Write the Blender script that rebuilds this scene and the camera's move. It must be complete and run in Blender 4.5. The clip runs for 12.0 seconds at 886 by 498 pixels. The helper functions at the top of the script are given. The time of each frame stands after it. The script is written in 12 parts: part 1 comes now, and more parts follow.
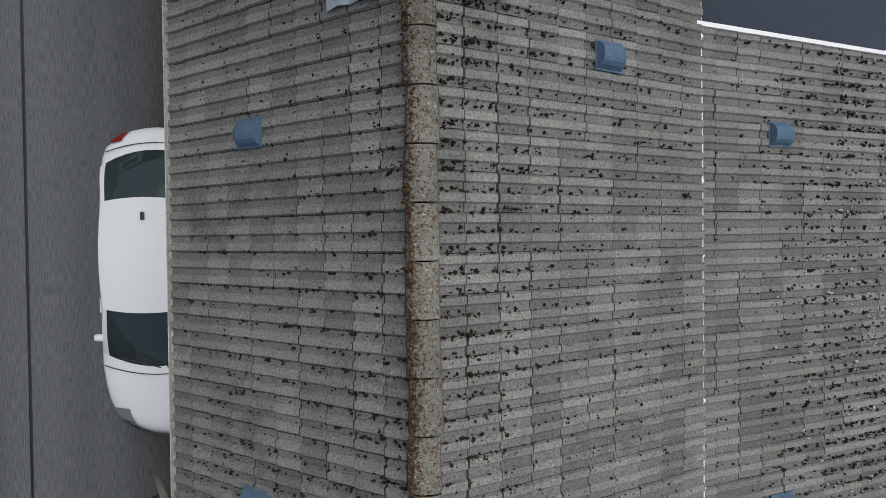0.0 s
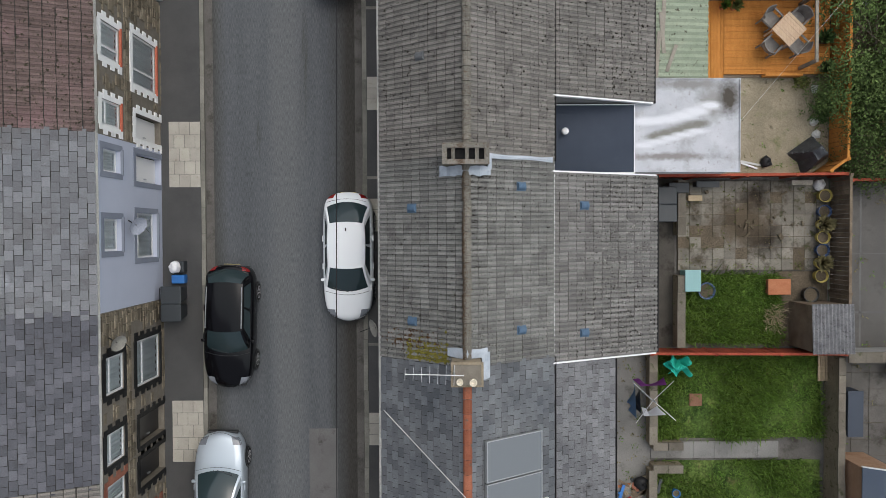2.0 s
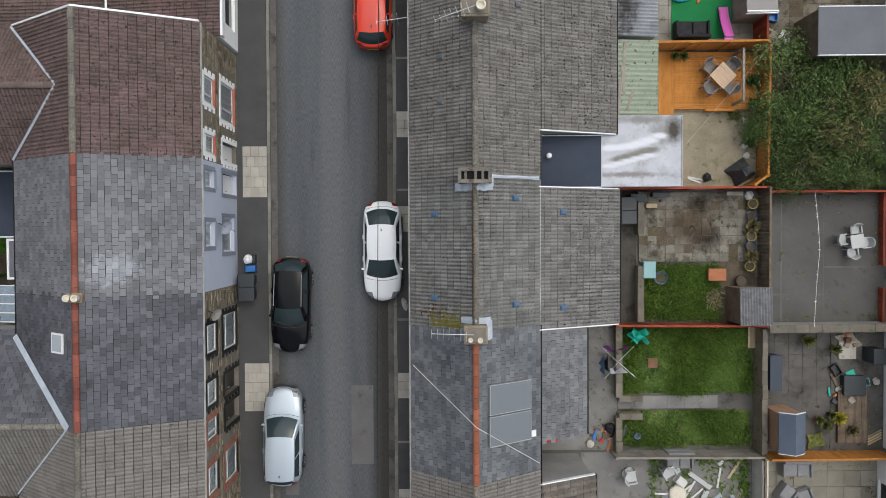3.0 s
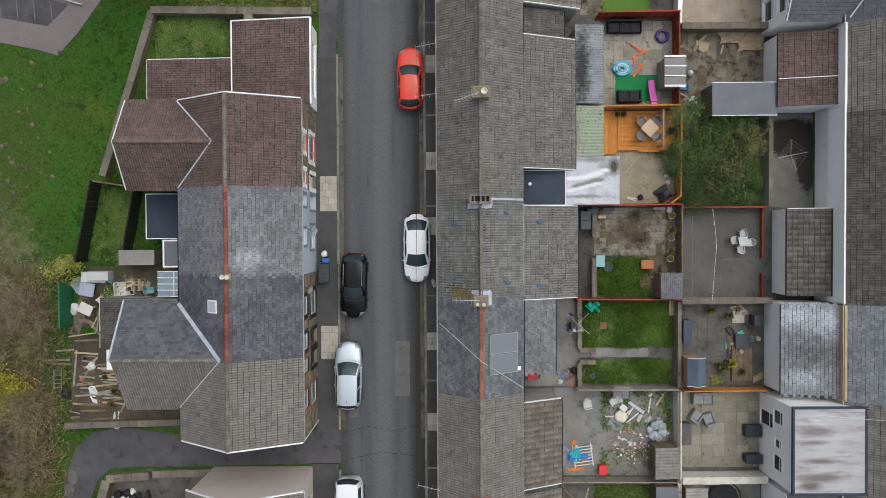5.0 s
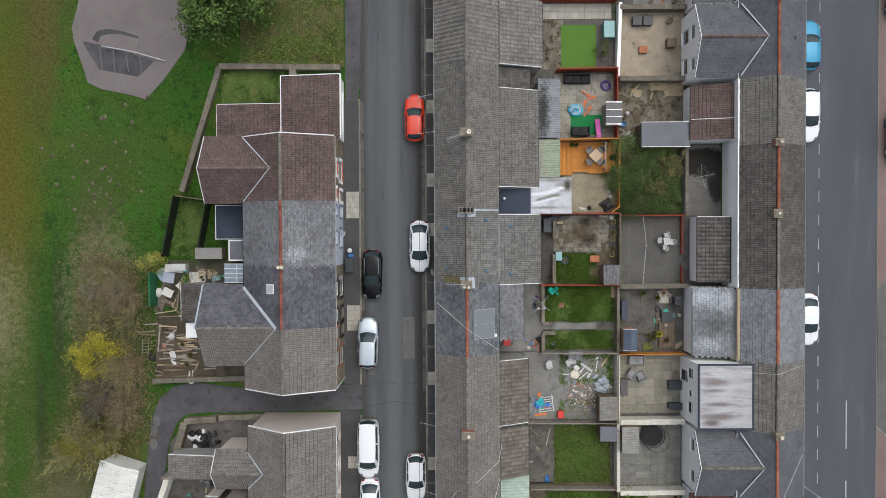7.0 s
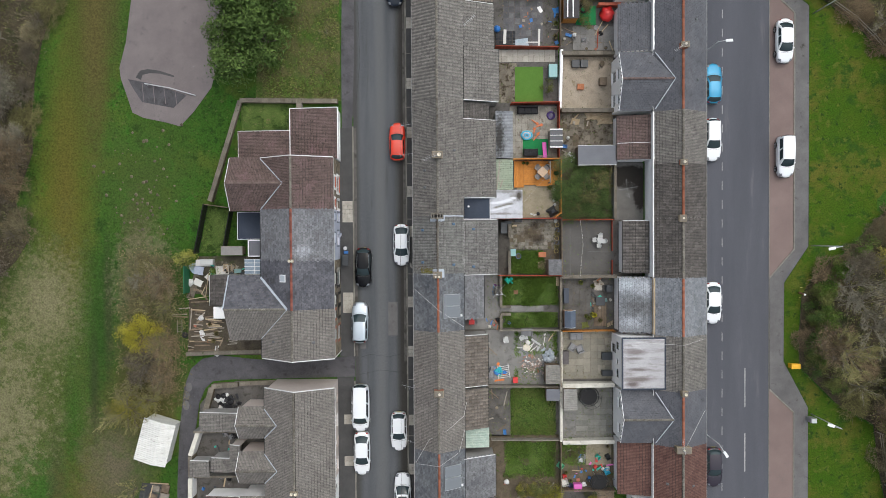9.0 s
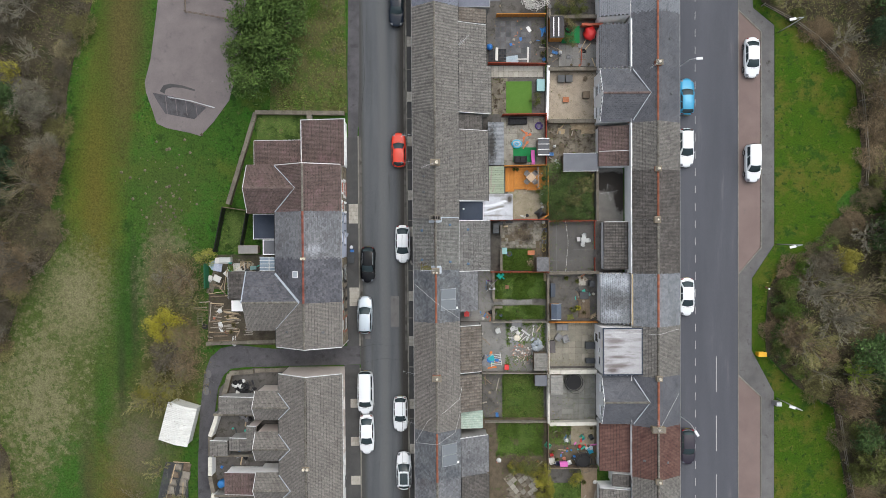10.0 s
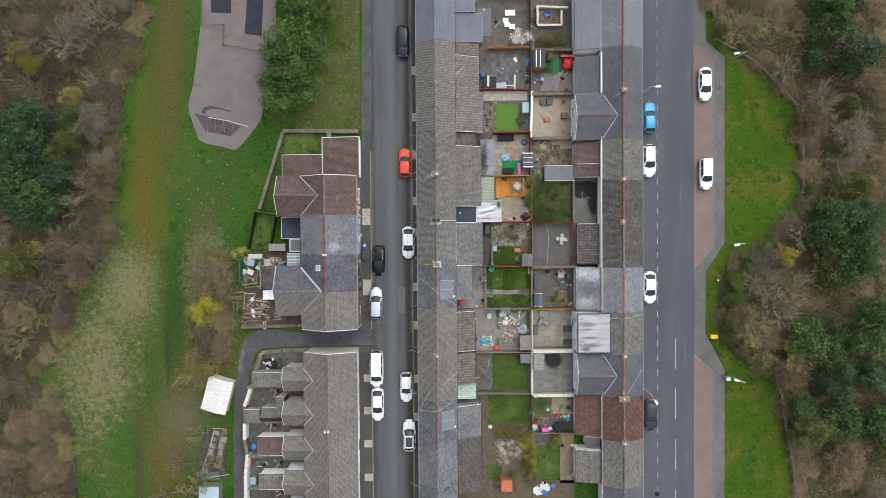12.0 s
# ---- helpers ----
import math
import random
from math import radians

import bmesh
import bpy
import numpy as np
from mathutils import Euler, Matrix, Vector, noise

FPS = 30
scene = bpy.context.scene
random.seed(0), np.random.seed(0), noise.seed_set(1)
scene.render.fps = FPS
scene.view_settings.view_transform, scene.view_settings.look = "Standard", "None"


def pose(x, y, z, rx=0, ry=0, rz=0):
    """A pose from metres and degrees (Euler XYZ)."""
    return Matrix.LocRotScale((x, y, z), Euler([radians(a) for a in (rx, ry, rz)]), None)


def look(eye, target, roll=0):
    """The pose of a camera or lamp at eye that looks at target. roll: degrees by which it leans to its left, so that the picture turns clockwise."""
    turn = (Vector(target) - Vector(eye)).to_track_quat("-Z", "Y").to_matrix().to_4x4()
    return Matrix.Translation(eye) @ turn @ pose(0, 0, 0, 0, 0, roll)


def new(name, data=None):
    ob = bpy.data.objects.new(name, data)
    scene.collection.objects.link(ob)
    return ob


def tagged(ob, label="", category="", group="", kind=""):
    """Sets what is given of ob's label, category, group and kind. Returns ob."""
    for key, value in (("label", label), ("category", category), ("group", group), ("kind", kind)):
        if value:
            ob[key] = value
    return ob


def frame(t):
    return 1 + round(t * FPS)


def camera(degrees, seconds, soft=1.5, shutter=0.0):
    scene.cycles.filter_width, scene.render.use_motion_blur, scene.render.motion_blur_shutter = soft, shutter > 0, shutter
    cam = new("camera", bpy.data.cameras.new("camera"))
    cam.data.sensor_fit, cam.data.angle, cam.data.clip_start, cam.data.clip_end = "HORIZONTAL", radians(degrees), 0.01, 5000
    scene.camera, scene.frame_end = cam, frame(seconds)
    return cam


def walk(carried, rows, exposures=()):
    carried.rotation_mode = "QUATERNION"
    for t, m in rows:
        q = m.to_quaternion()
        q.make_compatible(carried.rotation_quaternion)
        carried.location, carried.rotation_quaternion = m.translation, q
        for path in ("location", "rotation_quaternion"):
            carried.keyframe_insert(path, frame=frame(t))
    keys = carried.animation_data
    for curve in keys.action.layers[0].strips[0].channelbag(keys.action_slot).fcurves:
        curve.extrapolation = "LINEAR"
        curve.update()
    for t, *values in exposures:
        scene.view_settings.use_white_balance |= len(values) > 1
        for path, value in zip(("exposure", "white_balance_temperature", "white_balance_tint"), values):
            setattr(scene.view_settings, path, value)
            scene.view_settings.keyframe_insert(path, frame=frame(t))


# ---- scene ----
cam = camera(62.3, 12.0, soft=0.4)
# seconds; eye x, y, z in metres; turn of a camera that looks straight down, in degrees
PATH = [
    (0.0, -0.110, 0.108, 11.211, -0.924, -0.384, -0.705),
    (0.5, -0.216, 0.172, 14.959, -1.157, -0.409, -0.557),
    (1.0, -0.478, 0.246, 18.569, -1.311, -0.314, -0.371),
    (1.5, -0.706, 0.326, 22.191, -1.369, -0.331, -0.271),
    (2.0, -0.973, 0.350, 25.757, -1.338, -0.322, -0.264),
    (2.5, -1.281, 0.329, 29.382, -1.306, -0.232, -0.287),
    (3.0, -1.513, 0.312, 33.082, -1.262, -0.201, -0.272),
    (5.0, -2.344, 0.357, 47.900, -1.090, 0.048, -0.295),
    (5.5, -2.368, 0.396, 51.674, -1.092, -0.116, -0.323),
    (6.0, -2.341, 0.451, 55.470, -1.124, -0.125, -0.340),
    (6.5, -2.205, 0.514, 59.262, -1.154, 0.030, -0.321),
    (7.0, -1.918, 0.552, 63.079, -1.165, 0.155, -0.280),
    (9.0, 0.001, 0.482, 78.351, -1.053, -0.237, -0.366),
    (9.5, 0.233, 0.458, 82.132, -1.036, -0.304, -0.396),
    (10.0, 0.291, 0.445, 85.872, -1.037, -0.216, -0.415),
    (10.5, 0.286, 0.448, 89.608, -1.023, -0.037, -0.403),
    (11.0, 0.314, 0.449, 93.371, -1.035, 0.111, -0.400),
    (11.5, 0.391, 0.453, 97.145, -1.049, 0.140, -0.378),
    (12.0, 0.527, 0.461, 100.920, -1.062, -0.091, -0.407),
]
walk(cam, [(t, pose(x, y, z, rx, ry, rz)) for t, x, y, z, rx, ry, rz in PATH],
     exposures=[(0.0, -0.3), (2.0, -0.08), (6.5, -0.02), (9.0, 0.1), (12.0, 0.24)])

# ---- light: an overcast spring day ----
world = bpy.data.worlds.new("sky")
scene.world = world
world.use_nodes = True
wn = world.node_tree.nodes
sky = wn.new("ShaderNodeTexSky")
sky.sky_type, sky.sun_disc = "NISHITA", False
sky.sun_elevation, sky.sun_rotation = radians(66), radians(38)
sky.air_density, sky.dust_density, sky.ozone_density = 1.0, 6.0, 1.0
soft_sky = wn.new("ShaderNodeHueSaturation")
soft_sky.inputs["Saturation"].default_value = 0.55
world.node_tree.links.new(sky.outputs["Color"], soft_sky.inputs["Color"])
world.node_tree.links.new(soft_sky.outputs["Color"], wn["Background"].inputs["Color"])
wn["Background"].inputs["Strength"].default_value = 0.15
sun = new("sun", bpy.data.lights.new("sun", "SUN"))
sun.data.energy, sun.data.angle, sun.data.color = 1.25, radians(105), (0.84, 0.97, 1.0)
sun.matrix_world = look((24, 15, 46), (0, 0, 0))
scene.view_settings.exposure = -0.02

# ---- materials ----
def surf(name, c1, c2=None, scale=1.0, fine=40.0, rough=0.85, bump=0.3, rnd=0.0, objrnd=0.0, metal=0.0, spots=(), areas=(), grain=0.25, spec=0.12, stretch=(1, 1, 1)):
    """A worn surface: two colours mixed by a broad noise, a fine grain, spots of other colours, and a shade of its own for each piece."""
    m = bpy.data.materials.new(name)
    m.use_nodes = True
    nt = m.node_tree
    n, link = nt.nodes, nt.links.new
    b = n["Principled BSDF"]
    b.inputs["Roughness"].default_value, b.inputs["Metallic"].default_value = rough, metal
    b.inputs["Specular IOR Level"].default_value = spec
    geo = n.new("ShaderNodeNewGeometry")
    mp = n.new("ShaderNodeMapping")
    mp.inputs["Scale"].default_value = stretch
    link(geo.outputs["Position"], mp.inputs["Vector"])

    def tex(s, detail=4.0, roughness=0.6):
        t = n.new("ShaderNodeTexNoise")
        t.inputs["Scale"].default_value, t.inputs["Detail"].default_value, t.inputs["Roughness"].default_value = s, detail, roughness
        link(mp.outputs["Vector"], t.inputs["Vector"])
        return t

    def ramp(src, lo, hi):
        r = n.new("ShaderNodeMapRange")
        r.inputs["From Min"].default_value, r.inputs["From Max"].default_value = lo, hi
        link(src, r.inputs["Value"])
        return r.outputs["Result"]

    def mix(fac, a, c, mode="MIX"):
        x = n.new("ShaderNodeMix")
        x.data_type, x.blend_type = "RGBA", mode
        if isinstance(fac, float):
            x.inputs[0].default_value = fac
        else:
            link(fac, x.inputs[0])
        for sock, v in ((x.inputs[6], a), (x.inputs[7], c)):
            if isinstance(v, tuple):
                sock.default_value = (*v, 1.0)
            else:
                link(v, sock)
        return x.outputs[2]

    col = mix(ramp(tex(scale).outputs["Fac"], 0.3, 0.7), tuple(c1), tuple(c2 or c1))
    for (sc, s, lo, hi) in spots:
        col = mix(ramp(tex(s, 6.0, 0.68).outputs["Fac"], lo, hi), col, tuple(sc))
    for (sc, cx, cy, rx, ry, wob, *fin) in areas:
        m2 = n.new("ShaderNodeMapping")
        m2.inputs["Location"].default_value, m2.inputs["Scale"].default_value = (-cx / rx, -cy / ry, 0), (1 / rx, 1 / ry, 0)
        link(geo.outputs["Position"], m2.inputs["Vector"])
        ln = n.new("ShaderNodeVectorMath")
        ln.operation = "LENGTH"
        link(m2.outputs["Vector"], ln.inputs[0])
        ad = n.new("ShaderNodeMath")
        ad.operation, ad.inputs[2].default_value = "MULTIPLY_ADD", 0.0
        ad.inputs[1].default_value = wob
        link(tex(fin[0] if fin else 5.0 / (rx + ry), 6.0, 0.75).outputs["Fac"], ad.inputs[0])
        link(ln.outputs["Value"], ad.inputs[2])
        col = mix(ramp(ad.outputs[0], 1 + (fin[-1] if len(fin) > 1 else 0.5 if fin else 0.12) + wob * 0.5, 1 - (fin[-1] if len(fin) > 1 else 0.5 if fin else 0.12) + wob * 0.5), col, tuple(sc))
    f = tex(fine, 3.0)
    val = n.new("ShaderNodeHueSaturation")
    g = n.new("ShaderNodeMapRange")
    g.inputs["To Min"].default_value, g.inputs["To Max"].default_value = 1 - grain, 1 + grain
    g.inputs["From Min"].default_value, g.inputs["From Max"].default_value = 0.3, 0.7
    link(f.outputs["Fac"], g.inputs["Value"])
    last = g.outputs["Result"]
    for use, amount in (("isl", rnd), ("obj", objrnd)):
        if amount:
            r = n.new("ShaderNodeMapRange")
            r.inputs["To Min"].default_value, r.inputs["To Max"].default_value = 1 - amount, 1 + amount
            link(geo.outputs["Random Per Island"] if use == "isl" else n.new("ShaderNodeObjectInfo").outputs["Random"], r.inputs["Value"])
            x = n.new("ShaderNodeMath")
            x.operation = "MULTIPLY"
            link(last, x.inputs[0])
            link(r.outputs["Result"], x.inputs[1])
            last = x.outputs[0]
    link(last, val.inputs["Value"])
    link(col, val.inputs["Color"])
    link(val.outputs["Color"], b.inputs["Base Color"])
    if bump:
        bp = n.new("ShaderNodeBump")
        bp.inputs["Strength"].default_value, bp.inputs["Distance"].default_value = bump, 0.02
        link(f.outputs["Fac"], bp.inputs["Height"])
        link(bp.outputs["Normal"], b.inputs["Normal"])
    return m


def plain(name, c, rough=0.5, metal=0.0, spec=0.5, coat=0.0):
    m = bpy.data.materials.new(name)
    m.use_nodes = True
    b = m.node_tree.nodes["Principled BSDF"]
    b.inputs["Base Color"].default_value = (*c, 1)
    b.inputs["Roughness"].default_value, b.inputs["Metallic"].default_value = rough, metal
    b.inputs["Specular IOR Level"].default_value = spec
    b.inputs["Coat Weight"].default_value = coat
    b.inputs["Coat Roughness"].default_value = 0.05
    return m


# one dark colour for edge moss and for the shade under each lap
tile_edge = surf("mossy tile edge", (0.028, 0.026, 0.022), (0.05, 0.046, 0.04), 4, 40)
MOSS = (0.035, 0.032, 0.02)
LICHEN = (0.42, 0.42, 0.37)
tile_brown = surf("brown concrete tile", (0.164, 0.162, 0.152), (0.217, 0.214, 0.201), 0.7, 55, rnd=0.16, objrnd=0.2, grain=0.4, spots=[((0.105, 0.1, 0.097), 1.6, 0.55, 0.72), ((0.24, 0.225, 0.2), 5, 0.62, 0.72), (MOSS, 17, 0.665, 0.68), (MOSS, 45, 0.66, 0.68), (LICHEN, 40, 0.69, 0.71)])
tile_grey = surf("grey concrete tile", (0.162, 0.153, 0.14), (0.219, 0.205, 0.189), 0.8, 55, rnd=0.14, grain=0.4, spots=[((0.09, 0.085, 0.08), 2.0, 0.55, 0.7), (MOSS, 15, 0.63, 0.66), (MOSS, 40, 0.65, 0.68), (LICHEN, 40, 0.7, 0.73)])
tile_speckled = surf("speckled mossy tile", (0.165, 0.16, 0.15), (0.213, 0.205, 0.195), 0.7, 55, rnd=0.2, grain=0.35, spots=[((0.19, 0.175, 0.17), 5, 0.6, 0.72), ((0.015, 0.014, 0.012), 14, 0.64, 0.66), ((0.015, 0.014, 0.012), 32, 0.66, 0.68), ((0.5, 0.5, 0.48), 26, 0.7, 0.715)])
tile_warm = surf("warm brown concrete tile", (0.177, 0.163, 0.148), (0.222, 0.205, 0.188), 0.5, 55, rnd=0.12, grain=0.4, spots=[((0.12, 0.11, 0.1), 1.2, 0.56, 0.74), (MOSS, 16, 0.65, 0.68), (LICHEN, 40, 0.7, 0.73)])
tile_dark = surf("dark concrete tile", (0.0912, 0.0832, 0.0775), (0.142, 0.13, 0.119), 0.8, 55, rnd=0.2, grain=0.35, spots=[((0.025, 0.024, 0.02), 7, 0.58, 0.66), ((0.03, 0.028, 0.024), 22, 0.62, 0.66)])
tile_red = surf("red brown tile", (0.115, 0.062, 0.053), (0.165, 0.094, 0.078), 0.8, 55, rnd=0.14, spots=[(MOSS, 9, 0.64, 0.7)])
tile_maroon = surf("maroon concrete tile", (0.115, 0.083, 0.076), (0.165, 0.12, 0.11), 0.6, 55, rnd=0.14, grain=0.35, spots=[((0.17, 0.11, 0.11), 0.5, 0.52, 0.7), (MOSS, 9, 0.57, 0.62), (MOSS, 26, 0.62, 0.65)])
tile_mossy = surf("mossy clay tile", (0.13, 0.113, 0.096), (0.19, 0.165, 0.142), 0.8, 55, rnd=0.2, spots=[((0.12, 0.08, 0.055), 5, 0.58, 0.68), (MOSS, 9, 0.6, 0.65)])
slate_blue = surf("blue grey slate", (0.0855, 0.0923, 0.103), (0.154, 0.16, 0.168), 0.6, 50, rough=0.6, rnd=0.26, spots=[((0.2, 0.2, 0.195), 0.9, 0.64, 0.8)])
slate_pale = surf("pale weathered slate", (0.16, 0.17, 0.185), (0.21, 0.222, 0.238), 1.0, 50, rough=0.55, rnd=0.18, spots=[((0.12, 0.122, 0.125), 0.8, 0.55, 0.75), ((0.29, 0.31, 0.33), 0.7, 0.62, 0.8)], areas=[((0.36, 0.39, 0.42), 19.3, -4.7, 1.0, 0.7, 2.5, 2.0), ((0.34, 0.36, 0.39), 20.9, -5.0, 0.8, 0.9, 2.5, 2.0), ((0.31, 0.33, 0.36), 19.6, -8.6, 0.9, 0.5, 2.5, 2.0), ((0.12, 0.123, 0.128), 20.4, -7.0, 1.4, 0.8, 2.5, 1.5)])
slate_mid = surf("mid grey slate", (0.13, 0.133, 0.145), (0.175, 0.177, 0.186), 0.4, 50, rough=0.6, rnd=0.22, spots=[((0.085, 0.078, 0.076), 0.5, 0.55, 0.75), ((0.25, 0.255, 0.265), 1.4, 0.68, 0.76)], areas=[((0.27, 0.28, 0.3), -13.45, -0.95, 0.75, 0.5, 3.0, 2.5, 0.3)])
slate_deep = surf("dark purple grey slate", (0.075, 0.076, 0.088), (0.115, 0.116, 0.13), 0.5, 50, rough=0.55, rnd=0.25, spots=[((0.055, 0.052, 0.056), 0.7, 0.55, 0.72), ((0.2, 0.205, 0.215), 1.4, 0.68, 0.76)])
slate_flat = surf("smooth blue grey slate", (0.086, 0.089, 0.101), (0.12, 0.123, 0.136), 0.5, 30, rough=0.6, rnd=0.09, spots=[((0.07, 0.07, 0.075), 0.8, 0.56, 0.7)])
slate_wing = surf("patchy grey slate", (0.114, 0.116, 0.123), (0.182, 0.182, 0.188), 0.7, 30, rough=0.6, rnd=0.2, spots=[((0.07, 0.068, 0.068), 1.2, 0.56, 0.7)])
ridge_dark_red = surf("dull red clay ridge", (0.17, 0.055, 0.042), (0.23, 0.085, 0.062), 2, 40, rnd=0.25, spots=[((0.1, 0.08, 0.07), 5, 0.58, 0.7)])
ridge_red = surf("red clay ridge", (0.25, 0.085, 0.05), (0.31, 0.12, 0.072), 2, 40, rnd=0.2, objrnd=0.2, spots=[((0.12, 0.1, 0.08), 5, 0.58, 0.7)])
ridge_grey = surf("lichened concrete ridge", (0.12, 0.114, 0.098), (0.2, 0.188, 0.165), 3, 40, rnd=0.15, objrnd=0.15, spots=[((0.085, 0.05, 0.026), 30, 0.54, 0.62), ((0.03, 0.022, 0.015), 42, 0.56, 0.62), (LICHEN, 36, 0.6, 0.68)], areas=[((0.05, 0.028, 0.014), -0.4, -0.5, 0.1, 3.6, 5.0, 40.0)])
ridge_maroon = surf("maroon ridge", (0.12, 0.09, 0.08), (0.17, 0.13, 0.115), 3, 40, rnd=0.15)
stone_wall = surf("rubble stone", (0.13, 0.108, 0.078), (0.23, 0.195, 0.145), 3, 30, rnd=0.38)
mortar = surf("lime mortar", (0.16, 0.14, 0.115), (0.2, 0.18, 0.15), 4, 60)
render_white = surf("white painted render", (0.8, 0.8, 0.79), (0.87, 0.87, 0.86), 0.6, 60, grain=0.05, bump=0.15, spots=[((0.42, 0.4, 0.37), 1.2, 0.62, 0.85)])
render_lilac = surf("lilac painted render", (0.43, 0.46, 0.55), (0.47, 0.5, 0.59), 0.6, 60, grain=0.04, bump=0.12)
render_pink = surf("pale pink render", (0.52, 0.46, 0.42), (0.6, 0.53, 0.49), 0.5, 60, grain=0.05, bump=0.12)
render_cream = surf("dirty cream masonry paint", (0.5, 0.48, 0.42), (0.62, 0.6, 0.53), 1.5, 50, grain=0.12, spots=[((0.25, 0.23, 0.19), 2.5, 0.58, 0.7)])
render_grey = surf("grey cement render", (0.25, 0.245, 0.235), (0.34, 0.335, 0.32), 0.7, 50, grain=0.1)
white_pvc = plain("white plastic", (0.75, 0.75, 0.75), 0.35)
black_pvc = plain("black plastic", (0.012, 0.012, 0.013), 0.35)
black_paint = surf("black paint", (0.012, 0.012, 0.012), (0.025, 0.025, 0.025), 4, 40, rough=0.5)
red_paint = surf("red painted masonry", (0.4, 0.1, 0.06), (0.46, 0.14, 0.09), 3, 40)
glass = plain("window glass", (0.03, 0.035, 0.04), 0.06, 0.0, 0.6)
curtain = surf("net curtain", (0.74, 0.76, 0.76), (0.82, 0.84, 0.84), 8, 50, grain=0.1, stretch=(1, 6, 0.3))
asphalt = surf("street asphalt", (0.07, 0.075, 0.082), (0.112, 0.118, 0.125), 0.7, 70, grain=0.35, bump=0.3, stretch=(1, 0.08, 1), spots=[((0.06, 0.06, 0.058), 1.1, 0.6, 0.72), ((0.2, 0.195, 0.18), 22, 0.71, 0.74)], areas=[((0.112, 0.117, 0.122), -6.3, 0, 0.5, 90, 0.8, 0.5), ((0.05, 0.047, 0.042), -3.8, 0, 0.75, 90, 0.6, 1.0), ((0.06, 0.06, 0.058), -9.1, 0, 0.5, 90, 0.5, 1.0)])
asphalt_main = surf("main road asphalt", (0.07, 0.073, 0.086), (0.093, 0.096, 0.11), 0.4, 90, grain=0.2, bump=0.2, stretch=(1, 0.12, 1), spots=[((0.125, 0.125, 0.135), 0.8, 0.6, 0.75)])
asphalt_lane = surf("crumbling lane asphalt", (0.062, 0.06, 0.065), (0.098, 0.095, 0.1), 0.6, 60, grain=0.3, spots=[((0.045, 0.043, 0.045), 1.0, 0.55, 0.7), ((0.15, 0.145, 0.14), 1.6, 0.66, 0.74)])
asphalt_path = surf("footpath asphalt", (0.06, 0.06, 0.061), (0.082, 0.081, 0.08), 0.8, 90, grain=0.2)
asphalt_old = surf("old grey asphalt", (0.1, 0.097, 0.097), (0.15, 0.146, 0.145), 0.5, 70, grain=0.2, spots=[((0.06, 0.055, 0.05), 1.3, 0.6, 0.72)])
asphalt_pink = surf("worn pinkish asphalt", (0.145, 0.126, 0.126), (0.19, 0.166, 0.163), 0.35, 60, grain=0.15, spots=[((0.115, 0.105, 0.104), 0.9, 0.58, 0.75), ((0.26, 0.24, 0.235), 1.5, 0.68, 0.74)])
asphalt_red = surf("red asphalt bay", (0.165, 0.123, 0.113), (0.2, 0.15, 0.138), 0.35, 60, grain=0.1, spots=[((0.16, 0.13, 0.12), 0.8, 0.6, 0.75)])
kerb_mat = surf("kerb stone", (0.16, 0.155, 0.135), (0.24, 0.23, 0.2), 1.5, 50, objrnd=0.2, rnd=0.2)
slab_mat = surf("concrete paving slab", (0.33, 0.31, 0.27), (0.42, 0.395, 0.35), 1.5, 60, grain=0.12, rnd=0.12, objrnd=0.12, spots=[((0.25, 0.22, 0.18), 4, 0.6, 0.7)])
slab_dirty = surf("stained paving slab", (0.135, 0.118, 0.094), (0.215, 0.19, 0.152), 1.1, 50, rnd=0.2, objrnd=0.2, spots=[((0.055, 0.042, 0.028), 1.7, 0.5, 0.62), ((0.07, 0.08, 0.03), 2.6, 0.6, 0.68)])
concrete = surf("yard concrete", (0.15, 0.147, 0.14), (0.225, 0.218, 0.205), 0.7, 50, spots=[((0.09, 0.086, 0.078), 1.3, 0.55, 0.72), ((0.28, 0.27, 0.255), 2.2, 0.64, 0.74)])
concrete_dark = surf("damp dark concrete", (0.08, 0.075, 0.07), (0.13, 0.122, 0.112), 0.8, 50, spots=[((0.04, 0.036, 0.03), 1.5, 0.52, 0.7)])
gravel = surf("buff gravel", (0.2, 0.172, 0.122), (0.28, 0.243, 0.178), 1.2, 35, grain=0.4, spots=[((0.15, 0.145, 0.075), 1.3, 0.56, 0.7), ((0.1, 0.085, 0.055), 2.4, 0.62, 0.7)])
soil = surf("garden soil", (0.075, 0.06, 0.042), (0.13, 0.105, 0.075), 1.5, 25, grain=0.4, spots=[((0.06, 0.085, 0.02), 1.2, 0.58, 0.68)])
lawn_mat = surf("lawn", (0.05, 0.09, 0.019), (0.09, 0.125, 0.033), 0.9, 12, grain=0.55, bump=0.9, spots=[((0.025, 0.05, 0.01), 0.7, 0.5, 0.62), ((0.1, 0.15, 0.032), 1.3, 0.58, 0.66), ((0.15, 0.115, 0.06), 0.8, 0.62, 0.7), ((0.12, 0.12, 0.05), 2.6, 0.6, 0.68)])
turf_mat = surf("artificial turf", (0.075, 0.16, 0.028), (0.09, 0.18, 0.035), 1, 60, grain=0.2)
turf_dark = surf("dark green mat", (0.015, 0.16, 0.05), (0.02, 0.19, 0.065), 1, 60, grain=0.2)
felt_grey = surf("grey roof felt", (0.13, 0.135, 0.15), (0.155, 0.16, 0.175), 0.8, 60, grain=0.1)
slate_lilac = surf("lilac grey slate", (0.135, 0.145, 0.185), (0.17, 0.18, 0.22), 0.4, 30, rough=0.55, rnd=0.1, spots=[((0.12, 0.12, 0.14), 0.6, 0.56, 0.7)])
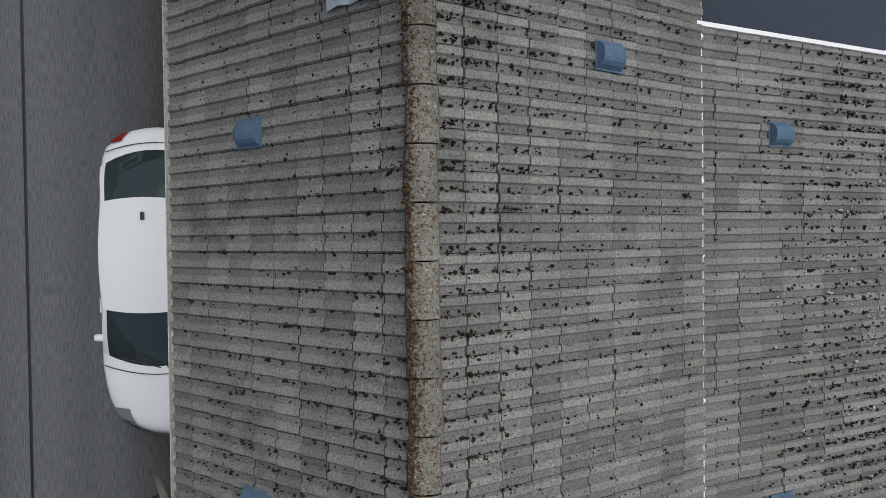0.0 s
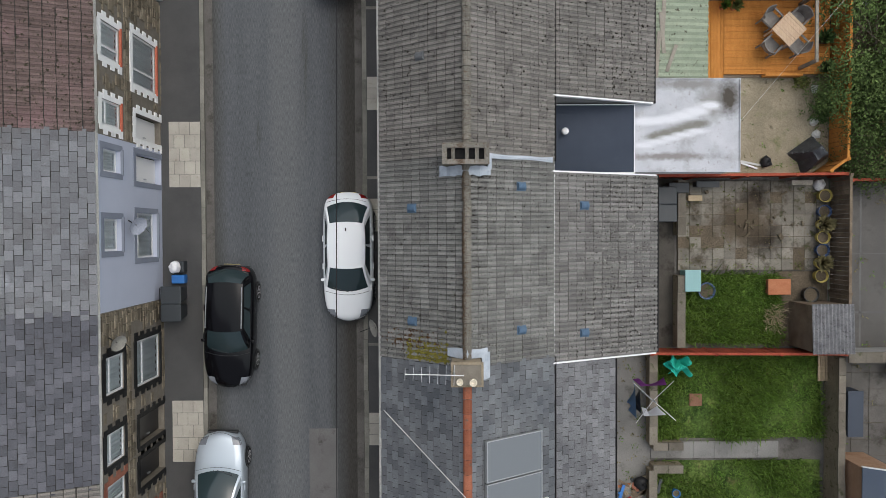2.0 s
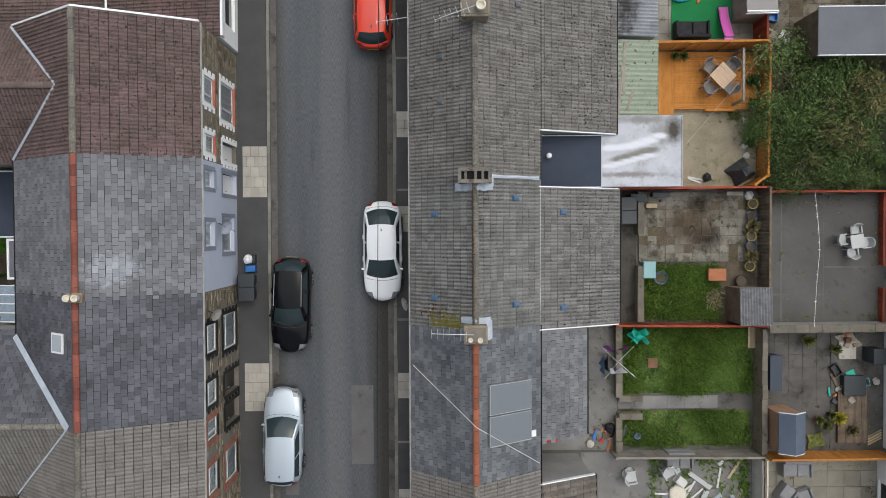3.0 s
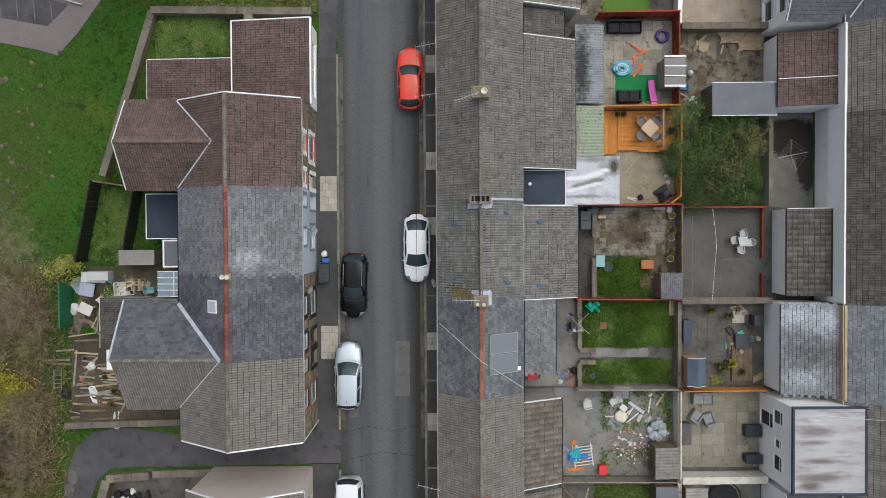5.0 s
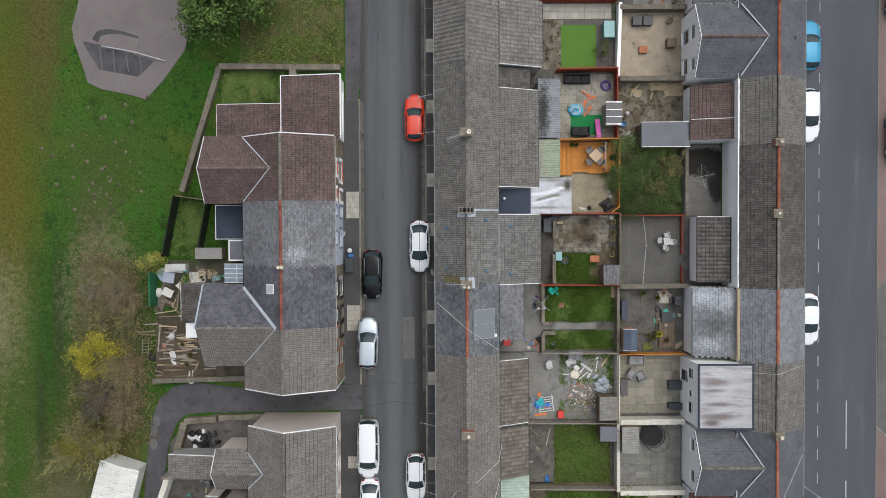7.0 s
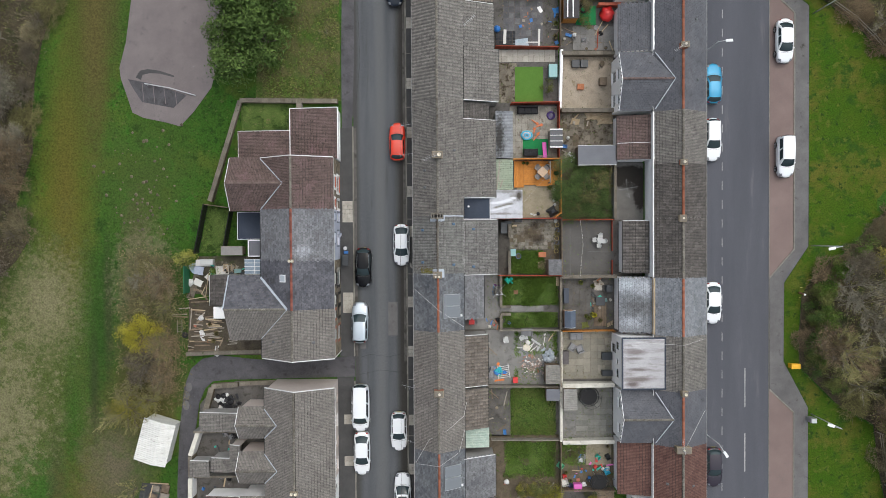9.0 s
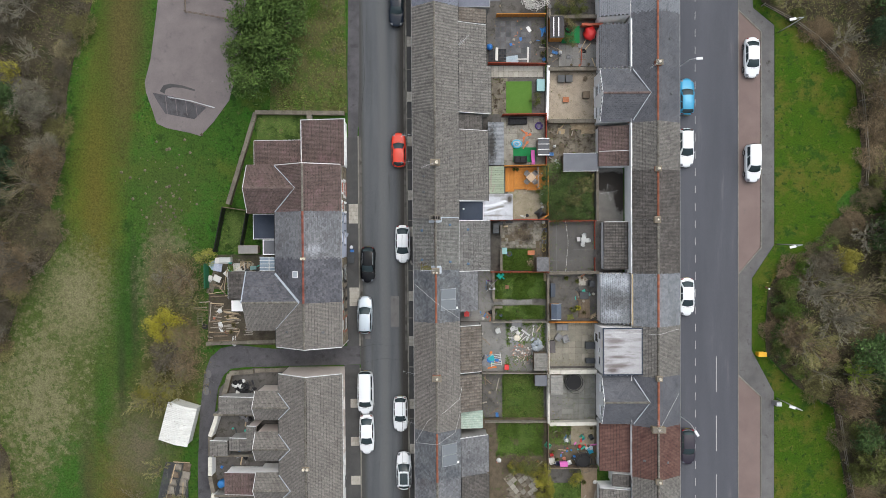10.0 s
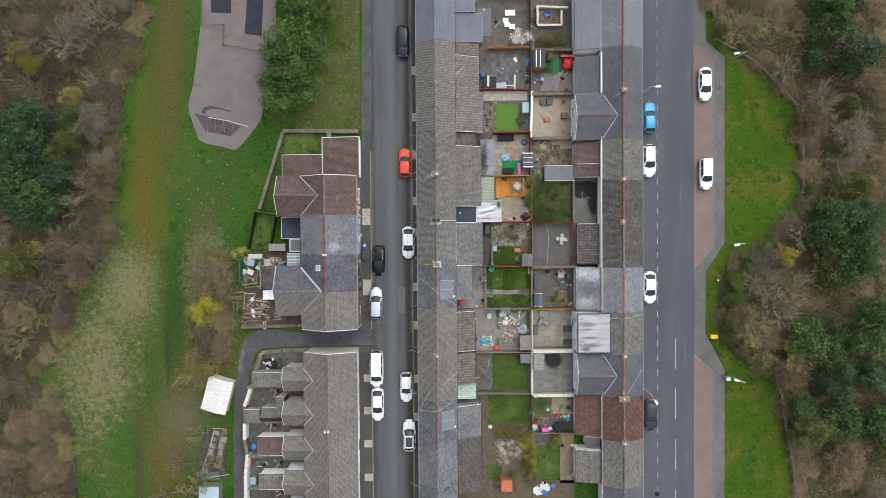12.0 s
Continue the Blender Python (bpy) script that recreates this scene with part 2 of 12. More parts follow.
felt_dark = surf("charcoal rubber roof", (0.036, 0.046, 0.066), (0.048, 0.058, 0.08), 0.6, 60, grain=0.1, rough=0.6)
roof_white = surf("white painted flat roof", (0.4, 0.41, 0.44), (0.5, 0.51, 0.54), 1.2, 40, grain=0.1, spots=[((0.34, 0.335, 0.345), 1.4, 0.5, 0.66), ((0.27, 0.25, 0.25), 5.0, 0.6, 0.68)],
                  areas=[((0.24, 0.235, 0.23), 6.9, 4.95, 1.0, 0.16, 2.4, 3.0), ((0.27, 0.265, 0.26), 7.7, 4.4, 0.4, 0.5, 2.0, 3.0)] + [((0.2, 0.195, 0.175), 5.9 + 0.34 * i, 3.32 + 0.1 * i, 0.32, 0.12, 1.4, 4.0) for i in range(5)] + [((0.63, 0.64, 0.67), 5.5 + 0.42 * i, 3.8 + 0.02 * i * i, 0.36, 0.12, 0.9, 4.0) for i in range(6)]
                  + [((0.6, 0.61, 0.64), 5.5 + 0.42 * i, 3.05 + 0.11 * i, 0.34, 0.08, 0.9, 4.0) for i in range(5)] + [((0.24, 0.225, 0.22), 6.3, 2.7, 1.2, 0.1, 3.0, 4.0), ((0.075, 0.066, 0.055), 8.2, 4.55, 0.3, 0.5, 1.6, 5.0)])
wood_orange = surf("orange stained decking", (0.42, 0.17, 0.04), (0.52, 0.23, 0.06), 2, 30, rnd=0.12, objrnd=0.1, stretch=(4, 1, 4))
wood_red = surf("red stained fence board", (0.22, 0.045, 0.028), (0.3, 0.07, 0.04), 2, 30, rnd=0.2, objrnd=0.2)
wood_brown = surf("weathered brown wood", (0.12, 0.09, 0.065), (0.21, 0.165, 0.12), 2, 30, rnd=0.25, objrnd=0.2)
wood_grey = surf("silvered wood", (0.2, 0.18, 0.15), (0.3, 0.27, 0.23), 2, 30, rnd=0.25)
lead = surf("lead flashing", (0.32, 0.36, 0.41), (0.45, 0.49, 0.54), 3, 30, rough=0.5, grain=0.15)
solar_grey = plain("matt grey solar collector", (0.15, 0.165, 0.18), 0.35)
brick_red = surf("red brick", (0.26, 0.1, 0.07), (0.34, 0.15, 0.1), 2, 40, rnd=0.25)
brick_buff = surf("weathered buff brick", (0.2, 0.165, 0.12), (0.3, 0.25, 0.18), 2, 40, rnd=0.2, spots=[((0.09, 0.085, 0.04), 4, 0.55, 0.65)])
pot_buff = surf("buff clay pot", (0.6, 0.55, 0.45), (0.68, 0.62, 0.52), 3, 40)
vent_blue = surf("blue grey vent tile", (0.075, 0.125, 0.19), (0.1, 0.155, 0.225), 6, 60, grain=0.12, spots=[((0.2, 0.25, 0.29), 9, 0.66, 0.74)])
underlay = plain("dark roofing underlay", (0.014, 0.013, 0.012), 0.9)
gutter_grey = surf("weathered grey gutter", (0.3, 0.3, 0.29), (0.42, 0.42, 0.4), 3, 30)
# near-black, for the bottoms of flues and for road cracks
dark_hole = plain("soot", (0.004, 0.004, 0.004), 0.95)
metal_grey = plain("galvanised metal", (0.45, 0.46, 0.47), 0.45, 0.7)
rubber = plain("tyre rubber", (0.012, 0.012, 0.012), 0.8)
car_glass = plain("tinted car glass", (0.022, 0.036, 0.04), 0.04, 0.0, 0.5)
car_lamp = plain("clear lamp lens", (0.16, 0.17, 0.19), 0.08, 0.0)
car_tail = plain("red lamp lens", (0.2, 0.008, 0.008), 0.15)
alloy = plain("alloy rim", (0.62, 0.62, 0.63), 0.35, 0.3)
bark = surf("grey bark", (0.12, 0.1, 0.08), (0.19, 0.165, 0.135), 5, 40, objrnd=0.15)
twig_mat = surf("bare twigs", (0.125, 0.108, 0.064), (0.195, 0.17, 0.1), 0.35, 12, rnd=0.5, objrnd=0.3)
leaf_dark = surf("dark evergreen leaf", (0.036, 0.07, 0.022), (0.085, 0.138, 0.046), 0.7, 6, rough=0.55, rnd=0.5, objrnd=0.25, grain=0.3)
leaf_mid = surf("mid green conifer leaf", (0.045, 0.082, 0.02), (0.09, 0.138, 0.036), 0.7, 6, rough=0.6, rnd=0.45, objrnd=0.2)
leaf_green = surf("fresh green leaf", (0.06, 0.115, 0.017), (0.12, 0.185, 0.035), 0.7, 6, rough=0.6, rnd=0.45, objrnd=0.2)
leaf_olive = surf("olive shrub leaf", (0.085, 0.1, 0.028), (0.14, 0.15, 0.05), 0.7, 6, rnd=0.45, objrnd=0.2)
leaf_yellow = surf("yellow blossom", (0.27, 0.245, 0.028), (0.37, 0.335, 0.045), 0.8, 6, rnd=0.3)
leaf_white = surf("white blossom", (0.62, 0.6, 0.56), (0.75, 0.73, 0.7), 1, 6, rnd=0.2)
leaf_brown = surf("brown bramble", (0.12, 0.105, 0.05), (0.185, 0.16, 0.08), 0.7, 6, rnd=0.45)


# ---- small builders ----
def box(bm, x0, x1, y0, y1, z0, z1, bevel=0.0):
    vs = [bm.verts.new(p) for p in ((x0, y0, z0), (x1, y0, z0), (x1, y1, z0), (x0, y1, z0), (x0, y0, z1), (x1, y0, z1), (x1, y1, z1), (x0, y1, z1))]
    fs = [bm.faces.new([vs[i] for i in f]) for f in ((0, 3, 2, 1), (4, 5, 6, 7), (0, 1, 5, 4), (1, 2, 6, 5), (2, 3, 7, 6), (3, 0, 4, 7))]
    if bevel:
        bmesh.ops.bevel(bm, geom=list({e for f in fs for e in f.edges}), offset=bevel, segments=2, affect="EDGES", profile=0.5)
    return bm


def slabxz(bm, pts, y0, y1):
    """A prism over an outline in x and z, from y0 to y1."""
    a, b = [bm.verts.new((x, y0, z)) for x, z in pts], [bm.verts.new((x, y1, z)) for x, z in pts]
    fs = [bm.faces.new(a), bm.faces.new(b[::-1])]
    for i in range(len(pts)):
        j = (i + 1) % len(pts)
        fs.append(bm.faces.new((a[i], b[i], b[j], a[j])))
    bmesh.ops.recalc_face_normals(bm, faces=fs)
    return bm


def slabyz(bm, pts, x0, x1):
    a, b = [bm.verts.new((x0, y, z)) for y, z in pts], [bm.verts.new((x1, y, z)) for y, z in pts]
    fs = [bm.faces.new(a), bm.faces.new(b[::-1])]
    for i in range(len(pts)):
        j = (i + 1) % len(pts)
        fs.append(bm.faces.new((a[i], b[i], b[j], a[j])))
    bmesh.ops.recalc_face_normals(bm, faces=fs)
    return bm


def tube(bm, pts, r, sides=6, r2=None, cap=True):
    """A round bar along pts that tapers from r to r2."""
    pts = [Vector(p) for p in pts]
    r2 = r if r2 is None else r2
    rings = []
    for i, p in enumerate(pts):
        d = (pts[min(i + 1, len(pts) - 1)] - pts[max(i - 1, 0)]).normalized()
        a = d.orthogonal().normalized()
        b = d.cross(a)
        rr = r + (r2 - r) * i / max(1, len(pts) - 1)
        rings.append([bm.verts.new(p + (a * math.cos(2 * math.pi * k / sides) + b * math.sin(2 * math.pi * k / sides)) * rr) for k in range(sides)])
    for r0, r1 in zip(rings, rings[1:]):
        for k in range(sides):
            bm.faces.new((r0[k], r0[(k + 1) % sides], r1[(k + 1) % sides], r1[k]))
    if cap:
        bm.faces.new(rings[0][::-1]), bm.faces.new(rings[-1])
    return bm


def lathe(bm, profile, x=0, y=0, sides=16):
    """Turns a profile of radius and height about the upright through x, y."""
    rings = [[bm.verts.new((x + r * math.cos(2 * math.pi * k / sides), y + r * math.sin(2 * math.pi * k / sides), z)) for k in range(sides)] for r, z in profile]
    for r0, r1 in zip(rings, rings[1:]):
        for k in range(sides):
            bm.faces.new((r0[k], r0[(k + 1) % sides], r1[(k + 1) % sides], r1[k]))
    bm.faces.new(rings[0][::-1]), bm.faces.new(rings[-1])
    return bm


def under(ob, parent):
    """Hangs ob under parent, whose base may lie away from the origin, and leaves it where it is."""
    ob.parent = parent
    if parent and parent.data is None:
        ob.matrix_parent_inverse = Matrix.Translation(-parent.location)
    return ob


def part(name, bm, material, parent=None, label="", smooth=False, kind=""):
    me = bpy.data.meshes.new(name)
    bm.to_mesh(me)
    bm.free()
    me.materials.append(material)
    if smooth:
        me.shade_smooth()
    return tagged(under(new(name, me), parent), label=label, kind=kind)


def raw(name, verts, faces, material, parent=None, label="", kind=""):
    me = bpy.data.meshes.new(name)
    me.from_pydata(verts, [], faces)
    me.materials.append(material)
    return tagged(under(new(name, me), parent), label=label, kind=kind)


def thing(name, label, category, group="", at=(0, 0, 0), kind=""):
    ob = new(name)
    ob.empty_display_size = 0.2
    ob.location = at
    return tagged(ob, label=label, category=category, group=group, kind=kind)


def solid(name, bm, material, label, category, group="", kind="", smooth=False):
    return tagged(part(name, bm, material, smooth=smooth), label, category, group, kind)


B = bmesh.new

# ---- ground ----
def gz(x):
    """Height of the ground sheet: level under the streets, falling away over the field."""
    if x > -21:
        return -0.15
    if x > -34:
        return -0.15 - 0.15 * (-21 - x)
    return -2.1 - 0.055 * (-34 - x)


def ground_sheet():
    xs = [-900, -300, -120] + [-90 + 4 * i for i in range(14)] + [-34, -31, -27.5, -24, -21, -10, 0, 10, 20, 30, 40] + [44 + 4 * i for i in range(14)] + [120, 300, 900]
    ys = [-900, -300, -120] + [-80 + 4 * i for i in range(41)] + [120, 300, 900]
    verts = []
    for y in ys:
        for x in xs:
            far = max(abs(x), abs(y)) > 90
            verts.append((x, y, gz(max(x, -110)) + (0 if far or -34 <= x <= 44 else 0.12 * noise.noise((x * 0.11, y * 0.11, 0)))))
    nx = len(xs)
    faces = [(j * nx + i, j * nx + i + 1, (j + 1) * nx + i + 1, (j + 1) * nx + i) for j in range(len(ys) - 1) for i in range(nx - 1)]
    m = surf("rough meadow", (0.025, 0.07, 0.009), (0.042, 0.096, 0.013), 0.15, 5, grain=0.3, bump=1.0,
             spots=[((0.06, 0.092, 0.015), 0.2, 0.52, 0.64), ((0.03, 0.105, 0.011), 0.3, 0.54, 0.64), ((0.018, 0.048, 0.008), 0.7, 0.54, 0.64), ((0.09, 0.1, 0.035), 1.7, 0.6, 0.7), ((0.016, 0.042, 0.008), 2.2, 0.56, 0.66)],
             areas=[((0.09, 0.088, 0.014), -41.5, 3.0, 2.4, 8.0, 1.0, 0.6, 0.8), ((0.072, 0.08, 0.014), -40.3, 13.0, 2.2, 9.0, 1.0, 0.6, 0.8), ((0.066, 0.07, 0.016), -38.2, 22, 2.0, 9.0, 1.0, 0.6, 0.8), ((0.07, 0.062, 0.022), -36.6, 33, 1.9, 11.0, 1.0, 0.6, 0.8), ((0.086, 0.078, 0.016), -41.2, 5.0, 1.0, 8.0, 2.0, 0.9, 0.9), ((0.078, 0.068, 0.022), -37.6, 24.0, 1.0, 10.0, 2.0, 0.9, 0.9),
                    ((0.045, 0.075, 0.016), -32.0, 6.5, 4.0, 5.0, 2.4, 0.8, 0.8), ((0.06, 0.075, 0.024), -33.2, 1.0, 1.4, 3.5, 5.0, 1.8, 0.6),
                    ((0.062, 0.074, 0.02), -46.2, -17, 8.5, 14, 1.6, 0.5, 0.7), ((0.048, 0.078, 0.016), -48.0, -18.5, 6.0, 11.5, 6.0, 0.5, 0.6), ((0.088, 0.095, 0.036), -48.3, -19.0, 4.2, 8.0, 11.0, 0.5, 0.7), ((0.135, 0.13, 0.068), -48.3, -19.0, 3.0, 6.0, 14.0, 1.3, 0.8), ((0.15, 0.14, 0.075), -43.6, -6.5, 3.0, 4.0, 5.0, 1.6, 0.8), ((0.032, 0.08, 0.012), -44.5, -29.0, 2.5, 4.0, 6.0, 0.8, 0.7),
                    ((0.024, 0.058, 0.01), -37.3, -10.0, 1.5, 8.5, 1.6, 0.8, 0.8), ((0.032, 0.048, 0.015), -36.5, -7.5, 0.45, 6.5, 0.6, 0.6, 0.6), ((0.03, 0.046, 0.014), -38.2, -16, 0.45, 5, 0.6, 0.6, 0.6), ((0.028, 0.07, 0.01), -40.6, -24, 1.0, 8, 1.6, 0.8, 0.7), ((0.04, 0.05, 0.018), -42.6, -31, 0.8, 7, 0.8, 0.6, 0.9),
                    ((0.15, 0.13, 0.08), -32.4, -4.5, 2.4, 4.0, 4.5, 1.4, 0.8), ((0.085, 0.075, 0.034), -31.6, -12.5, 2.8, 6.0, 4.0, 1.2, 0.8), ((0.075, 0.066, 0.02), -32.3, -18.6, 3.4, 3.0, 2.0, 1.0, 1.0), ((0.09, 0.074, 0.022), -38.6, -31, 2.6, 6, 2.6, 0.9, 1.0), ((0.1, 0.088, 0.054), -35.8, -25, 2.6, 4.0, 3.0, 1.0, 1.0)])
    tagged(raw("ground", verts, faces, m), "rough green meadow with worn and brown patches", "ground", kind="structure")


ground_sheet()


def drape(name, pts, dz, material, label, category="ground", thick=0.0, kind="structure"):
    """A sheet over the outline pts that lies dz above the ground sheet, with a skirt."""
    bm = B()
    f = bm.faces.new([bm.verts.new((x, y, 0)) for x, y in pts])
    for cut in (-34, -21):
        bmesh.ops.bisect_plane(bm, geom=bm.verts[:] + bm.edges[:] + bm.faces[:], plane_co=(cut, 0, 0), plane_no=(1, 0, 0))
    bmesh.ops.triangulate(bm, faces=bm.faces[:])
    for v in bm.verts:
        v.co.z = gz(v.co.x) + dz
    bmesh.ops.recalc_face_normals(bm, faces=bm.faces[:])
    if bm.faces and sum(f.normal.z for f in bm.faces) < 0:
        bmesh.ops.reverse_faces(bm, faces=bm.faces[:])
    ex = bmesh.ops.extrude_edge_only(bm, edges=[e for e in bm.edges if e.is_boundary])
    for v in ex["geom"]:
        if isinstance(v, bmesh.types.BMVert):
            v.co.z -= max(thick, dz + 0.05)
    return tagged(part(name, bm, material), label, category, kind=kind)


def flat(name, x0, x1, y0, y1, z, material, label, category="ground", z0=-0.2, kind="structure"):
    return solid(name, box(B(), x0, x1, y0, y1, z0, z), material, label, category, kind=kind)


# the terrace street and its pavements
drape("road_terrace", [(-9.15, -70), (-3.6, -70), (-3.6, 70), (-9.6, 70), (-10.35, 14.6), (-10.2, 13.6), (-9.15, 13.2)], 0.05, asphalt, "grey asphalt street between two terraces, worn and patched", "road")
drape("road_lane", [(-28.9, -70), (-27.2, -70), (-27.25, -28), (-26.9, -22), (-26.2, -17.5), (-25.5, -15.9), (-24.6, -15.1), (-22.5, -14.85), (-9.17, -14.6), (-9.17, -12.4), (-19.4, -12.7), (-23.9, -12.25), (-25.8, -12.7), (-27.1, -13.8), (-27.9, -15.8), (-28.5, -20.5), (-28.85, -27)], 0.06, asphalt_lane, "old patched asphalt back lane with crumbling edges", "road")
flat("pavement_left", -11.1, -9.3, -70, -14.65, 0.0, asphalt_path, "dark asphalt footway in front of the terrace", "pavement")
flat("pavement_left", -10.75, -9.3, -12.4, 12.0, 0.0, asphalt_path, "dark asphalt footway in front of the terrace", "pavement")
flat("pavement_right", -3.48, -2.3, -70, 70, 0.0, asphalt_path, "narrow dark asphalt footway below the house fronts", "pavement")


def kerb_run(x, y0, y1, width, name="kerb"):
    top = thing(name, "worn concrete kerb stones along the street", "kerb", at=(x, y0, -0.15), kind="structure")
    bm = box(B(), -width / 2, width / 2, 0.004, 0.906, -0.05, 0.165, 0.0)
    me = bpy.data.meshes.new("kerb_stone")
    bm.to_mesh(me), bm.free()
    me.materials.append(kerb_mat)
    for i in range(int((y1 - y0) / 0.91)):
        ob = new("kerb_stone", me)
        ob.parent = top
        ob.location = (random.uniform(-0.01, 0.01), i * 0.91, random.uniform(-0.01, 0.01))
    return top


kerb_run(-9.22, -36, -14.7, 0.14)
kerb_run(-9.22, -12.4, 12.2, 0.14)
kerb_run(-3.56, -38, 36, 0.15)
for x0, x1 in ((-9.14, -8.86), (-3.9, -3.65)):
    flat("gutter_strip", x0, x1, -13 if x0 > -5 else -12.4, 36 if x0 > -5 else 12, -0.093, concrete_dark, "dirty channel of setts beside the kerb", "gutter")


def slab_patch(x0, x1, y0, y1, nx, ny, z=0.012, material=slab_mat, name="paving", label="pale concrete paving slabs set in the footway", stagger=True):
    top = thing(name, label, "paving", at=((x0 + x1) / 2, (y0 + y1) / 2, 0), kind="structure")
    w, h = (x1 - x0) / nx, (y1 - y0) / ny
    cache = {}

    def slab(xa, xb, ya, yb):
        key = (round(xb - xa, 3), round(yb - ya, 3))
        if key not in cache:
            bm = box(B(), 0.006, key[0] - 0.006, 0.006, key[1] - 0.006, -0.05, 0.0)
            cache[key] = bpy.data.meshes.new("slab")
            bm.to_mesh(cache[key]), bm.free()
            cache[key].materials.append(material)
        ob = new("slab", cache[key])
        ob.parent, ob.matrix_parent_inverse = top, Matrix.Translation(-top.location)
        ob.matrix_basis = pose(xa, ya, z + random.uniform(-0.004, 0.004), random.uniform(-0.3, 0.3), random.uniform(-0.3, 0.3), 0)
    for j in range(ny):
        off = w / 2 if stagger and j % 2 else 0
        edges = sorted({x0, x1, *[x0 + off + i * w for i in range(nx + 1) if x0 < x0 + off + i * w < x1 - 0.05]})
        for a, b in zip(edges, edges[1:]):
            slab(a, b, y0 + j * h, y0 + (j + 1) * h)
    return top


slab_patch(-10.4, -9.3, 1.95, 4.24, 3, 5)
slab_patch(-10.4, -9.3, -7.73, -5.55, 3, 5)
for y in (-19.2, -23.7, -28.3, -33.0):
    slab_patch(-10.4, -9.3, y - 0.5, y + 0.55, 2, 2)
for y in (23.1, 16.7, 11.5, 5.2, 0.95, -6.6, -11.9, -19.3, -24.6):
    slab_patch(-3.47, -2.75, y - 0.58, y + 0.58, 1, 3)
for y in (19.86, 14.17, 8.17, 2.26, -3.6, -9.17, -14.94, -21):
    flat("drain_channel", -3.48, -2.6, y - 0.05, y + 0.05, 0.012, kerb_mat, "narrow concrete drain channel across the footway", "drain")

drape("pavement_worn", [(-10.4, 12.0), (-9.3, 12.0), (-9.0, 20), (-8.9, 40), (-10.0, 40), (-10.4, 20)], 0.07, asphalt_lane, "dark crumbling strip of old footway", "pavement")
# the main road
drape("road_main", [(27.9, -70), (35.3, -70), (35.3, 70), (27.9, 70)], 0.0 + 0.03, asphalt_main, "smooth grey asphalt main road", "road")
flat("pavement_main", 26.4, 27.85, -70, 70, -0.06, asphalt_old, "grey footway below the house fronts", "pavement")
drape("bay_red", [(35.34, -4.2), (37.9, -1.2), (37.9, 24.0), (35.34, 26.45)], 0.035, asphalt_red, "worn red asphalt parking bay", "parking bay")
drape("bay_red", [(35.34, -70), (37.9, -70), (37.9, -18.8), (35.34, -16.4)], 0.035, asphalt_red, "worn red asphalt parking bay", "parking bay")
drape("footway_green", [(35.36, 26.65), (38.05, 24.05), (38.05, -1.25), (35.36, -4.4), (35.36, -16.2), (38.05, -18.75), (38.05, -70), (39.5, -70), (39.5, -18.3), (36.85, -13.3), (36.9, -4.8), (39.5, -0.9), (39.5, 24.75), (37.0, 26.8), (36.8, 32), (36.8, 70), (35.36, 70)], 0.08, asphalt_old, "grey asphalt footway along the green", "pavement")
for pts in ([(35.26, -70), (35.34, -70), (35.34, 70), (35.26, 70)],):
    drape("kerb_main", pts, 0.06, kerb_mat, "low pale kerb between road and bay", "kerb")
for pts in ([(37.92, -1.2), (38.04, -1.25), (38.04, 24.0), (37.92, 24.0)], [(37.92, -70), (38.04, -70), (38.04, -18.75), (37.92, -18.8)], [(35.34, -4.2), (35.34, -4.38), (38.04, -1.25), (37.92, -1.2)], [(35.34, -16.4), (35.34, -16.2), (38.04, -18.75), (37.92, -18.8)], [(35.34, 26.45), (37.92, 24.0), (38.04, 24.05), (35.34, 26.63)]):
    drape("kerb_bay", pts, 0.1, kerb_mat, "pale kerb round the parking bay", "kerb")
paint = surf("worn white road paint", (0.3, 0.3, 0.3), (0.46, 0.46, 0.45), 0.6, 60, spots=[((0.15, 0.15, 0.16), 9, 0.52, 0.66)])
for i in range(34):
    y = -35.4 + 2.03 * i
    flat("lane_dash", 30.22, 30.28, y, y + 0.9, -0.105, paint, "short white dash of the edge line on the road", "road marking", z0=-0.13)
for y in (-18.2, -25.2, -32.2, -39.2):
    flat("lane_dash", 32.67, 32.77, y, y + 4.2, -0.105, paint, "long white centre line dash on the road", "road marking", z0=-0.13)
drape("green_right", [(39.55, -70), (48.9, -70), (48.7, -36.3), (48.3, -31.4), (47.1, -25.1), (46.5, -20.4), (42.4, -18.0), (38.5, -14.0), (38.4, -11.0), (38.7, -6.3), (40.1, -3.9), (43.2, -1.6), (46.3, 1.5), (49.5, 4.9), (49.8, 9.2), (49.0, 17.7), (44.3, 22.8), (40.1, 25.9), (37.9, 27.4), (37.6, 31.0), (37.5, 70), (36.85, 70), (36.85, 32), (37.05, 26.85), (39.55, 24.8), (39.55, -0.95), (36.95, -4.85), (36.9, -13.25), (39.55, -18.25)], 0.05,
      surf("mown grass", (0.03, 0.076, 0.004), (0.048, 0.082, 0.006), 0.3, 8, grain=0.3, bump=1.0, spots=[((0.085, 0.088, 0.014), 0.22, 0.5, 0.62), ((0.024, 0.06, 0.007), 0.45, 0.53, 0.62), ((0.075, 0.096, 0.014), 1.1, 0.56, 0.64), ((0.02, 0.046, 0.008), 1.5, 0.58, 0.65)]), "mown green grass beside the footway", "grass")
litter = surf("woodland litter", (0.05, 0.042, 0.026), (0.085, 0.07, 0.045), 0.4, 8, grain=0.5, bump=1.0, spots=[((0.035, 0.048, 0.016), 0.5, 0.55, 0.68), ((0.14, 0.11, 0.07), 0.7, 0.62, 0.72)])
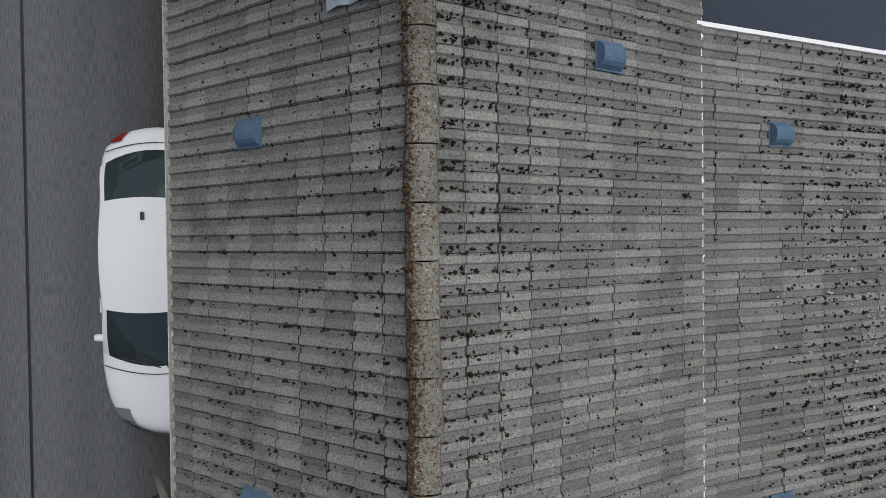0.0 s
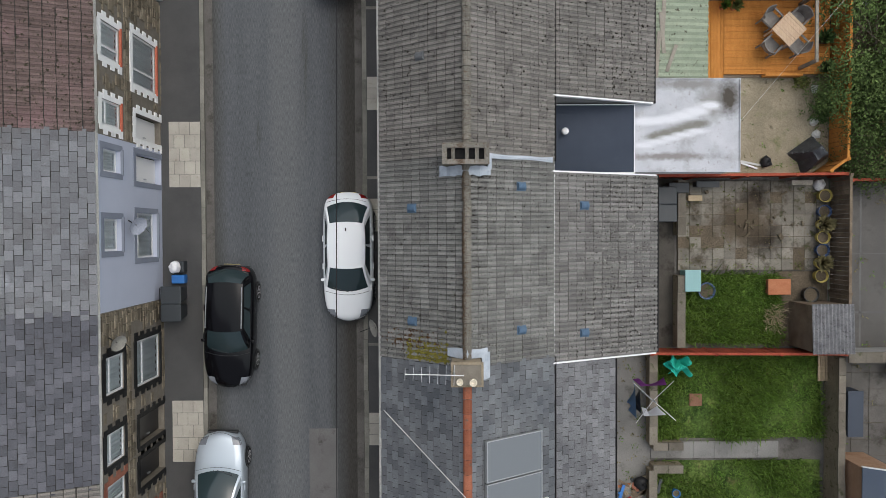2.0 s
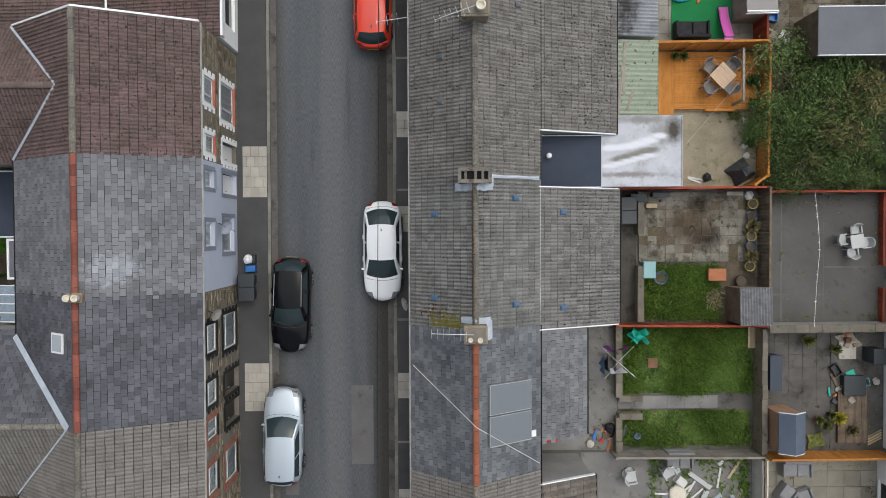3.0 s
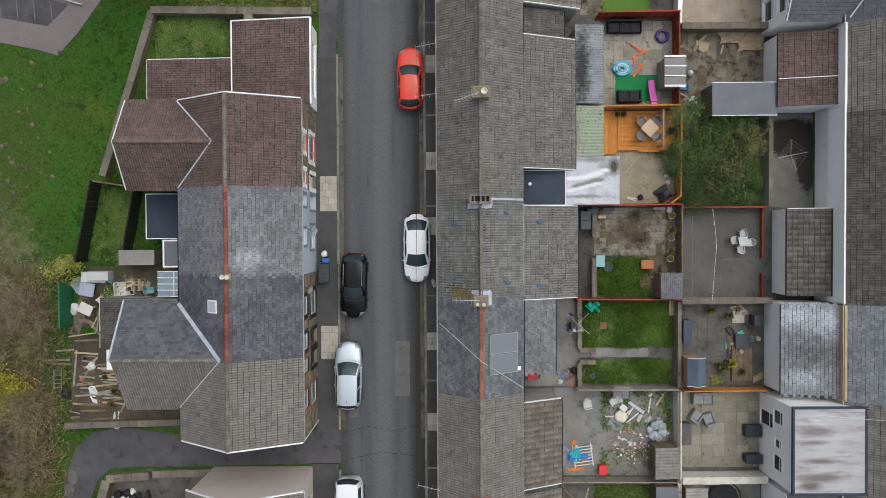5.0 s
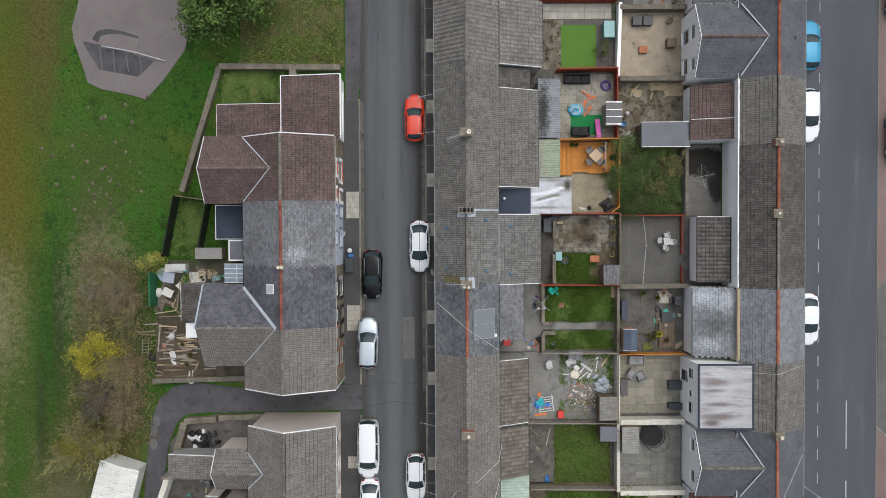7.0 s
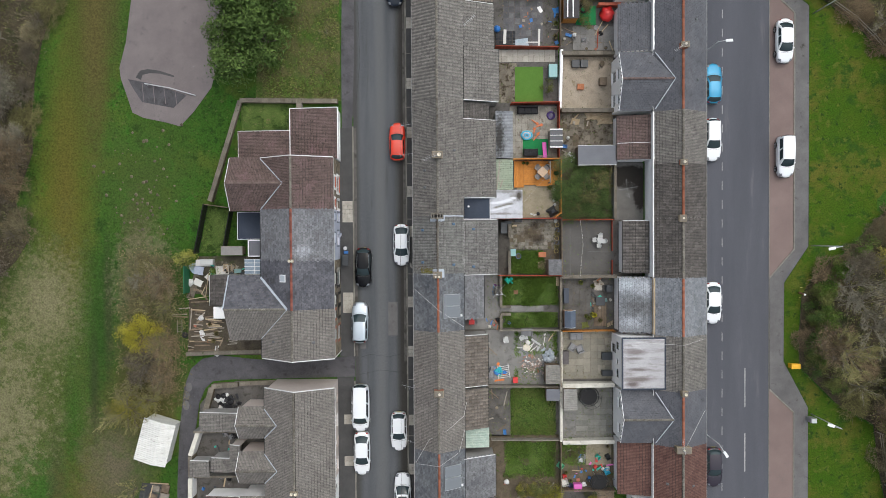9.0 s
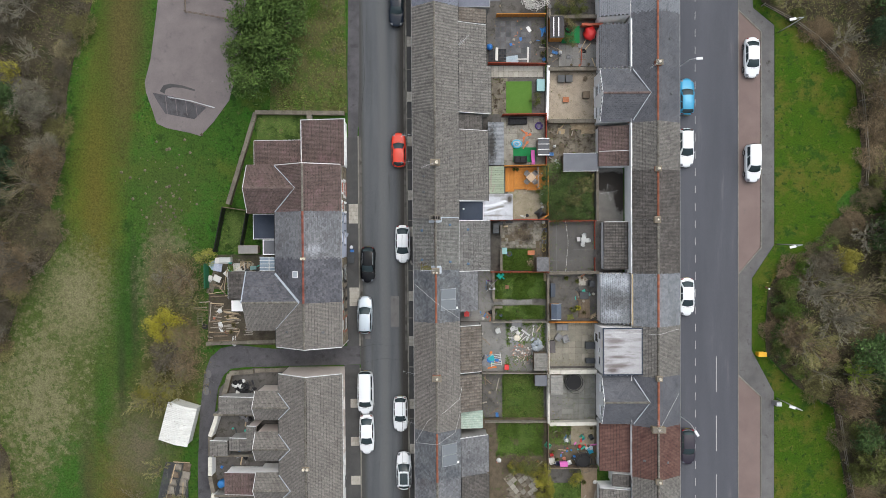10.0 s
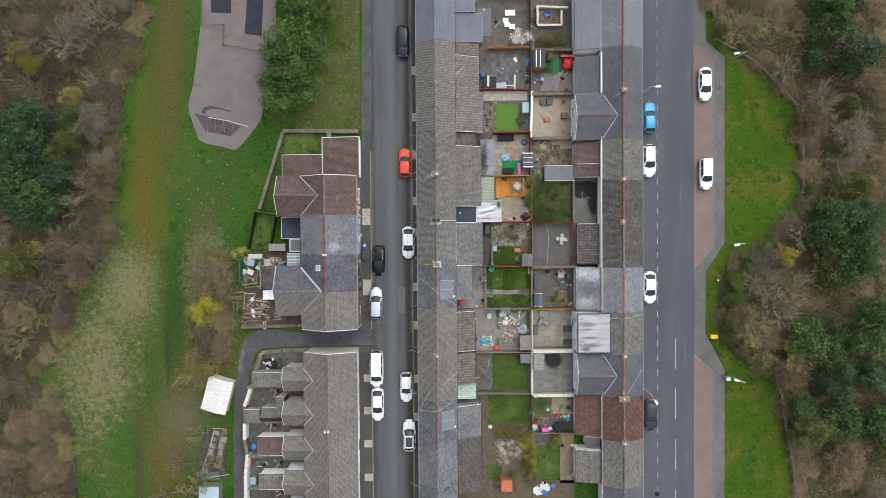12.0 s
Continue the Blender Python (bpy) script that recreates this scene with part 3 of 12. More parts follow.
drape("wood_floor_right", [(49.0, -90), (120, -90), (120, 90), (37.7, 90), (37.7, 31.0), (38.0, 27.5), (40.2, 26.0), (44.4, 22.9), (49.1, 17.8), (49.9, 9.2), (49.6, 4.8), (46.4, 1.4), (43.3, -1.8), (40.2, -4.0), (38.8, -6.3), (38.5, -11.0), (38.6, -13.9), (42.5, -17.8), (46.6, -20.2), (47.2, -25.1), (48.4, -31.4), (48.8, -36.3)], 0.06, litter, "brown leaf litter and brambles under the trees", "ground")
drape("wood_floor_left", [(-120, -90), (-51.5, -90), (-51.6, -36), (-51.9, -30), (-52.5, -26), (-54.2, -23), (-57.4, -20), (-56.6, -17), (-53, -13.5), (-51.4, -9), (-50.2, -5), (-46.8, -2), (-45.2, 0.5), (-46.8, 4.5), (-44.7, 10), (-44.8, 13), (-44.4, 18), (-43.5, 22), (-42.4, 25), (-41.0, 29), (-40.9, 34), (-40.8, 90), (-120, 90)], 0.14, litter, "brown leaf litter under the bare trees", "ground")
# the hard court north of the left terrace
drape("court", [(-32.3, 60), (-32.75, 31), (-33.5, 25.7), (-34.1, 21.7), (-34.85, 19.0), (-34.7, 17.8), (-33.8, 15.2), (-33.45, 14.1), (-32.2, 13.5), (-29.5, 12.9), (-28.0, 12.45), (-26.4, 14.0), (-24.4, 16.5), (-23.1, 21), (-22.1, 27), (-21.5, 60)], 0.06, asphalt_pink, "worn pinkish grey asphalt games court", "court")
drape("court_worn_patch", [(-33.9, 17.75), (-33.3, 16.7), (-32.3, 15.2), (-28.7, 14.45), (-27.2, 15.75), (-31.3, 17.2)], 0.09, asphalt_lane, "darker patch of patterned asphalt on the court", "court patch")
for pts in ([(-31.5, 36), (-31.3, 31.7), (-28.4, 31.4), (-28.5, 36)], [(-25.9, 36), (-26.5, 28.5), (-24.1, 28.1), (-23.6, 36)]):
    drape("court_mat", pts, 0.1, surf("dark safety mat", (0.03, 0.03, 0.04), (0.045, 0.045, 0.055), 1, 40), "dark rubber play surface", "play surface")
drape("waste_ground", [(-18.5, 60), (-19.0, 30), (-19.5, 14.9), (-10.5, 14.9), (-10.6, 30), (-10.0, 60)], 0.1, surf("weedy rubble", (0.07, 0.07, 0.026), (0.105, 0.1, 0.042), 0.5, 9, grain=0.45, bump=1.0, spots=[((0.045, 0.09, 0.013), 0.3, 0.46, 0.6), ((0.14, 0.12, 0.08), 1.6, 0.6, 0.68), ((0.03, 0.045, 0.012), 2.2, 0.58, 0.66)]), "overgrown waste plot with grass and brambles", "ground")


def molehills():
    """Small heaps of pale soil thrown up in the meadow."""
    r = random.Random(12)
    V, F = [], []
    for k in range(75):
        if k < 60:
            x, y = r.gauss(-32.2, 1.9), r.gauss(5.0, 3.2)
        else:
            x, y = r.uniform(-37.5, -27), r.uniform(0, 13)
        if x > -26.6 - (3 if y < 3 else 0):
            continue
        rad = r.uniform(0.06, 0.2)
        b, z = len(V), gz(x) + 0.06
        m = 9
        for q in range(m):
            a = 6.283 * q / m
            V.append((x + math.cos(a) * rad * r.uniform(0.8, 1.25), y + math.sin(a) * rad * r.uniform(0.8, 1.25), z - 0.03))
        for q in range(m):
            a = 6.283 * q / m
            V.append((x + math.cos(a) * rad * 0.5, y + math.sin(a) * rad * 0.5, z + rad * 0.3 * r.uniform(0.7, 1.2)))
        V.append((x, y, z + rad * 0.42))
        for q in range(m):
            p = (q + 1) % m
            F += [(b + q, b + p, b + m + p, b + m + q), (b + m + q, b + m + p, b + 2 * m)]
    tagged(raw("molehills", V, F, surf("dry molehill soil", (0.085, 0.075, 0.048), (0.125, 0.11, 0.075), 2, 15, grain=0.4, rnd=0.3)), "small pale molehills in the grass", "molehills", kind="stuff")


molehills()

# ---- roofs and houses ----
def tile_profile(kind):
    if kind == "roman":
        return 0.3, 0.317, [(0.0, 0.0), (0.2, 0.0), (0.25, 0.023), (0.45, 0.023), (0.51, 0.0), (0.7, 0.0), (0.75, 0.023), (0.93, 0.023), (0.985, 0.001)], 0.02
    if kind == "pan":
        return 0.34, 0.33, [(0.0, 0.0), (0.2, 0.03), (0.5, 0.03), (0.72, 0.0), (0.98, 0.0)], 0.025
    return 0.28, 0.225, [(0.02, 0.0), (0.98, 0.0)], 0.016


def tile_piece(kind):
    """One tile about its lower left corner: x along the eave, y up the slope, z off the roof."""
    w, g, prof, t = tile_profile(kind)
    n = len(prof)
    end = g - (0.012 if kind == "slate" else 0.004)
    vs = [(u * w, 0.0, h + t) for u, h in prof] + [(u * w, end, h + 0.001) for u, h in prof] + [(u * w, 0.0, h * 0.9 - 0.004) for u, h in prof]
    if kind != "slate":
        # a dark strip at the head of each tile: dirt and the next lap's shade, in colour
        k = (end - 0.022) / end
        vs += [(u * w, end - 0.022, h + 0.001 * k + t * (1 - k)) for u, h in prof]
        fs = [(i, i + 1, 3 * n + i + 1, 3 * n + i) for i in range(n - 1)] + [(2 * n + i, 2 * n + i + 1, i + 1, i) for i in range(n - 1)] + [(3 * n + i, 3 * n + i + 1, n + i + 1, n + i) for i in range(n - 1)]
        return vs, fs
    fs = [(i, i + 1, n + i + 1, n + i) for i in range(n - 1)] + [(2 * n + i, 2 * n + i + 1, i + 1, i) for i in range(n - 1)]
    if kind == "slate":
        fs += [(2 * n, 0, n), (1, 2 * n + 1, n + 1)]
    return vs, fs


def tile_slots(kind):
    """Which material each face of a tile carries: 0 the tile, 1 its channels with dirt and shade in the colour, 2 its
    mossy lower edge and shade-dark head.
    """
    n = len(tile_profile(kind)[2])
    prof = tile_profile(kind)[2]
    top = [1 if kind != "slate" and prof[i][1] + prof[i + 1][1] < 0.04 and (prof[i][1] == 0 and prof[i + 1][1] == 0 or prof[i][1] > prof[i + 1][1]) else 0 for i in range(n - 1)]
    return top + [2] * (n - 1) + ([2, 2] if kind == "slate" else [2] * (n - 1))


def darkened(material):
    """The stained sister of a tile material, for its channels: its colour holds dirt and also shade."""
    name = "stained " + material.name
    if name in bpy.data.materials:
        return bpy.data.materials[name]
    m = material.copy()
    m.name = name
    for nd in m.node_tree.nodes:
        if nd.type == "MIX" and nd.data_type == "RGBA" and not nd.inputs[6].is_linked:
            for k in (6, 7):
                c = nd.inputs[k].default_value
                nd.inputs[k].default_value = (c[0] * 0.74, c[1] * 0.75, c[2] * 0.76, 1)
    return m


def roof_frame(a, along, up):
    along, up = Vector(along).normalized(), Vector(up).normalized()
    return Matrix.Translation(a) @ Matrix((along, up, along.cross(up))).transposed().to_4x4()


def tile_slope(parent, a, along, la, up, lu, kind, material, keep=None, single=None, name="roof_tiles"):
    """Tiles over a slope from its lower corner a: la metres along the eave and lu up the slope.
    keep(u, v) leaves out what lies past a hip or valley; single(point) picks the tiles that are objects of their own."""
    fr = roof_frame(a, along, up)
    w, g, prof, t = tile_profile(kind)
    vs, fs = tile_piece(kind)
    pts = np.array(vs)
    R, T = np.array(fr.to_3x3()), np.array(fr.translation)
    nu, nv = int(round(la / w)), int(math.ceil(lu / g))
    wu = la / nu
    verts, faces = [], []
    me = None
    slots, order = [material, darkened(material), tile_edge], tile_slots(kind)
    count = 0
    for j in range(nv):
        off = wu / 2 if kind == "slate" and j % 2 else 0
        for i in range(nu + (1 if off else 0)):
            u, v = i * wu - off, j * g
            if u < -0.01 and off:
                u0 = 0.0
            c = (u + wu / 2, v + g / 2)
            if c[0] < 0 or c[0] > la or c[1] > lu or (keep and not keep(*c)):
                continue
            tw = random.uniform(-0.012, 0.012)
            world_at = fr @ Vector((c[0], c[1], 0))
            if single and single(world_at):
                if me is None:
                    me = bpy.data.meshes.new("roof_tile")
                    me.from_pydata(vs, [], fs)
                    for mt in slots:
                        me.materials.append(mt)
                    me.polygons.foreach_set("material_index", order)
                ob = under(new("roof_tile", me), parent)
                ob.matrix_basis = fr @ pose(u, v + random.uniform(-0.006, 0.006), random.uniform(-0.001, 0.004), 0, 0, math.degrees(tw) * 0.5) @ Matrix.Diagonal((wu / w, 1, 1, 1))
                continue
            q = pts * (wu / w, 1, 1)
            q = np.column_stack((q[:, 0] + tw * q[:, 1] + u, q[:, 1] + v + random.uniform(-0.008, 0.008), q[:, 2] + random.uniform(-0.002, 0.006)))
            if kind == "slate":
                q[:, 2] += (q[:, 0] - u) * random.uniform(-0.02, 0.02)
            base = len(verts)
            verts += (q @ R.T + T).tolist()
            faces += [tuple(base + k for k in f) for f in fs]
            count += 1
    if verts:
        ob = raw(name, verts, faces, material, parent, kind="stuff")
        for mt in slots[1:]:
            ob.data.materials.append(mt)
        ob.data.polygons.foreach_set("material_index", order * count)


def ridge_run(parent, a, b, material, piece=0.4, r=0.12, name="ridge_tile", single=False):
    """Half-round ridge tiles from a to b."""
    a, b = Vector(a), Vector(b)
    d = b - a
    n = max(1, int(round(d.length / piece)))
    L = d.length / n
    vs, fs = [], []
    m = 6
    for k in range(m + 1):
        an = math.pi * (k / m * 1.1 - 0.05)
        for x, rr in ((0.0, r * 1.08), (L - 0.012, r)):
            vs.append((x, math.cos(an) * rr, math.sin(an) * rr * 0.75))
    for k in range(m):
        fs.append((2 * k, 2 * k + 1, 2 * k + 3, 2 * k + 2))
    fs.append(tuple(2 * k for k in range(m + 1)))
    dirv = d.normalized()
    side = Vector((0, 0, 1)).cross(dirv).normalized()
    fr = Matrix.Translation(a) @ Matrix((dirv, side, dirv.cross(side))).transposed().to_4x4()
    if single:
        me = bpy.data.meshes.new(name)
        me.from_pydata(vs, [], fs)
        me.materials.append(material)
        for i in range(n):
            ob = under(new(name, me), parent)
            ob.matrix_basis = fr @ pose(i * L, random.uniform(-0.01, 0.01), random.uniform(-0.006, 0.006), 0, 0, random.uniform(-1, 1))
        return
    V, F = [], []
    for i in range(n):
        base = len(V)
        dz = random.uniform(-0.006, 0.008)
        V += [tuple(fr @ Vector((x + i * L, y, z + dz))) for x, y, z in vs]
        F += [tuple(base + k for k in f) for f in fs]
    raw(name + "s", V, F, material, parent, kind="stuff")


def gutter(parent, x, y0, y1, z, material, r=0.048):
    bm = B()
    pts = [(math.cos(a) * r, math.sin(a) * r) for a in [math.pi + math.pi * k / 5 for k in range(6)]]
    out = [(math.cos(a) * (r + 0.008), math.sin(a) * (r + 0.008)) for a in [math.pi + math.pi * k / 5 for k in range(6)]]
    prof = out + pts[::-1]
    slabxz(bm, [(x + px, z + pz) for px, pz in prof], y0, y1)
    return part("gutter", bm, material, parent)


def wall_panel(name, x, thick, y0, y1, z0, z1, holes, material, parent, label="", axis="x"):
    """An upright wall whose outer face lies at x and whose thickness runs to x + thick, with openings (a, b, low, high) through it."""
    ys, zs = sorted({y0, y1, *[h for o in holes for h in o[:2]]}), sorted({z0, z1, *[h for o in holes for h in o[2:]]})
    bm = B()
    ends = (min(x, x + thick), max(x, x + thick))
    cache = {}

    def v(k, i, j):
        if (k, i, j) not in cache:
            cache[k, i, j] = bm.verts.new((ends[k], ys[i], zs[j]) if axis == "x" else (ys[i], ends[k], zs[j]))
        return cache[k, i, j]

    def solid_at(i, j):
        if not (0 <= i < len(ys) - 1 and 0 <= j < len(zs) - 1):
            return False
        a, c = (ys[i] + ys[i + 1]) / 2, (zs[j] + zs[j + 1]) / 2
        return not any(o[0] < a < o[1] and o[2] < c < o[3] for o in holes)

    for i in range(len(ys) - 1):
        for j in range(len(zs) - 1):
            if not solid_at(i, j):
                continue
            for k in (0, 1):
                bm.faces.new((v(k, i, j), v(k, i + 1, j), v(k, i + 1, j + 1), v(k, i, j + 1)))
            for di, dj, a, b in ((-1, 0, (i, j), (i, j + 1)), (1, 0, (i + 1, j), (i + 1, j + 1)), (0, -1, (i, j), (i + 1, j)), (0, 1, (i, j + 1), (i + 1, j + 1))):
                if not solid_at(i + di, j + dj):
                    bm.faces.new((v(0, *a), v(0, *b), v(1, *b), v(1, *a)))
    bmesh.ops.recalc_face_normals(bm, faces=bm.faces[:])
    return part(name, bm, material, parent, label)


def window(parent, x, s, y, w, z, h, frame=white_pvc, bars=1, drape_mat=None, sill=None, deep=0.1, label=""):
    """A window in a wall whose outer face lies at x and looks to s (1 or -1 along x): frame, pane, sill and curtain."""
    xi = x - s * deep
    f = B()
    t = 0.065
    def bx(bm, a, b, c, d, thick=0.06):
        box(bm, min(xi, xi - s * thick), max(xi, xi - s * thick), a, b, c, d)
    bx(f, y, y + t, z, z + h), bx(f, y + w - t, y + w, z, z + h)
    bx(f, y + t, y + w - t, z, z + t), bx(f, y + t, y + w - t, z + h - t, z + h)
    if bars == 1:
        bx(f, y + t, y + w - t, z + h * 0.7, z + h * 0.7 + t)
    elif bars == 2:
        bx(f, y + w * 0.3, y + w * 0.3 + t, z + t, z + h - t)
    elif bars == 3:
        bx(f, y + w * 0.5 - t / 2, y + w * 0.5 + t / 2, z + t, z + h - t)
    win = part("window", f, frame, parent, label)
    g = B()
    box(g, min(xi - s * 0.02, xi - s * 0.035), max(xi - s * 0.02, xi - s * 0.035), y + t * 0.8, y + w - t * 0.8, z + t * 0.8, z + h - t * 0.8)
    if drape_mat:
        g.free()
        g = B()
        xp, ya, yb, za, zb = xi - s * 0.02, y + t * 0.8, y + w - t * 0.8, z + t * 0.8, z + h - t * 0.8
        q = [g.verts.new(p) for p in ((xp, ya, za), (xp, yb, za), (xp, yb, zb), (xp, ya, zb))]
        g.faces.new(q if s > 0 else q[::-1])
    part("pane", g, glass_clear if drape_mat else glass, win)
    if drape_mat:
        c = B()
        n = 18
        xs = xi - s * 0.07
        lo = [c.verts.new((xs + 0.02 * math.sin(i * 1.9), y + t + (w - 2 * t) * i / n, z + t)) for i in range(n + 1)]
        hi = [c.verts.new((xs + 0.02 * math.sin(i * 1.9), y + t + (w - 2 * t) * i / n, z + h - t)) for i in range(n + 1)]
        for i in range(n):
            c.faces.new((lo[i], lo[i + 1], hi[i + 1], hi[i]))
        part("curtain", c, drape_mat, win)
    sl = B()
    box(sl, min(x + s * 0.07, xi), max(x + s * 0.07, xi), y - 0.05, y + w + 0.05, z - 0.07, z - 0.003)
    part("sill", sl, sill or frame, win)
    return win


glass_clear = bpy.data.materials.new("clear window glass")
glass_clear.use_nodes = True
gn = glass_clear.node_tree.nodes
gt, gg, gm, gf = gn.new("ShaderNodeBsdfTransparent"), gn.new("ShaderNodeBsdfGlossy"), gn.new("ShaderNodeMixShader"), gn.new("ShaderNodeFresnel")
gg.inputs["Roughness"].default_value = 0.05
gt.inputs["Color"].default_value = (0.95, 0.97, 0.97, 1)
gf.inputs["IOR"].default_value = 1.4
for a, b in ((gf.outputs[0], gm.inputs[0]), (gt.outputs[0], gm.inputs[1]), (gg.outputs[0], gm.inputs[2]), (gm.outputs[0], gn["Material Output"].inputs["Surface"])):
    glass_clear.node_tree.links.new(a, b)


def stone_face(parent, x, s, y0, y1, z0, z1, holes, material=stone_wall, name="stonework"):
    """Rubble stones standing a little proud of a wall face, as one mesh."""
    V, F = [], []
    z = z0
    while z < z1 - 0.05:
        hgt = random.uniform(0.13, 0.26)
        y = y0
        while y < y1 - 0.05:
            wd = min(random.uniform(0.18, 0.5), y1 - y)
            a, b, c, d = y + 0.008, y + wd - 0.008, z + 0.008, min(z + hgt, z1) - 0.008
            if b > a + 0.03 and d > c and not any(o[0] - 0.02 < b and a < o[1] + 0.02 and o[2] - 0.02 < d and c < o[3] + 0.02 for o in holes):
                p = random.uniform(0.012, 0.045)
                e = 0.02
                k = len(V)
                V += [(x, a, c), (x, b, c), (x, b, d), (x, a, d), (x + s * p, a + e, c + e), (x + s * p, b - e, c + e), (x + s * p, b - e, d - e), (x + s * p, a + e, d - e)]
                q = [(4, 5, 6, 7), (0, 1, 5, 4), (1, 2, 6, 5), (2, 3, 7, 6), (3, 0, 4, 7)]
                F += [tuple(k + i for i in (f if s > 0 else f[::-1])) for f in q]
            y += wd
        z += hgt
    raw(name, V, F, material, parent, kind="stuff")


def gable_house(name, label, y0, y1, front, top, back, tile, kind="roman", wall=render_grey, z0=-0.2, ridge=ridge_grey, over=0.2, holes_f=(), holes_b=(), single=None, gutters=(gutter_grey, black_pvc), wall_b=None, group="terraced houses", gap=0.003, party=None, back_from=None):
    """A house with its ridge along y. front, top, back: x and z of the two eaves and the ridge. Parts: walls, roof boards, tiles, ridge, gutters."""
    (xf, zf), (xr, zr), (xb, zb) = front, top, back
    s = 1 if xf > xr else -1
    h = thing(name, label, "house", group, at=((xf + xb) / 2, (y0 + y1) / 2, z0))
    wf, wb = xf - s * over, xb + s * over
    mf, mb = (zr - zf) / abs(xr - xf), (zr - zb) / abs(xr - xb)
    tf, tb = zf + mf * over - 0.09, zb + mb * over - 0.09
    y0, y1 = y0 + gap, y1 - gap
    wall_panel("front_wall", wf, -s * 0.25, y0 + 0.15, y1 - 0.15, z0, tf, holes_f, wall, h)
    wall_panel("rear_wall", wb, s * 0.25, y0 + 0.15, y1 - 0.15, z0, tb, holes_b, wall_b or wall, h)
    for a, b in ((y0, y0 + 0.15), (y1 - 0.15, y1)):
        part("side_wall", slabxz(B(), [(wf, z0), (wf, tf), (xr, zr - 0.1), (wb, tb), (wb, z0)], a, b), party or wall, h)
    for (xe, ze), sl in (((xf, zf), 1), ((xb, zb), -1)):
        e, t_ = Vector((xe, 0, ze)), Vector((xr, 0, zr))
        part("roof_deck", slabxz(B(), [(xe, ze - 0.07), (xr, zr - 0.075), (xr, zr - 0.012), (xe, ze - 0.008)], y0, y1), underlay, h)
        up = (t_ - e).normalized()
        lu = (t_ - e).length
        dirn = 1 if up.cross(Vector((0, 1, 0))).z < 0 else -1
        a = Vector((xe, y0 if dirn > 0 else y1, ze)) - up * 0.04
        tile_slope(h, a, (0, dirn, 0), y1 - y0, up, lu, kind, tile, single=single)
    ridge_run(h, (xr, y0, zr + 0.01), (xr, y1, zr + 0.01), ridge, single=bool(single))
    if gutters[0]:
        gutter(h, xf + s * 0.05, y0, y1, zf - 0.02, gutters[0])
    if gutters[1]:
        gutter(h, xb - s * 0.05, y0, y1, zb - 0.02, gutters[1])
    return h


def mono_wing(name, label, x0, x1, y0, y1, z_in, z_out, tile, kind="roman", wall=render_grey, z0=-0.2, holes=(), gutter_mat=black_pvc, verge=None, parent=None, wall_holes=()):
    """A lean-to wing: its roof falls from z_in at x0 to z_out at x1."""
    h = parent or thing(name, label, "house", "rear wings", at=((x0 + x1) / 2, (y0 + y1) / 2, z0))
    s = 1 if x1 > x0 else -1
    m = (z_in - z_out) / abs(x1 - x0)
    wx = x1 - s * 0.15
    zt = z_out + m * 0.15 - 0.09
    wall_panel("rear_wall", wx, -s * 0.22, y0 + 0.14, y1 - 0.14, z0, zt, wall_holes, wall, h)
    for a, b in ((y0 + 0.02, y0 + 0.14), (y1 - 0.14, y1 - 0.02)):
        part("side_wall", slabxz(B(), [(x0, z0), (x0, z_in - 0.1), (wx, zt), (wx, z0)], a, b), wall, h)
    part("roof_deck", slabxz(B(), [(x1, z_out - 0.07), (x0, z_in - 0.07), (x0, z_in - 0.01), (x1, z_out - 0.01)], y0, y1), underlay, h)
    e, t_ = Vector((x1, 0, z_out)), Vector((x0, 0, z_in))
    up = (t_ - e).normalized()
    dirn = 1 if up.cross(Vector((0, 1, 0))).z < 0 else -1
    tile_slope(h, Vector((x1, y0 if dirn > 0 else y1, z_out)) - up * 0.04, (0, dirn, 0), y1 - y0, up, (t_ - e).length, kind, tile)
    if gutter_mat:
        gutter(h, x1 + s * 0.05, y0, y1, z_out - 0.02, gutter_mat)
    for yv, mat in (verge or ()):
        part("bargeboard", slabxz(B(), [(x1, z_out - 0.12), (x0, z_in - 0.12), (x0, z_in + 0.07), (x1, z_out + 0.07)], yv - 0.022, yv + 0.022), mat, h)
    return h


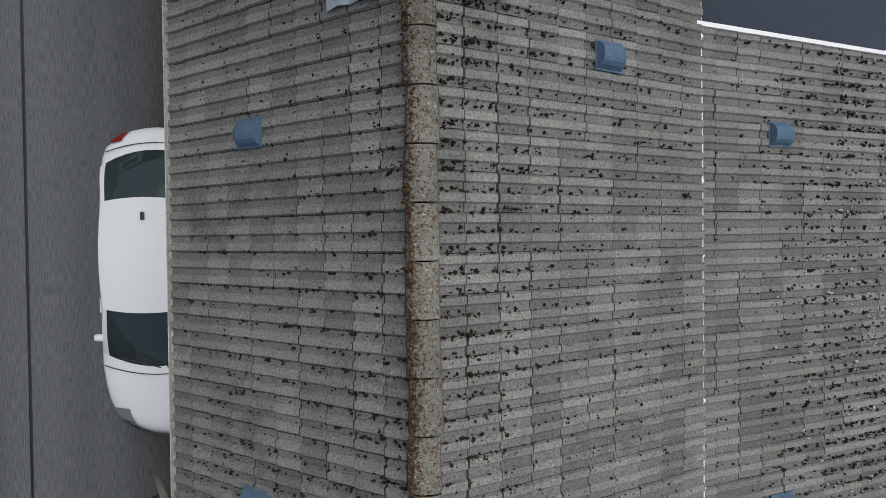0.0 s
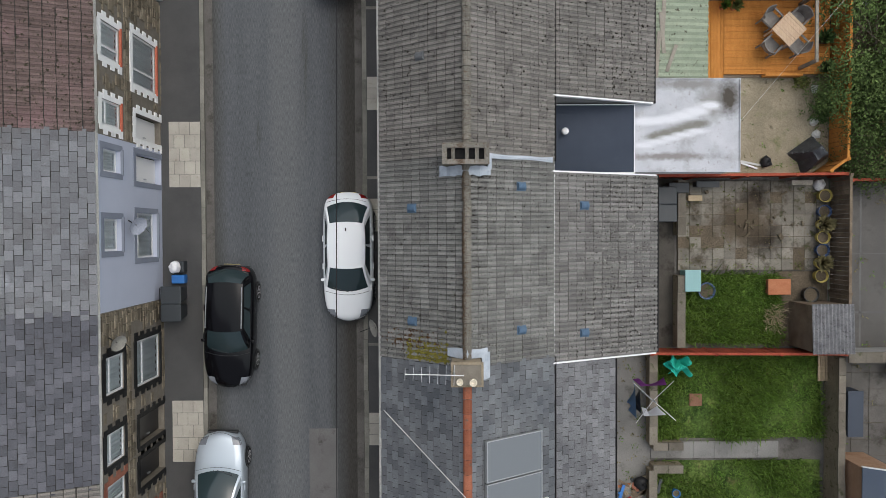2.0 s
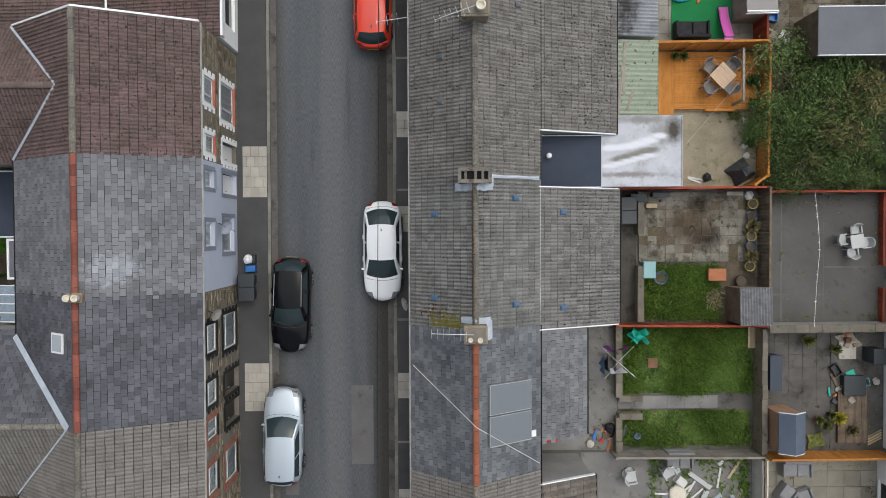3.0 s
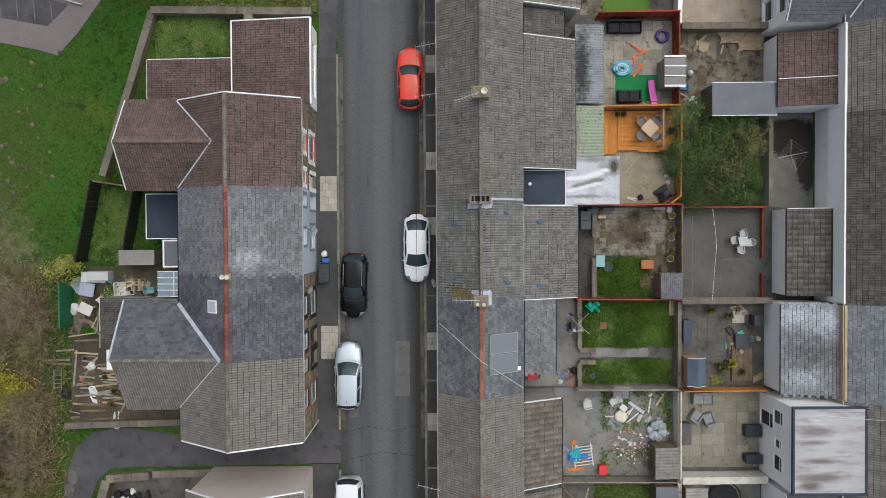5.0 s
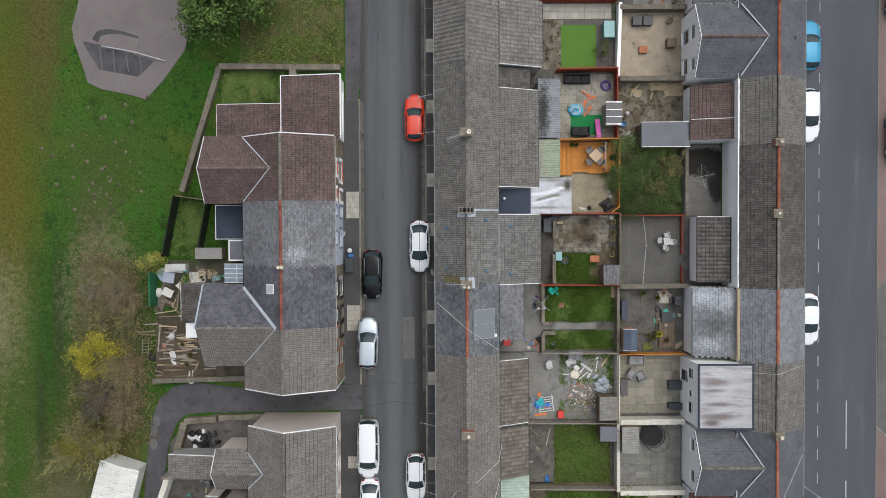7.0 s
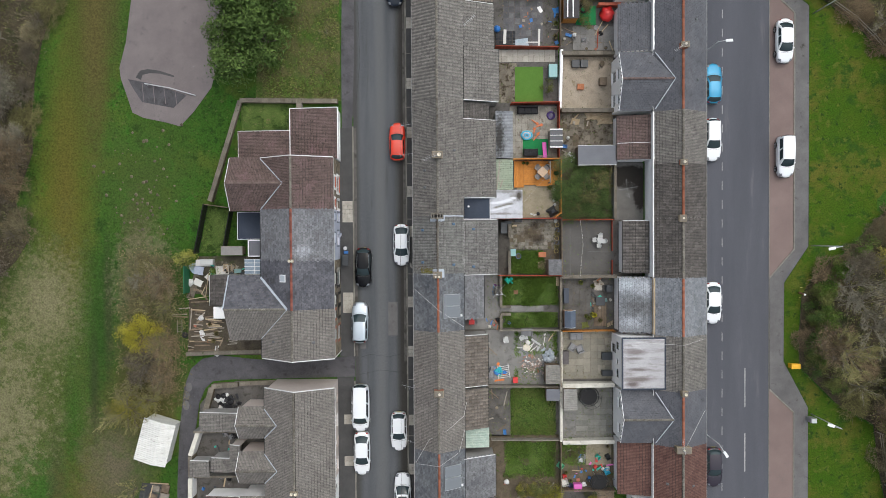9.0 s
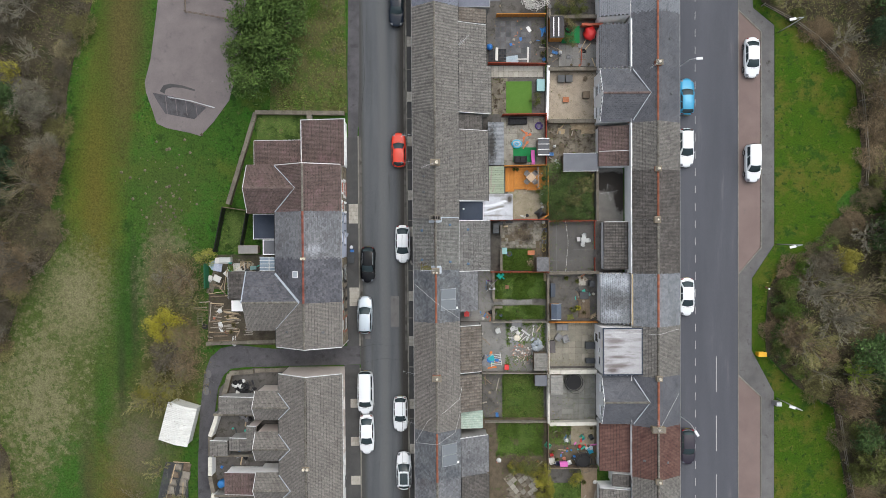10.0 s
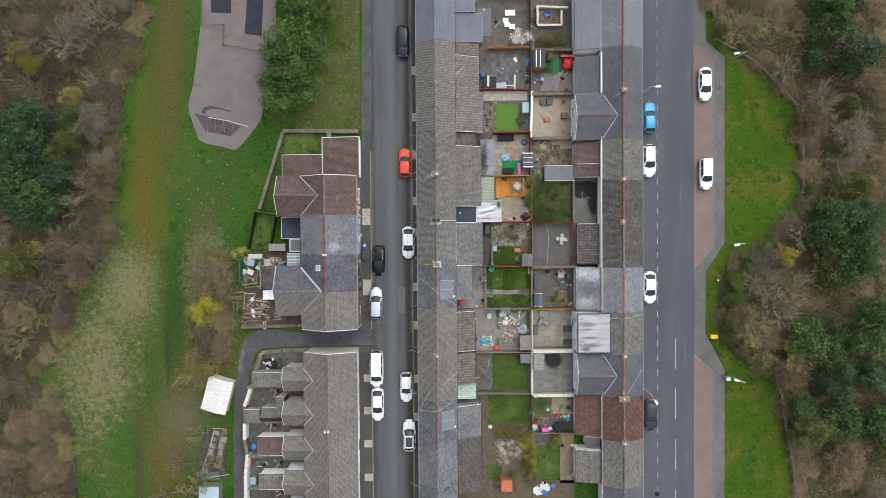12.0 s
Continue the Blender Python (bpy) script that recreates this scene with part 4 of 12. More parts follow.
def gable_wing(parent, x_end, x_in, y0, y1, z_e, z_r, tile, kind="roman", wall=render_grey, z0=-0.2, ridge=ridge_grey, over=0.15, verge=white_pvc, holes_end=(), end_mat=None, x_wall_in=None):
    """A wing with its ridge along x that runs from its gable at x_end into a main roof at x_in."""
    h = parent
    s = 1 if x_end > x_in else -1
    ym = (y0 + y1) / 2
    wx = x_end - s * 0.1
    m = (z_r - z_e) / (ym - y0)
    a, b = y0 + over, y1 - over
    zt = z_e + m * over - 0.1
    xw = x_in if x_wall_in is None else x_wall_in
    wall_panel("gable_wall", wx, -s * 0.22, a + 0.2, b - 0.2, z0, zt, holes_end, end_mat or wall, h)
    part("gable", slabyz(B(), [(a, zt), (ym, z_r - 0.12), (b, zt)], min(wx, wx - s * 0.22), max(wx, wx - s * 0.22)), end_mat or wall, h)
    for p, q in ((a, a + 0.2), (b - 0.2, b)):
        part("side_wall", box(B(), min(wx, xw), max(wx, xw), p, q, z0, zt), wall, h)
    L = abs(x_end - x_in)
    for ye in (y0, y1):
        part("roof_deck", slabyz(B(), [(ye, z_e - 0.07), (ym, z_r - 0.075), (ym, z_r - 0.012), (ye, z_e - 0.008)], min(x_end, x_in), max(x_end, x_in)), underlay, h)
        up = (Vector((0, ym, z_r)) - Vector((0, ye, z_e)))
        lu = up.length
        up.normalize()
        dirn = 1 if Vector((1, 0, 0)).cross(up).z > 0 else -1
        x_a = min(x_end, x_in) if dirn > 0 else max(x_end, x_in)
        tile_slope(h, Vector((x_a, ye, z_e)) - up * 0.04, (dirn, 0, 0), L, up, lu, kind, tile)
        if verge:
            part("bargeboard", slabyz(B(), [(ye, z_e - 0.14), (ym, z_r - 0.14), (ym, z_r + 0.06), (ye, z_e + 0.06)], min(x_end, x_end + s * 0.05), max(x_end, x_end + s * 0.05)), verge, h)
    ridge_run(h, (x_in, ym, z_r + 0.01), (x_end, ym, z_r + 0.01), ridge)


def flat_roof(parent, x0, x1, y0, y1, z, material, wall=render_white, z0=-0.2, trim=white_pvc, edge=0.06, name="flat_roof", label="", fall=0.0):
    part("wall", box(B(), x0 + 0.06, x1 - 0.06, y0 + 0.06, y1 - 0.06, z0, z - 0.07), wall, parent)
    part(name, box(B(), x0 + edge, x1 - edge, y0 + edge, y1 - edge, z - 0.066, z), material, parent, label)
    bm = B()
    box(bm, x0, x0 + edge, y0, y1, z - 0.14, z + 0.035), box(bm, x1 - edge, x1, y0, y1, z - 0.14, z + 0.035)
    box(bm, x0 + edge, x1 - edge, y0, y0 + edge, z - 0.14, z + 0.035), box(bm, x0 + edge, x1 - edge, y1 - edge, y1, z - 0.14, z + 0.035)
    part("roof_trim", bm, trim, parent)


def chimney(label, x0, x1, y0, y1, zb, zt, material, pots=(), flues=0, cap=brick_buff, group="chimney stacks"):
    c = thing("chimney", label, "chimney", group, at=((x0 + x1) / 2, (y0 + y1) / 2, zb))
    bm = B()
    course, z, rings = 0.085, zb, []
    while z < zt - 0.16:
        j = random.uniform(-0.004, 0.004)
        for q, zz in ((0.055, z), (0.04, z + 0.006), (0.04, z + course - 0.012), (0.055, z + course - 0.006)):
            rings.append([bm.verts.new(v) for v in ((x0 + q + j, y0 + q - j, zz), (x1 - q + j, y0 + q - j, zz), (x1 - q + j, y1 - q - j, zz), (x0 + q + j, y1 - q - j, zz))])
        z += course
    for lo, hi in zip(rings, rings[1:]):
        for i in range(4):
            bm.faces.new((lo[i], lo[(i + 1) % 4], hi[(i + 1) % 4], hi[i]))
    bm.faces.new(rings[0][::-1]), bm.faces.new(rings[-1])
    part("stack", bm, material, c)
    if flues:
        bm = B()
        t = 0.13
        box(bm, x0, x0 + t, y0, y1, zt - 0.16, zt), box(bm, x1 - t, x1, y0, y1, zt - 0.16, zt)
        box(bm, x0 + t, x1 - t, y0, y0 + t, zt - 0.16, zt), box(bm, x0 + t, x1 - t, y1 - t, y1, zt - 0.16, zt)
        for i in range(1, flues):
            xm = x0 + (x1 - x0) * i / flues
            xm += 0.03 * math.sin(i * 4.0)
            box(bm, xm - 0.045, xm + 0.045, y0 + t, y1 - t, zt - 0.16, zt - 0.02 - 0.02 * (i % 2))
        part("coping", bm, cap, c)
        part("flue_bottom", box(B(), x0 + t, x1 - t, y0 + t, y1 - t, zt - 0.165, zt - 0.155), dark_hole, c)
    else:
        part("coping", box(B(), x0, x1, y0, y1, zt - 0.165, zt - 0.06, 0.02), cap, c)
        part("flaunching", box(B(), x0 + 0.06, x1 - 0.06, y0 + 0.06, y1 - 0.06, zt - 0.058, zt, 0.025), mortar, c)
    for px, py, r, hgt in pots:
        bm = lathe(B(), [(r, zt - 0.03), (r * 0.92, zt + hgt * 0.5), (r, zt + hgt * 0.85), (r * 1.08, zt + hgt), (r * 0.8, zt + hgt), (r * 0.75, zt + hgt * 0.6), (0.01, zt + hgt * 0.6)], px, py, 14)
        part("chimney_pot", bm, pot_buff, c, smooth=True)
    return c


# --- middle terrace: front eave, ridge and rear eave ---
MF, MR, MB = (-2.68, 4.0), (-0.22, 6.0), (2.38, 4.2)


def near_tile(p):
    return -2.75 < p.y < 1.75 and p.x < 2.45


def mid_house(label, y0, y1, tile, kind="roman", ridge=ridge_grey, single=None, gutters=(gutter_grey, black_pvc), front=MF, top=MR, back=MB):
    return gable_house("terraced_house", label, y0, y1, front, top, back, tile, kind, render_grey, ridge=ridge, single=single, gutters=gutters)


mid_house("terraced house with a smooth blue grey slate roof", 25.9, 37.5, slate_lilac, "slate", slate_lilac)
mid_house("terraced house with a brown pantile roof", 19.75, 25.9, tile_grey, "pan")
m2 = mid_house("terraced house with a brown pantile roof", 14.0, 19.75, tile_grey, "pan")
mid_house("terraced house with a mossy brown tile roof", 8.35, 14.0, tile_grey, "roman")
mid_house("terraced house with a mossy brown tile roof", 2.42, 8.35, tile_grey, "roman")
mid_house("terraced house with lichened grey brown tiles and moss on the ridge", -3.35, 2.42, tile_brown, "roman", single=near_tile, gutters=(gutter_grey, None))
mid_house("terraced house with dark slates, red ridge and solar collector", -9.1, -3.35, slate_blue, "slate", ridge_red)
mid_house("terraced house with weathered brown tiles", -15.0, -9.1, tile_warm, "roman")
mid_house("terraced house with weathered brown tiles", -21.2, -15.0, tile_warm, "roman")
mid_house("terraced house with dark slates and solar collector", -26.6, -21.2, slate_blue, "slate", ridge_red)
mid_house("terraced house with pale slates", -32.6, -26.6, slate_mid, "slate", ridge_grey)
mid_house("terraced house with dark slates", -38.5, -32.6, slate_blue, "slate", ridge_grey)

# rear wings of the middle terrace
def wing(label, y0, y1, x1, z1, tile, kind="roman", zi=4.18, **k):
    return mono_wing("rear_wing", label, 2.32, x1, y0, y1, zi, z1, tile, kind, **k)


wing("lean-to rear wing with speckled grey tiles and white trim", -3.55, 2.12, 5.95, 2.4, tile_speckled, verge=[(-3.55, white_pvc), (2.12, white_pvc)])
wing("lean-to rear wing with mossy grey tiles", 4.35, 8.35, 5.75, 2.7, tile_grey, verge=[(4.35, white_pvc)])
wing("lean-to rear wing with mossy grey tiles", 8.35, 12.3, 5.75, 2.7, tile_grey, verge=[(12.3, white_pvc)])
wing("low dark tiled rear wing", 12.4, 14.1, 5.1, 2.5, tile_dark, zi=3.6)
wing("lean-to rear wing with grey pantiles and white trim", 14.2, 19.6, 6.1, 2.6, tile_grey, "pan", verge=[(14.2, white_pvc)])
wing("lean-to rear wing with mossy grey pantiles", 19.6, 24.2, 5.6, 2.7, tile_grey, "pan", verge=[(24.2, white_pvc)])
wing("pale slate lean-to rear wing", -8.0, -3.6, 4.45, 3.1, slate_wing, "slate")
wing("rear wing with red mossy clay tiles", -15.0, -9.75, 4.85, 2.9, tile_mossy, "pan", verge=[(-9.72, white_pvc), (-15.0, white_pvc)])
wing("rear wing with red mossy clay tiles", -19.4, -15.25, 4.85, 2.9, tile_mossy, "pan")
wing("grey slate lean-to rear wing", -26.6, -22.3, 5.6, 2.6, slate_wing, "slate", verge=[(-22.3, white_pvc)])
wing("dark brown tiled rear wing", -34, -26.7, 5.6, 2.6, tile_dark, "roman")

ext = thing("flat_roof_extension", "rear extension with a charcoal rubber roof", "extension", "rear wings", at=(3.8, 3.3, 0))
flat_roof(ext, 2.42, 5.18, 2.16, 4.32, 2.75, felt_dark, render_white, trim=white_pvc, edge=0.03)
part("roof_vent", lathe(B(), [(0.07, 2.75), (0.07, 2.95), (0.11, 2.97), (0.11, 3.05), (0.02, 3.09)], 2.95, 3.45, 12), white_pvc, ext, smooth=True)
ext = thing("flat_roof_extension", "rear extension with a stained white painted flat roof", "extension", "rear wings", at=(6.9, 3.7, 0))
flat_roof(ext, 5.22, 8.55, 2.2, 5.15, 2.6, roof_white, render_white, trim=roof_white, edge=0.03)
ext = thing("lean_to", "lean-to with pale green corrugated sheets", "lean-to", "rear wings", at=(6.7, 6.7, 0))
green_sheet = surf("pale green sheeting", (0.23, 0.27, 0.2), (0.29, 0.33, 0.25), 1.5, 30, spots=[((0.07, 0.066, 0.045), 7, 0.6, 0.63), ((0.25, 0.27, 0.2), 1.5, 0.55, 0.7)])


def corrugated(parent, x0, x1, y0, y1, za, zb, material, pitch=0.15, amp=0.02, name="sheet", along="x", z0=-0.2, posts=None):
    """Corrugated sheeting that falls along x from za to zb, or along y."""
    n = int(((y1 - y0) if along == "x" else (x1 - x0)) / pitch * 4)
    V, F = [], []
    for i in range(n + 1):
        f = i / n
        w = amp * math.sin(2 * math.pi * i / 4) * 1.0
        for g, z in ((0, za), (1, zb)):
            V.append((x0 + (x1 - x0) * g, y0 + (y1 - y0) * f, z + w) if along == "x" else (x0 + (x1 - x0) * f, y0 + (y1 - y0) * g, z + w))
            V.append((V[-1][0], V[-1][1], V[-1][2] - 0.012))
    for i in range(n):
        k = 4 * i
        F += [(k, k + 2, k + 6, k + 4), (k + 1, k + 5, k + 7, k + 3), (k, k + 4, k + 5, k + 1), (k + 2, k + 3, k + 7, k + 6)]
    return raw(name, V, F, material, parent)


def lean_to(label, x0, x1, y0, y1, za, zb, material, wall=wood_brown, along="x", z0=-0.2, pitch=0.15):
    h = thing("lean_to", label, "lean-to", "rear wings", at=((x0 + x1) / 2, (y0 + y1) / 2, z0))
    lo = min(za, zb) - 0.04
    part("wall", box(B(), x0 + 0.05, x1 - 0.05, y0 + 0.05, y1 - 0.05, z0, lo - 0.03), wall, h)
    if along == "x":
        part("infill", slabxz(B(), [(x0 + 0.05, lo - 0.03), (x1 - 0.05, lo - 0.03), (x1 - 0.05, zb - 0.04), (x0 + 0.05, za - 0.04)], y0 + 0.05, y1 - 0.05), wall, h)
    else:
        part("infill", slabyz(B(), [(y0 + 0.05, lo - 0.03), (y1 - 0.05, lo - 0.03), (y1 - 0.05, zb - 0.04), (y0 + 0.05, za - 0.04)], x0 + 0.05, x1 - 0.05), wall, h)
    corrugated(h, x0, x1, y0, y1, za, zb, material, along=along, pitch=pitch)
    return h


tagged(bpy.data.objects["lean_to"])
part("wall", box(B(), 5.8, 7.55, 5.25, 8.25, -0.2, 2.3), render_white, ext)
corrugated(ext, 5.75, 7.62, 5.2, 8.3, 2.55, 2.36, green_sheet, 0.2)
lean_to("lean-to with dull polycarbonate sheets and moss", 5.8, 7.6, 8.45, 13.3, 2.6, 2.35, surf("clouded polycarbonate", (0.19, 0.2, 0.215), (0.27, 0.285, 0.3), 1.2, 30, rough=0.4, spots=[((0.14, 0.14, 0.14), 1.6, 0.55, 0.68)], areas=[((0.05, 0.048, 0.045), 6.2, 10.6, 0.5, 2.2, 3.0, 3.5)]), render_grey)
lean_to("lean-to with green tinted clear sheets", 2.4, 5.0, -21.6, -19.5, 2.7, 2.4, surf("green clear sheet", (0.25, 0.33, 0.28), (0.4, 0.46, 0.4), 2, 30, rough=0.4), render_grey, "x", pitch=0.25)

# chimneys of the middle terrace
chimney("weathered brick chimney with four open flues", -0.88, 0.36, 2.12, 2.68, 5.2, 6.55, brick_buff, flues=4, cap=ridge_grey)
chimney("mossy brick chimney with two pale clay pots", -0.68, 0.18, -3.72, -3.06, 5.2, 6.75, brick_buff, pots=[(-0.45, -3.55, 0.085, 0.14), (-0.1, -3.56, 0.095, 0.16)])
chimney("rendered chimney with one pale pot", -0.75, 0.3, 8.05, 8.7, 5.2, 6.8, brick_buff, pots=[(-0.05, 8.35, 0.17, 0.3)])
chimney("brick chimney with a red pot base", -0.7, 0.3, -15.4, -14.75, 5.2, 6.8, brick_red, pots=[(-0.15, -15.1, 0.12, 0.1)])

# --- right terrace ---
RF, RR, RB = (27.15, 3.7), (24.2, 5.6), (21.75, 3.95)


# the pale spots put the sheet's sky sheen into its base colour
slate_sheet = surf("smooth blue grey roof sheet", (0.15, 0.16, 0.18), (0.19, 0.2, 0.22), 0.4, 30, rough=0.5, rnd=0.05, spots=[((0.36, 0.4, 0.42), 0.35, 0.62, 0.76), ((0.11, 0.115, 0.13), 0.8, 0.56, 0.72)])


def right_house(label, y0, y1, tile, kind="roman", ridge=ridge_red, **k):
    return gable_house("terraced_house", label, y0, y1, RF, RR, RB, tile, kind, render_white, ridge=ridge, gutters=(gutter_grey, white_pvc), **k)


r0 = right_house("terraced house with a large smooth grey slate roof", 25.0, 37, slate_sheet, "slate")
r1 = right_house("terraced house with a smooth grey slate roof", 19.1, 25.0, slate_flat, "slate")
r2 = right_house("terraced house with blue grey slates and a gabled rear wing", 12.9, 19.1, slate_flat, "slate")
right_house("terraced house with grey brown tiles", 7.55, 12.9, tile_grey, "roman", ridge_grey)
right_house("terraced house with dark mossy tiles and red ridge", 2.1, 7.55, tile_dark, "roman")
right_house("terraced house with dark brown tiles", -3.95, 2.1, tile_dark, "roman", ridge_grey)
right_house("terraced house with pale weathered slates and red ridge", -9.8, -3.95, slate_pale, "slate")
right_house("terraced house with brown tiles and a flat-roofed wing", -15.4, -9.8, tile_grey, "roman", ridge_grey)
r8 = right_house("terraced house with blue grey slates and a gabled wing", -21.0, -15.4, slate_flat, "slate")
right_house("terraced house with red brown tiles", -26.8, -21.0, tile_red, "roman", ridge_grey)
right_house("terraced house with grey tiles", -33.0, -26.8, tile_grey, "roman", ridge_grey)
right_house("terraced house with grey slates", -39.0, -33.0, slate_flat, "slate", ridge_grey)


def rwing(label, y0, y1, x1, zi, z1, tile, kind="roman", **k):
    return mono_wing("rear_wing", label, 21.7, x1, y0, y1, zi, z1, tile, kind, wall=k.pop("wall", render_white), **k)


rwing("long wing under smooth blue grey sheets", 24.9, 36.8, 18.4, 3.9, 3.1, slate_sheet, "slate")
rwing("dark felted lean-to wing", 19.3, 24.1, 18.5, 3.4, 2.7, slate_flat, "slate")
gable_wing(r2, 18.3, 23.5, 13.05, 18.95, 3.7, 5.2, slate_flat, "slate", render_white, ridge=tile_maroon, holes_end=[(13.9, 14.9, 2.2, 3.3), (16.4, 17.6, 2.2, 3.3), (13.9, 15.2, 0.2, 1.5), (16.4, 17.6, 0.1, 1.9)])
for y, w, z, hh in ((13.9, 1.0, 2.2, 1.1), (16.4, 1.2, 2.2, 1.1), (13.9, 1.3, 0.2, 1.3), (16.4, 1.2, 0.1, 1.8)):
    window(r2, 18.4, -1, y, w, z, hh)
rwing("brown tiled lean-to wing behind a white wall", 8.2, 12.75, 18.4, 3.2, 2.4, tile_maroon, "roman", verge=[(9.9, white_pvc)])
rwing("dark tiled wing with white trim", -3.55, 1.9, 19.0, 2.7, 2.35, tile_dark, "pan", verge=[(1.9, white_pvc)])
rwing("mottled pale slate rear wing", -9.6, -4.0, 18.5, 3.5, 2.7, slate_pale, "slate")
w = thing("rear_wing", "two-storey rear wing with a stained white flat roof", "house", "rear wings", at=(20, -12.5, -0.2))
flat_roof(w, 18.3, 22.75, -15.25, -9.95, 4.6, surf("stained pale roof coating", (0.33, 0.325, 0.335), (0.42, 0.415, 0.425), 0.9, 40, spots=[((0.25, 0.235, 0.23), 1.3, 0.5, 0.66), ((0.52, 0.52, 0.53), 1.1, 0.64, 0.72)], stretch=(0.35, 1.6, 1), areas=[((0.2, 0.18, 0.178), 19.7, -11.4, 1.0, 0.3, 1.6, 2.2), ((0.19, 0.175, 0.17), 19.5, -12.1, 0.8, 0.13, 1.4, 2.5), ((0.17, 0.15, 0.148), 19.9, -13.2, 1.0, 0.15, 1.4, 2.5), ((0.17, 0.15, 0.145), 20.0, -14.2, 1.3, 0.28, 1.6, 2.2), ((0.14, 0.12, 0.115), 19.4, -14.7, 0.6, 0.25, 1.6, 2.5)]), render_white, trim=felt_dark, edge=0.14)
for y, ww, z, hh in ((-11.5, 0.9, 2.1, 1.2), (-13.0, 0.6, 2.3, 0.8), (-12.0, 1.0, 0.2, 1.8), (-14.4, 1.0, 2.1, 1.1)):
    window(w, 18.34, -1, y, ww, z, hh, deep=-0.02)
gable_wing(r8, 18.4, 23.4, -20.9, -15.5, 3.6, 5.1, slate_flat, "slate", render_white, holes_end=[(-17.6, -16.5, 2.0, 3.1), (-20.2, -19.1, 2.0, 3.1)])
for y in (-17.6, -20.2):
    window(r8, 18.5, -1, y, 1.1, 2.0, 1.1)
rwing("red brown tiled rear wing", -26.6, -21.1, 18.4, 3.2, 2.4, tile_red, "roman")
rwing("grey tiled lean-to wing", -33.0, -28.6, 18.4, 3.2, 2.4, tile_grey, "roman", verge=[(-28.6, white_pvc)])
rwing("small dark tiled lean-to", -28.3, -26.9, 19.8, 3.2, 2.7, tile_dark, "roman", verge=[(-28.4, white_pvc)])
for y0, y1, z1, dx in ((8.0, 12.9, 4.0, 0.0), (19.15, 24.5, 4.0, 0), (-3.9, 8.0, 3.98, 0.0), (-26.9, -21.1, 3.9, 0)):
    solid("parapet", box(B(), 21.66, 21.98, y0 + 0.01, y1 - 0.01, 2.0, z1), render_white, "white rendered parapet wall above the rear wing", "wall", kind="structure")
chimney("brick chimney with lead flashing", 23.8, 24.6, 18.8, 19.4, 5.0, 6.3, brick_red, pots=[(24.2, 19.1, 0.12, 0.2)])
chimney("brick chimney with a pale pot", 23.85, 24.5, -15.7, -15.1, 5.0, 6.2, brick_buff, pots=[(24.2, -15.4, 0.14, 0.25)])
chimney("brick chimney with lead flashing", 23.4, 24.9, -21.4, -20.7, 5.0, 6.1, brick_buff, pots=[(24.1, -21.0, 0.1, 0.15)])
chimney("low weathered brick chimney with one pot", 23.8, 24.5, -27.1, -26.5, 5.0, 6.1, brick_buff, pots=[(24.2, -26.8, 0.12, 0.2)])
chimney("low weathered brick chimney with one pot", 23.7, 24.4, 1.7, 2.4, 5.0, 6.0, brick_buff, pots=[(24.1, 2.05, 0.1, 0.1)])
chimney("low red brick chimney with one pot", 23.8, 24.5, 7.3, 7.9, 5.0, 6.0, brick_red, pots=[(24.15, 7.6, 0.13, 0.3)])

# --- left terrace, upper row ---
LF, LR, LB = (-10.64, 5.1), (-14.5, 7.05), (-18.0, 4.55)
XW = -10.67


def quoins(parent, y, w, z, h, material, name="quoin", sides=True, step=0.24):
    """Toothed blocks round an opening, a little proud of the wall."""
    x0, x1 = XW - 0.02, XW + 0.03
    n = int(round((h + 0.3) / step))
    st = (h + 0.3) / n
    for i in range(n):
        e = 0.27 if i % 2 == 0 else 0.15
        a = z - 0.15 + i * st
        part("quoin", box(B(), x0, x1, y - e, y - 0.002, a, a + st - 0.006), material, parent)
        part("quoin", box(B(), x0, x1, y + w + 0.002, y + w + e, a, a + st - 0.006), material, parent)
    part("lintel", box(B(), x0, x1, y, y + w, z + h, z + h + 0.2), material, parent)
    part("apron", box(B(), x0, x1, y, y + w, z - 0.15, z - 0.072), material, parent)


def left_house(label, y0, y1, tile, kind, wall, openings, ridge=ridge_grey, stone=False, trim=None, **k):
    holes = [(y, y + w, z, z + h) for y, w, z, h, *_ in openings]
    h = gable_house("terraced_house", label, y0, y1, LF, LR, LB, tile, kind, wall, holes_f=holes, ridge=ridge, wall_b=render_grey, over=0.03, party=k.pop("party", None))
    sill, band = k.pop("sill", None), k.pop("band", None)
    for y, w, z, hh, what, *rest in openings:
        q = rest[0] if rest else trim
        if what == "door":
            d = part("door", box(B(), XW - 0.249, XW - 0.2, y + 0.04, y + w - 0.04, z, z + hh - 0.04, 0.01), rest[1] if len(rest) > 1 else white_pvc, h)
            part("door_handle", box(B(), XW - 0.2, XW - 0.15, y + 0.12, y + 0.16, 0.95, 1.1), metal_grey, d)
        else:
            window(h, XW, 1, y, w, z, hh, white_pvc, bars={"a": 2, "b": 3, "c": 0}.get(what, 1), drape_mat=curtain if what in "ad" else None, deep=0.03 if stone else 0.14, sill=sill)
        if band:
            for a, b, c, d in ((y - 0.17, y, z - 0.1, z + hh + 0.17), (y + w, y + w + 0.17, z - 0.1, z + hh + 0.17), (y, y + w, z + hh, z + hh + 0.17)):
                part("surround", box(B(), XW, XW + 0.025, a, b, c, d), band, h)
        if q:
            quoins(h, y, w, z, hh, q)
    if stone:
        pad = [(a - 0.27, b + 0.27, c - 0.15, d + 0.2) for a, b, c, d in holes]
        stone_face(h, XW, 1, y0 + 0.02, y1 - 0.02, -0.15, 5.05, pad)
    return h


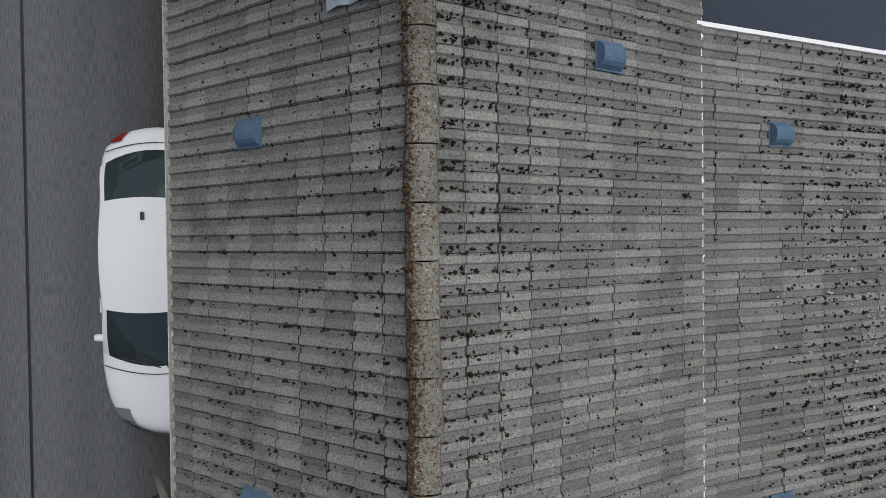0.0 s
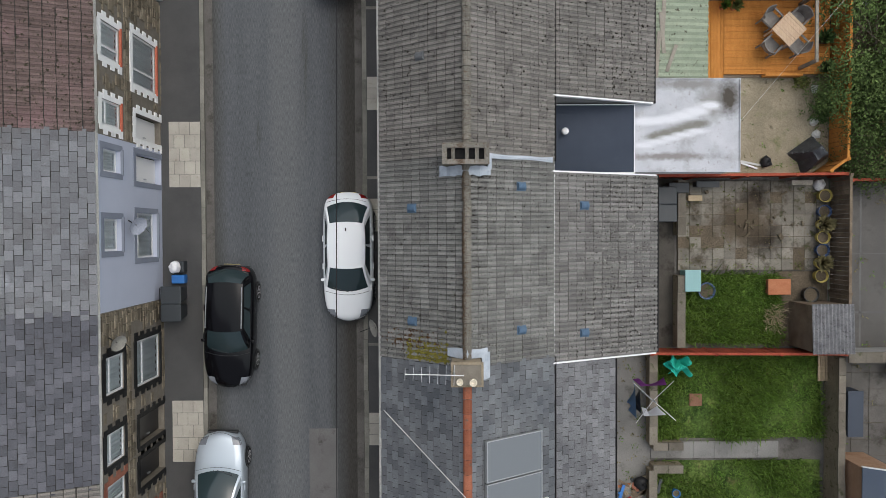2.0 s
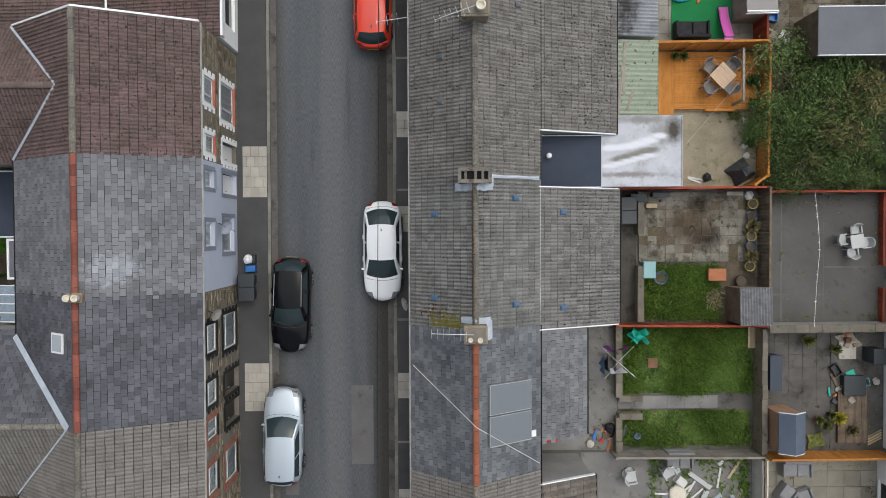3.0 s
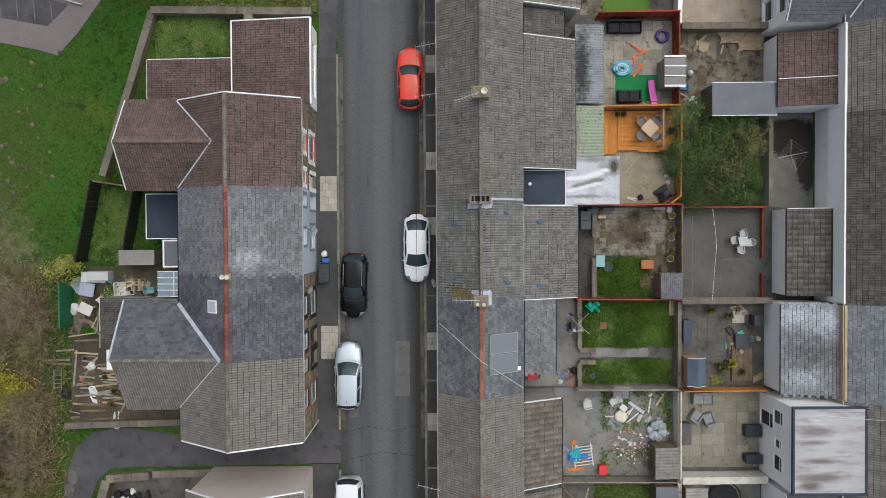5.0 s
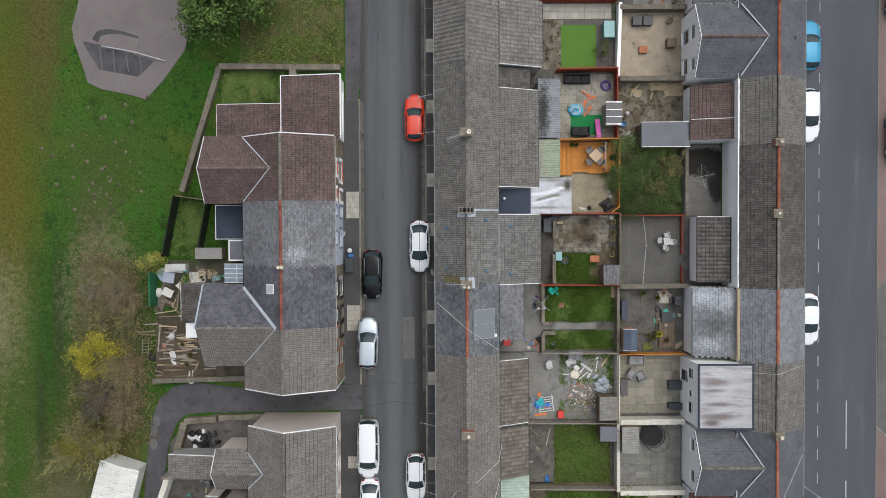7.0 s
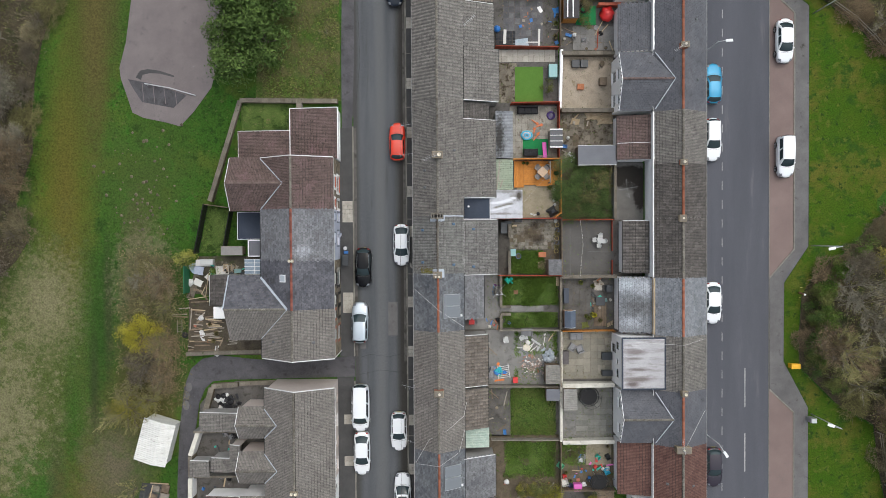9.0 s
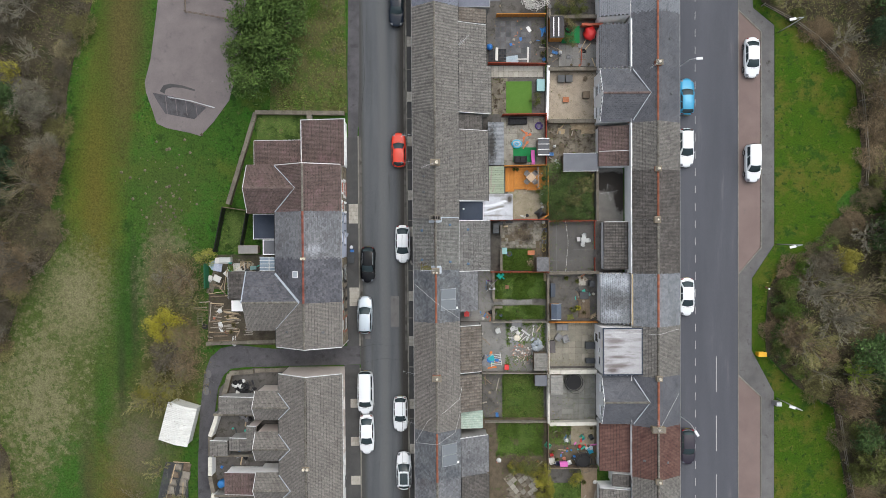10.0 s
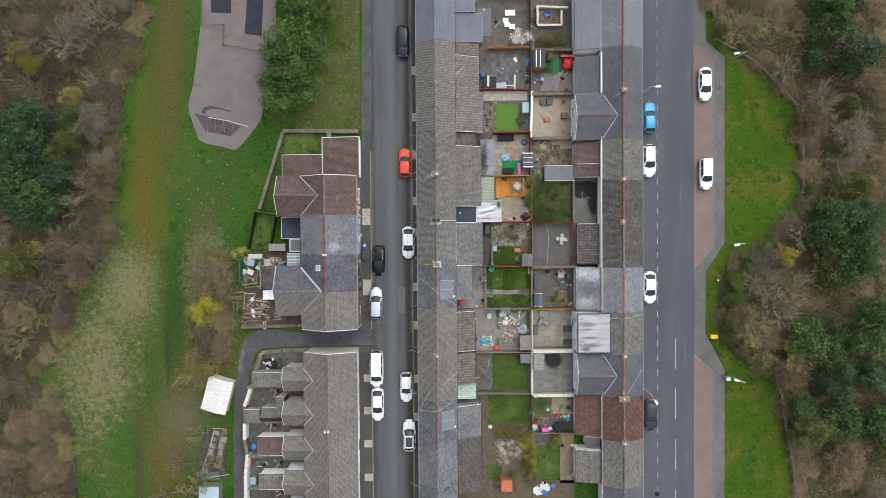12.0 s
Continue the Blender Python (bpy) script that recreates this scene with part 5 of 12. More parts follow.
band_blue = surf("blue grey painted band", (0.2, 0.22, 0.27), (0.24, 0.26, 0.31), 1, 60, grain=0.06)
l1 = left_house("stone terraced house with maroon tiles and white toothed window surrounds", 3.2, 8.35, tile_maroon, "roman", mortar,
                [(5.46, 1.05, 3.3, 1.25, "a"), (3.5, 0.75, 3.3, 1.25, "d"), (5.1, 1.6, 0.45, 1.9, "a"), (3.4, 0.8, 0.05, 2.15, "door")], stone=True, trim=render_white, sill=red_paint)
l2 = left_house("lilac rendered terraced house with grey slates and a red ridge", -1.95, 3.2, slate_mid, "slate", render_lilac,
                [(2.16, 0.68, 3.3, 1.2, "d"), (-0.18, 0.97, 3.3, 1.2, "d"), (2.02, 0.89, 0.05, 2.15, "door"), (-0.46, 1.47, 0.5, 1.7, "d")], ridge=ridge_dark_red, sill=band_blue, band=band_blue)
l3 = left_house("stone terraced house with slates and black toothed window surrounds", -6.75, -1.95, slate_deep, "slate", mortar,
                [(-4.4, 1.12, 3.3, 1.25, "d"), (-6.48, 0.95, 3.3, 1.25, "d"), (-4.6, 1.5, 0.45, 1.9, "d"), (-6.55, 0.92, 0.05, 2.15, "door", black_paint, black_pvc)], ridge=ridge_dark_red, stone=True, trim=black_paint, sill=black_paint)
l4 = left_house("stone end terraced house with brown tiles", -11.75, -6.75, tile_warm, "roman", mortar,
                [(-7.85, 0.8, 3.3, 1.25, "a"), (-10.05, 1.15, 3.3, 1.25, "d"), (-7.9, 0.92, 0.05, 2.15, "door", black_paint, black_pvc), (-10.3, 1.4, 0.5, 1.8, "d")], stone=True, trim=brick_red, sill=black_paint)
part("downpipe", tube(B(), [(-10.6, -11.72, 5.0), (-10.58, -11.72, 0.0)], 0.045), white_pvc, l4)
part("bargeboard", slabxz(B(), [(LF[0], LF[1] - 0.1), (LR[0], LR[1] - 0.1), (LR[0], LR[1] + 0.07), (LF[0], LF[1] + 0.07)], -11.82, -11.75), white_pvc, l4)
part("bargeboard", slabxz(B(), [(LB[0], LB[1] - 0.1), (LR[0], LR[1] - 0.1), (LR[0], LR[1] + 0.07), (LB[0], LB[1] + 0.07)], -11.82, -11.75), white_pvc, l4)
part("bargeboard", slabxz(B(), [(LF[0], LF[1] - 0.1), (LR[0], LR[1] - 0.1), (LR[0], LR[1] + 0.07), (LF[0], LF[1] + 0.07)], 8.35, 8.42), white_pvc, l1)
part("bargeboard", slabxz(B(), [(LB[0], LB[1] - 0.1), (LR[0], LR[1] - 0.1), (LR[0], LR[1] + 0.07), (LB[0], LB[1] + 0.07)], 8.35, 8.42), white_pvc, l1)

# newer house at the end with its lower roof
l0 = thing("end_house", "newer end house with dark brown tiles and white walls", "house", "terraced houses", at=(-12.8, 10.9, -0.2))
holes = [(9.2, 12.6, 0.7, 1.9)]
wall_panel("front_wall", -10.55, -0.25, 8.5, 13.45, -0.2, 2.62, holes, render_white, l0)
for a, b in ((8.44, 8.5), (13.45, 13.6)):
    part("side_wall", slabxz(B(), [(-15.3, -0.2), (-15.3, 1.95), (-10.55, 2.62), (-10.55, -0.2)], a, b), render_white, l0)
part("rear_wall", box(B(), -15.3, -15.1, 8.5, 13.45, -0.2, 1.93), render_white, l0)
window(l0, -10.55, 1, 9.2, 3.4, 0.7, 1.2, deep=0.04, bars=3)
part("roof_deck", slabxz(B(), [(-10.5, 2.68), (-15.45, 1.98), (-15.45, 2.05), (-10.5, 2.75)], 8.45, 13.7), underlay, l0)
upv = Vector((4.95, 0, 0.7))
tile_slope(l0, Vector((-15.5, 13.72, 2.05)), (0, -1, 0), 5.28, upv.normalized(), upv.length, "roman", tile_maroon)
part("roof_trim", box(B(), -15.53, -15.45, 8.45, 13.76, 1.9, 2.12), white_pvc, l0)
part("roof_trim", box(B(), -10.5, -10.4, 8.45, 13.76, 2.45, 2.84), white_pvc, l0)
part("roof_trim", slabxz(B(), [(-10.5, 2.65), (-15.45, 1.95), (-15.45, 2.15), (-10.5, 2.85)], 13.7, 13.77), white_pvc, l0)
mono_wing("rear_wing", "low dark brown tiled rear wing with white trim", -15.3, -20.95, 8.55, 11.5, 1.9, 1.5, tile_maroon, "roman", gutter_mat=white_pvc, verge=[(11.5, white_pvc)])
gable_wing(l1, -21.1, -15.5, 3.1, 8.42, 4.45, 6.25, tile_maroon, "roman", render_grey, ridge=ridge_maroon)


def valley(parent, a, b, w=0.12):
    """A lead valley strip between two slopes."""
    a, b = Vector(a), Vector(b)
    s = (b - a).cross(Vector((0, 0, 1))).normalized() * w / 2
    bm = B()
    lo = [bm.verts.new(p) for p in (a - s, b - s, b + s, a + s)]
    hi = [bm.verts.new(v.co + Vector((0, 0, 0.02))) for v in lo]
    bm.faces.new(hi), bm.faces.new(lo[::-1])
    for i in range(4):
        bm.faces.new((lo[i], lo[(i + 1) % 4], hi[(i + 1) % 4], hi[i]))
    bmesh.ops.recalc_face_normals(bm, faces=bm.faces[:])
    part("valley_lead", bm, lead, parent, "pale lead valley strip")


valley(l1, (-15.42, 5.76, 6.4), (-18.0, 3.2, 4.66), 0.09)
valley(l1, (-15.42, 5.76, 6.4), (-18.0, 8.32, 4.66), 0.09)
gable_wing(l3, -21.3, -15.1, -9.93, -3.43, 4.35, 6.5, tile_warm, "roman", render_grey, ridge=ridge_grey, verge=None)
valley(l3, (-15.0, -6.68, 6.78), (-18.05, -3.6, 4.66), 0.22)
valley(l3, (-15.0, -6.68, 6.72), (-18.05, -9.8, 4.62), 0.06)
# the northern half of the shared wing carries slates
up = Vector((0, -3.25, 2.15))
tile_slope(l3, Vector((-15.3, -3.4, 4.41)), (-1, 0, 0), 6.0, up.normalized(), up.length, "slate", slate_deep, name="roof_tiles")
part("bargeboard", slabyz(B(), [(-6.68, 6.36), (-3.38, 4.2), (-3.38, 4.5), (-6.68, 6.66)], -21.4, -21.3), lead, l3)
sr = thing("rooflight", "small white framed rooflight on the wing's ridge", "rooflight", at=(-18.5, -6.5, 6.4))
fr = roof_frame((-18.75, -6.42, 6.4), (1, 0, 0), (0, -3.25, 2.15))
bm = box(B(), 0, 0.5, 0, 0.34, 0.03, 0.1)
bm.transform(fr)
part("frame", bm, white_pvc, sr)
bm = box(B(), 0.06, 0.44, 0.06, 0.28, 0.1, 0.106)
bm.transform(fr)
part("pane", bm, glass, sr)
w = thing("rear_wing", "flat dark felted rear wing with white trim", "extension", "rear wings", at=(-19, 1.5, -0.2))
flat_roof(w, -21.25, -18.1, 0.2, 3.08, 1.35, felt_dark, render_grey, trim=white_pvc, edge=0.05)
w = thing("rear_wing", "small dark felted lean-to with white trim", "extension", "rear wings", at=(-19, -1.2, -0.2))
flat_roof(w, -20.1, -18.2, -1.6, 0.15, 1.6, felt_grey, render_white, trim=white_pvc, edge=0.1)
mono_wing("rear_wing", "low brown tiled outhouse wing", -21.35, -24.1, -6.7, -3.5, 2.0, 1.55, tile_dark, "roman", gutter_mat=white_pvc)
w = thing("outhouse", "small white flat-roofed outhouse beside the wing", "outhouse", at=(-23.2, -7.5, -0.2))
flat_roof(w, -23.85, -22.3, -8.1, -6.85, 1.35, render_white, render_white, trim=render_white, edge=0.05)
shed_roof = surf("grey shed felt", (0.2, 0.195, 0.185), (0.26, 0.25, 0.24), 1, 50, grain=0.15)
w = thing("garden_shed", "low shed with grey felt roof", "shed", at=(-21.3, -0.7, -0.2))
flat_roof(w, -23.0, -20.75, -1.45, -0.5, 1.35, shed_roof, wood_brown, trim=wood_grey, edge=0.04)
w = thing("conservatory", "small conservatory with white glazing bars", "conservatory", at=(-19, -2.4, -0.2))
part("wall", box(B(), -20.45, -18.3, -3.4, -1.9, -0.2, 1.4), render_white, w)
part("glazing", slabxz(B(), [(-20.5, 1.45), (-18.2, 1.9), (-18.2, 1.93), (-20.5, 1.48)], -3.45, -1.85), surf("blue tinted glazing", (0.2, 0.26, 0.32), (0.28, 0.34, 0.4), 2, 20, rough=0.2), w)
for i in range(5):
    y = -3.45 + 1.56 * i / 4
    part("glazing_bar", slabxz(B(), [(-20.52, 1.47), (-18.2, 1.93), (-18.2, 1.97), (-20.52, 1.51)], y, y + 0.05), white_pvc, w)
part("glazing_bar", box(B(), -19.4, -19.34, -3.45, -1.85, 1.69, 1.76), white_pvc, w)
chimney("two pale clay pots on a low stack", -14.75, -14.2, -2.1, -1.75, 6.8, 7.25, brick_red, pots=[(-14.62, -1.92, 0.12, 0.25), (-14.33, -1.92, 0.12, 0.25)])
rl = thing("rooflight", "white framed rooflight in the rear slope", "rooflight", at=(-15.6, -3.6, 6.4))
fr = roof_frame((-15.75, -3.27, 6.16), (0, -1, 0), (1, 0, 0.714))
bm = box(B(), -0.2, 0.94, -0.2, 0.98, 0.0, 0.045)
bm.transform(fr)
part("surround", bm, slate_flat, rl)
bm = box(B(), 0, 0.74, 0, 0.78, 0.0, 0.1)
bm.transform(fr)
part("frame", bm, white_pvc, rl)
bm = box(B(), 0.07, 0.67, 0.07, 0.71, 0.1, 0.108)
bm.transform(fr)
part("pane", bm, plain("sky bright glazing", (0.42, 0.46, 0.5), 0.08), rl)

# --- left terrace, lower row ---
EF, ER, EB = (-10.75, 4.75), (-14.5, 6.7), (-17.85, 4.4)
EW = EF[0] - 0.28
y = -14.83
for i in range(6):
    y1 = -20.15 - 4.6 * i
    ends = [(y1 + 0.6, y1 + 1.7, 3.0, 4.2), (y1 + 2.7, y1 + 3.8, 3.0, 4.2), (y1 + 0.5, y1 + 1.8, 0.7, 2.2), (y1 + 2.9, y1 + 3.8, 0.05, 2.15)]
    wmat = render_pink if i < 2 else render_white
    h = gable_house("terraced_house", "rendered terraced house with grey brown tiles and rear wing", y1, y, EF, ER, EB, tile_warm, "roman", wmat, holes_f=ends, over=0.28, gutters=(white_pvc, black_pvc))
    for a, b, c, d in ends:
        if c < 0.1:
            part("door", box(B(), EW - 0.27, EW - 0.2, a + 0.04, b - 0.04, c, d - 0.04), white_pvc if i % 2 else black_pvc, h)
        else:
            window(h, EW, 1, a, b - a, c, d - c, black_pvc if i > 1 else white_pvc, bars=3)
    yc = -18.42 - 4.6 * i
    gable_wing(h, -20.6, -16.55, yc - 1.6, yc + 1.6, 4.0, 5.35, tile_warm, "roman", wmat)
    for ye in (yc - 1.5, yc + 1.5):
        valley(h, (-16.45, yc, 5.46), (-17.9, ye, 4.5), 0.09)
    if i == 0:
        part("bargeboard", slabxz(B(), [(EF[0], EF[1] - 0.1), (ER[0], 6.6), (ER[0], 6.77), (EF[0], EF[1] + 0.07)], y, y + 0.07), white_pvc, h)
        part("bargeboard", slabxz(B(), [(EB[0], EB[1] - 0.1), (ER[0], 6.6), (ER[0], 6.77), (EB[0], EB[1] + 0.07)], y, y + 0.07), white_pvc, h)
    y = y1
OUT = "low brown tiled outhouse behind the wing"
for x0, x1, y0, y1, zi, zo, mt, wm in ((-20.9, -25.3, -19.9, -17.9, 2.3, 1.7, tile_grey, render_grey), (-20.75, -21.85, -23.8, -21.0, 3.2, 2.9, tile_grey, render_pink), (-21.95, -24.1, -24.1, -22.6, 2.3, 2.0, tile_grey, render_grey), (-24.45, -26.5, -24.8, -23.05, 1.7, 1.4, tile_grey, render_grey),
                                     (-20.8, -24.65, -29.1, -26.55, 2.4, 2.1, tile_maroon, render_white), (-20.8, -24.45, -33.75, -31.6, 2.4, 2.1, tile_grey, render_white), (-20.8, -24.4, -38.3, -36.0, 2.4, 2.1, tile_grey, render_white)):
    mono_wing("rear_wing", OUT, x0, x1, y0, y1, zi, zo, mt, "roman", wall=wm, gutter_mat=None, verge=[(y1, white_pvc), (y0, white_pvc)] if wm is render_white else [(y1, white_pvc)])
chimney("low chimney with two pale pots", -14.9, -14.1, -24.95, -24.55, 6.3, 6.95, brick_buff, pots=[(-14.7, -24.75, 0.14, 0.22), (-14.3, -24.75, 0.14, 0.22)])

for h, xr, zr, ym, a, b in ((r2, 23.55, 5.27, 16.0, 13.15, 18.85), (r8, 23.4, 5.17, -18.2, -20.8, -15.6)):
    for ye in (a, b):
        valley(h, (xr, ym, zr), (21.85, ye, 4.12), 0.09)

# ---- gardens and yards ----
def fence(x0, y0, x1, y1, h, material, label, z=-0.1, board=0.16, group="garden fences", rail=True, cap=True):
    """A boarded fence from one point to the other: posts, boards and a capping rail."""
    L = math.hypot(x1 - x0, y1 - y0)
    f = thing("fence", label, "fence", group, at=(x0, y0, z))
    base = Matrix.Translation((x0, y0, z)) @ Matrix.Rotation(math.atan2(y1 - y0, x1 - x0), 4, "Z")
    def put(name, me, m):
        ob = under(new(name, me), f)
        ob.matrix_basis = base @ m
    def mesh(name, *b):
        me = bpy.data.meshes.new(name)
        bm = box(B(), *b)
        bm.to_mesh(me), bm.free()
        me.materials.append(material)
        return me
    n = max(2, int(L / board))
    bd = mesh("board", 0.006, L / n - 0.006, -0.012, 0.012, 0.03, h)
    for i in range(n):
        put("board", bd, pose(i * L / n, random.uniform(-0.006, 0.006), random.uniform(-0.03, 0.02), random.uniform(-1, 1), 0, 0))
    k = max(1, round(L / 1.9))
    ps = mesh("post", -0.05, 0.05, -0.07, 0.03, -0.1, h + 0.06)
    for i in range(k + 1):
        put("post", ps, pose(i * L / k, 0, 0))
    if cap:
        put("rail", mesh("rail", 0, L, -0.045, 0.045, h + 0.005, h + 0.045), pose(0, 0, 0))
    return f


coping_mat = surf("weathered brown coping", (0.12, 0.105, 0.085), (0.185, 0.165, 0.135), 1.5, 50, objrnd=0.2, spots=[((0.07, 0.075, 0.04), 3, 0.58, 0.68)])


def garden_wall(x0, y0, x1, y1, h, material, label, t=0.22, coping=coping_mat, z=-0.2):
    L = math.hypot(x1 - x0, y1 - y0)
    f = thing("garden_wall", label, "wall", "garden walls", at=(x0, y0, z))
    m = Matrix.Translation((x0, y0, z)) @ Matrix.Rotation(math.atan2(y1 - y0, x1 - x0), 4, "Z")
    bm = box(B(), 0, L, -t / 2, t / 2, 0, h - z - 0.06)
    bm.transform(m)
    part("wall", bm, material, f)
    n = max(1, round(L / 0.6))
    for i in range(n):
        bm = box(B(), i * L / n + 0.006, (i + 1) * L / n - 0.006, -t / 2 - 0.03, t / 2 + 0.03, h - z - 0.06, h - z, 0.0)
        bm.transform(m @ pose(0, random.uniform(-0.01, 0.01), random.uniform(-0.008, 0.008), 0, 0, 0))
        part("coping_stone", bm, coping, f)
    return f


def yard(x0, x1, y0, y1, material, label, z=-0.06, name="yard"):
    return flat(name, x0, x1, y0, y1, z, material, label, "ground")


def slabs(x0, x1, y0, y1, size, material, label, z=-0.03, miss=0.0):
    """A yard of paving slabs, all in one sheet of small pieces."""
    V, F = [], []
    nx, ny = max(1, round((x1 - x0) / size)), max(1, round((y1 - y0) / size))
    w, h = (x1 - x0) / nx, (y1 - y0) / ny
    top = thing("patio", label, "paving", at=((x0 + x1) / 2, (y0 + y1) / 2, z - 0.1), kind="structure")
    part("bed", box(B(), x0, x1, y0, y1, -0.2, z - 0.02), soil, top)
    me = bpy.data.meshes.new("slab")
    bm = box(B(), 0.008, w - 0.008, 0.008, h - 0.008, -0.04, 0)
    bm.to_mesh(me), bm.free()
    me.materials.append(material)
    for j in range(ny):
        for i in range(nx):
            if random.random() < miss:
                continue
            ob = under(new("slab", me), top)
            ob.matrix_basis = pose(x0 + i * w, y0 + j * h, z + random.uniform(-0.006, 0.006), random.uniform(-0.6, 0.6), random.uniform(-0.6, 0.6), random.uniform(-0.4, 0.4))
    return top


def grass_patch(x0, x1, y0, y1, n, label, tall=0.16, z=-0.05, material=lawn_mat, blade=leaf_green, name="lawn", edge=0.12):
    """A lawn: an uneven sheet and tufts of blades, as one piece of stuff each."""
    nx, ny = max(2, int((x1 - x0) / 0.35)), max(2, int((y1 - y0) / 0.35))
    verts, faces = [], []
    for j in range(ny + 1):
        for i in range(nx + 1):
            x, y = x0 + (x1 - x0) * i / nx, y0 + (y1 - y0) * j / ny
            border = i in (0, nx) or j in (0, ny)
            verts.append((x, y, z - 0.1 if border else z + 0.05 * noise.noise((x * 0.9, y * 0.9, 3))))
    for j in range(ny):
        for i in range(nx):
            k = j * (nx + 1) + i
            faces.append((k, k + 1, k + nx + 2, k + nx + 1))
    top = thing(name, label, "lawn", "lawns", at=((x0 + x1) / 2, (y0 + y1) / 2, z))
    raw("turf", verts, faces, material, top)
    V, F = [], []
    for _ in range(n):
        x, y = random.uniform(x0 + 0.05, x1 - 0.05), random.uniform(y0 + 0.05, y1 - 0.05)
        d = 0.5 + noise.noise((x * 0.55, y * 0.55, 7))
        if random.random() > d * 1.9:
            continue
        a = random.uniform(0, 6.28)
        hgt = tall * (0.25 + 1.3 * max(0, d)) * random.uniform(0.5, 1.3)
        w = random.uniform(0.012, 0.03)
        lean = random.uniform(0.3, 1.2) * hgt
        b = len(V)
        V += [(x - w * math.sin(a), y + w * math.cos(a), z - 0.02), (x + w * math.sin(a), y - w * math.cos(a), z - 0.02), (x + lean * math.cos(a), y + lean * math.sin(a), z + hgt)]
        F.append((b, b + 1, b + 2))
    raw("grass_blades", V, F, blade, top, kind="stuff")
    return top


yard(2.35, 12.84, -21.05, 14.15, concrete_dark, "dark damp ground between the yards", -0.13)
yard(12.86, 21.7, -26.7, 19.65, concrete_dark, "dark damp ground between the yards", -0.135)
# middle terrace gardens, from the one with the dark patio at the far end downwards
yard(2.3, 12.7, 14.2, 37, concrete_dark, "damp dark concrete yard behind the terrace")
yard(2.3, 12.7, -40, -21.0, soil, "brown garden soil behind the terrace")
slabs(6.1, 12.4, 18.9, 20.2, 0.6, slab_mat, "pale paving slabs along the fence")
slabs(6.0, 8.3, 14.6, 18.8, 0.6, slab_dirty, "grey stained paving slabs")
solid("artificial_lawn", box(B(), 8.1, 11.1, 14.7, 18.4, -0.2, -0.02, 0.01), turf_mat, "bright green artificial lawn with a neat edge", "lawn")
slab_worn = surf("pale worn paving slab", (0.23, 0.215, 0.185), (0.32, 0.3, 0.26), 1.3, 50, rnd=0.2, objrnd=0.22, spots=[((0.12, 0.1, 0.075), 1.7, 0.56, 0.68), ((0.09, 0.1, 0.05), 3.0, 0.62, 0.7)])
slabs(7.5, 12.6, 8.6, 14.2, 0.6, slab_worn, "pale worn patio slabs with moss between them")
yard(2.3, 7.5, 8.5, 14.2, concrete_dark, "dark concrete side yard")
solid("play_mat", box(B(), 8.9, 11.6, 9.0, 10.7, -0.05, 0.0), turf_dark, "bright green artificial grass mat on the patio", "mat")
yard(8.3, 12.75, 2.35, 5.75, gravel, "buff gravel yard behind the white roofed extension", -0.04)
yard(5.0, 7.35, -3.75, 2.15, surf("damp passage concrete", (0.05, 0.045, 0.04), (0.085, 0.078, 0.068), 0.8, 50, spots=[((0.03, 0.027, 0.022), 1.2, 0.55, 0.68)]), "dark concrete side passage", -0.08)
slab_earthy = surf("earth stained slab", (0.15, 0.137, 0.115), (0.23, 0.212, 0.18), 1.6, 50, rnd=0.2, objrnd=0.2, spots=[((0.07, 0.058, 0.042), 1.3, 0.5, 0.64), ((0.07, 0.072, 0.035), 2.6, 0.57, 0.68)], areas=[((0.03, 0.024, 0.018), 10.2, 1.5, 0.45, 0.4, 1.6, 3.0), ((0.03, 0.024, 0.018), 10.4, 0.1, 0.65, 0.45, 1.6, 3.0), ((0.09, 0.07, 0.048), 9.7, 0.6, 1.0, 0.7, 2.0, 2.5)])
slabs(7.45, 12.75, -1.05, 2.1, 0.42, slab_earthy, "broken dirty paving with earth showing", -0.03, miss=0.12)
grass_patch(7.5, 11.0, -3.7, -1.15, 5000, "small overgrown lawn with tufts of bright grass", 0.32)
yard(10.9, 12.75, -3.75, -1.1, soil, "bare earth corner with weeds")
yard(2.3, 6.5, -9.6, -3.65, concrete, "pale stained concrete yard")
grass_patch(6.6, 12.65, -7.1, -3.9, 9000, "garden lawn with rank tufts of grass", 0.28)
grass_patch(6.6, 12.65, -9.5, -7.75, 4500, "garden lawn with rank tufts of grass", 0.2)
slab_patch(6.5, 11.05, -7.72, -7.12, 6, 1, -0.02, concrete, "garden_path", "grey slab path across the lawn", False)
yard(4.85, 12.7, -15.5, -9.7, concrete, "cracked concrete yard strewn with rubble")
yard(4.85, 7.4, -21.1, -15.7, concrete_dark, "concrete path beside the lawn")
grass_patch(7.4, 12.4, -21.1, -15.8, 5000, "patchy lawn with bare earth", 0.16)
grass_patch(6.6, 12.3, -25.6, -21.5, 5000, "shaded green lawn with long grass", 0.18)
yard(7.3, 11.7, -31.6, -27.1, soil, "earth under the old patio", -0.04)
pt = thing("patio", "old patio slabs laid aslant and overgrown at the edges", "patio", at=(9.5, -29.3, -0.06))
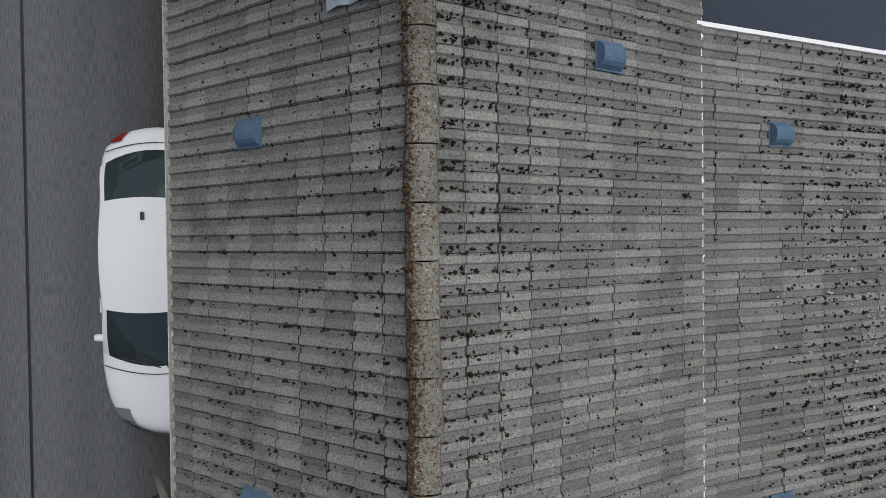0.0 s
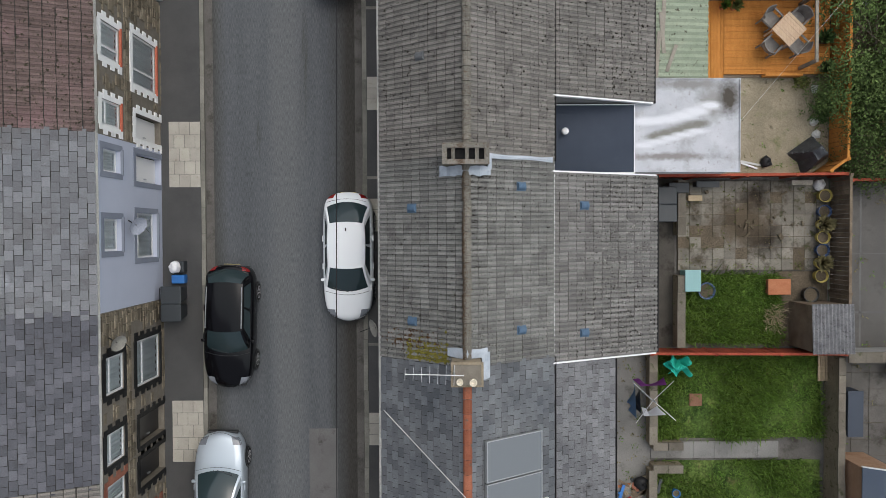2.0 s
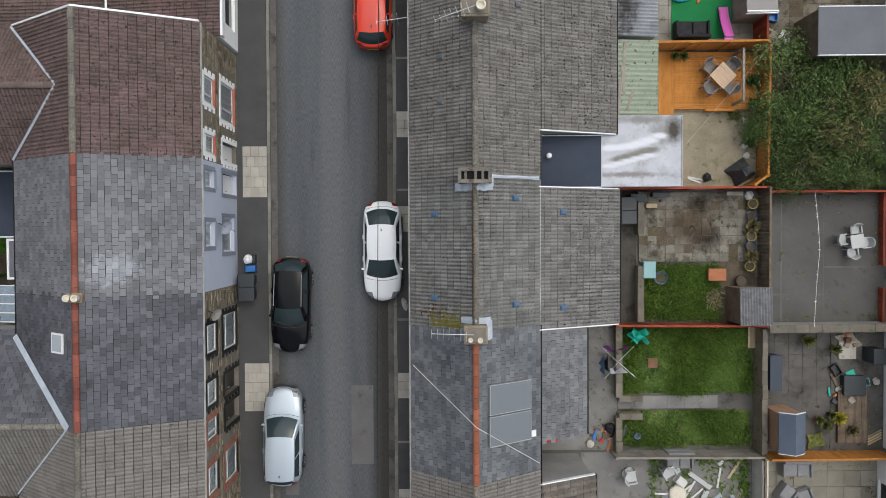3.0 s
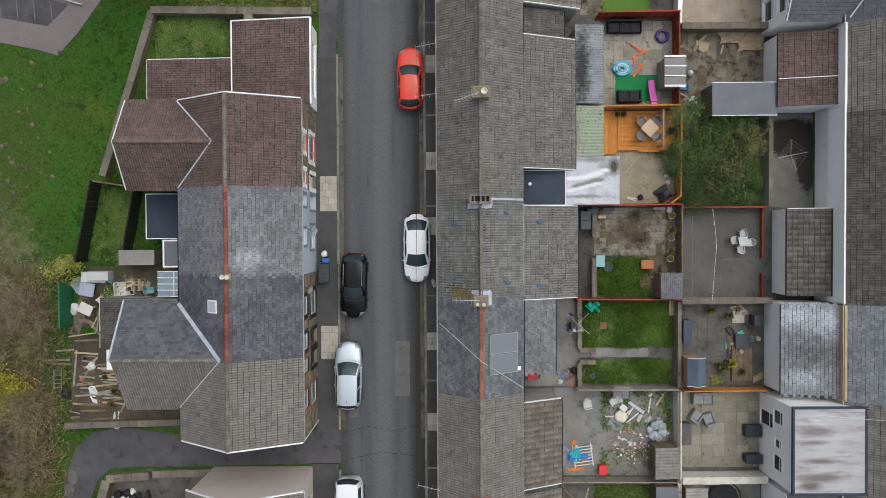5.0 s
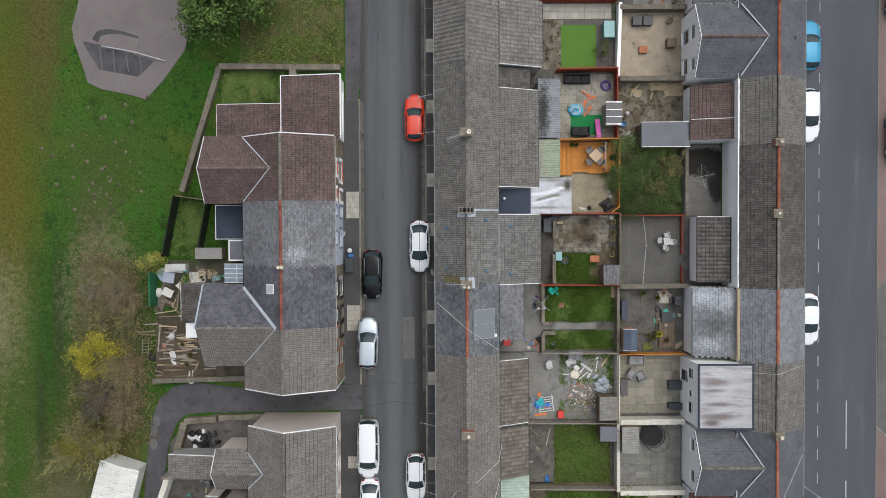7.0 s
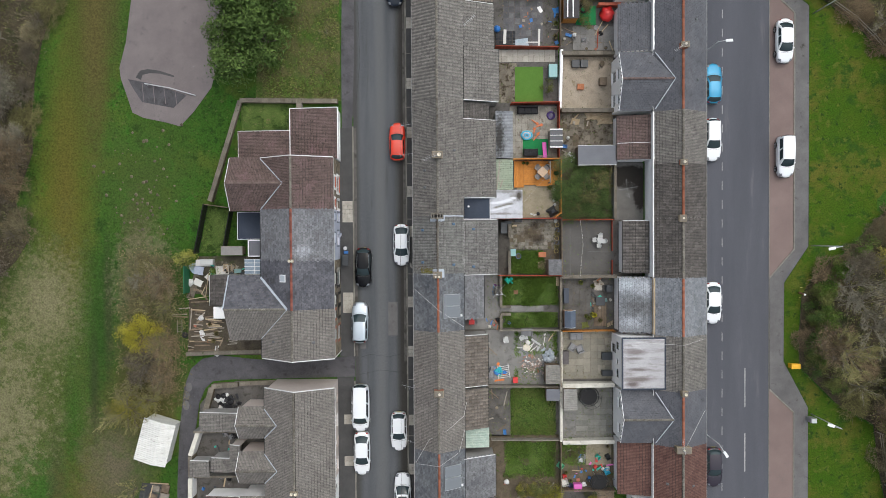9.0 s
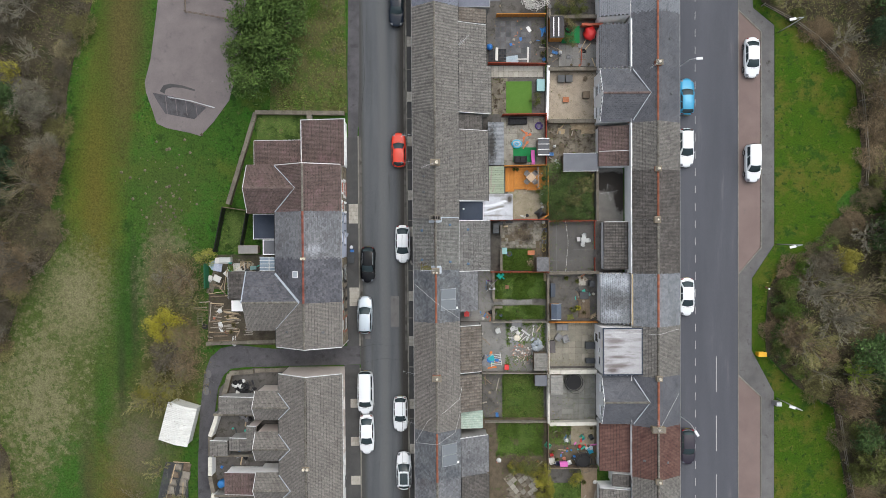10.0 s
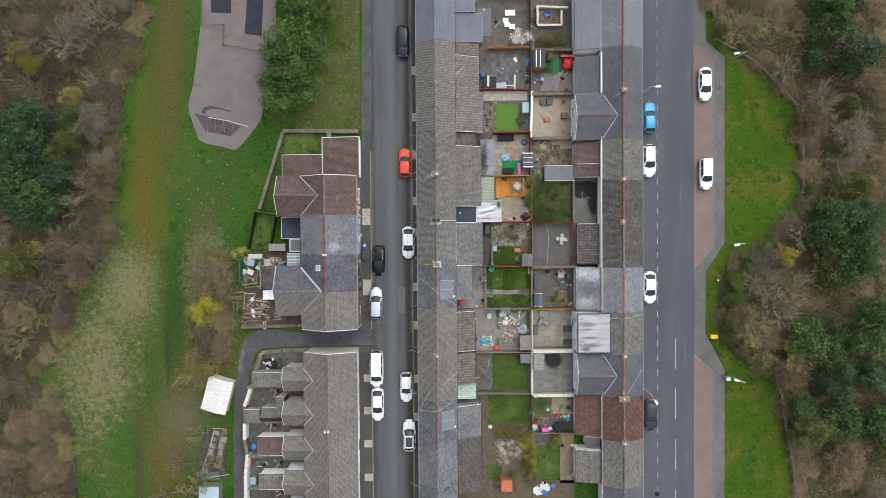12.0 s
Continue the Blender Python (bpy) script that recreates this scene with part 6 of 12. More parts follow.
for i in range(-6, 7):
    for j in range(-6, 7):
        q = Vector((9.5, -29.35, 0)) + Matrix.Rotation(radians(38), 3, "Z") @ Vector((0.6 * i, 0.6 * j, 0))
        if 7.7 < q.x < 11.3 and -31.2 < q.y < -27.5 and random.random() > 0.1:
            bm = box(B(), -0.28, 0.28, -0.28, 0.28, -0.07, random.uniform(-0.01, 0.012))
            bm.transform(pose(q.x, q.y, -0.02, random.uniform(-1, 1), random.uniform(-1, 1), 38))
            part("slab", bm, slab_worn if random.random() > 0.6 else slab_dirty, pt)
grass_patch(6.3, 8.6, -33.5, -31.0, 1500, "strip of lawn beside the patio", 0.15)
yard(12.85, 18.6, -40, -33.6, soil, "dark brown garden earth with weeds", -0.08)
grass_patch(12.9, 16.6, -33.5, -28.8, 2500, "small bright green lawn", 0.12)
# right terrace gardens
yard(12.85, 21.5, 19.7, 37, concrete_dark, "dark concrete yard strewn with junk", -0.1)
yard(12.85, 18.6, 13.7, 19.5, surf("pinkish buff gravel", (0.27, 0.225, 0.175), (0.36, 0.305, 0.24), 1.2, 35, grain=0.35, spots=[((0.2, 0.17, 0.11), 1.3, 0.58, 0.7)]), "buff gravel garden with weeds", -0.08)
slabs(13.0, 18.6, 8.2, 13.5, 0.6, slab_dirty, "mossy old paving with leaves", -0.08, miss=0.1)
yard(12.85, 18.4, 2.1, 8.1, soil, "overgrown garden earth under the bushes", -0.1)
# the dark wedge of shade in this yard is put into the concrete's colour
yard(18.4, 21.8, 2.05, 8.1, surf("concrete with a wet patch", (0.12, 0.115, 0.108), (0.17, 0.163, 0.152), 0.8, 50, areas=[((0.03, 0.027, 0.024), 20.4, 6.6, 2.2, 1.3, 1.0), ((0.035, 0.03, 0.027), 21.4, 4.9, 0.7, 1.8, 1.0)]), "concrete yard with a dark patch of painted shade", -0.1)
yard(13.05, 18.6, -3.9, 1.95, surf("worn dark yard asphalt", (0.085, 0.081, 0.077), (0.118, 0.113, 0.106), 0.6, 60, grain=0.25, spots=[((0.06, 0.056, 0.052), 1.2, 0.56, 0.7), ((0.2, 0.19, 0.18), 9, 0.7, 0.73)]), "bare grey asphalt yard with a crack", -0.08)
yard(18.6, 21.6, -3.9, 1.95, concrete_dark, "narrow dark concrete side yard", -0.12)
slabs(13.0, 16.2, -9.5, -4.1, 0.62, concrete_dark, "dark square paving slabs", -0.08)
yard(16.2, 18.6, -9.6, -4.1, concrete_dark, "cluttered dark concrete terrace", -0.05)
slabs(13.0, 18.4, -15.0, -9.9, 0.75, surf("buff paving slab", (0.22, 0.205, 0.17), (0.29, 0.27, 0.22), 1.2, 50, rnd=0.15, objrnd=0.15), "large buff grey paving slabs", -0.08)
slabs(14.5, 18.4, -21.3, -15.8, 0.6, surf("grey paving slab", (0.165, 0.165, 0.148), (0.225, 0.222, 0.2), 1.2, 50, rnd=0.15, objrnd=0.15, spots=[((0.11, 0.108, 0.085), 1.6, 0.58, 0.7)]), "grey weathered paving slabs", -0.08)
yard(12.85, 14.5, -21.3, -15.8, concrete, "stained concrete strip beside patio", -0.09)
yard(12.85, 18.6, -26.6, -21.7, soil, "untidy garden of earth and gravel", -0.08)
yard(16.7, 18.6, -34, -26.8, surf("brown gravel", (0.17, 0.13, 0.09), (0.23, 0.18, 0.13), 2, 30, grain=0.4), "brown gravel path beside houses", -0.08)
yard(12.85, 16.6, -28.8, -26.7, concrete_dark, "dark yard with a shrub", -0.08)

# fences and walls
fence(6.0, 20.35, 12.6, 20.2, 1.3, wood_red, "red stained boarded garden fence")
fence(7.6, 14.35, 12.6, 14.4, 1.6, wood_red, "red stained boarded garden fence")
fence(12.6, 8.6, 12.6, 14.4, 1.5, wood_red, "red stained boarded garden fence")
fence(7.8, 8.45, 12.6, 8.5, 1.6, wood_orange, "orange stained boarded fence round the deck")
fence(12.78, 2.75, 12.85, 8.4, 1.25, wood_orange, "orange stained boarded fence beside the gravel")
fence(12.2, 2.35, 12.76, 2.75, 1.25, wood_orange, "orange stained boarded fence corner")
fence(6.0, 2.2, 12.8, 2.25, 1.2, wood_red, "weathered red brown fence")
fence(6.2, -3.8, 12.8, -3.85, 1.2, wood_red, "weathered red brown fence between the gardens")
fence(12.85, -3.8, 12.85, 2.2, 1.3, wood_brown, "weathered brown boundary fence with pots along it")
fence(6.2, -9.62, 12.7, -9.65, 1.2, wood_grey, "silvered trellis fence between the gardens", board=0.3)
garden_wall(12.8, -9.6, 12.8, -4.0, 0.9, brick_buff, "low brown brick boundary wall", 0.18)
garden_wall(6.45, -7.1, 6.45, -3.9, 0.5, brick_buff, "low brick wall round the lawn")
garden_wall(6.45, -7.15, 7.5, -7.15, 0.5, brick_buff, "low brick wall round the lawn")
garden_wall(6.45, -9.6, 6.45, -8.0, 0.5, brick_buff, "low brick wall round the lawn")
garden_wall(6.45, -7.95, 7.5, -7.95, 0.5, brick_buff, "low brick wall round the lawn")
garden_wall(7.4, -3.7, 7.4, -1.2, 0.55, brick_buff, "low brick wall beside the passage")
garden_wall(7.4, 0.2, 7.4, 2.1, 0.55, brick_buff, "low brick wall beside the passage")
fence(5.1, -15.6, 12.7, -15.65, 1.1, wood_grey, "grey sagging fence between the yards", board=0.35)
fence(5.4, -21.3, 12.7, -21.35, 1.0, wood_grey, "pale timber rail fence", board=0.5)
fence(12.7, -15.6, 12.7, -9.7, 1.3, wood_brown, "weathered brown boundary fence boards")
garden_wall(12.75, -21.5, 12.75, -9.8, 1.1, render_cream, "white painted boundary wall", 0.2, render_cream)
garden_wall(12.9, -15.5, 18.4, -15.45, 1.2, render_cream, "white painted garden wall", 0.4, render_cream)
garden_wall(12.9, -21.55, 18.4, -21.5, 1.2, render_cream, "white painted garden wall", 0.35, render_cream)
fence(13.0, 2.05, 18.4, 2.05, 1.1, wood_red, "red brown low fence")
garden_wall(12.9, -3.98, 18.7, -3.95, 1.1, render_grey, "pale rendered garden wall", 0.3)
fence(13.0, -9.72, 18.4, -9.7, 1.3, wood_orange, "orange brown panel fence")
garden_wall(12.9, 13.6, 18.5, 13.6, 1.0, stone_wall, "old stone garden wall", 0.35)
garden_wall(12.9, 19.6, 18.5, 19.6, 1.0, stone_wall, "old stone garden wall", 0.35)
garden_wall(12.75, 13.8, 12.95, 20.0, 1.0, render_white, "narrow white topped boundary wall", 0.22, render_white)
fence(12.8, 20.4, 12.8, 36, 1.3, wood_brown, "weathered brown boundary fence boards")
fence(7.0, 25.9, 12.6, 25.9, 1.3, wood_orange, "orange stained garden fence")
fence(7.0, 33.0, 12.6, 33.0, 1.3, wood_orange, "orange stained garden fence")
garden_wall(13.0, 25.6, 20.0, 25.6, 1.0, stone_wall, "old stone garden wall", 0.35)
fence(13.0, -26.7, 18.4, -26.75, 1.2, wood_brown, "low brown garden fence boards")
fence(12.7, -34, 12.7, -21.6, 1.2, wood_brown, "weathered brown boundary fence boards")
garden_wall(18.5, 2.1, 18.5, 8.0, 1.2, render_grey, "grey rendered yard wall", 0.22)
fence(18.35, -1.2, 18.35, 1.9, 0.4, wood_red, "red brown rail fence at the yard steps")
fence(18.35, -3.8, 18.35, -2.3, 0.4, wood_red, "red brown rail fence at the yard steps")
# gardens behind the left terraces
garden_wall(-21.05, 14.9, -10.75, 14.75, 0.7, stone_wall, "old stone wall round the corner garden", 0.4)
garden_wall(-24.45, 4.3, -21.1, 14.9, 0.4, stone_wall, "old stone boundary wall along the field", 0.4, z=-1.0)
garden_wall(-14.8, 13.9, -14.8, 15.0, 0.7, render_grey, "low grey rendered stub wall", 0.5)
fence(-26.0, -1.2, -24.95, 3.95, 1.6, black_paint, "black stained garden fence", z=-0.7)
fence(-22.85, -0.7, -22.1, 3.3, 1.5, black_paint, "black stained garden fence", z=-0.3)
fence(-24.95, 3.95, -21.2, 3.4, 1.2, wood_brown, "brown timber garden fence", z=-0.4)
drape("garden_lawn", [(-25.9, -1.2), (-22.9, -1.3), (-22.2, 3.2), (-24.9, 3.8)], 0.09, lawn_mat, "dark green lawn inside black fences", "lawn", kind="")
drape("garden_lawn", [(-21.0, 11.6), (-15.6, 11.6), (-15.6, 14.7), (-21.2, 14.7)], 0.08, lawn_mat, "damp lawn inside the stone walls", "lawn", kind="")
drape("garden_yard", [(-27.0, -5.6), (-17.9, -6.3), (-17.9, -1.6), (-26.2, -1.6)], 0.1, surf("damp garden earth", (0.045, 0.042, 0.03), (0.085, 0.076, 0.055), 0.8, 20, grain=0.4, spots=[((0.05, 0.07, 0.02), 0.9, 0.55, 0.68), ((0.15, 0.135, 0.11), 1.4, 0.6, 0.7)]), "untidy garden with planks and weeds", "ground")
drape("garden_yard", [(-27.4, -12.2), (-17.9, -12.2), (-17.9, -9.8), (-21.3, -6.5), (-27.2, -6.2)], 0.1, surf("bare trodden earth", (0.06, 0.05, 0.036), (0.105, 0.088, 0.065), 0.7, 20, grain=0.4, spots=[((0.05, 0.04, 0.03), 0.8, 0.52, 0.66), ((0.06, 0.08, 0.025), 1.1, 0.6, 0.7)]), "bare earth garden with stacked timber", "ground")
drape("rear_yards", [(-26.4, -40), (-17.4, -40), (-17.4, -14.9), (-22, -15.0), (-24.6, -15.9), (-26.1, -17.6), (-26.6, -24)], 0.09, concrete_dark, "dark concrete rear yards", "ground")
for xa, ya, xb, yb, mt in ((-25.85, -20.2, -26.75, -22.8, render_white), (-26.75, -25.2, -26.8, -27.4, render_white), (-26.4, -29.5, -26.7, -32.2, render_white), (-26.7, -32.3, -26.8, -40, render_white), (-26.8, -27.5, -26.45, -29.4, stone_wall), (-26.75, -22.9, -26.75, -25.1, stone_wall)):
    garden_wall(xa, ya, xb, yb, 0.7, mt, "white painted lane wall" if mt is render_white else "old stone lane wall", 0.4, render_cream if mt is render_white else coping_mat, z=-0.9)
garden_wall(-25.6, -19.6, -24.5, -15.6, 0.3, stone_wall, "weathered stone wall round the rear yard", 0.5, z=-0.8)
garden_wall(-24.5, -15.5, -21.7, -15.3, 0.3, stone_wall, "weathered stone wall round the rear yard", 0.45, z=-0.6)
garden_wall(-21.5, -15.2, -17.6, -15.1, 0.3, stone_wall, "broken stone wall along the lane", 0.4)
for yy in (-20.2, -25.0, -29.7, -34.2):
    garden_wall(-26.3, yy, -21.0, yy, 0.9, render_grey, "pale rendered yard wall", 0.2, z=-0.8)
garden_wall(-27.2, -12.0, -18.2, -11.75, 0.25, stone_wall, "old stone wall along the lane's far side", 0.35, z=-0.9)
# railing round the play area
for (ax, ay), (bx_, by) in (((-32.5, 60), (-32.5, 29.9)), ((-32.5, 29.9), (-29.35, 29.7)), ((-29.35, 29.7), (-29.5, 27.0)), ((-29.5, 27.0), (-23.3, 25.65))):
    rl = thing("railing", "low rusty metal railing round the play area", "railing", "play railings", at=(ax, ay, gz(ax)))
    n = max(1, round(math.hypot(bx_ - ax, by - ay) / 2))
    for zz in (0.5, 0.95):
        part("rail", tube(B(), [(ax, ay, gz(ax) + zz), (bx_, by, gz(bx_) + zz)], 0.035), wood_brown, rl)
    for i in range(n + 1):
        px, py = ax + (bx_ - ax) * i / n, ay + (by - ay) * i / n
        part("post", tube(B(), [(px, py, gz(px)), (px, py, gz(px) + 1.0)], 0.04), wood_brown, rl)
tr = thing("trip_rail", "bent pale metal barrier on the court", "barrier", at=(-28.5, 17.2, -1.3))
part("rail", tube(B(), [(-31.6, 17.0, -0.75), (-28.9, 16.5, -0.75), (-26.2, 15.7, -0.75)], 0.06), metal_grey, tr)
for px, py in ((-31.6, 17.0), (-28.9, 16.5), (-26.2, 15.7)):
    part("post", tube(B(), [(px, py, gz(px)), (px, py, -0.73)], 0.05), metal_grey, tr)
drape("tyre_mark", [(-33.0, 17.9), (-32.5, 18.6), (-31.6, 18.75), (-30.2, 18.5), (-28.6, 17.95), (-28.6, 17.75), (-30.2, 18.2), (-31.4, 18.3), (-32.2, 18.15), (-32.4, 17.6)], 0.075, asphalt_path, "dark burnt mark on the court", "mark")

# ---- cars ----
def patch(fn, na, nb):
    """A sheet of na by nb cells over fn(a, b), a and b from 0 to 1."""
    bm = B()
    g = [[bm.verts.new(fn(i / na, j / nb)) for i in range(na + 1)] for j in range(nb + 1)]
    for j in range(nb):
        for i in range(na):
            bm.faces.new((g[j][i], g[j][i + 1], g[j + 1][i + 1], g[j + 1][i]))
    return bm


def car(label, x, y, heading, L, W, H, paint, shape, z=-0.1, turn=0.0, extras=()):
    """A parked car with its nose along +y before it is turned. shape: y of the rear window's foot and head and of the windscreen's head and foot,
    as shares of the length from the tail; heights of boot, waist and bonnet front."""
    r0, r1, f1, f0, zt, zw, zh = shape
    c = thing("car", label, "car", "parked cars", at=(0, 0, 0))
    hw = W / 2

    def plan(t):
        e = abs(2 * t - 1)
        return hw * (1 - 0.09 * e ** 4 - 0.25 * e ** 14) * (1 - (0.05 * max(0, t - 0.7) / 0.3))

    def deck(t):
        if t < r0:
            return zt + (zw - zt) * (t / r0) - 0.1 * max(0, 1 - t / 0.05) ** 2
        if t > f0:
            k = (t - f0) / (1 - f0)
            return zw + 0.02 - (zw - zh) * k ** 1.6 - 0.12 * max(0, (t - 0.965) / 0.035) ** 2
        return zw

    ts = [0, 0.006, 0.02, 0.045, 0.08, 0.13, 0.2, 0.3, 0.4, 0.5, 0.6, 0.68, 0.74, 0.8, 0.86, 0.91, 0.95, 0.975, 0.99, 1.0]
    bow = lambda t, a: (0.0 if 0.1 < t < 0.9 else (0.16 if t > 0.5 else 0.1) * (1 - a * a) * (abs(t - 0.5) - 0.4) / 0.1 * (1 if t > 0.5 else -1))
    bm = B()
    rings = []
    for t in ts:
        w, d = plan(t), deck(t)
        prof = [(0.9, 0.2), (0.975, 0.32), (1.0, 0.52), (0.995, d - 0.16), (0.97, d - 0.07), (0.9, d - 0.015), (0.62, d + 0.012), (0.3, d + 0.022), (0.0, d + 0.026)]
        ring = []
        for sx, zz in prof + [(-a, b) for a, b in prof[-2::-1]]:
            ring.append(bm.verts.new((sx * w, (t - 0.5) * L + bow(t, sx), zz)))
        rings.append(ring)
    for a, b in zip(rings, rings[1:]):
        for i in range(len(a) - 1):
            bm.faces.new((a[i], a[i + 1], b[i + 1], b[i]))
        bm.faces.new((a[-1], a[0], b[0], b[-1]))
    bm.faces.new(rings[0][::-1]), bm.faces.new(rings[-1])
    bmesh.ops.recalc_face_normals(bm, faces=bm.faces[:])
    part("body", bm, paint, c, smooth=True)
    Y = lambda t: (t - 0.5) * L
    wb, wr = hw * 0.93, hw * 0.74

    def roof_pt(a, b):
        s = 2 * a - 1
        return (s * wr * (0.96 + 0.04 * math.sin(math.pi * b)), Y(r1) + (Y(f1) - Y(r1)) * b + 0.06 * (1 - s * s) * (2 * b - 1), H - 0.055 * s ** 4 - 0.05 * (2 * b - 1) ** 2)

    def screen(front, lo=0.0, hi=1.0, out=0.0):
        y0_, bb = (Y(f0), 1.0) if front else (Y(r0), 0.0)
        sg = 1 if front else -1
        def fn(a, b):
            s = lo + (hi - lo) * a
            top = roof_pt((s + 1) / 2, bb)
            bot = (s * wb * 0.97, y0_ + sg * 0.14 * (1 - s * s) - sg * 0.1 * s * s, zw + 0.005)
            k = 0.045 * math.sin(math.pi * b)
            return (bot[0] + (top[0] - bot[0]) * b, bot[1] + (top[1] - bot[1]) * b + sg * (k + out), bot[2] + (top[2] - bot[2]) * b + k * 0.6 + out)
        return fn

    part("roof", patch(roof_pt, 10, 8), paint, c, smooth=True)
    for front, nm in ((True, "windscreen"), (False, "rear_window")):
        part(nm, patch(screen(front, -0.9, 0.9), 10, 5), car_glass, c, smooth=True)
        for lo, hi in ((-1, -0.9), (0.9, 1)):
            part("pillar", patch(screen(front, lo, hi), 2, 5), paint, c, smooth=True)

    def side(s, lo, hi, b0, b1, out):
        def fn(a, b):
            u, v = lo + (hi - lo) * a, b0 + (b1 - b0) * b
            top = roof_pt(0.0 if s < 0 else 1.0, u)
            bot = (s * wb * 0.97 * (1 - 0.0), Y(r0) + 0.1 + (Y(f0) - Y(r0) - 0.2) * u, zw + 0.005)
            return tuple(p + (q - p) * v + (s * out * (1 if i == 0 else 0)) for i, (p, q) in enumerate(zip(bot, top)))
        return fn

    for s in (-1, 1):
        part("side_panel", patch(side(s, 0, 1, 0, 1, 0), 8, 3), paint, c, smooth=True)
        for lo, hi in ((0.08, 0.47), (0.51, 0.9)):
            part("side_window", patch(side(s, lo, hi, 0.08, 0.9, 0.008), 4, 2), car_glass, c, smooth=True)
        yw = Y(f0) - 0.3
        xm = s * (hw * 0.95 + 0.035)
        bm = box(B(), xm - 0.075, xm + 0.075, yw - 0.05, yw + 0.05, zw - 0.12, zw - 0.0, 0.03)
        part("wing_mirror", bm, paint if "dark_mirror" not in extras else black_pvc, c, smooth=True)
        for yd in (Y(0.5) + 0.35, Y(0.5) - 0.6):
            part("door_handle", box(B(), s * hw - 0.02 if s > 0 else s * hw - 0.025, s * hw + 0.025 if s > 0 else s * hw + 0.02, yd - 0.1, yd + 0.1, zw - 0.17, zw - 0.13), paint, c)
        def skin(sa, sb, ta, tb, off):
            def fn(a, b):
                u, t = sa + (sb - sa) * a, ta + (tb - ta) * b
                drop = 0.0 if u < 0.62 else 0.027 * (u - 0.62) / 0.28 if u < 0.9 else 0.027 + 0.055 * (u - 0.9) / 0.07 if u < 0.97 else 0.082 + 0.09 * (u - 0.97) / 0.025
                return (s * u * plan(t), Y(t) + bow(t, u) + (off if t > 0.5 else -off), deck(t) + 0.018 - drop + off)
            return fn
        part("tail_lamp", patch(skin(0.66, 0.985, 0.004, 0.035, 0.008), 5, 3), car_tail, c)
        part("headlamp", patch(skin(0.6, 0.985, 0.93, 0.985, 0.008), 5, 3), car_lamp, c)
        for yy in (Y(0.5) + L * 0.305, Y(0.5) - L * 0.285):
            part("wheel_arch", wheel(s, hw, yy, 0.37, 0.012, 0.34), black_pvc, c)
            tyre = part("wheel", wheel(s, hw, yy, 0.315, 0.024, 0.2), rubber, c)
            part("rim", rim(s, s * (hw + 0.028), yy, 0.215), alloy, tyre)
    part("bumper_trim", box(B(), -hw * 0.62, hw * 0.62, L / 2 + 0.04, L / 2 + 0.13, 0.3, 0.52, 0.03), black_pvc, c)
    part("plate", box(B(), -0.26, 0.26, -L / 2 - 0.108, -L / 2 - 0.098, 0.52, 0.64), plain_plate, c)
    for k in (-1, 1):
        yb = Y(f0) + 0.1
        part("wiper", tube(B(), [(k * 0.05 - 0.1, yb + 0.02, zw + 0.035), (k * 0.3 + 0.2, yb - 0.14, zw + 0.1)], 0.012, 4), black_pvc, c)
    # panel joints of bonnet and boot
    for t, nm in ((f0 + 0.02, "bonnet"), (0.975, "bonnet"), (max(0.02, r0 - 0.025), "boot")):
        pts = [(sx * plan(t) * 0.9, Y(t) + bow(t, sx) + (0.13 * (1 - sx * sx) if t > 0.5 else -0.08 * (1 - sx * sx)), deck(t) + 0.024 - 0.02 * sx * sx) for sx in [i / 6 - 1 for i in range(13)]]
        part(nm + "_joint", tube(B(), [(q[0], q[1], q[2] + 0.004) for q in pts], 0.008, 4), black_pvc, c)
    if "antenna" in extras:
        part("antenna", box(B(), -0.02, 0.02, Y(r1) + 0.14, Y(r1) + 0.25, H - 0.03, H + 0.045, 0.01), black_pvc, c)
    if "sunroof" in extras:
        part("sunroof", patch(lambda a, b: tuple(p + q for p, q in zip(roof_pt(0.14 + 0.72 * a, 0.12 + 0.76 * b), (0, 0, 0.008))), 6, 6), car_glass, c)
    if "rails" in extras:
        for s in (-1, 1):
            part("roof_rail", tube(B(), [(s * wr * 0.93, Y(r1) + 0.1, H - 0.03), (s * wr * 0.95, Y(0.5), H + 0.02), (s * wr * 0.93, Y(f1) - 0.1, H - 0.03)], 0.018, 6), metal_grey, c)
    c.matrix_basis = pose(x, y, z, 0, 0, (0 if heading > 0 else 180) + turn)
    return c


def wheel(s, hw, y, r, out, depth):
    bm = B()
    n = 20
    prof = [(0.0, r * 0.55), (0.0, r * 0.93), (-0.03, r), (-depth, r)]
    rings = [[bm.verts.new((s * (hw + out + d), y + rr * math.cos(2 * math.pi * k / n), 0.315 + rr * math.sin(2 * math.pi * k / n))) for k in range(n)] for d, rr in prof]
    for a, b in zip(rings, rings[1:]):
        for k in range(n):
            bm.faces.new((a[k], a[(k + 1) % n], b[(k + 1) % n], b[k]))
    bm.faces.new(rings[0])
    for v in bm.verts:
        v.co.z = max(v.co.z, 0.0)
    bmesh.ops.recalc_face_normals(bm, faces=bm.faces[:])
    return bm


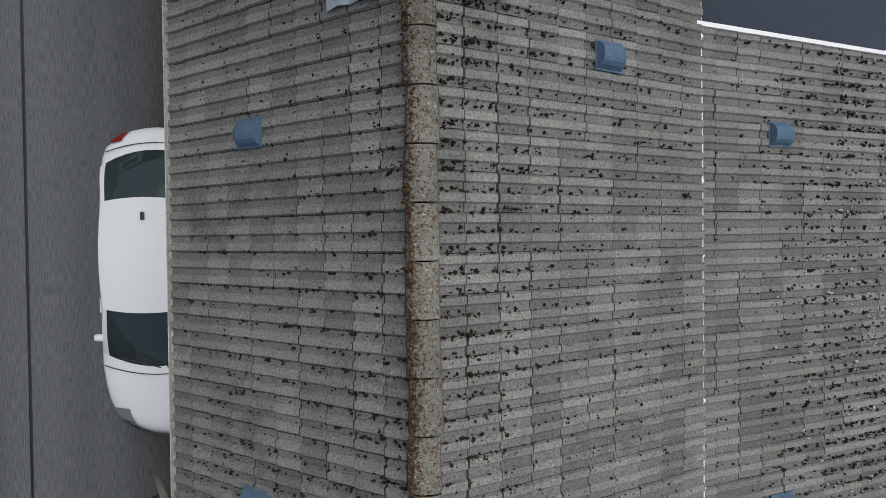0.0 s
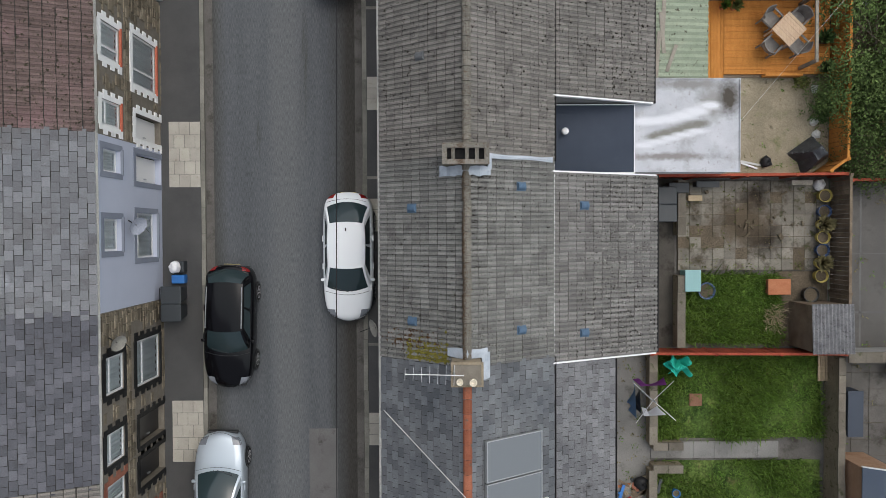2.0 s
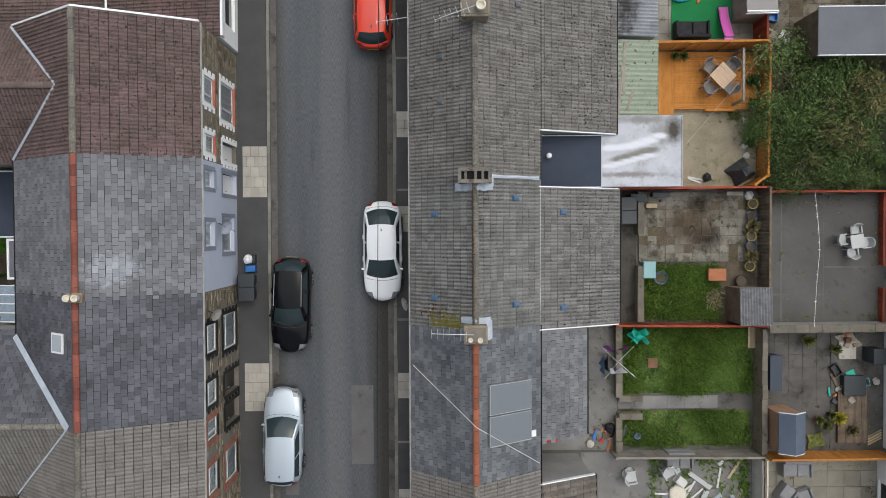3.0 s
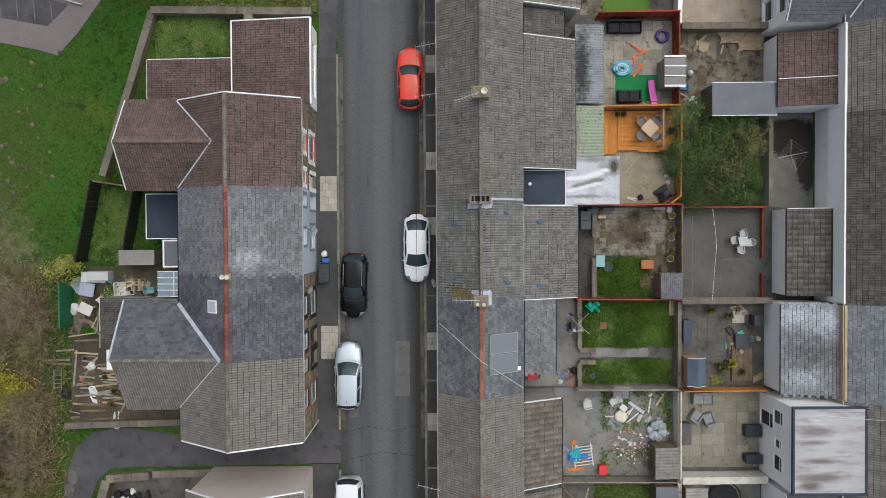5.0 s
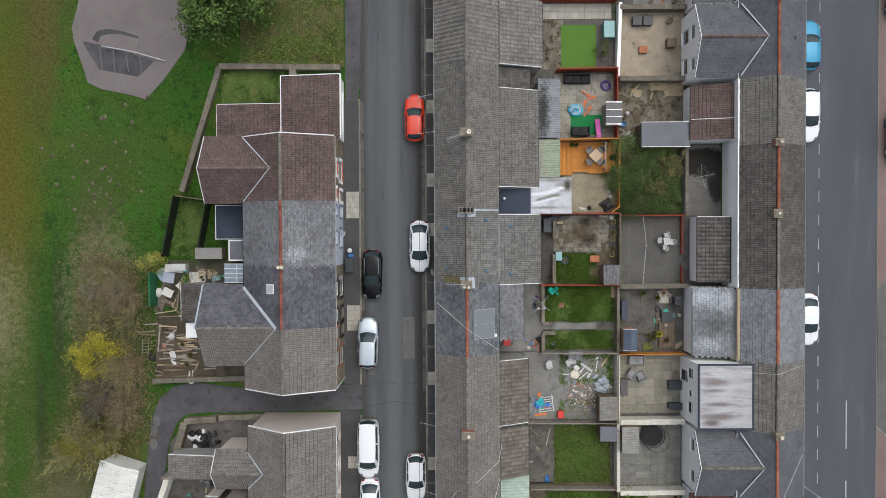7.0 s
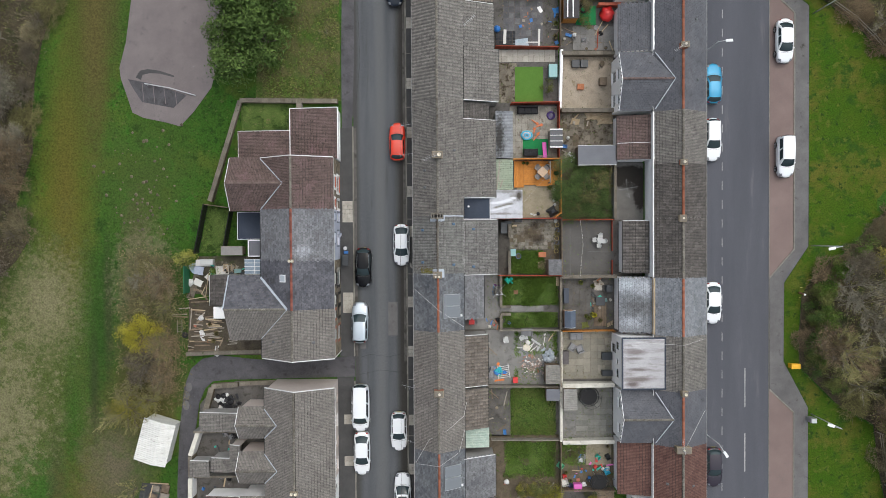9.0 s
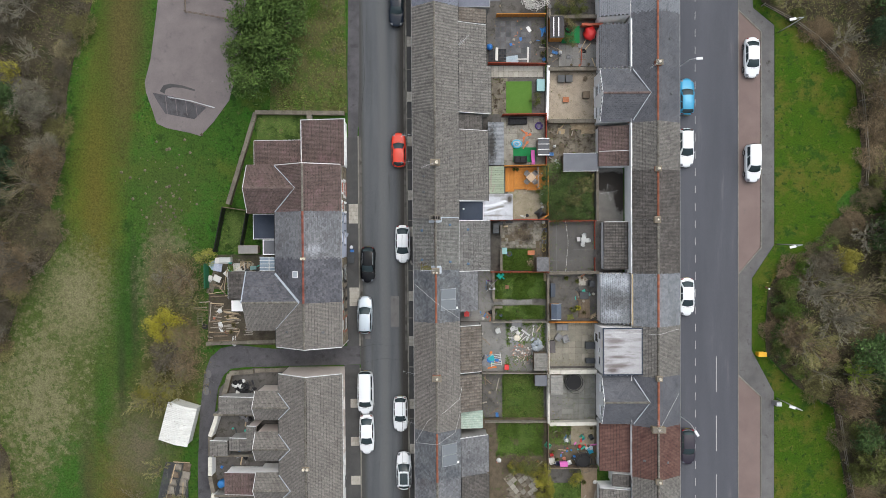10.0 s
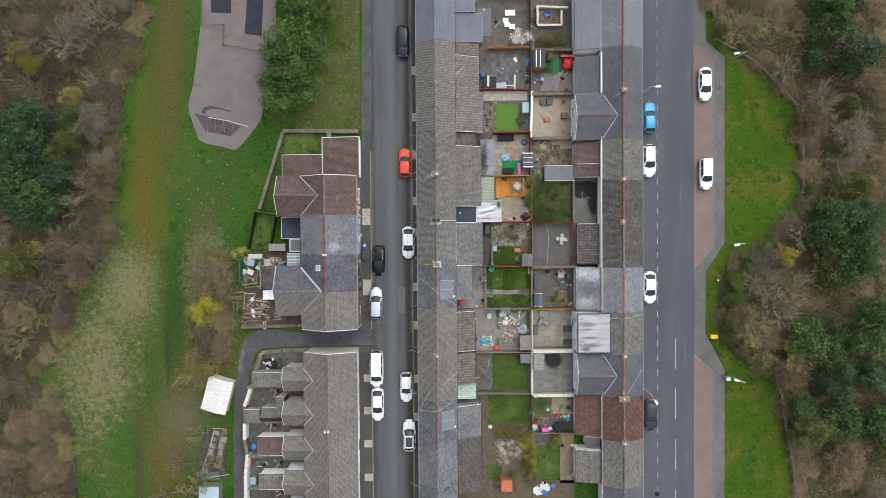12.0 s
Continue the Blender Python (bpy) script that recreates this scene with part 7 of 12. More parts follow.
def rim(s, x, y, r):
    bm = B()
    n = 20
    for k in range(5):
        a = 2 * math.pi * k / 5
        p = [(x, y + rr * math.cos(a + o), 0.315 + rr * math.sin(a + o)) for rr, o in ((r * 0.16, -0.6), (r * 0.95, -0.15), (r * 0.95, 0.15), (r * 0.16, 0.6))]
        bm.faces.new([bm.verts.new(q) for q in p])
    ring0 = [bm.verts.new((x, y + r * math.cos(2 * math.pi * k / n), 0.315 + r * math.sin(2 * math.pi * k / n))) for k in range(n)]
    ring1 = [bm.verts.new((x, y + r * 0.86 * math.cos(2 * math.pi * k / n), 0.315 + r * 0.86 * math.sin(2 * math.pi * k / n))) for k in range(n)]
    for k in range(n):
        bm.faces.new((ring0[k], ring0[(k + 1) % n], ring1[(k + 1) % n], ring1[k]))
    return bm


plain_plate = plain("plain plate", (0.6, 0.5, 0.1), 0.5)


def car_paint(name, c, metal=0.0, rough=0.3):
    return plain(name + " car paint", c, rough, metal, 0.4, 0.25)


white_car, black_car = car_paint("white", (0.7, 0.72, 0.74)), plain("black car paint", (0.003, 0.003, 0.004), 0.12, 0.0, 0.22)
silver_car, red_car = car_paint("silver blue", (0.42, 0.47, 0.52), 0.35), car_paint("bright red", (0.62, 0.035, 0.01))
navy_car, blue_car = plain("dark blue grey car paint", (0.012, 0.018, 0.03), 0.12, 0.0, 0.25), car_paint("bright blue", (0.006, 0.2, 0.36), 0.2)
purple_car = car_paint("dark plum", (0.02, 0.014, 0.024))
SALOON = (0.1, 0.235, 0.57, 0.75, 0.93, 0.94, 0.73)
HATCH = (0.045, 0.13, 0.52, 0.70, 0.97, 0.97, 0.76)
ESTATE = (0.03, 0.08, 0.53, 0.71, 0.97, 0.96, 0.74)
VAN = (0.0, 0.015, 0.68, 0.83, 1.25, 1.2, 0.95)
car("white saloon car parked at the kerb", -4.08, -0.46, -1, 4.15, 1.7, 1.43, white_car, (0.085, 0.235, 0.585, 0.765, 0.93, 0.95, 0.74), extras=("antenna",))
car("glossy black hatchback parked half on the footway", -8.15, -2.82, -1, 3.98, 1.7, 1.52, black_car, HATCH, z=-0.07, turn=-1.5, extras=("rails",))
car("silver blue estate car parked half on the footway", -8.55, -8.72, 1, 4.15, 1.72, 1.48, silver_car, ESTATE, z=-0.07, turn=-1, extras=("antenna",))
car("bright red hatchback parked at the kerb", -4.45, 10.4, 1, 3.75, 1.66, 1.45, red_car, HATCH, extras=("antenna",))
car("dark blue grey hatchback parked at the kerb", -4.6, 26.9, -1, 4.2, 1.72, 1.45, navy_car, HATCH)
car("white panel van parked half on the footway", -8.55, -17.75, -1, 4.75, 1.85, 1.95, white_car, VAN, z=-0.07)
car("white saloon car parked half on the footway", -8.45, -22.62, -1, 4.4, 1.72, 1.44, white_car, SALOON, z=-0.07)
car("white hatchback parked at the kerb", -4.5, -20.3, -1, 3.9, 1.68, 1.46, white_car, HATCH)
car("white hatchback with a black glass roof", -4.15, -27.0, 1, 4.2, 1.74, 1.5, white_car, HATCH, extras=("sunroof", "rails"))
car("bright blue hatchback parked on the main road", 29.0, 16.35, 1, 4.0, 1.74, 1.45, blue_car, HATCH, z=-0.12)
car("white estate car parked on the main road", 28.95, 10.48, -1, 4.3, 1.74, 1.5, white_car, ESTATE, z=-0.12, extras=("rails",))
car("white saloon car in the red parking bay", 36.6, 20.85, -1, 4.4, 1.76, 1.45, white_car, SALOON, z=-0.12)
car("small white van in the red parking bay", 36.68, 8.64, -1, 4.2, 1.74, 1.75, white_car, (0.0, 0.02, 0.58, 0.74, 1.1, 1.08, 0.85), z=-0.12)
car("white saloon car parked on the main road", 29.0, -6.85, -1, 4.2, 1.72, 1.44, white_car, SALOON, z=-0.12)
car("dark plum hatchback parked on the main road", 29.08, -24.42, -1, 4.0, 1.72, 1.46, purple_car, HATCH, z=-0.12)

# ---- trees ----
def bare_mesh(name, seed, height, spread, density=1.0, lean=0.0):
    """A leafless tree: trunk, limbs, branches and many fine twigs. Returns the meshes of wood and twigs."""
    rng = random.Random(seed)
    wood, V, F = B(), [], []

    def twig(p, d, l, r):
        q = p + d * l
        s = d.orthogonal().normalized()
        t = d.cross(s)
        b = len(V)
        for k in range(3):
            o = (s * math.cos(k * 2.094) + t * math.sin(k * 2.094)) * r
            V.append(tuple(p + o))
        V.append(tuple(q))
        F.extend([(b, b + 1, b + 3), (b + 1, b + 2, b + 3), (b + 2, b, b + 3)])
        return q

    def bend(d, a):
        v = Vector((rng.gauss(0, 1), rng.gauss(0, 1), rng.gauss(0, 0.7)))
        return (d + v * a).normalized()

    trunk_h = height * rng.uniform(0.25, 0.4)
    pts = [Vector((0, 0, -0.3))]
    d = Vector((lean, 0, 1)).normalized()
    for i in range(4):
        d = bend(d, 0.07)
        pts.append(pts[-1] + d * (trunk_h / 4 + 0.08))
    tube(wood, pts, 0.02 * height, 7, 0.012 * height)
    nl = rng.randint(5, 8)
    for i in range(nl):
        an = 2 * math.pi * (i + rng.random() * 0.6) / nl
        el = rng.uniform(0.25, 1.25)
        d1 = Vector((math.cos(an) * math.cos(el), math.sin(an) * math.cos(el), math.sin(el)))
        p = pts[rng.randint(2, 4)]
        l1 = spread * rng.uniform(0.6, 1.0) if el < 0.8 else height * 0.55 * rng.uniform(0.7, 1)
        limb = [p]
        for k in range(4):
            d1 = bend(d1 + Vector((0, 0, 0.08)), 0.14)
            limb.append(limb[-1] + d1 * l1 / 4)
        tube(wood, limb, 0.009 * height, 5, 0.003 * height)
        for k in range(int(7 * density)):
            f = rng.uniform(0.25, 1.0) * 4
            j = min(3, int(f))
            p2 = limb[j].lerp(limb[j + 1], f - j)
            d2 = bend(d1, 0.75)
            l2 = l1 * rng.uniform(0.25, 0.5)
            b2 = [p2]
            for _ in range(2):
                d2 = bend(d2 + Vector((0, 0, 0.1)), 0.2)
                b2.append(b2[-1] + d2 * l2 / 2)
            tube(wood, b2, 0.0035 * height, 3, 0.0015 * height, cap=False)
            for _ in range(int(11 * density)):
                g = rng.uniform(0.1, 1) * 2
                j2 = min(1, int(g))
                p3 = b2[j2].lerp(b2[j2 + 1], g - j2)
                d3 = bend(d2, 0.8)
                q = twig(p3, d3, rng.uniform(0.4, 1.0) * spread * 0.22, 0.042)
                for _ in range(3):
                    twig(p3.lerp(q, rng.uniform(0.3, 0.9)), bend(d3, 0.6), rng.uniform(0.25, 0.6) * spread * 0.18, 0.03)
    me1 = bpy.data.meshes.new(name + "_trunk")
    wood.to_mesh(me1), wood.free()
    me2 = bpy.data.meshes.new(name + "_crown")
    me2.from_pydata(V, [], F)
    return me1, me2


def leafy_mesh(name, seed, height, spread, n, size, blobs=9, low=0.25):
    """A tree in leaf: trunk and limbs, and small leaf sprays over several uneven lobes."""
    rng = random.Random(seed)
    wood, V, F = B(), [], []
    tube(wood, [(0, 0, -0.3), (rng.uniform(-.1, .1), rng.uniform(-.1, .1), height * 0.4), (0, 0, height * 0.75)], 0.022 * height, 7, 0.008 * height)
    lobes = []
    for i in range(blobs):
        a, rr = rng.uniform(0, 6.28), spread * math.sqrt(rng.random()) * 0.72
        z = height * rng.uniform(low + 0.15, 0.92) * (1 - 0.25 * rr / spread)
        c = Vector((rr * math.cos(a), rr * math.sin(a), z))
        lobes.append((c, spread * rng.uniform(0.28, 0.5)))
        tube(wood, [(0, 0, height * rng.uniform(0.2, 0.5)), c * 0.6 + Vector((0, 0, 0.2 * height)), c], 0.008 * height, 5, 0.003 * height)
    for _ in range(n):
        c, r = rng.choice(lobes)
        d = Vector((rng.gauss(0, 1), rng.gauss(0, 1), rng.gauss(0.35, 0.9))).normalized()
        p = c + d * r * (rng.random() ** 0.35) * rng.uniform(0.85, 1.12)
        if p.z < height * low * 0.5:
            continue
        nrm = (d + Vector((rng.gauss(0, 0.6), rng.gauss(0, 0.6), rng.gauss(0.3, 0.5)))).normalized()
        s = nrm.orthogonal().normalized()
        t = nrm.cross(s)
        a = rng.uniform(0, 6.28)
        s, t = s * math.cos(a) + t * math.sin(a), t * math.cos(a) - s * math.sin(a)
        l = size * rng.uniform(0.6, 1.4)
        w = l * rng.uniform(0.3, 0.55)
        b = len(V)
        V.extend([tuple(p - s * l * 0.5), tuple(p + t * w * 0.5 + nrm * 0.05 * l), tuple(p + s * l * 0.5 - nrm * 0.1 * l), tuple(p - t * w * 0.5 + nrm * 0.05 * l)])
        F.append((b, b + 1, b + 2, b + 3))
    me1, me2 = bpy.data.meshes.new(name + "_trunk"), bpy.data.meshes.new(name + "_crown")
    wood.to_mesh(me1), wood.free()
    me2.from_pydata(V, [], F)
    return me1, me2


WOODS = {}


def tree(meshes, crown_mat, label, x, y, z, scale, turn, category="tree", group="", name="tree", wood_mat=bark, sz=1.0):
    t = thing(name, label, category, group, at=(0, 0, 0))
    for me, mat, nm in zip(meshes, (wood_mat, crown_mat), ("trunk", "crown")):
        key = me
        if nm == "trunk":
            if (me.name, mat.name) not in WOODS:
                WOODS[me.name, mat.name] = me if not me.materials else me.copy()
                WOODS[me.name, mat.name].materials.clear()
                WOODS[me.name, mat.name].materials.append(mat)
            key = WOODS[me.name, mat.name]
        elif not me.materials:
            me.materials.append(mat)
        ob = new(nm, key)
        ob.parent = t
        if nm == "crown":
            tagged(ob, kind="stuff")
    t.matrix_basis = pose(x, y, z, 0, 0, turn) @ Matrix.Diagonal((scale, scale, scale * sz, 1))
    return t


def tinted(meshes, mat):
    """Copies of a tree's meshes whose crown carries another material."""
    a, b = meshes[0], meshes[1].copy()
    b.materials.clear()
    b.materials.append(mat)
    return a, b


def twig_crown(name, seed, height, spread, n, blobs=10):
    """A leafless tree whose fine twigs make a rounded, hazy crown: trunk and limbs, and slivers of twig that fan out over several lobes."""
    r = random.Random(seed)
    wood, V, F = B(), [], []
    tube(wood, [(0, 0, -0.3), (r.uniform(-.15, .15), r.uniform(-.15, .15), height * 0.3), (0, 0, height * 0.5)], 0.02 * height, 7, 0.011 * height)
    lobes = []
    for i in range(blobs):
        a, rr = 6.28 * (i + r.random()) / blobs, spread * r.uniform(0.1, 0.78)
        c = Vector((rr * math.cos(a), rr * math.sin(a), height * r.uniform(0.5, 0.86) * (1 - 0.3 * (rr / spread) ** 2)))
        lobes.append((c, spread * r.uniform(0.26, 0.42)))
        k = Vector((0, 0, height * r.uniform(0.25, 0.45)))
        tube(wood, [k, k.lerp(c, 0.5) + Vector((0, 0, 0.08 * height)), c], 0.008 * height, 5, 0.0035 * height)
        for _ in range(9):
            d = Vector((r.gauss(0, 1), r.gauss(0, 1), r.gauss(0.5, 0.8))).normalized()
            tube(wood, [c, c + d * lobes[-1][1] * r.uniform(0.7, 1.1)], 0.0035 * height, 3, 0.001 * height, cap=False)
    for _ in range(n):
        c, rad = r.choice(lobes)
        d = Vector((r.gauss(0, 1), r.gauss(0, 1), r.gauss(0.4, 0.9))).normalized()
        p = c + d * rad * r.random() ** 0.5
        q = p + (d + Vector((r.gauss(0, 0.45), r.gauss(0, 0.45), r.gauss(0.15, 0.4)))).normalized() * r.uniform(0.3, 0.8)
        w = (q - p).cross(Vector((r.gauss(0, 1), r.gauss(0, 1), r.gauss(0, 1)))).normalized() * r.uniform(0.016, 0.04)
        b = len(V)
        V.extend([tuple(p - w), tuple(p + w), tuple(q)])
        F.append((b, b + 1, b + 2))
    me1, me2 = bpy.data.meshes.new(name + "_trunk"), bpy.data.meshes.new(name + "_crown")
    wood.to_mesh(me1), wood.free()
    me2.from_pydata(V, [], F)
    return me1, me2


def fan_tree(name, seed, height, spread, limbs=8, forks=9, sprays=11, droop=0.0, thick=1.0):
    """A leafless tree seen as a fan of branches: limbs that leave a leaning trunk, forked branches along them, and sprays of fine twigs that follow each branch outwards."""
    r = random.Random(seed)
    wood, V, F = B(), [], []

    def sliver(p, q, w):
        n = (q - p).cross(Vector((r.gauss(0, 0.5), r.gauss(0, 0.5), 1.0)))
        n = (n.normalized() if n.length > 1e-6 else Vector((1, 0, 0))) * w
        k = len(V)
        V.extend([tuple(p - n), tuple(p + n), tuple(q)])
        F.append((k, k + 1, k + 2))

    def rod(pts, w0, w1):
        tube(wood, pts, w0 * thick, 3, w1 * thick, cap=False)

    lean = Vector((r.uniform(-0.12, 0.12), r.uniform(-0.12, 0.12), 1))
    base, crotch = Vector((0, 0, -0.3)), lean * height * r.uniform(0.28, 0.4)
    tube(wood, [base, base.lerp(crotch, 0.5) + Vector((0.1, 0, 0)), crotch, crotch + lean * height * 0.18], 0.02 * height, 6, 0.009 * height)
    for i in range(limbs):
        an = 6.283 * (i + r.uniform(-0.35, 0.35)) / limbs
        el = r.choice((0.35, 0.55, 0.8, 1.15)) + r.uniform(-0.12, 0.12)
        d = Vector((math.cos(an) * math.cos(el), math.sin(an) * math.cos(el), math.sin(el)))
        l = min(spread / max(0.3, math.cos(el)), height * 0.68) * r.uniform(0.7, 1.05)
        pts = [crotch + lean * height * r.uniform(0, 0.16)]
        for k in range(4):
            d = (d + Vector((r.gauss(0, 0.13), r.gauss(0, 0.13), r.gauss(0.04 - droop, 0.08)))).normalized()
            pts.append(pts[-1] + d * l / 4)
        rod(pts, 0.0085 * height, 0.003 * height)
        for k in range(forks):
            f = r.uniform(0.6, 3.999)
            j = int(f)
            p = pts[j].lerp(pts[j + 1], f - j)
            dl = (pts[j + 1] - pts[j]).normalized()
            side = dl.cross(Vector((0, 0, 1))).normalized() * r.choice((-1, 1))
            d2 = (dl + side * r.uniform(0.35, 0.95) + Vector((0, 0, r.uniform(-0.1, 0.5) - droop))).normalized()
            l2 = l * r.uniform(0.22, 0.42)
            q = p + d2 * l2 * 0.5 + Vector((r.gauss(0, 0.06), r.gauss(0, 0.06), 0)) * l2
            e = q + (d2 + Vector((r.gauss(0, 0.2), r.gauss(0, 0.2), 0.12 - droop))).normalized() * l2 * 0.5
            rod([p, q, e], 0.0042 * height, 0.0016 * height)
            for m in range(sprays):
                g = r.uniform(0.15, 1.0)
                c = p.lerp(q, g * 2) if g < 0.5 else q.lerp(e, g * 2 - 1)
                d3 = (d2 + Vector((r.gauss(0, 0.42), r.gauss(0, 0.42), r.gauss(0.1 - droop, 0.3)))).normalized()
                t1 = c + d3 * spread * r.uniform(0.09, 0.24)
                sliver(c, t1, r.uniform(0.02, 0.038) * thick)
                c2 = c.lerp(t1, r.uniform(0.3, 0.8))
                sliver(c2, c2 + (d3 + Vector((r.gauss(0, 0.5), r.gauss(0, 0.5), r.gauss(0.1, 0.3)))).normalized() * spread * r.uniform(0.06, 0.14), 0.02 * thick)
    me1, me2 = bpy.data.meshes.new(name + "_trunk"), bpy.data.meshes.new(name + "_crown")
    wood.to_mesh(me1), wood.free()
    me2.from_pydata(V, [], F)
    return me1, me2


def bramble(name, seed, spread, n):
    """A low thicket: arching bare canes that cross each other, with no trunk to be seen."""
    r = random.Random(seed)
    wood, V, F = B(), [], []
    for k in range(26):
        a, rr = r.uniform(0, 6.283), spread * math.sqrt(r.random()) * 0.7
        p = Vector((rr * math.cos(a), rr * math.sin(a), -0.1))
        d = Vector((math.cos(a) * r.uniform(0, 0.9), math.sin(a) * r.uniform(0, 0.9), 1)).normalized()
        tube(wood, [p, p + d * 0.9, p + d * 1.5 + Vector((d.x * 0.6, d.y * 0.6, -0.1))], 0.03, 3, 0.012, cap=False)
    for k in range(n):
        a, rr = r.uniform(0, 6.283), spread * r.random() ** 0.6
        rr *= 1 + 0.35 * math.sin(a * 3 + seed) + 0.2 * math.sin(a * 5 + 2 * seed)
        top = 1.9 * (1 - (rr / spread) ** 2 * 0.75) * r.uniform(0.45, 1.05)
        p = Vector((rr * math.cos(a), rr * math.sin(a), top))
        b = a + r.gauss(0, 0.9)
        d = Vector((math.cos(b), math.sin(b), r.gauss(0.15, 0.35))).normalized() * r.uniform(0.25, 0.75)
        w = d.cross(Vector((r.gauss(0, 0.4), r.gauss(0, 0.4), 1))).normalized() * r.uniform(0.014, 0.032)
        i = len(V)
        V.extend([tuple(p - w), tuple(p + w), tuple(p + d)])
        F.append((i, i + 1, i + 2))
    me1, me2 = bpy.data.meshes.new(name + "_trunk"), bpy.data.meshes.new(name + "_crown")
    wood.to_mesh(me1), wood.free()
    me2.from_pydata(V, [], F)
    return me1, me2


BARE = [fan_tree("bare", 10 + i, 7.0, 2.9, 9 + i % 3, 9, 14, 0.05 * (i % 2), 0.72) for i in range(5)]
HAZE = [twig_crown("hazy", 20 + i, 6.5, 3.0, 3000, 16) for i in range(3)]
THICKET = [bramble("thicket", 30 + i, 2.3, 2400) for i in range(4)]
LEAFY = [leafy_mesh("leafy", 40 + i, 7.5, 3.0, 2700, 0.38, 26) for i in range(4)]
bark_pale = surf("pale lichened bark", (0.17, 0.155, 0.125), (0.25, 0.23, 0.19), 4, 30, objrnd=0.2)
twig_grey = surf("grey lichened twigs", (0.165, 0.153, 0.115), (0.235, 0.218, 0.166), 0.35, 12, rnd=0.5, objrnd=0.2)
twig_dark = surf("dark brown twigs", (0.096, 0.083, 0.058), (0.15, 0.13, 0.092), 0.35, 12, rnd=0.5, objrnd=0.25)
twig_olive = surf("mossy olive twigs", (0.14, 0.132, 0.055), (0.215, 0.2, 0.085), 0.35, 12, rnd=0.5, objrnd=0.25)
twig_rust = surf("reddish brown twigs", (0.15, 0.112, 0.068), (0.22, 0.168, 0.105), 0.35, 12, rnd=0.5, objrnd=0.25)
leaf_gold = surf("dull golden leaf", (0.17, 0.16, 0.03), (0.26, 0.235, 0.05), 0.7, 6, rnd=0.4, objrnd=0.2)
leaf_pine = surf("blue green needle", (0.03, 0.06, 0.028), (0.068, 0.11, 0.052), 0.7, 6, rough=0.6, rnd=0.5, objrnd=0.25, grain=0.3)
SETS = {}
for nm, mat in (("brown", twig_mat), ("grey", twig_grey), ("dark", twig_dark), ("olive", twig_olive)):
    SETS[nm] = [tinted(m, mat) for m in BARE]
SETS["haze"] = [tinted(m, mt) for m in HAZE for mt in (twig_grey, twig_dark)]
SETS["rust"] = [tinted(m, twig_rust) for m in THICKET] + [tinted(m, twig_rust) for m in HAZE[:1]]
SETS["thicket"] = [tinted(m, mt) for m in THICKET for mt in (twig_mat, twig_olive, twig_rust)]
GREEN = [tinted(m, mt) for m in LEAFY for mt in (leaf_dark, leaf_pine)]
OLIVE = [tinted(m, leaf_olive) for m in LEAFY]
GOLDEN = [tinted(m, leaf_gold) for m in LEAFY[:2]]
NAMES = {"brown": "bare brown woodland tree with forked branches", "grey": "bare grey lichened woodland tree with pale branches", "dark": "bare dark brown woodland tree", "olive": "bare mossy olive woodland tree",
         "haze": "rounded bare tree with a haze of fine twigs", "rust": "reddish brown bare thicket with arching canes", "thicket": "low brown bramble thicket at the wood's edge"}
rng = random.Random(5)


def wood(x0, x1, y0, y1, step, inside, choose, group, scale=(0.6, 1.0)):
    y = y0
    while y < y1:
        x = x0
        while x < x1:
            px, py = x + rng.uniform(-0.45, 0.45) * step, y + rng.uniform(-0.45, 0.45) * step
            if inside(px, py):
                kind = choose(px, py)
                s = rng.uniform(*scale)
                z = gz(px) - 0.05
                if kind == "gold":
                    tree(rng.choice(GOLDEN), leaf_gold, "dull golden green woodland tree coming into leaf", px, py, z, s * 0.75, rng.uniform(0, 360), group=group)
                elif kind == "green":
                    tree(rng.choice(GREEN), leaf_dark, "dense dark evergreen woodland tree", px, py, z, s * 1.05, rng.uniform(0, 360), group=group)
                elif kind == "ivy":
                    tree(rng.choice(OLIVE), leaf_olive, "olive ivy-clad woodland tree", px, py, z, s * 0.9, rng.uniform(0, 360), group=group)
                else:
                    tree(rng.choice(SETS[kind]), twig_mat, NAMES[kind], px, py, z, s, rng.uniform(0, 360), group=group, wood_mat=bark_pale if kind in ("grey", "olive") else bark)
            x += step
        y += step


def edge_left(y):
    """The wood's edge on the field's far side."""
    pts = [(-45, -51.5), (-36, -51.8), (-30, -52), (-26, -52.6), (-23, -54.2), (-20, -57.4), (-17, -56.6), (-13.5, -53), (-9, -51.4), (-5, -50.3), (-2, -47), (0.5, -45.4), (4.5, -47), (6, -46.4), (10, -44.8), (13, -45), (18, -44.5), (22, -43.7), (25, -42.6), (29, -41.2), (34, -41.1), (50, -41)]
    for (a, xa), (b, xb) in zip(pts, pts[1:]):
        if a <= y <= b:
            return xa + (xb - xa) * (y - a) / (b - a)
    return -50


def edge_right(y):
    pts = [(-45, 49.8), (-36, 49.6), (-31.4, 49.2), (-25, 48), (-20.4, 47.4), (-18, 43.5), (-14, 39.8), (-11, 39.4), (-6.3, 39.8), (-4, 41), (-1.6, 44), (1.5, 47.2), (5, 50.4), (9, 50.7), (17.7, 49.9), (22.8, 45.3), (25.9, 41), (27, 38.5), (31, 37.8), (50, 37.6)]
    for (a, xa), (b, xb) in zip(pts, pts[1:]):
        if a <= y <= b:
            return xa + (xb - xa) * (y - a) / (b - a)
    return 48


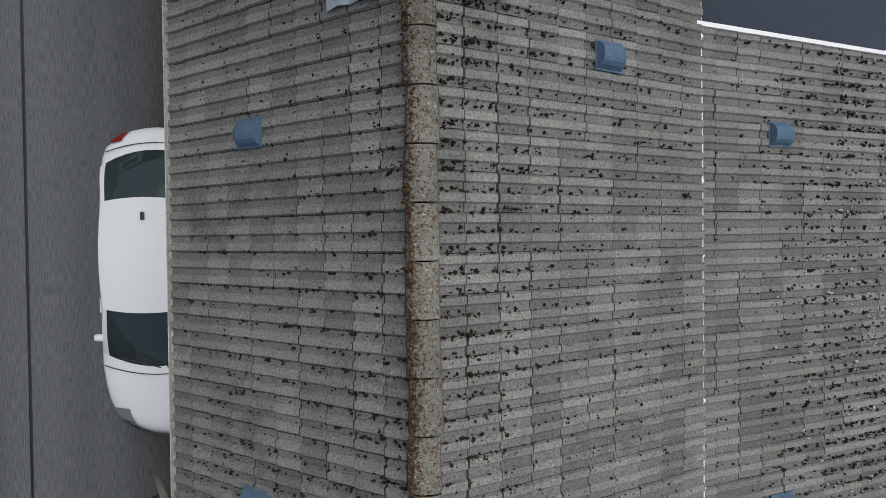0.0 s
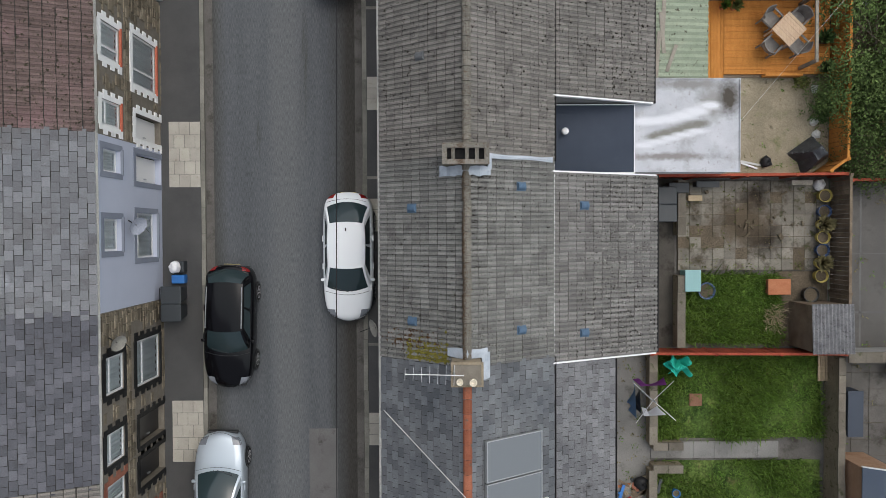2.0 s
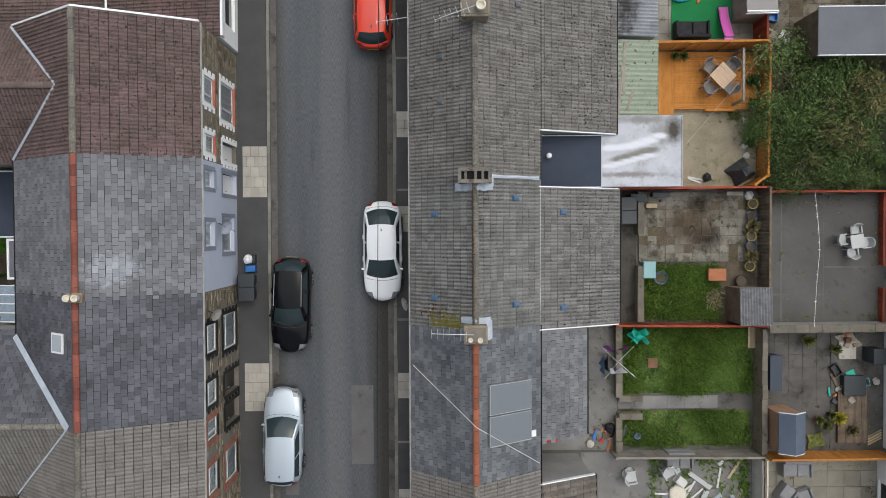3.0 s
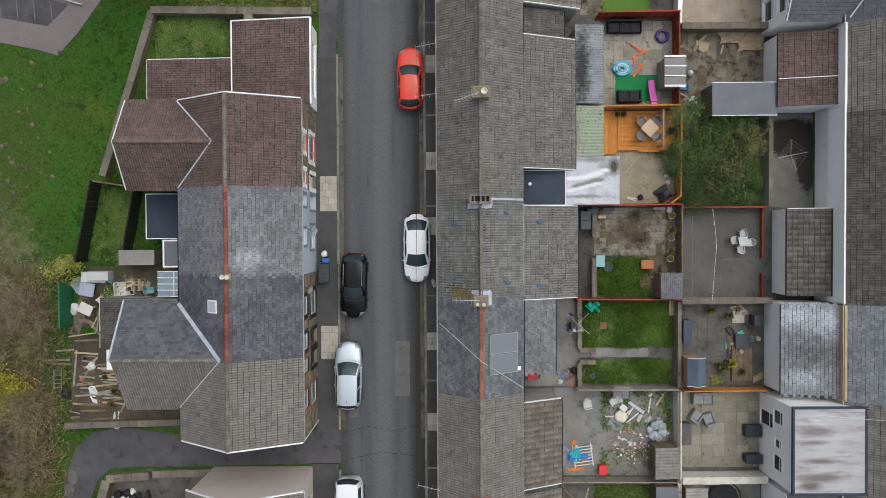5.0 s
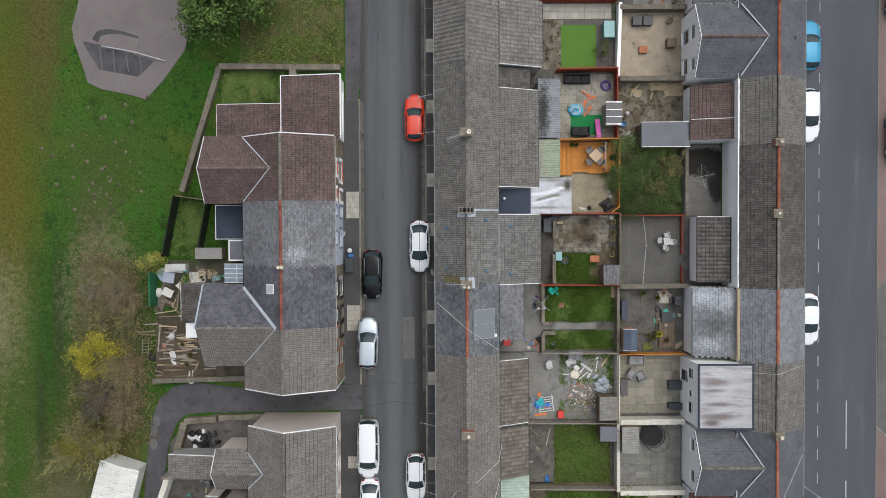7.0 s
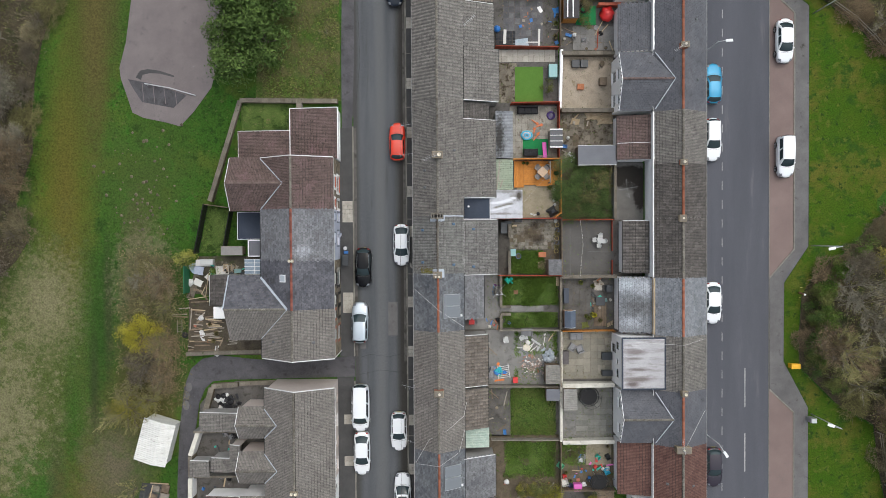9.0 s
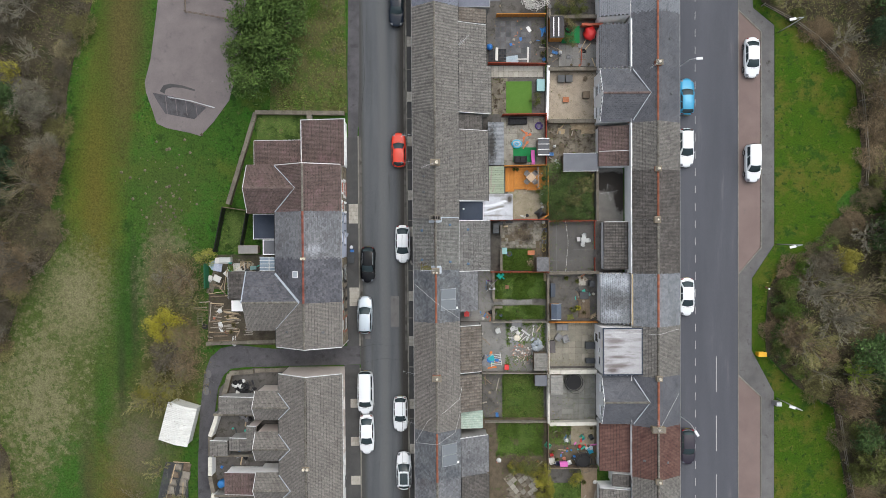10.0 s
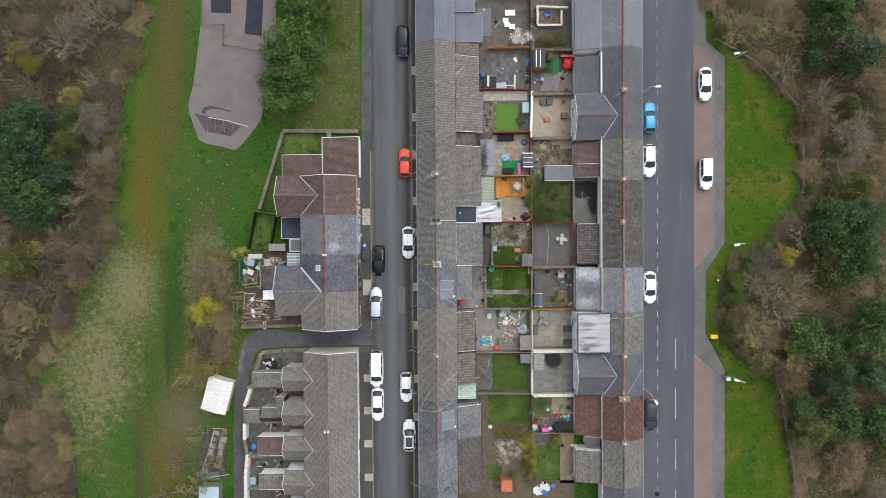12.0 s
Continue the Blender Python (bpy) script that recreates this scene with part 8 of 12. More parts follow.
# stands of one kind within the woods: centre, half widths, kinds
STANDS_LEFT = ((-51.1, 19.9, 2.4, 1.9, ("gold",)), (-57.2, 24.0, 2.5, 2.5, ("gold", "haze")), (-56.8, -2.0, 3.0, 2.2, ("gold", "ivy")), (-56.5, 10.0, 5.5, 9.5, ("green", "green", "green", "ivy")),
               (-46.5, 27.5, 5.0, 5.5, ("grey", "grey", "haze")), (-47.4, 12.0, 2.6, 2.6, ("haze",)), (-50.2, 6.4, 3.4, 3.4, ("haze", "brown", "dark")), (-50.5, 13.5, 2.5, 4.0, ("ivy", "dark", "green")), (-44.5, 21.0, 2.6, 4.0, ("rust", "thicket", "haze")),
               (-46.8, 3.0, 4.0, 5.5, ("dark", "haze", "dark")), (-54.6, -27.0, 6.5, 9.0, ("rust",)), (-56.5, -13.0, 4.0, 6.0, ("thicket", "olive", "ivy", "rust")), (-57.5, -8.0, 4.0, 4.0, ("grey", "green", "dark")))
STANDS_RIGHT = ((52.6, 30.5, 3.6, 3.6, ("green",)), (53.0, 23.6, 2.5, 2.5, ("green",)), (54.2, 1.6, 4.2, 3.2, ("green",)), (55.5, -4.2, 3.0, 2.6, ("green",)), (54.6, -20.8, 6.5, 6.0, ("green", "green", "green", "green", "olive")),
                (53.0, -14.0, 4.0, 3.5, ("green", "green", "ivy")), (57.6, -13.0, 3.2, 3.2, ("green",)), (42.6, -7.6, 2.8, 3.6, ("grey",)), (47.0, -8.8, 2.8, 3.4, ("grey", "brown")), (47.8, -2.6, 3.2, 2.0, ("gold", "olive")),
                (54.8, 17.5, 3.0, 2.4, ("ivy", "gold", "grey")), (43.5, 28.0, 5.0, 6.0, ("thicket", "thicket", "rust", "olive")), (50.5, 12.0, 4.0, 9.0, ("grey", "thicket", "rust", "grey")), (52.0, -30.5, 4.5, 4.5, ("rust", "rust", "thicket")), (58.0, 27.0, 3.0, 8.0, ("rust", "thicket")))


def stand(x, y, stands, other):
    for cx, cy, rx, ry, kinds in stands:
        if math.hypot((x - cx) / rx, (y - cy) / ry) < 1:
            return rng.choice(kinds)
    return rng.choice(other)


def pick_left(x, y):
    return stand(x, y, STANDS_LEFT, ("brown", "dark", "dark", "haze", "rust", "dark"))


def pick_right(x, y):
    return stand(x, y, STANDS_RIGHT, ("grey", "olive", "ivy", "olive", "rust", "brown", "thicket", "haze"))


wood(-64, -40, -40, 36, 3.35, lambda x, y: x < edge_left(y) - 0.6, pick_left, "left wood", (0.6, 1.08))
wood(38, 64, -40, 36, 3.35, lambda x, y: x > edge_right(y) + 0.9, pick_right, "right wood", (0.6, 1.05))
# smaller trees along the edges of both woods
for y in range(-38, 38, 2):
    yy = y + rng.uniform(-0.8, 0.8)
    for edge, sg, kinds, gname in ((edge_left, -1, ("thicket", "rust", "thicket", "dark", "haze"), "left wood"), (edge_right, 1, ("thicket", "olive", "thicket", "rust", "ivy"), "right wood")):
        kind = rng.choice(kinds)
        s = rng.uniform(0.34, 0.55) * (1.6 if kind in ("thicket", "rust") else 1.0)
        px = edge(yy) + sg * rng.uniform(-0.1, 1.0)
        if kind == "ivy":
            tree(rng.choice(OLIVE), leaf_olive, "olive ivy-clad woodland tree", px, yy, gz(px) - 0.05, s * 0.9, rng.uniform(0, 360), group=gname)
        else:
            tree(rng.choice(SETS[kind]), twig_mat, NAMES[kind], px, yy, gz(px) - 0.05, s, rng.uniform(0, 360), group=gname)
# scrub between field and houses
for x, y, k, s in ((-30.0, -4.0, "brown", 0.72), (-31.8, -5.5, "olive", 0.42), (-33.0, -4.2, "grey", 0.36), (-29.2, -6.6, "olive", 0.42), (-32.2, -7.0, "olive", 0.3), (-32.0, -13.4, "dark", 0.75), (-30.4, -12.0, "olive", 0.55), (-34.2, -13.2, "olive", 0.35), (-30.2, -14.8, "brown", 0.5), (-33.4, -15.2, "olive", 0.45),
                   (-33.6, -17.9, "olive", 0.85), (-31.4, -17.2, "olive", 0.6), (-35.4, -18.4, "olive", 0.5), (-33.5, -27, "olive", 0.55), (-36, -31, "brown", 0.7), (-33, -33, "olive", 0.7), (-34.6, -36, "brown", 0.8), (-38.5, -35.5, "brown", 0.6), (-32.5, -23, "grey", 0.35), (-31.0, -30.5, "olive", 0.5)):
    tree(rng.choice(SETS[k]), twig_mat, {"olive": "low olive scrub bush just coming into leaf", "grey": "low grey bare scrub bush", "dark": "dark bare scrub bush with pale sticks", "brown": "low brown bare scrub bush"}[k], x, y, gz(x) - 0.5 * s, s, rng.uniform(0, 360), "bush", "scrub bushes", "bush", sz=0.75)
FORS = leafy_mesh("forsythia", 77, 3.2, 1.7, 1500, 0.16, 9, 0.1)
tree(tinted(leafy_mesh("forsythia_large", 78, 2.6, 2.3, 4600, 0.15, 18, 0.1), leaf_yellow), leaf_yellow, "large yellow flowering forsythia bush", -32.3, -9.7, gz(-32.3), 1.1, 30, "bush", name="bush")
for x, y, k, size, flat_k in ((-30.4, -4.6, "rust", 0.85, 0.9), (-29.6, -7.4, "olive", 0.4, 0.7), (-30.4, -11.2, "rust", 0.95, 1.0), (-30.2, -10.4, "olive", 0.5, 0.7), (-32.4, -12.9, "thicket", 0.85, 1.0), (-31.6, -13.4, "dark", 0.5, 0.6), (-30.3, -14.6, "rust", 0.85, 1.0), (-30.6, -16.0, "olive", 0.42, 0.7), (-32.6, -14.6, "grey", 0.36, 0.8), (-31.6, -3.2, "thicket", 0.6, 0.8)):
    tree(rng.choice(SETS[k]), twig_mat, "leafless brown scrub bush beside the field", x, y, gz(x) - 0.1, size, rng.uniform(0, 360), "bush", "scrub bushes", "bush", sz=flat_k)
SALLOW = leafy_mesh("sallow", 79, 2.6, 2.6, 4200, 0.1, 18, 0.1)
for x, y, k in ((-33.6, -18.1, 1.0), (-31.9, -17.6, 0.7), (-35.4, -18.4, 0.6)):
    tree(tinted(SALLOW, leaf_gold), leaf_gold, "dull golden green sallow bush beside the hut", x, y, gz(x), k, rng.uniform(0, 360), "bush", "scrub bushes", "bush")
tree(tinted(FORS, surf("yellow green leaf", (0.24, 0.25, 0.05), (0.34, 0.33, 0.09), 1, 6, rnd=0.3)), leaf_olive, "yellow green garden shrub", -27.0, -1.6, gz(-27), 0.85, 200, "bush", name="bush")
COURT = [tinted(m, leaf_mid) for m in LEAFY]
for x, y, s in ((-18.6, 31.5, 1.0), (-18.6, 27.0, 1.1), (-19.4, 22.5, 1.05), (-20.8, 18.4, 1.0), (-16.6, 24.5, 0.95), (-21.0, 25.0, 0.95), (-18.5, 36, 1.05), (-15.6, 30.5, 0.95), (-17.6, 20.4, 0.9), (-15.8, 35, 0.95), (-21.4, 21.2, 0.8), (-16.4, 27.4, 0.8)):
    tree(rng.choice(COURT), leaf_mid, "dense green conifer beside the court", x, y, gz(x), s, rng.uniform(0, 360), group="court trees")
for x, y, s in ((-13.5, 31, 0.4), (-12.5, 27, 0.35), (-14.5, 34, 0.45), (-11.8, 22, 0.25)):
    tree(rng.choice(SETS["olive"]), twig_olive, "low brambles on waste ground", x, y, gz(x), s, rng.uniform(0, 360), "bush", "scrub bushes", "bush")
# garden trees and shrubs
BUSH = leafy_mesh("bush", 91, 2.6, 2.6, 7500, 0.13, 14, 0.05)
SPIKE = bare_mesh("spiky", 93, 3.4, 2.6, 0.8)
leaf_shrub = surf("mid green shrub leaf", (0.05, 0.085, 0.024), (0.12, 0.17, 0.055), 0.9, 6, rough=0.6, rnd=0.5, objrnd=0.2)
for x, y, s in ((14.0, 6.6, 0.95), (13.6, 4.6, 0.7), (15.3, 4.6, 1.0), (14.4, 3.5, 0.75), (15.7, 6.6, 0.8), (16.6, 3.6, 0.6), (17.6, 2.9, 0.4)):
    tree(tinted(BUSH, leaf_shrub), leaf_shrub, "dense mid green garden shrub", x, y, -0.1, s, rng.uniform(0, 360), "shrub", "overgrown shrubs", "shrub")
for x, y, s in ((15.2, 4.3, 0.9), (16.8, 5.6, 0.8), (17.0, 6.9, 0.7)):
    tree(tinted(SPIKE, twig_olive), twig_olive, "pale spiky branches over the shrubs", x, y, 0.1, s, rng.uniform(0, 360), "shrub", "overgrown shrubs", "shrub")
grass_patch(17.2, 18.35, 4.2, 7.6, 900, "pale dry grass beside the shrubs", 0.2, -0.06, blade=leaf_olive)
tree(tinted(FORS, leaf_white), leaf_white, "garden tree in white blossom", 11.24, 27.02, -0.1, 1.0, 10, name="tree")
tree(tinted(FORS, leaf_olive), leaf_olive, "small variegated garden shrub", 11.6, 16.1, -0.1, 0.55, 90, "shrub", name="shrub")
for x, y, s, m in ((10.4, -26.4, 0.75, leaf_olive), (11.9, -28.3, 0.7, surf("golden shrub leaf", (0.3, 0.27, 0.04), (0.4, 0.36, 0.07), 1, 6, rnd=0.3)), (12.0, -30.6, 0.7, leaf_olive), (9.0, -26.2, 0.5, leaf_brown), (16.0, -27.6, 0.55, leaf_olive), (15.2, 24.6, 0.8, leaf_brown), (15.3, 22.9, 0.6, leaf_olive), (8.3, -33.4, 0.5, surf("rusty leaf", (0.22, 0.1, 0.04), (0.3, 0.15, 0.07), 1, 6, rnd=0.3))):
    tree(tinted(FORS, m), m, "straggling garden shrub in spring leaf", x, y, -0.1, s, rng.uniform(0, 360), "shrub", "garden shrubs", "shrub")
LIME = surf("lime green leaf", (0.2, 0.3, 0.03), (0.28, 0.38, 0.06), 1, 6, rnd=0.3)
tree(tinted(LEAFY[0], LIME), LIME, "tree in bright lime green leaf", 48.3, -15.5, gz(47), 0.55, 40, name="tree")
for x, y, s in ((40.6, -5.6, 0.4), (40.9, -8.6, 0.45), (42.6, -3.4, 0.35)):
    tree(tinted(LEAFY[1], leaf_green), leaf_green, "fresh green shrub at the wood's edge", x, y, gz(x), s, rng.uniform(0, 360), "shrub", "edge shrubs", "shrub")


def undergrowth(name, label, n, spot, material, seed):
    """Brambles and saplings close to the ground, as one piece of stuff."""
    r = random.Random(seed)
    V, F = [], []
    while len(F) < n:
        x, y = spot(r)
        if x is None:
            continue
        z = gz(x) + 0.1
        for _ in range(7):
            a, e, l = r.uniform(0, 6.28), r.uniform(0.05, 1.3), r.uniform(0.15, 0.55)
            d = Vector((math.cos(a) * math.cos(e), math.sin(a) * math.cos(e), math.sin(e)))
            p = Vector((x + r.gauss(0, 0.35), y + r.gauss(0, 0.35), z + r.uniform(0, 0.5)))
            w = Vector((-math.sin(a), math.cos(a), 0)) * r.uniform(0.015, 0.045)
            b = len(V)
            V.extend([tuple(p - w), tuple(p + w), tuple(p + d * l)])
            F.append((b, b + 1, b + 2))
    return tagged(raw(name, V, F, material), label, "undergrowth", kind="stuff")


def spot_left(r):
    x, y = r.uniform(-66, -41), r.uniform(-40, 38)
    return (x, y) if x < edge_left(y) + r.gauss(0, 0.6) else (None, None)


def spot_right(r):
    x, y = r.uniform(39, 66), r.uniform(-40, 38)
    return (x, y) if x > edge_right(y) + r.gauss(0, 0.6) else (None, None)


def spot_scrub(r):
    x, y = r.uniform(-35, -26.5), r.uniform(-18, -1)
    return (x, y) if x < -27.5 else (None, None)


undergrowth("undergrowth", "brown brambles under the bare trees", 24000, spot_left, twig_dark, 1)
undergrowth("undergrowth", "brown and grey brambles under the trees", 24000, spot_right, twig_olive, 2)
undergrowth("undergrowth", "green ivy and nettles under the trees", 16000, spot_right, leaf_olive, 3)
undergrowth("undergrowth", "green ivy and nettles under the trees", 14000, spot_left, leaf_olive, 4)
undergrowth("undergrowth", "dead brown stalks on rough ground", 6000, spot_scrub, leaf_brown, 5)

# ---- things on roofs ----
def on_slope(bm, a, along, up):
    bm.transform(roof_frame(a, along, up))
    return bm


vent_grey = surf("grey vent tile", (0.1, 0.105, 0.11), (0.14, 0.145, 0.15), 6, 60)


def vent_tile(x, y, front, parent_label="blue grey ridge vent tile on the roof slope", eave=None, top=None, material=vent_blue):
    """A hooded vent tile on a slope between eave and ridge points."""
    (xe, ze), (xr, zr) = eave, top
    k = (x - xe) / (xr - xe)
    z = ze + (zr - ze) * k
    up = Vector((xr - xe, 0, zr - ze)).normalized()
    dirn = -1 if up.x > 0 else 1
    v = thing("vent_tile", parent_label, "roof vent", "roof vents", at=(x, y, z))
    fr = roof_frame((x, y, z), (0, dirn, 0), up)
    bm = B()
    n = 8
    rings = []
    for yy, hh in ((-0.16, 0.075), (-0.1, 0.1), (0.06, 0.11), (0.13, 0.1)):
        rings.append([bm.verts.new((-0.12 + 0.24 * i / n, yy, 0.03 + hh * (1 - abs(2 * i / n - 1) ** 3.2))) for i in range(n + 1)])
    for a, b in zip(rings, rings[1:]):
        for i in range(n):
            bm.faces.new((a[i], a[i + 1], b[i + 1], b[i]))
    bm.faces.new(rings[0][::-1]), bm.faces.new(rings[-1])
    bm.transform(fr)
    part("hood", bm, material, v)
    part("base", on_slope(box(B(), -0.13, 0.13, -0.19, 0.14, 0.026, 0.04), (x, y, z), (0, dirn, 0), up), material, v)
    return v


for x, y in ((-1.7, 1.03), (-1.7, -2.2)):
    vent_tile(x, y, True, eave=MF, top=MR)
for x, y in ((1.33, 1.63), (1.33, -2.45)):
    vent_tile(x, y, False, eave=MB, top=MR)
for x, y, e in ((-1.45, 5.3, MF), (-1.45, 7.0, MF), (1.45, 9.0, MB)):
    vent_tile(x, y, True, "small dark grey vent tile on the roof", eave=e, top=MR, material=vent_grey)
for x, y in ((3.38, 1.12), (3.38, -2.72)):
    vent_tile(x, y, False, eave=(5.95, 2.4), top=(2.32, 4.18))
for x, y, e, t in ((26.0, 16.0, RF, RR), (25.4, -25.0, RF, RR), (22.9, -24.8, RB, RR), (-12.6, -10.0, LF, LR), (-16.6, -10.0, LB, LR), (25.8, 22.0, RF, RR)):
    vent_tile(x, y, True, "small grey vent tile on the roof", eave=e, top=t, material=vent_grey)


def flashing(label, pts, w, material=lead, lift=0.05):
    bm = B()
    rows_ = []
    for p in pts:
        p = Vector(p)
        rows_.append([bm.verts.new((p.x, p.y - w / 2 + random.uniform(-0.03, 0.03), p.z + lift)), bm.verts.new((p.x, p.y, p.z + lift + 0.02)), bm.verts.new((p.x, p.y + w / 2 + random.uniform(-0.03, 0.03), p.z + lift))])
    for a, b in zip(rows_, rows_[1:]):
        for i in range(2):
            bm.faces.new((a[i], b[i], b[i + 1], a[i + 1]))
    ex = bmesh.ops.extrude_face_region(bm, geom=bm.faces[:])
    for g in ex["geom"]:
        if isinstance(g, bmesh.types.BMVert):
            g.co.z += 0.012
    bmesh.ops.recalc_face_normals(bm, faces=bm.faces[:])
    return solid("lead_flashing", bm, material, label, "flashing", "lead flashings")


def mid_z(x):
    return MF[1] + (MR[1] - MF[1]) * (x - MF[0]) / (MR[0] - MF[0]) if x < MR[0] else MB[1] + (MR[1] - MB[1]) * (MB[0] - x) / (MB[0] - MR[0])


flashing("crumpled silver grey lead flashing below the chimney", [(-0.95 + 0.1 * k, 2.01, mid_z(-0.95 + 0.1 * k) + 0.05 + 0.025 * math.sin(k * 2.4)) for k in range(15)], 0.27)
flashing("crumpled silver grey lead flashing beside the chimney", [(x, 2.25, mid_z(x) + 0.06) for x in (0.37, 0.42, 0.48)], 0.42)
flashing("grey lead strip along the party wall", [(x, 2.44, mid_z(x) + 0.03) for x in (0.36, 0.9, 1.5, 2.0, 2.36)], 0.12)
flashing("crumpled silver grey lead flashing above the chimney", [(x, -2.95, mid_z(x) + 0.04) for x in (-0.75, -0.5, -0.22, 0.1, 0.35)], 0.24)
flashing("silver grey lead flashing beside the chimney", [(x, -3.3, mid_z(x) + 0.04) for x in (0.19, 0.3, 0.42)], 0.75)
moss_mat = surf("yellow green moss", (0.11, 0.1, 0.02), (0.17, 0.15, 0.035), 6, 40, grain=0.4)
moss_rust = surf("rusty brown moss", (0.05, 0.026, 0.012), (0.09, 0.048, 0.02), 6, 40, grain=0.4)


def moss(label, n, spot, material, seed, size=(0.015, 0.05)):
    """Cushions of moss on a roof, as one piece of stuff."""
    r = random.Random(seed)
    V, F = [], []
    for _ in range(n):
        x, y, z = spot(r)
        s = r.uniform(*size)
        b = len(V)
        k = 6
        a0 = r.uniform(0, 6)
        ex, ey = r.uniform(0.7, 1.5), r.uniform(0.6, 1.2)
        for i in range(k):
            j = r.uniform(0.45, 1.35)
            V.append((x + s * ex * j * math.cos(a0 + 2 * math.pi * i / k), y + s * ey * j * math.sin(a0 + 2 * math.pi * i / k), z - 0.02))
        V.append((x, y, z + s * 0.25))
        F.extend([(b + i, b + (i + 1) % k, b + k) for i in range(k)])
    return tagged(raw("moss", V, F, material), label, "moss", kind="stuff")


def wing_z(x):
    return 2.4 + (4.18 - 2.4) * (5.95 - x) / 3.63


pale_lichen = surf("pale lichen", (0.36, 0.36, 0.32), (0.46, 0.46, 0.42), 8, 40)
dark_moss = surf("black green moss", (0.012, 0.011, 0.008), (0.035, 0.03, 0.022), 8, 40, grain=0.4)
moss("dark moss cushions on the lower roof tiles", 2200, lambda r: (lambda x, y: (x, round(y / 0.155) * 0.155 + r.gauss(0, 0.02), wing_z(x) + 0.056))(min(5.9, max(2.6, r.gauss(4.6, 0.8))), r.uniform(-3.5, 2.05)), dark_moss, 11, (0.008, 0.024))
moss("pale lichen spots on the lower roof tiles", 500, lambda r: (lambda x, y: (x, y, wing_z(x) + 0.056))(min(5.9, max(2.6, r.gauss(4.8, 0.7))), r.uniform(-3.5, 2.05)), pale_lichen, 19, (0.008, 0.022))
moss("dark moss cushions on the roof tiles", 2600, lambda r: (lambda x, y: (x, round(y / 0.155) * 0.155 + r.gauss(0, 0.02), mid_z(x) + 0.052))(r.uniform(-2.6, 2.3), r.uniform(-3.3, 2.3)), dark_moss, 12, (0.005, 0.018))
moss("dark moss cushions near the ridge", 1800, lambda r: (lambda x, y: (x, round(y / 0.155) * 0.155 + r.gauss(0, 0.02), mid_z(x) + 0.052))(-0.22 + abs(r.gauss(0.15, 0.45)) * r.choice((-1, 1, 1)), r.uniform(-3.3, 2.0)), dark_moss, 13, (0.005, 0.02))
moss("dark moss cushions on the roof tiles", 2200, lambda r: (lambda x, y: (x, y, mid_z(x) + 0.052))(r.uniform(-2.6, 2.3), r.uniform(2.6, 14)), dark_moss, 14, (0.008, 0.03))
moss("dark moss cushions on the rear wing tiles", 1500, lambda r: (lambda x, y: (x, y, 2.7 + 1.42 * (5.75 - x) / 3.35 + 0.06))(r.uniform(2.5, 5.6), r.uniform(4.5, 12.2)), dark_moss, 15, (0.008, 0.035))
moss("rusty moss along the ridge tiles", 700, lambda r: (-0.22 - abs(r.gauss(0.02, 0.05)), r.uniform(-3.3, 2.0), 6.1), moss_rust, 16, (0.006, 0.02))
moss("yellow green moss near the chimney", 500, lambda r: (lambda x, y: (x, y, mid_z(x) + 0.04))(r.uniform(-1.9, -0.7), -3.1 + abs(r.gauss(0, 0.25)) - 0.2), moss_mat, 17, (0.015, 0.06))
moss("pale and rusty lichen patches low on the slope", 350, lambda r: (lambda x, y: (x, y, mid_z(x) + 0.04))(r.gauss(-1.75, 0.35), r.gauss(-2.75, 0.18)), moss_rust, 18, (0.012, 0.04))


def solar(label, y0, y1, x0, x1):
    s = thing("solar_collector", label, "solar panel", "solar collectors", at=((x0 + x1) / 2, (y0 + y1) / 2, mid_z((x0 + x1) / 2)))
    up = Vector((MR[0] - MB[0], 0, MR[1] - MB[1])).normalized()
    lu = (x1 - x0) / -up.x
    ym = (y0 + y1) / 2
    for a, b in ((y0, ym - 0.02), (ym + 0.02, y1)):
        fr_at = (x1, a, mid_z(x1))
        part("panel", on_slope(box(B(), 0.03, b - a - 0.03, 0.03, lu - 0.03, 0.1, 0.16), fr_at, (0, 1, 0), up), solar_grey, s)
        bm = B()
        for q in ((0, 0.03, 0, lu), (b - a - 0.03, b - a, 0, lu), (0.03, b - a - 0.03, 0, 0.03), (0.03, b - a - 0.03, lu - 0.03, lu)):
            box(bm, *q, 0.06, 0.175)
        part("frame", on_slope(bm, fr_at, (0, 1, 0), up), metal_grey, s)
    part("junction_box", on_slope(box(B(), 0.05, 0.3, -0.32, -0.1, 0.05, 0.1), (x1, y0, mid_z(x1)), (0, 1, 0), up), white_pvc, s)
    return s


solar("two large matt grey solar collectors on the slates", -7.75, -5.4, 0.22, 1.9)
solar("two matt grey solar collectors on the slates", -25.0, -22.6, 0.25, 1.9)


def aerial(label, x, y, z, mast, turn, n=7):
    a = thing("tv_aerial", label, "aerial", "aerials", at=(x, y, z))
    part("mast", tube(B(), [(x, y, z), (x, y, z + mast)], 0.02), metal_grey, a)
    d = Vector((math.cos(radians(turn)), math.sin(radians(turn)), 0.03))
    p = Vector((x, y, z + mast))
    q = p + d * 1.25
    part("boom", tube(B(), [p - d * 0.25, q], 0.014), metal_grey, a)
    s = Vector((-d.y, d.x, 0))
    for i in range(n):
        c = p.lerp(q, i / (n - 1))
        w = 0.26 - 0.12 * i / n
        part("element", tube(B(), [c - s * w, c + s * w], 0.007, 4), metal_grey, a)
    return a


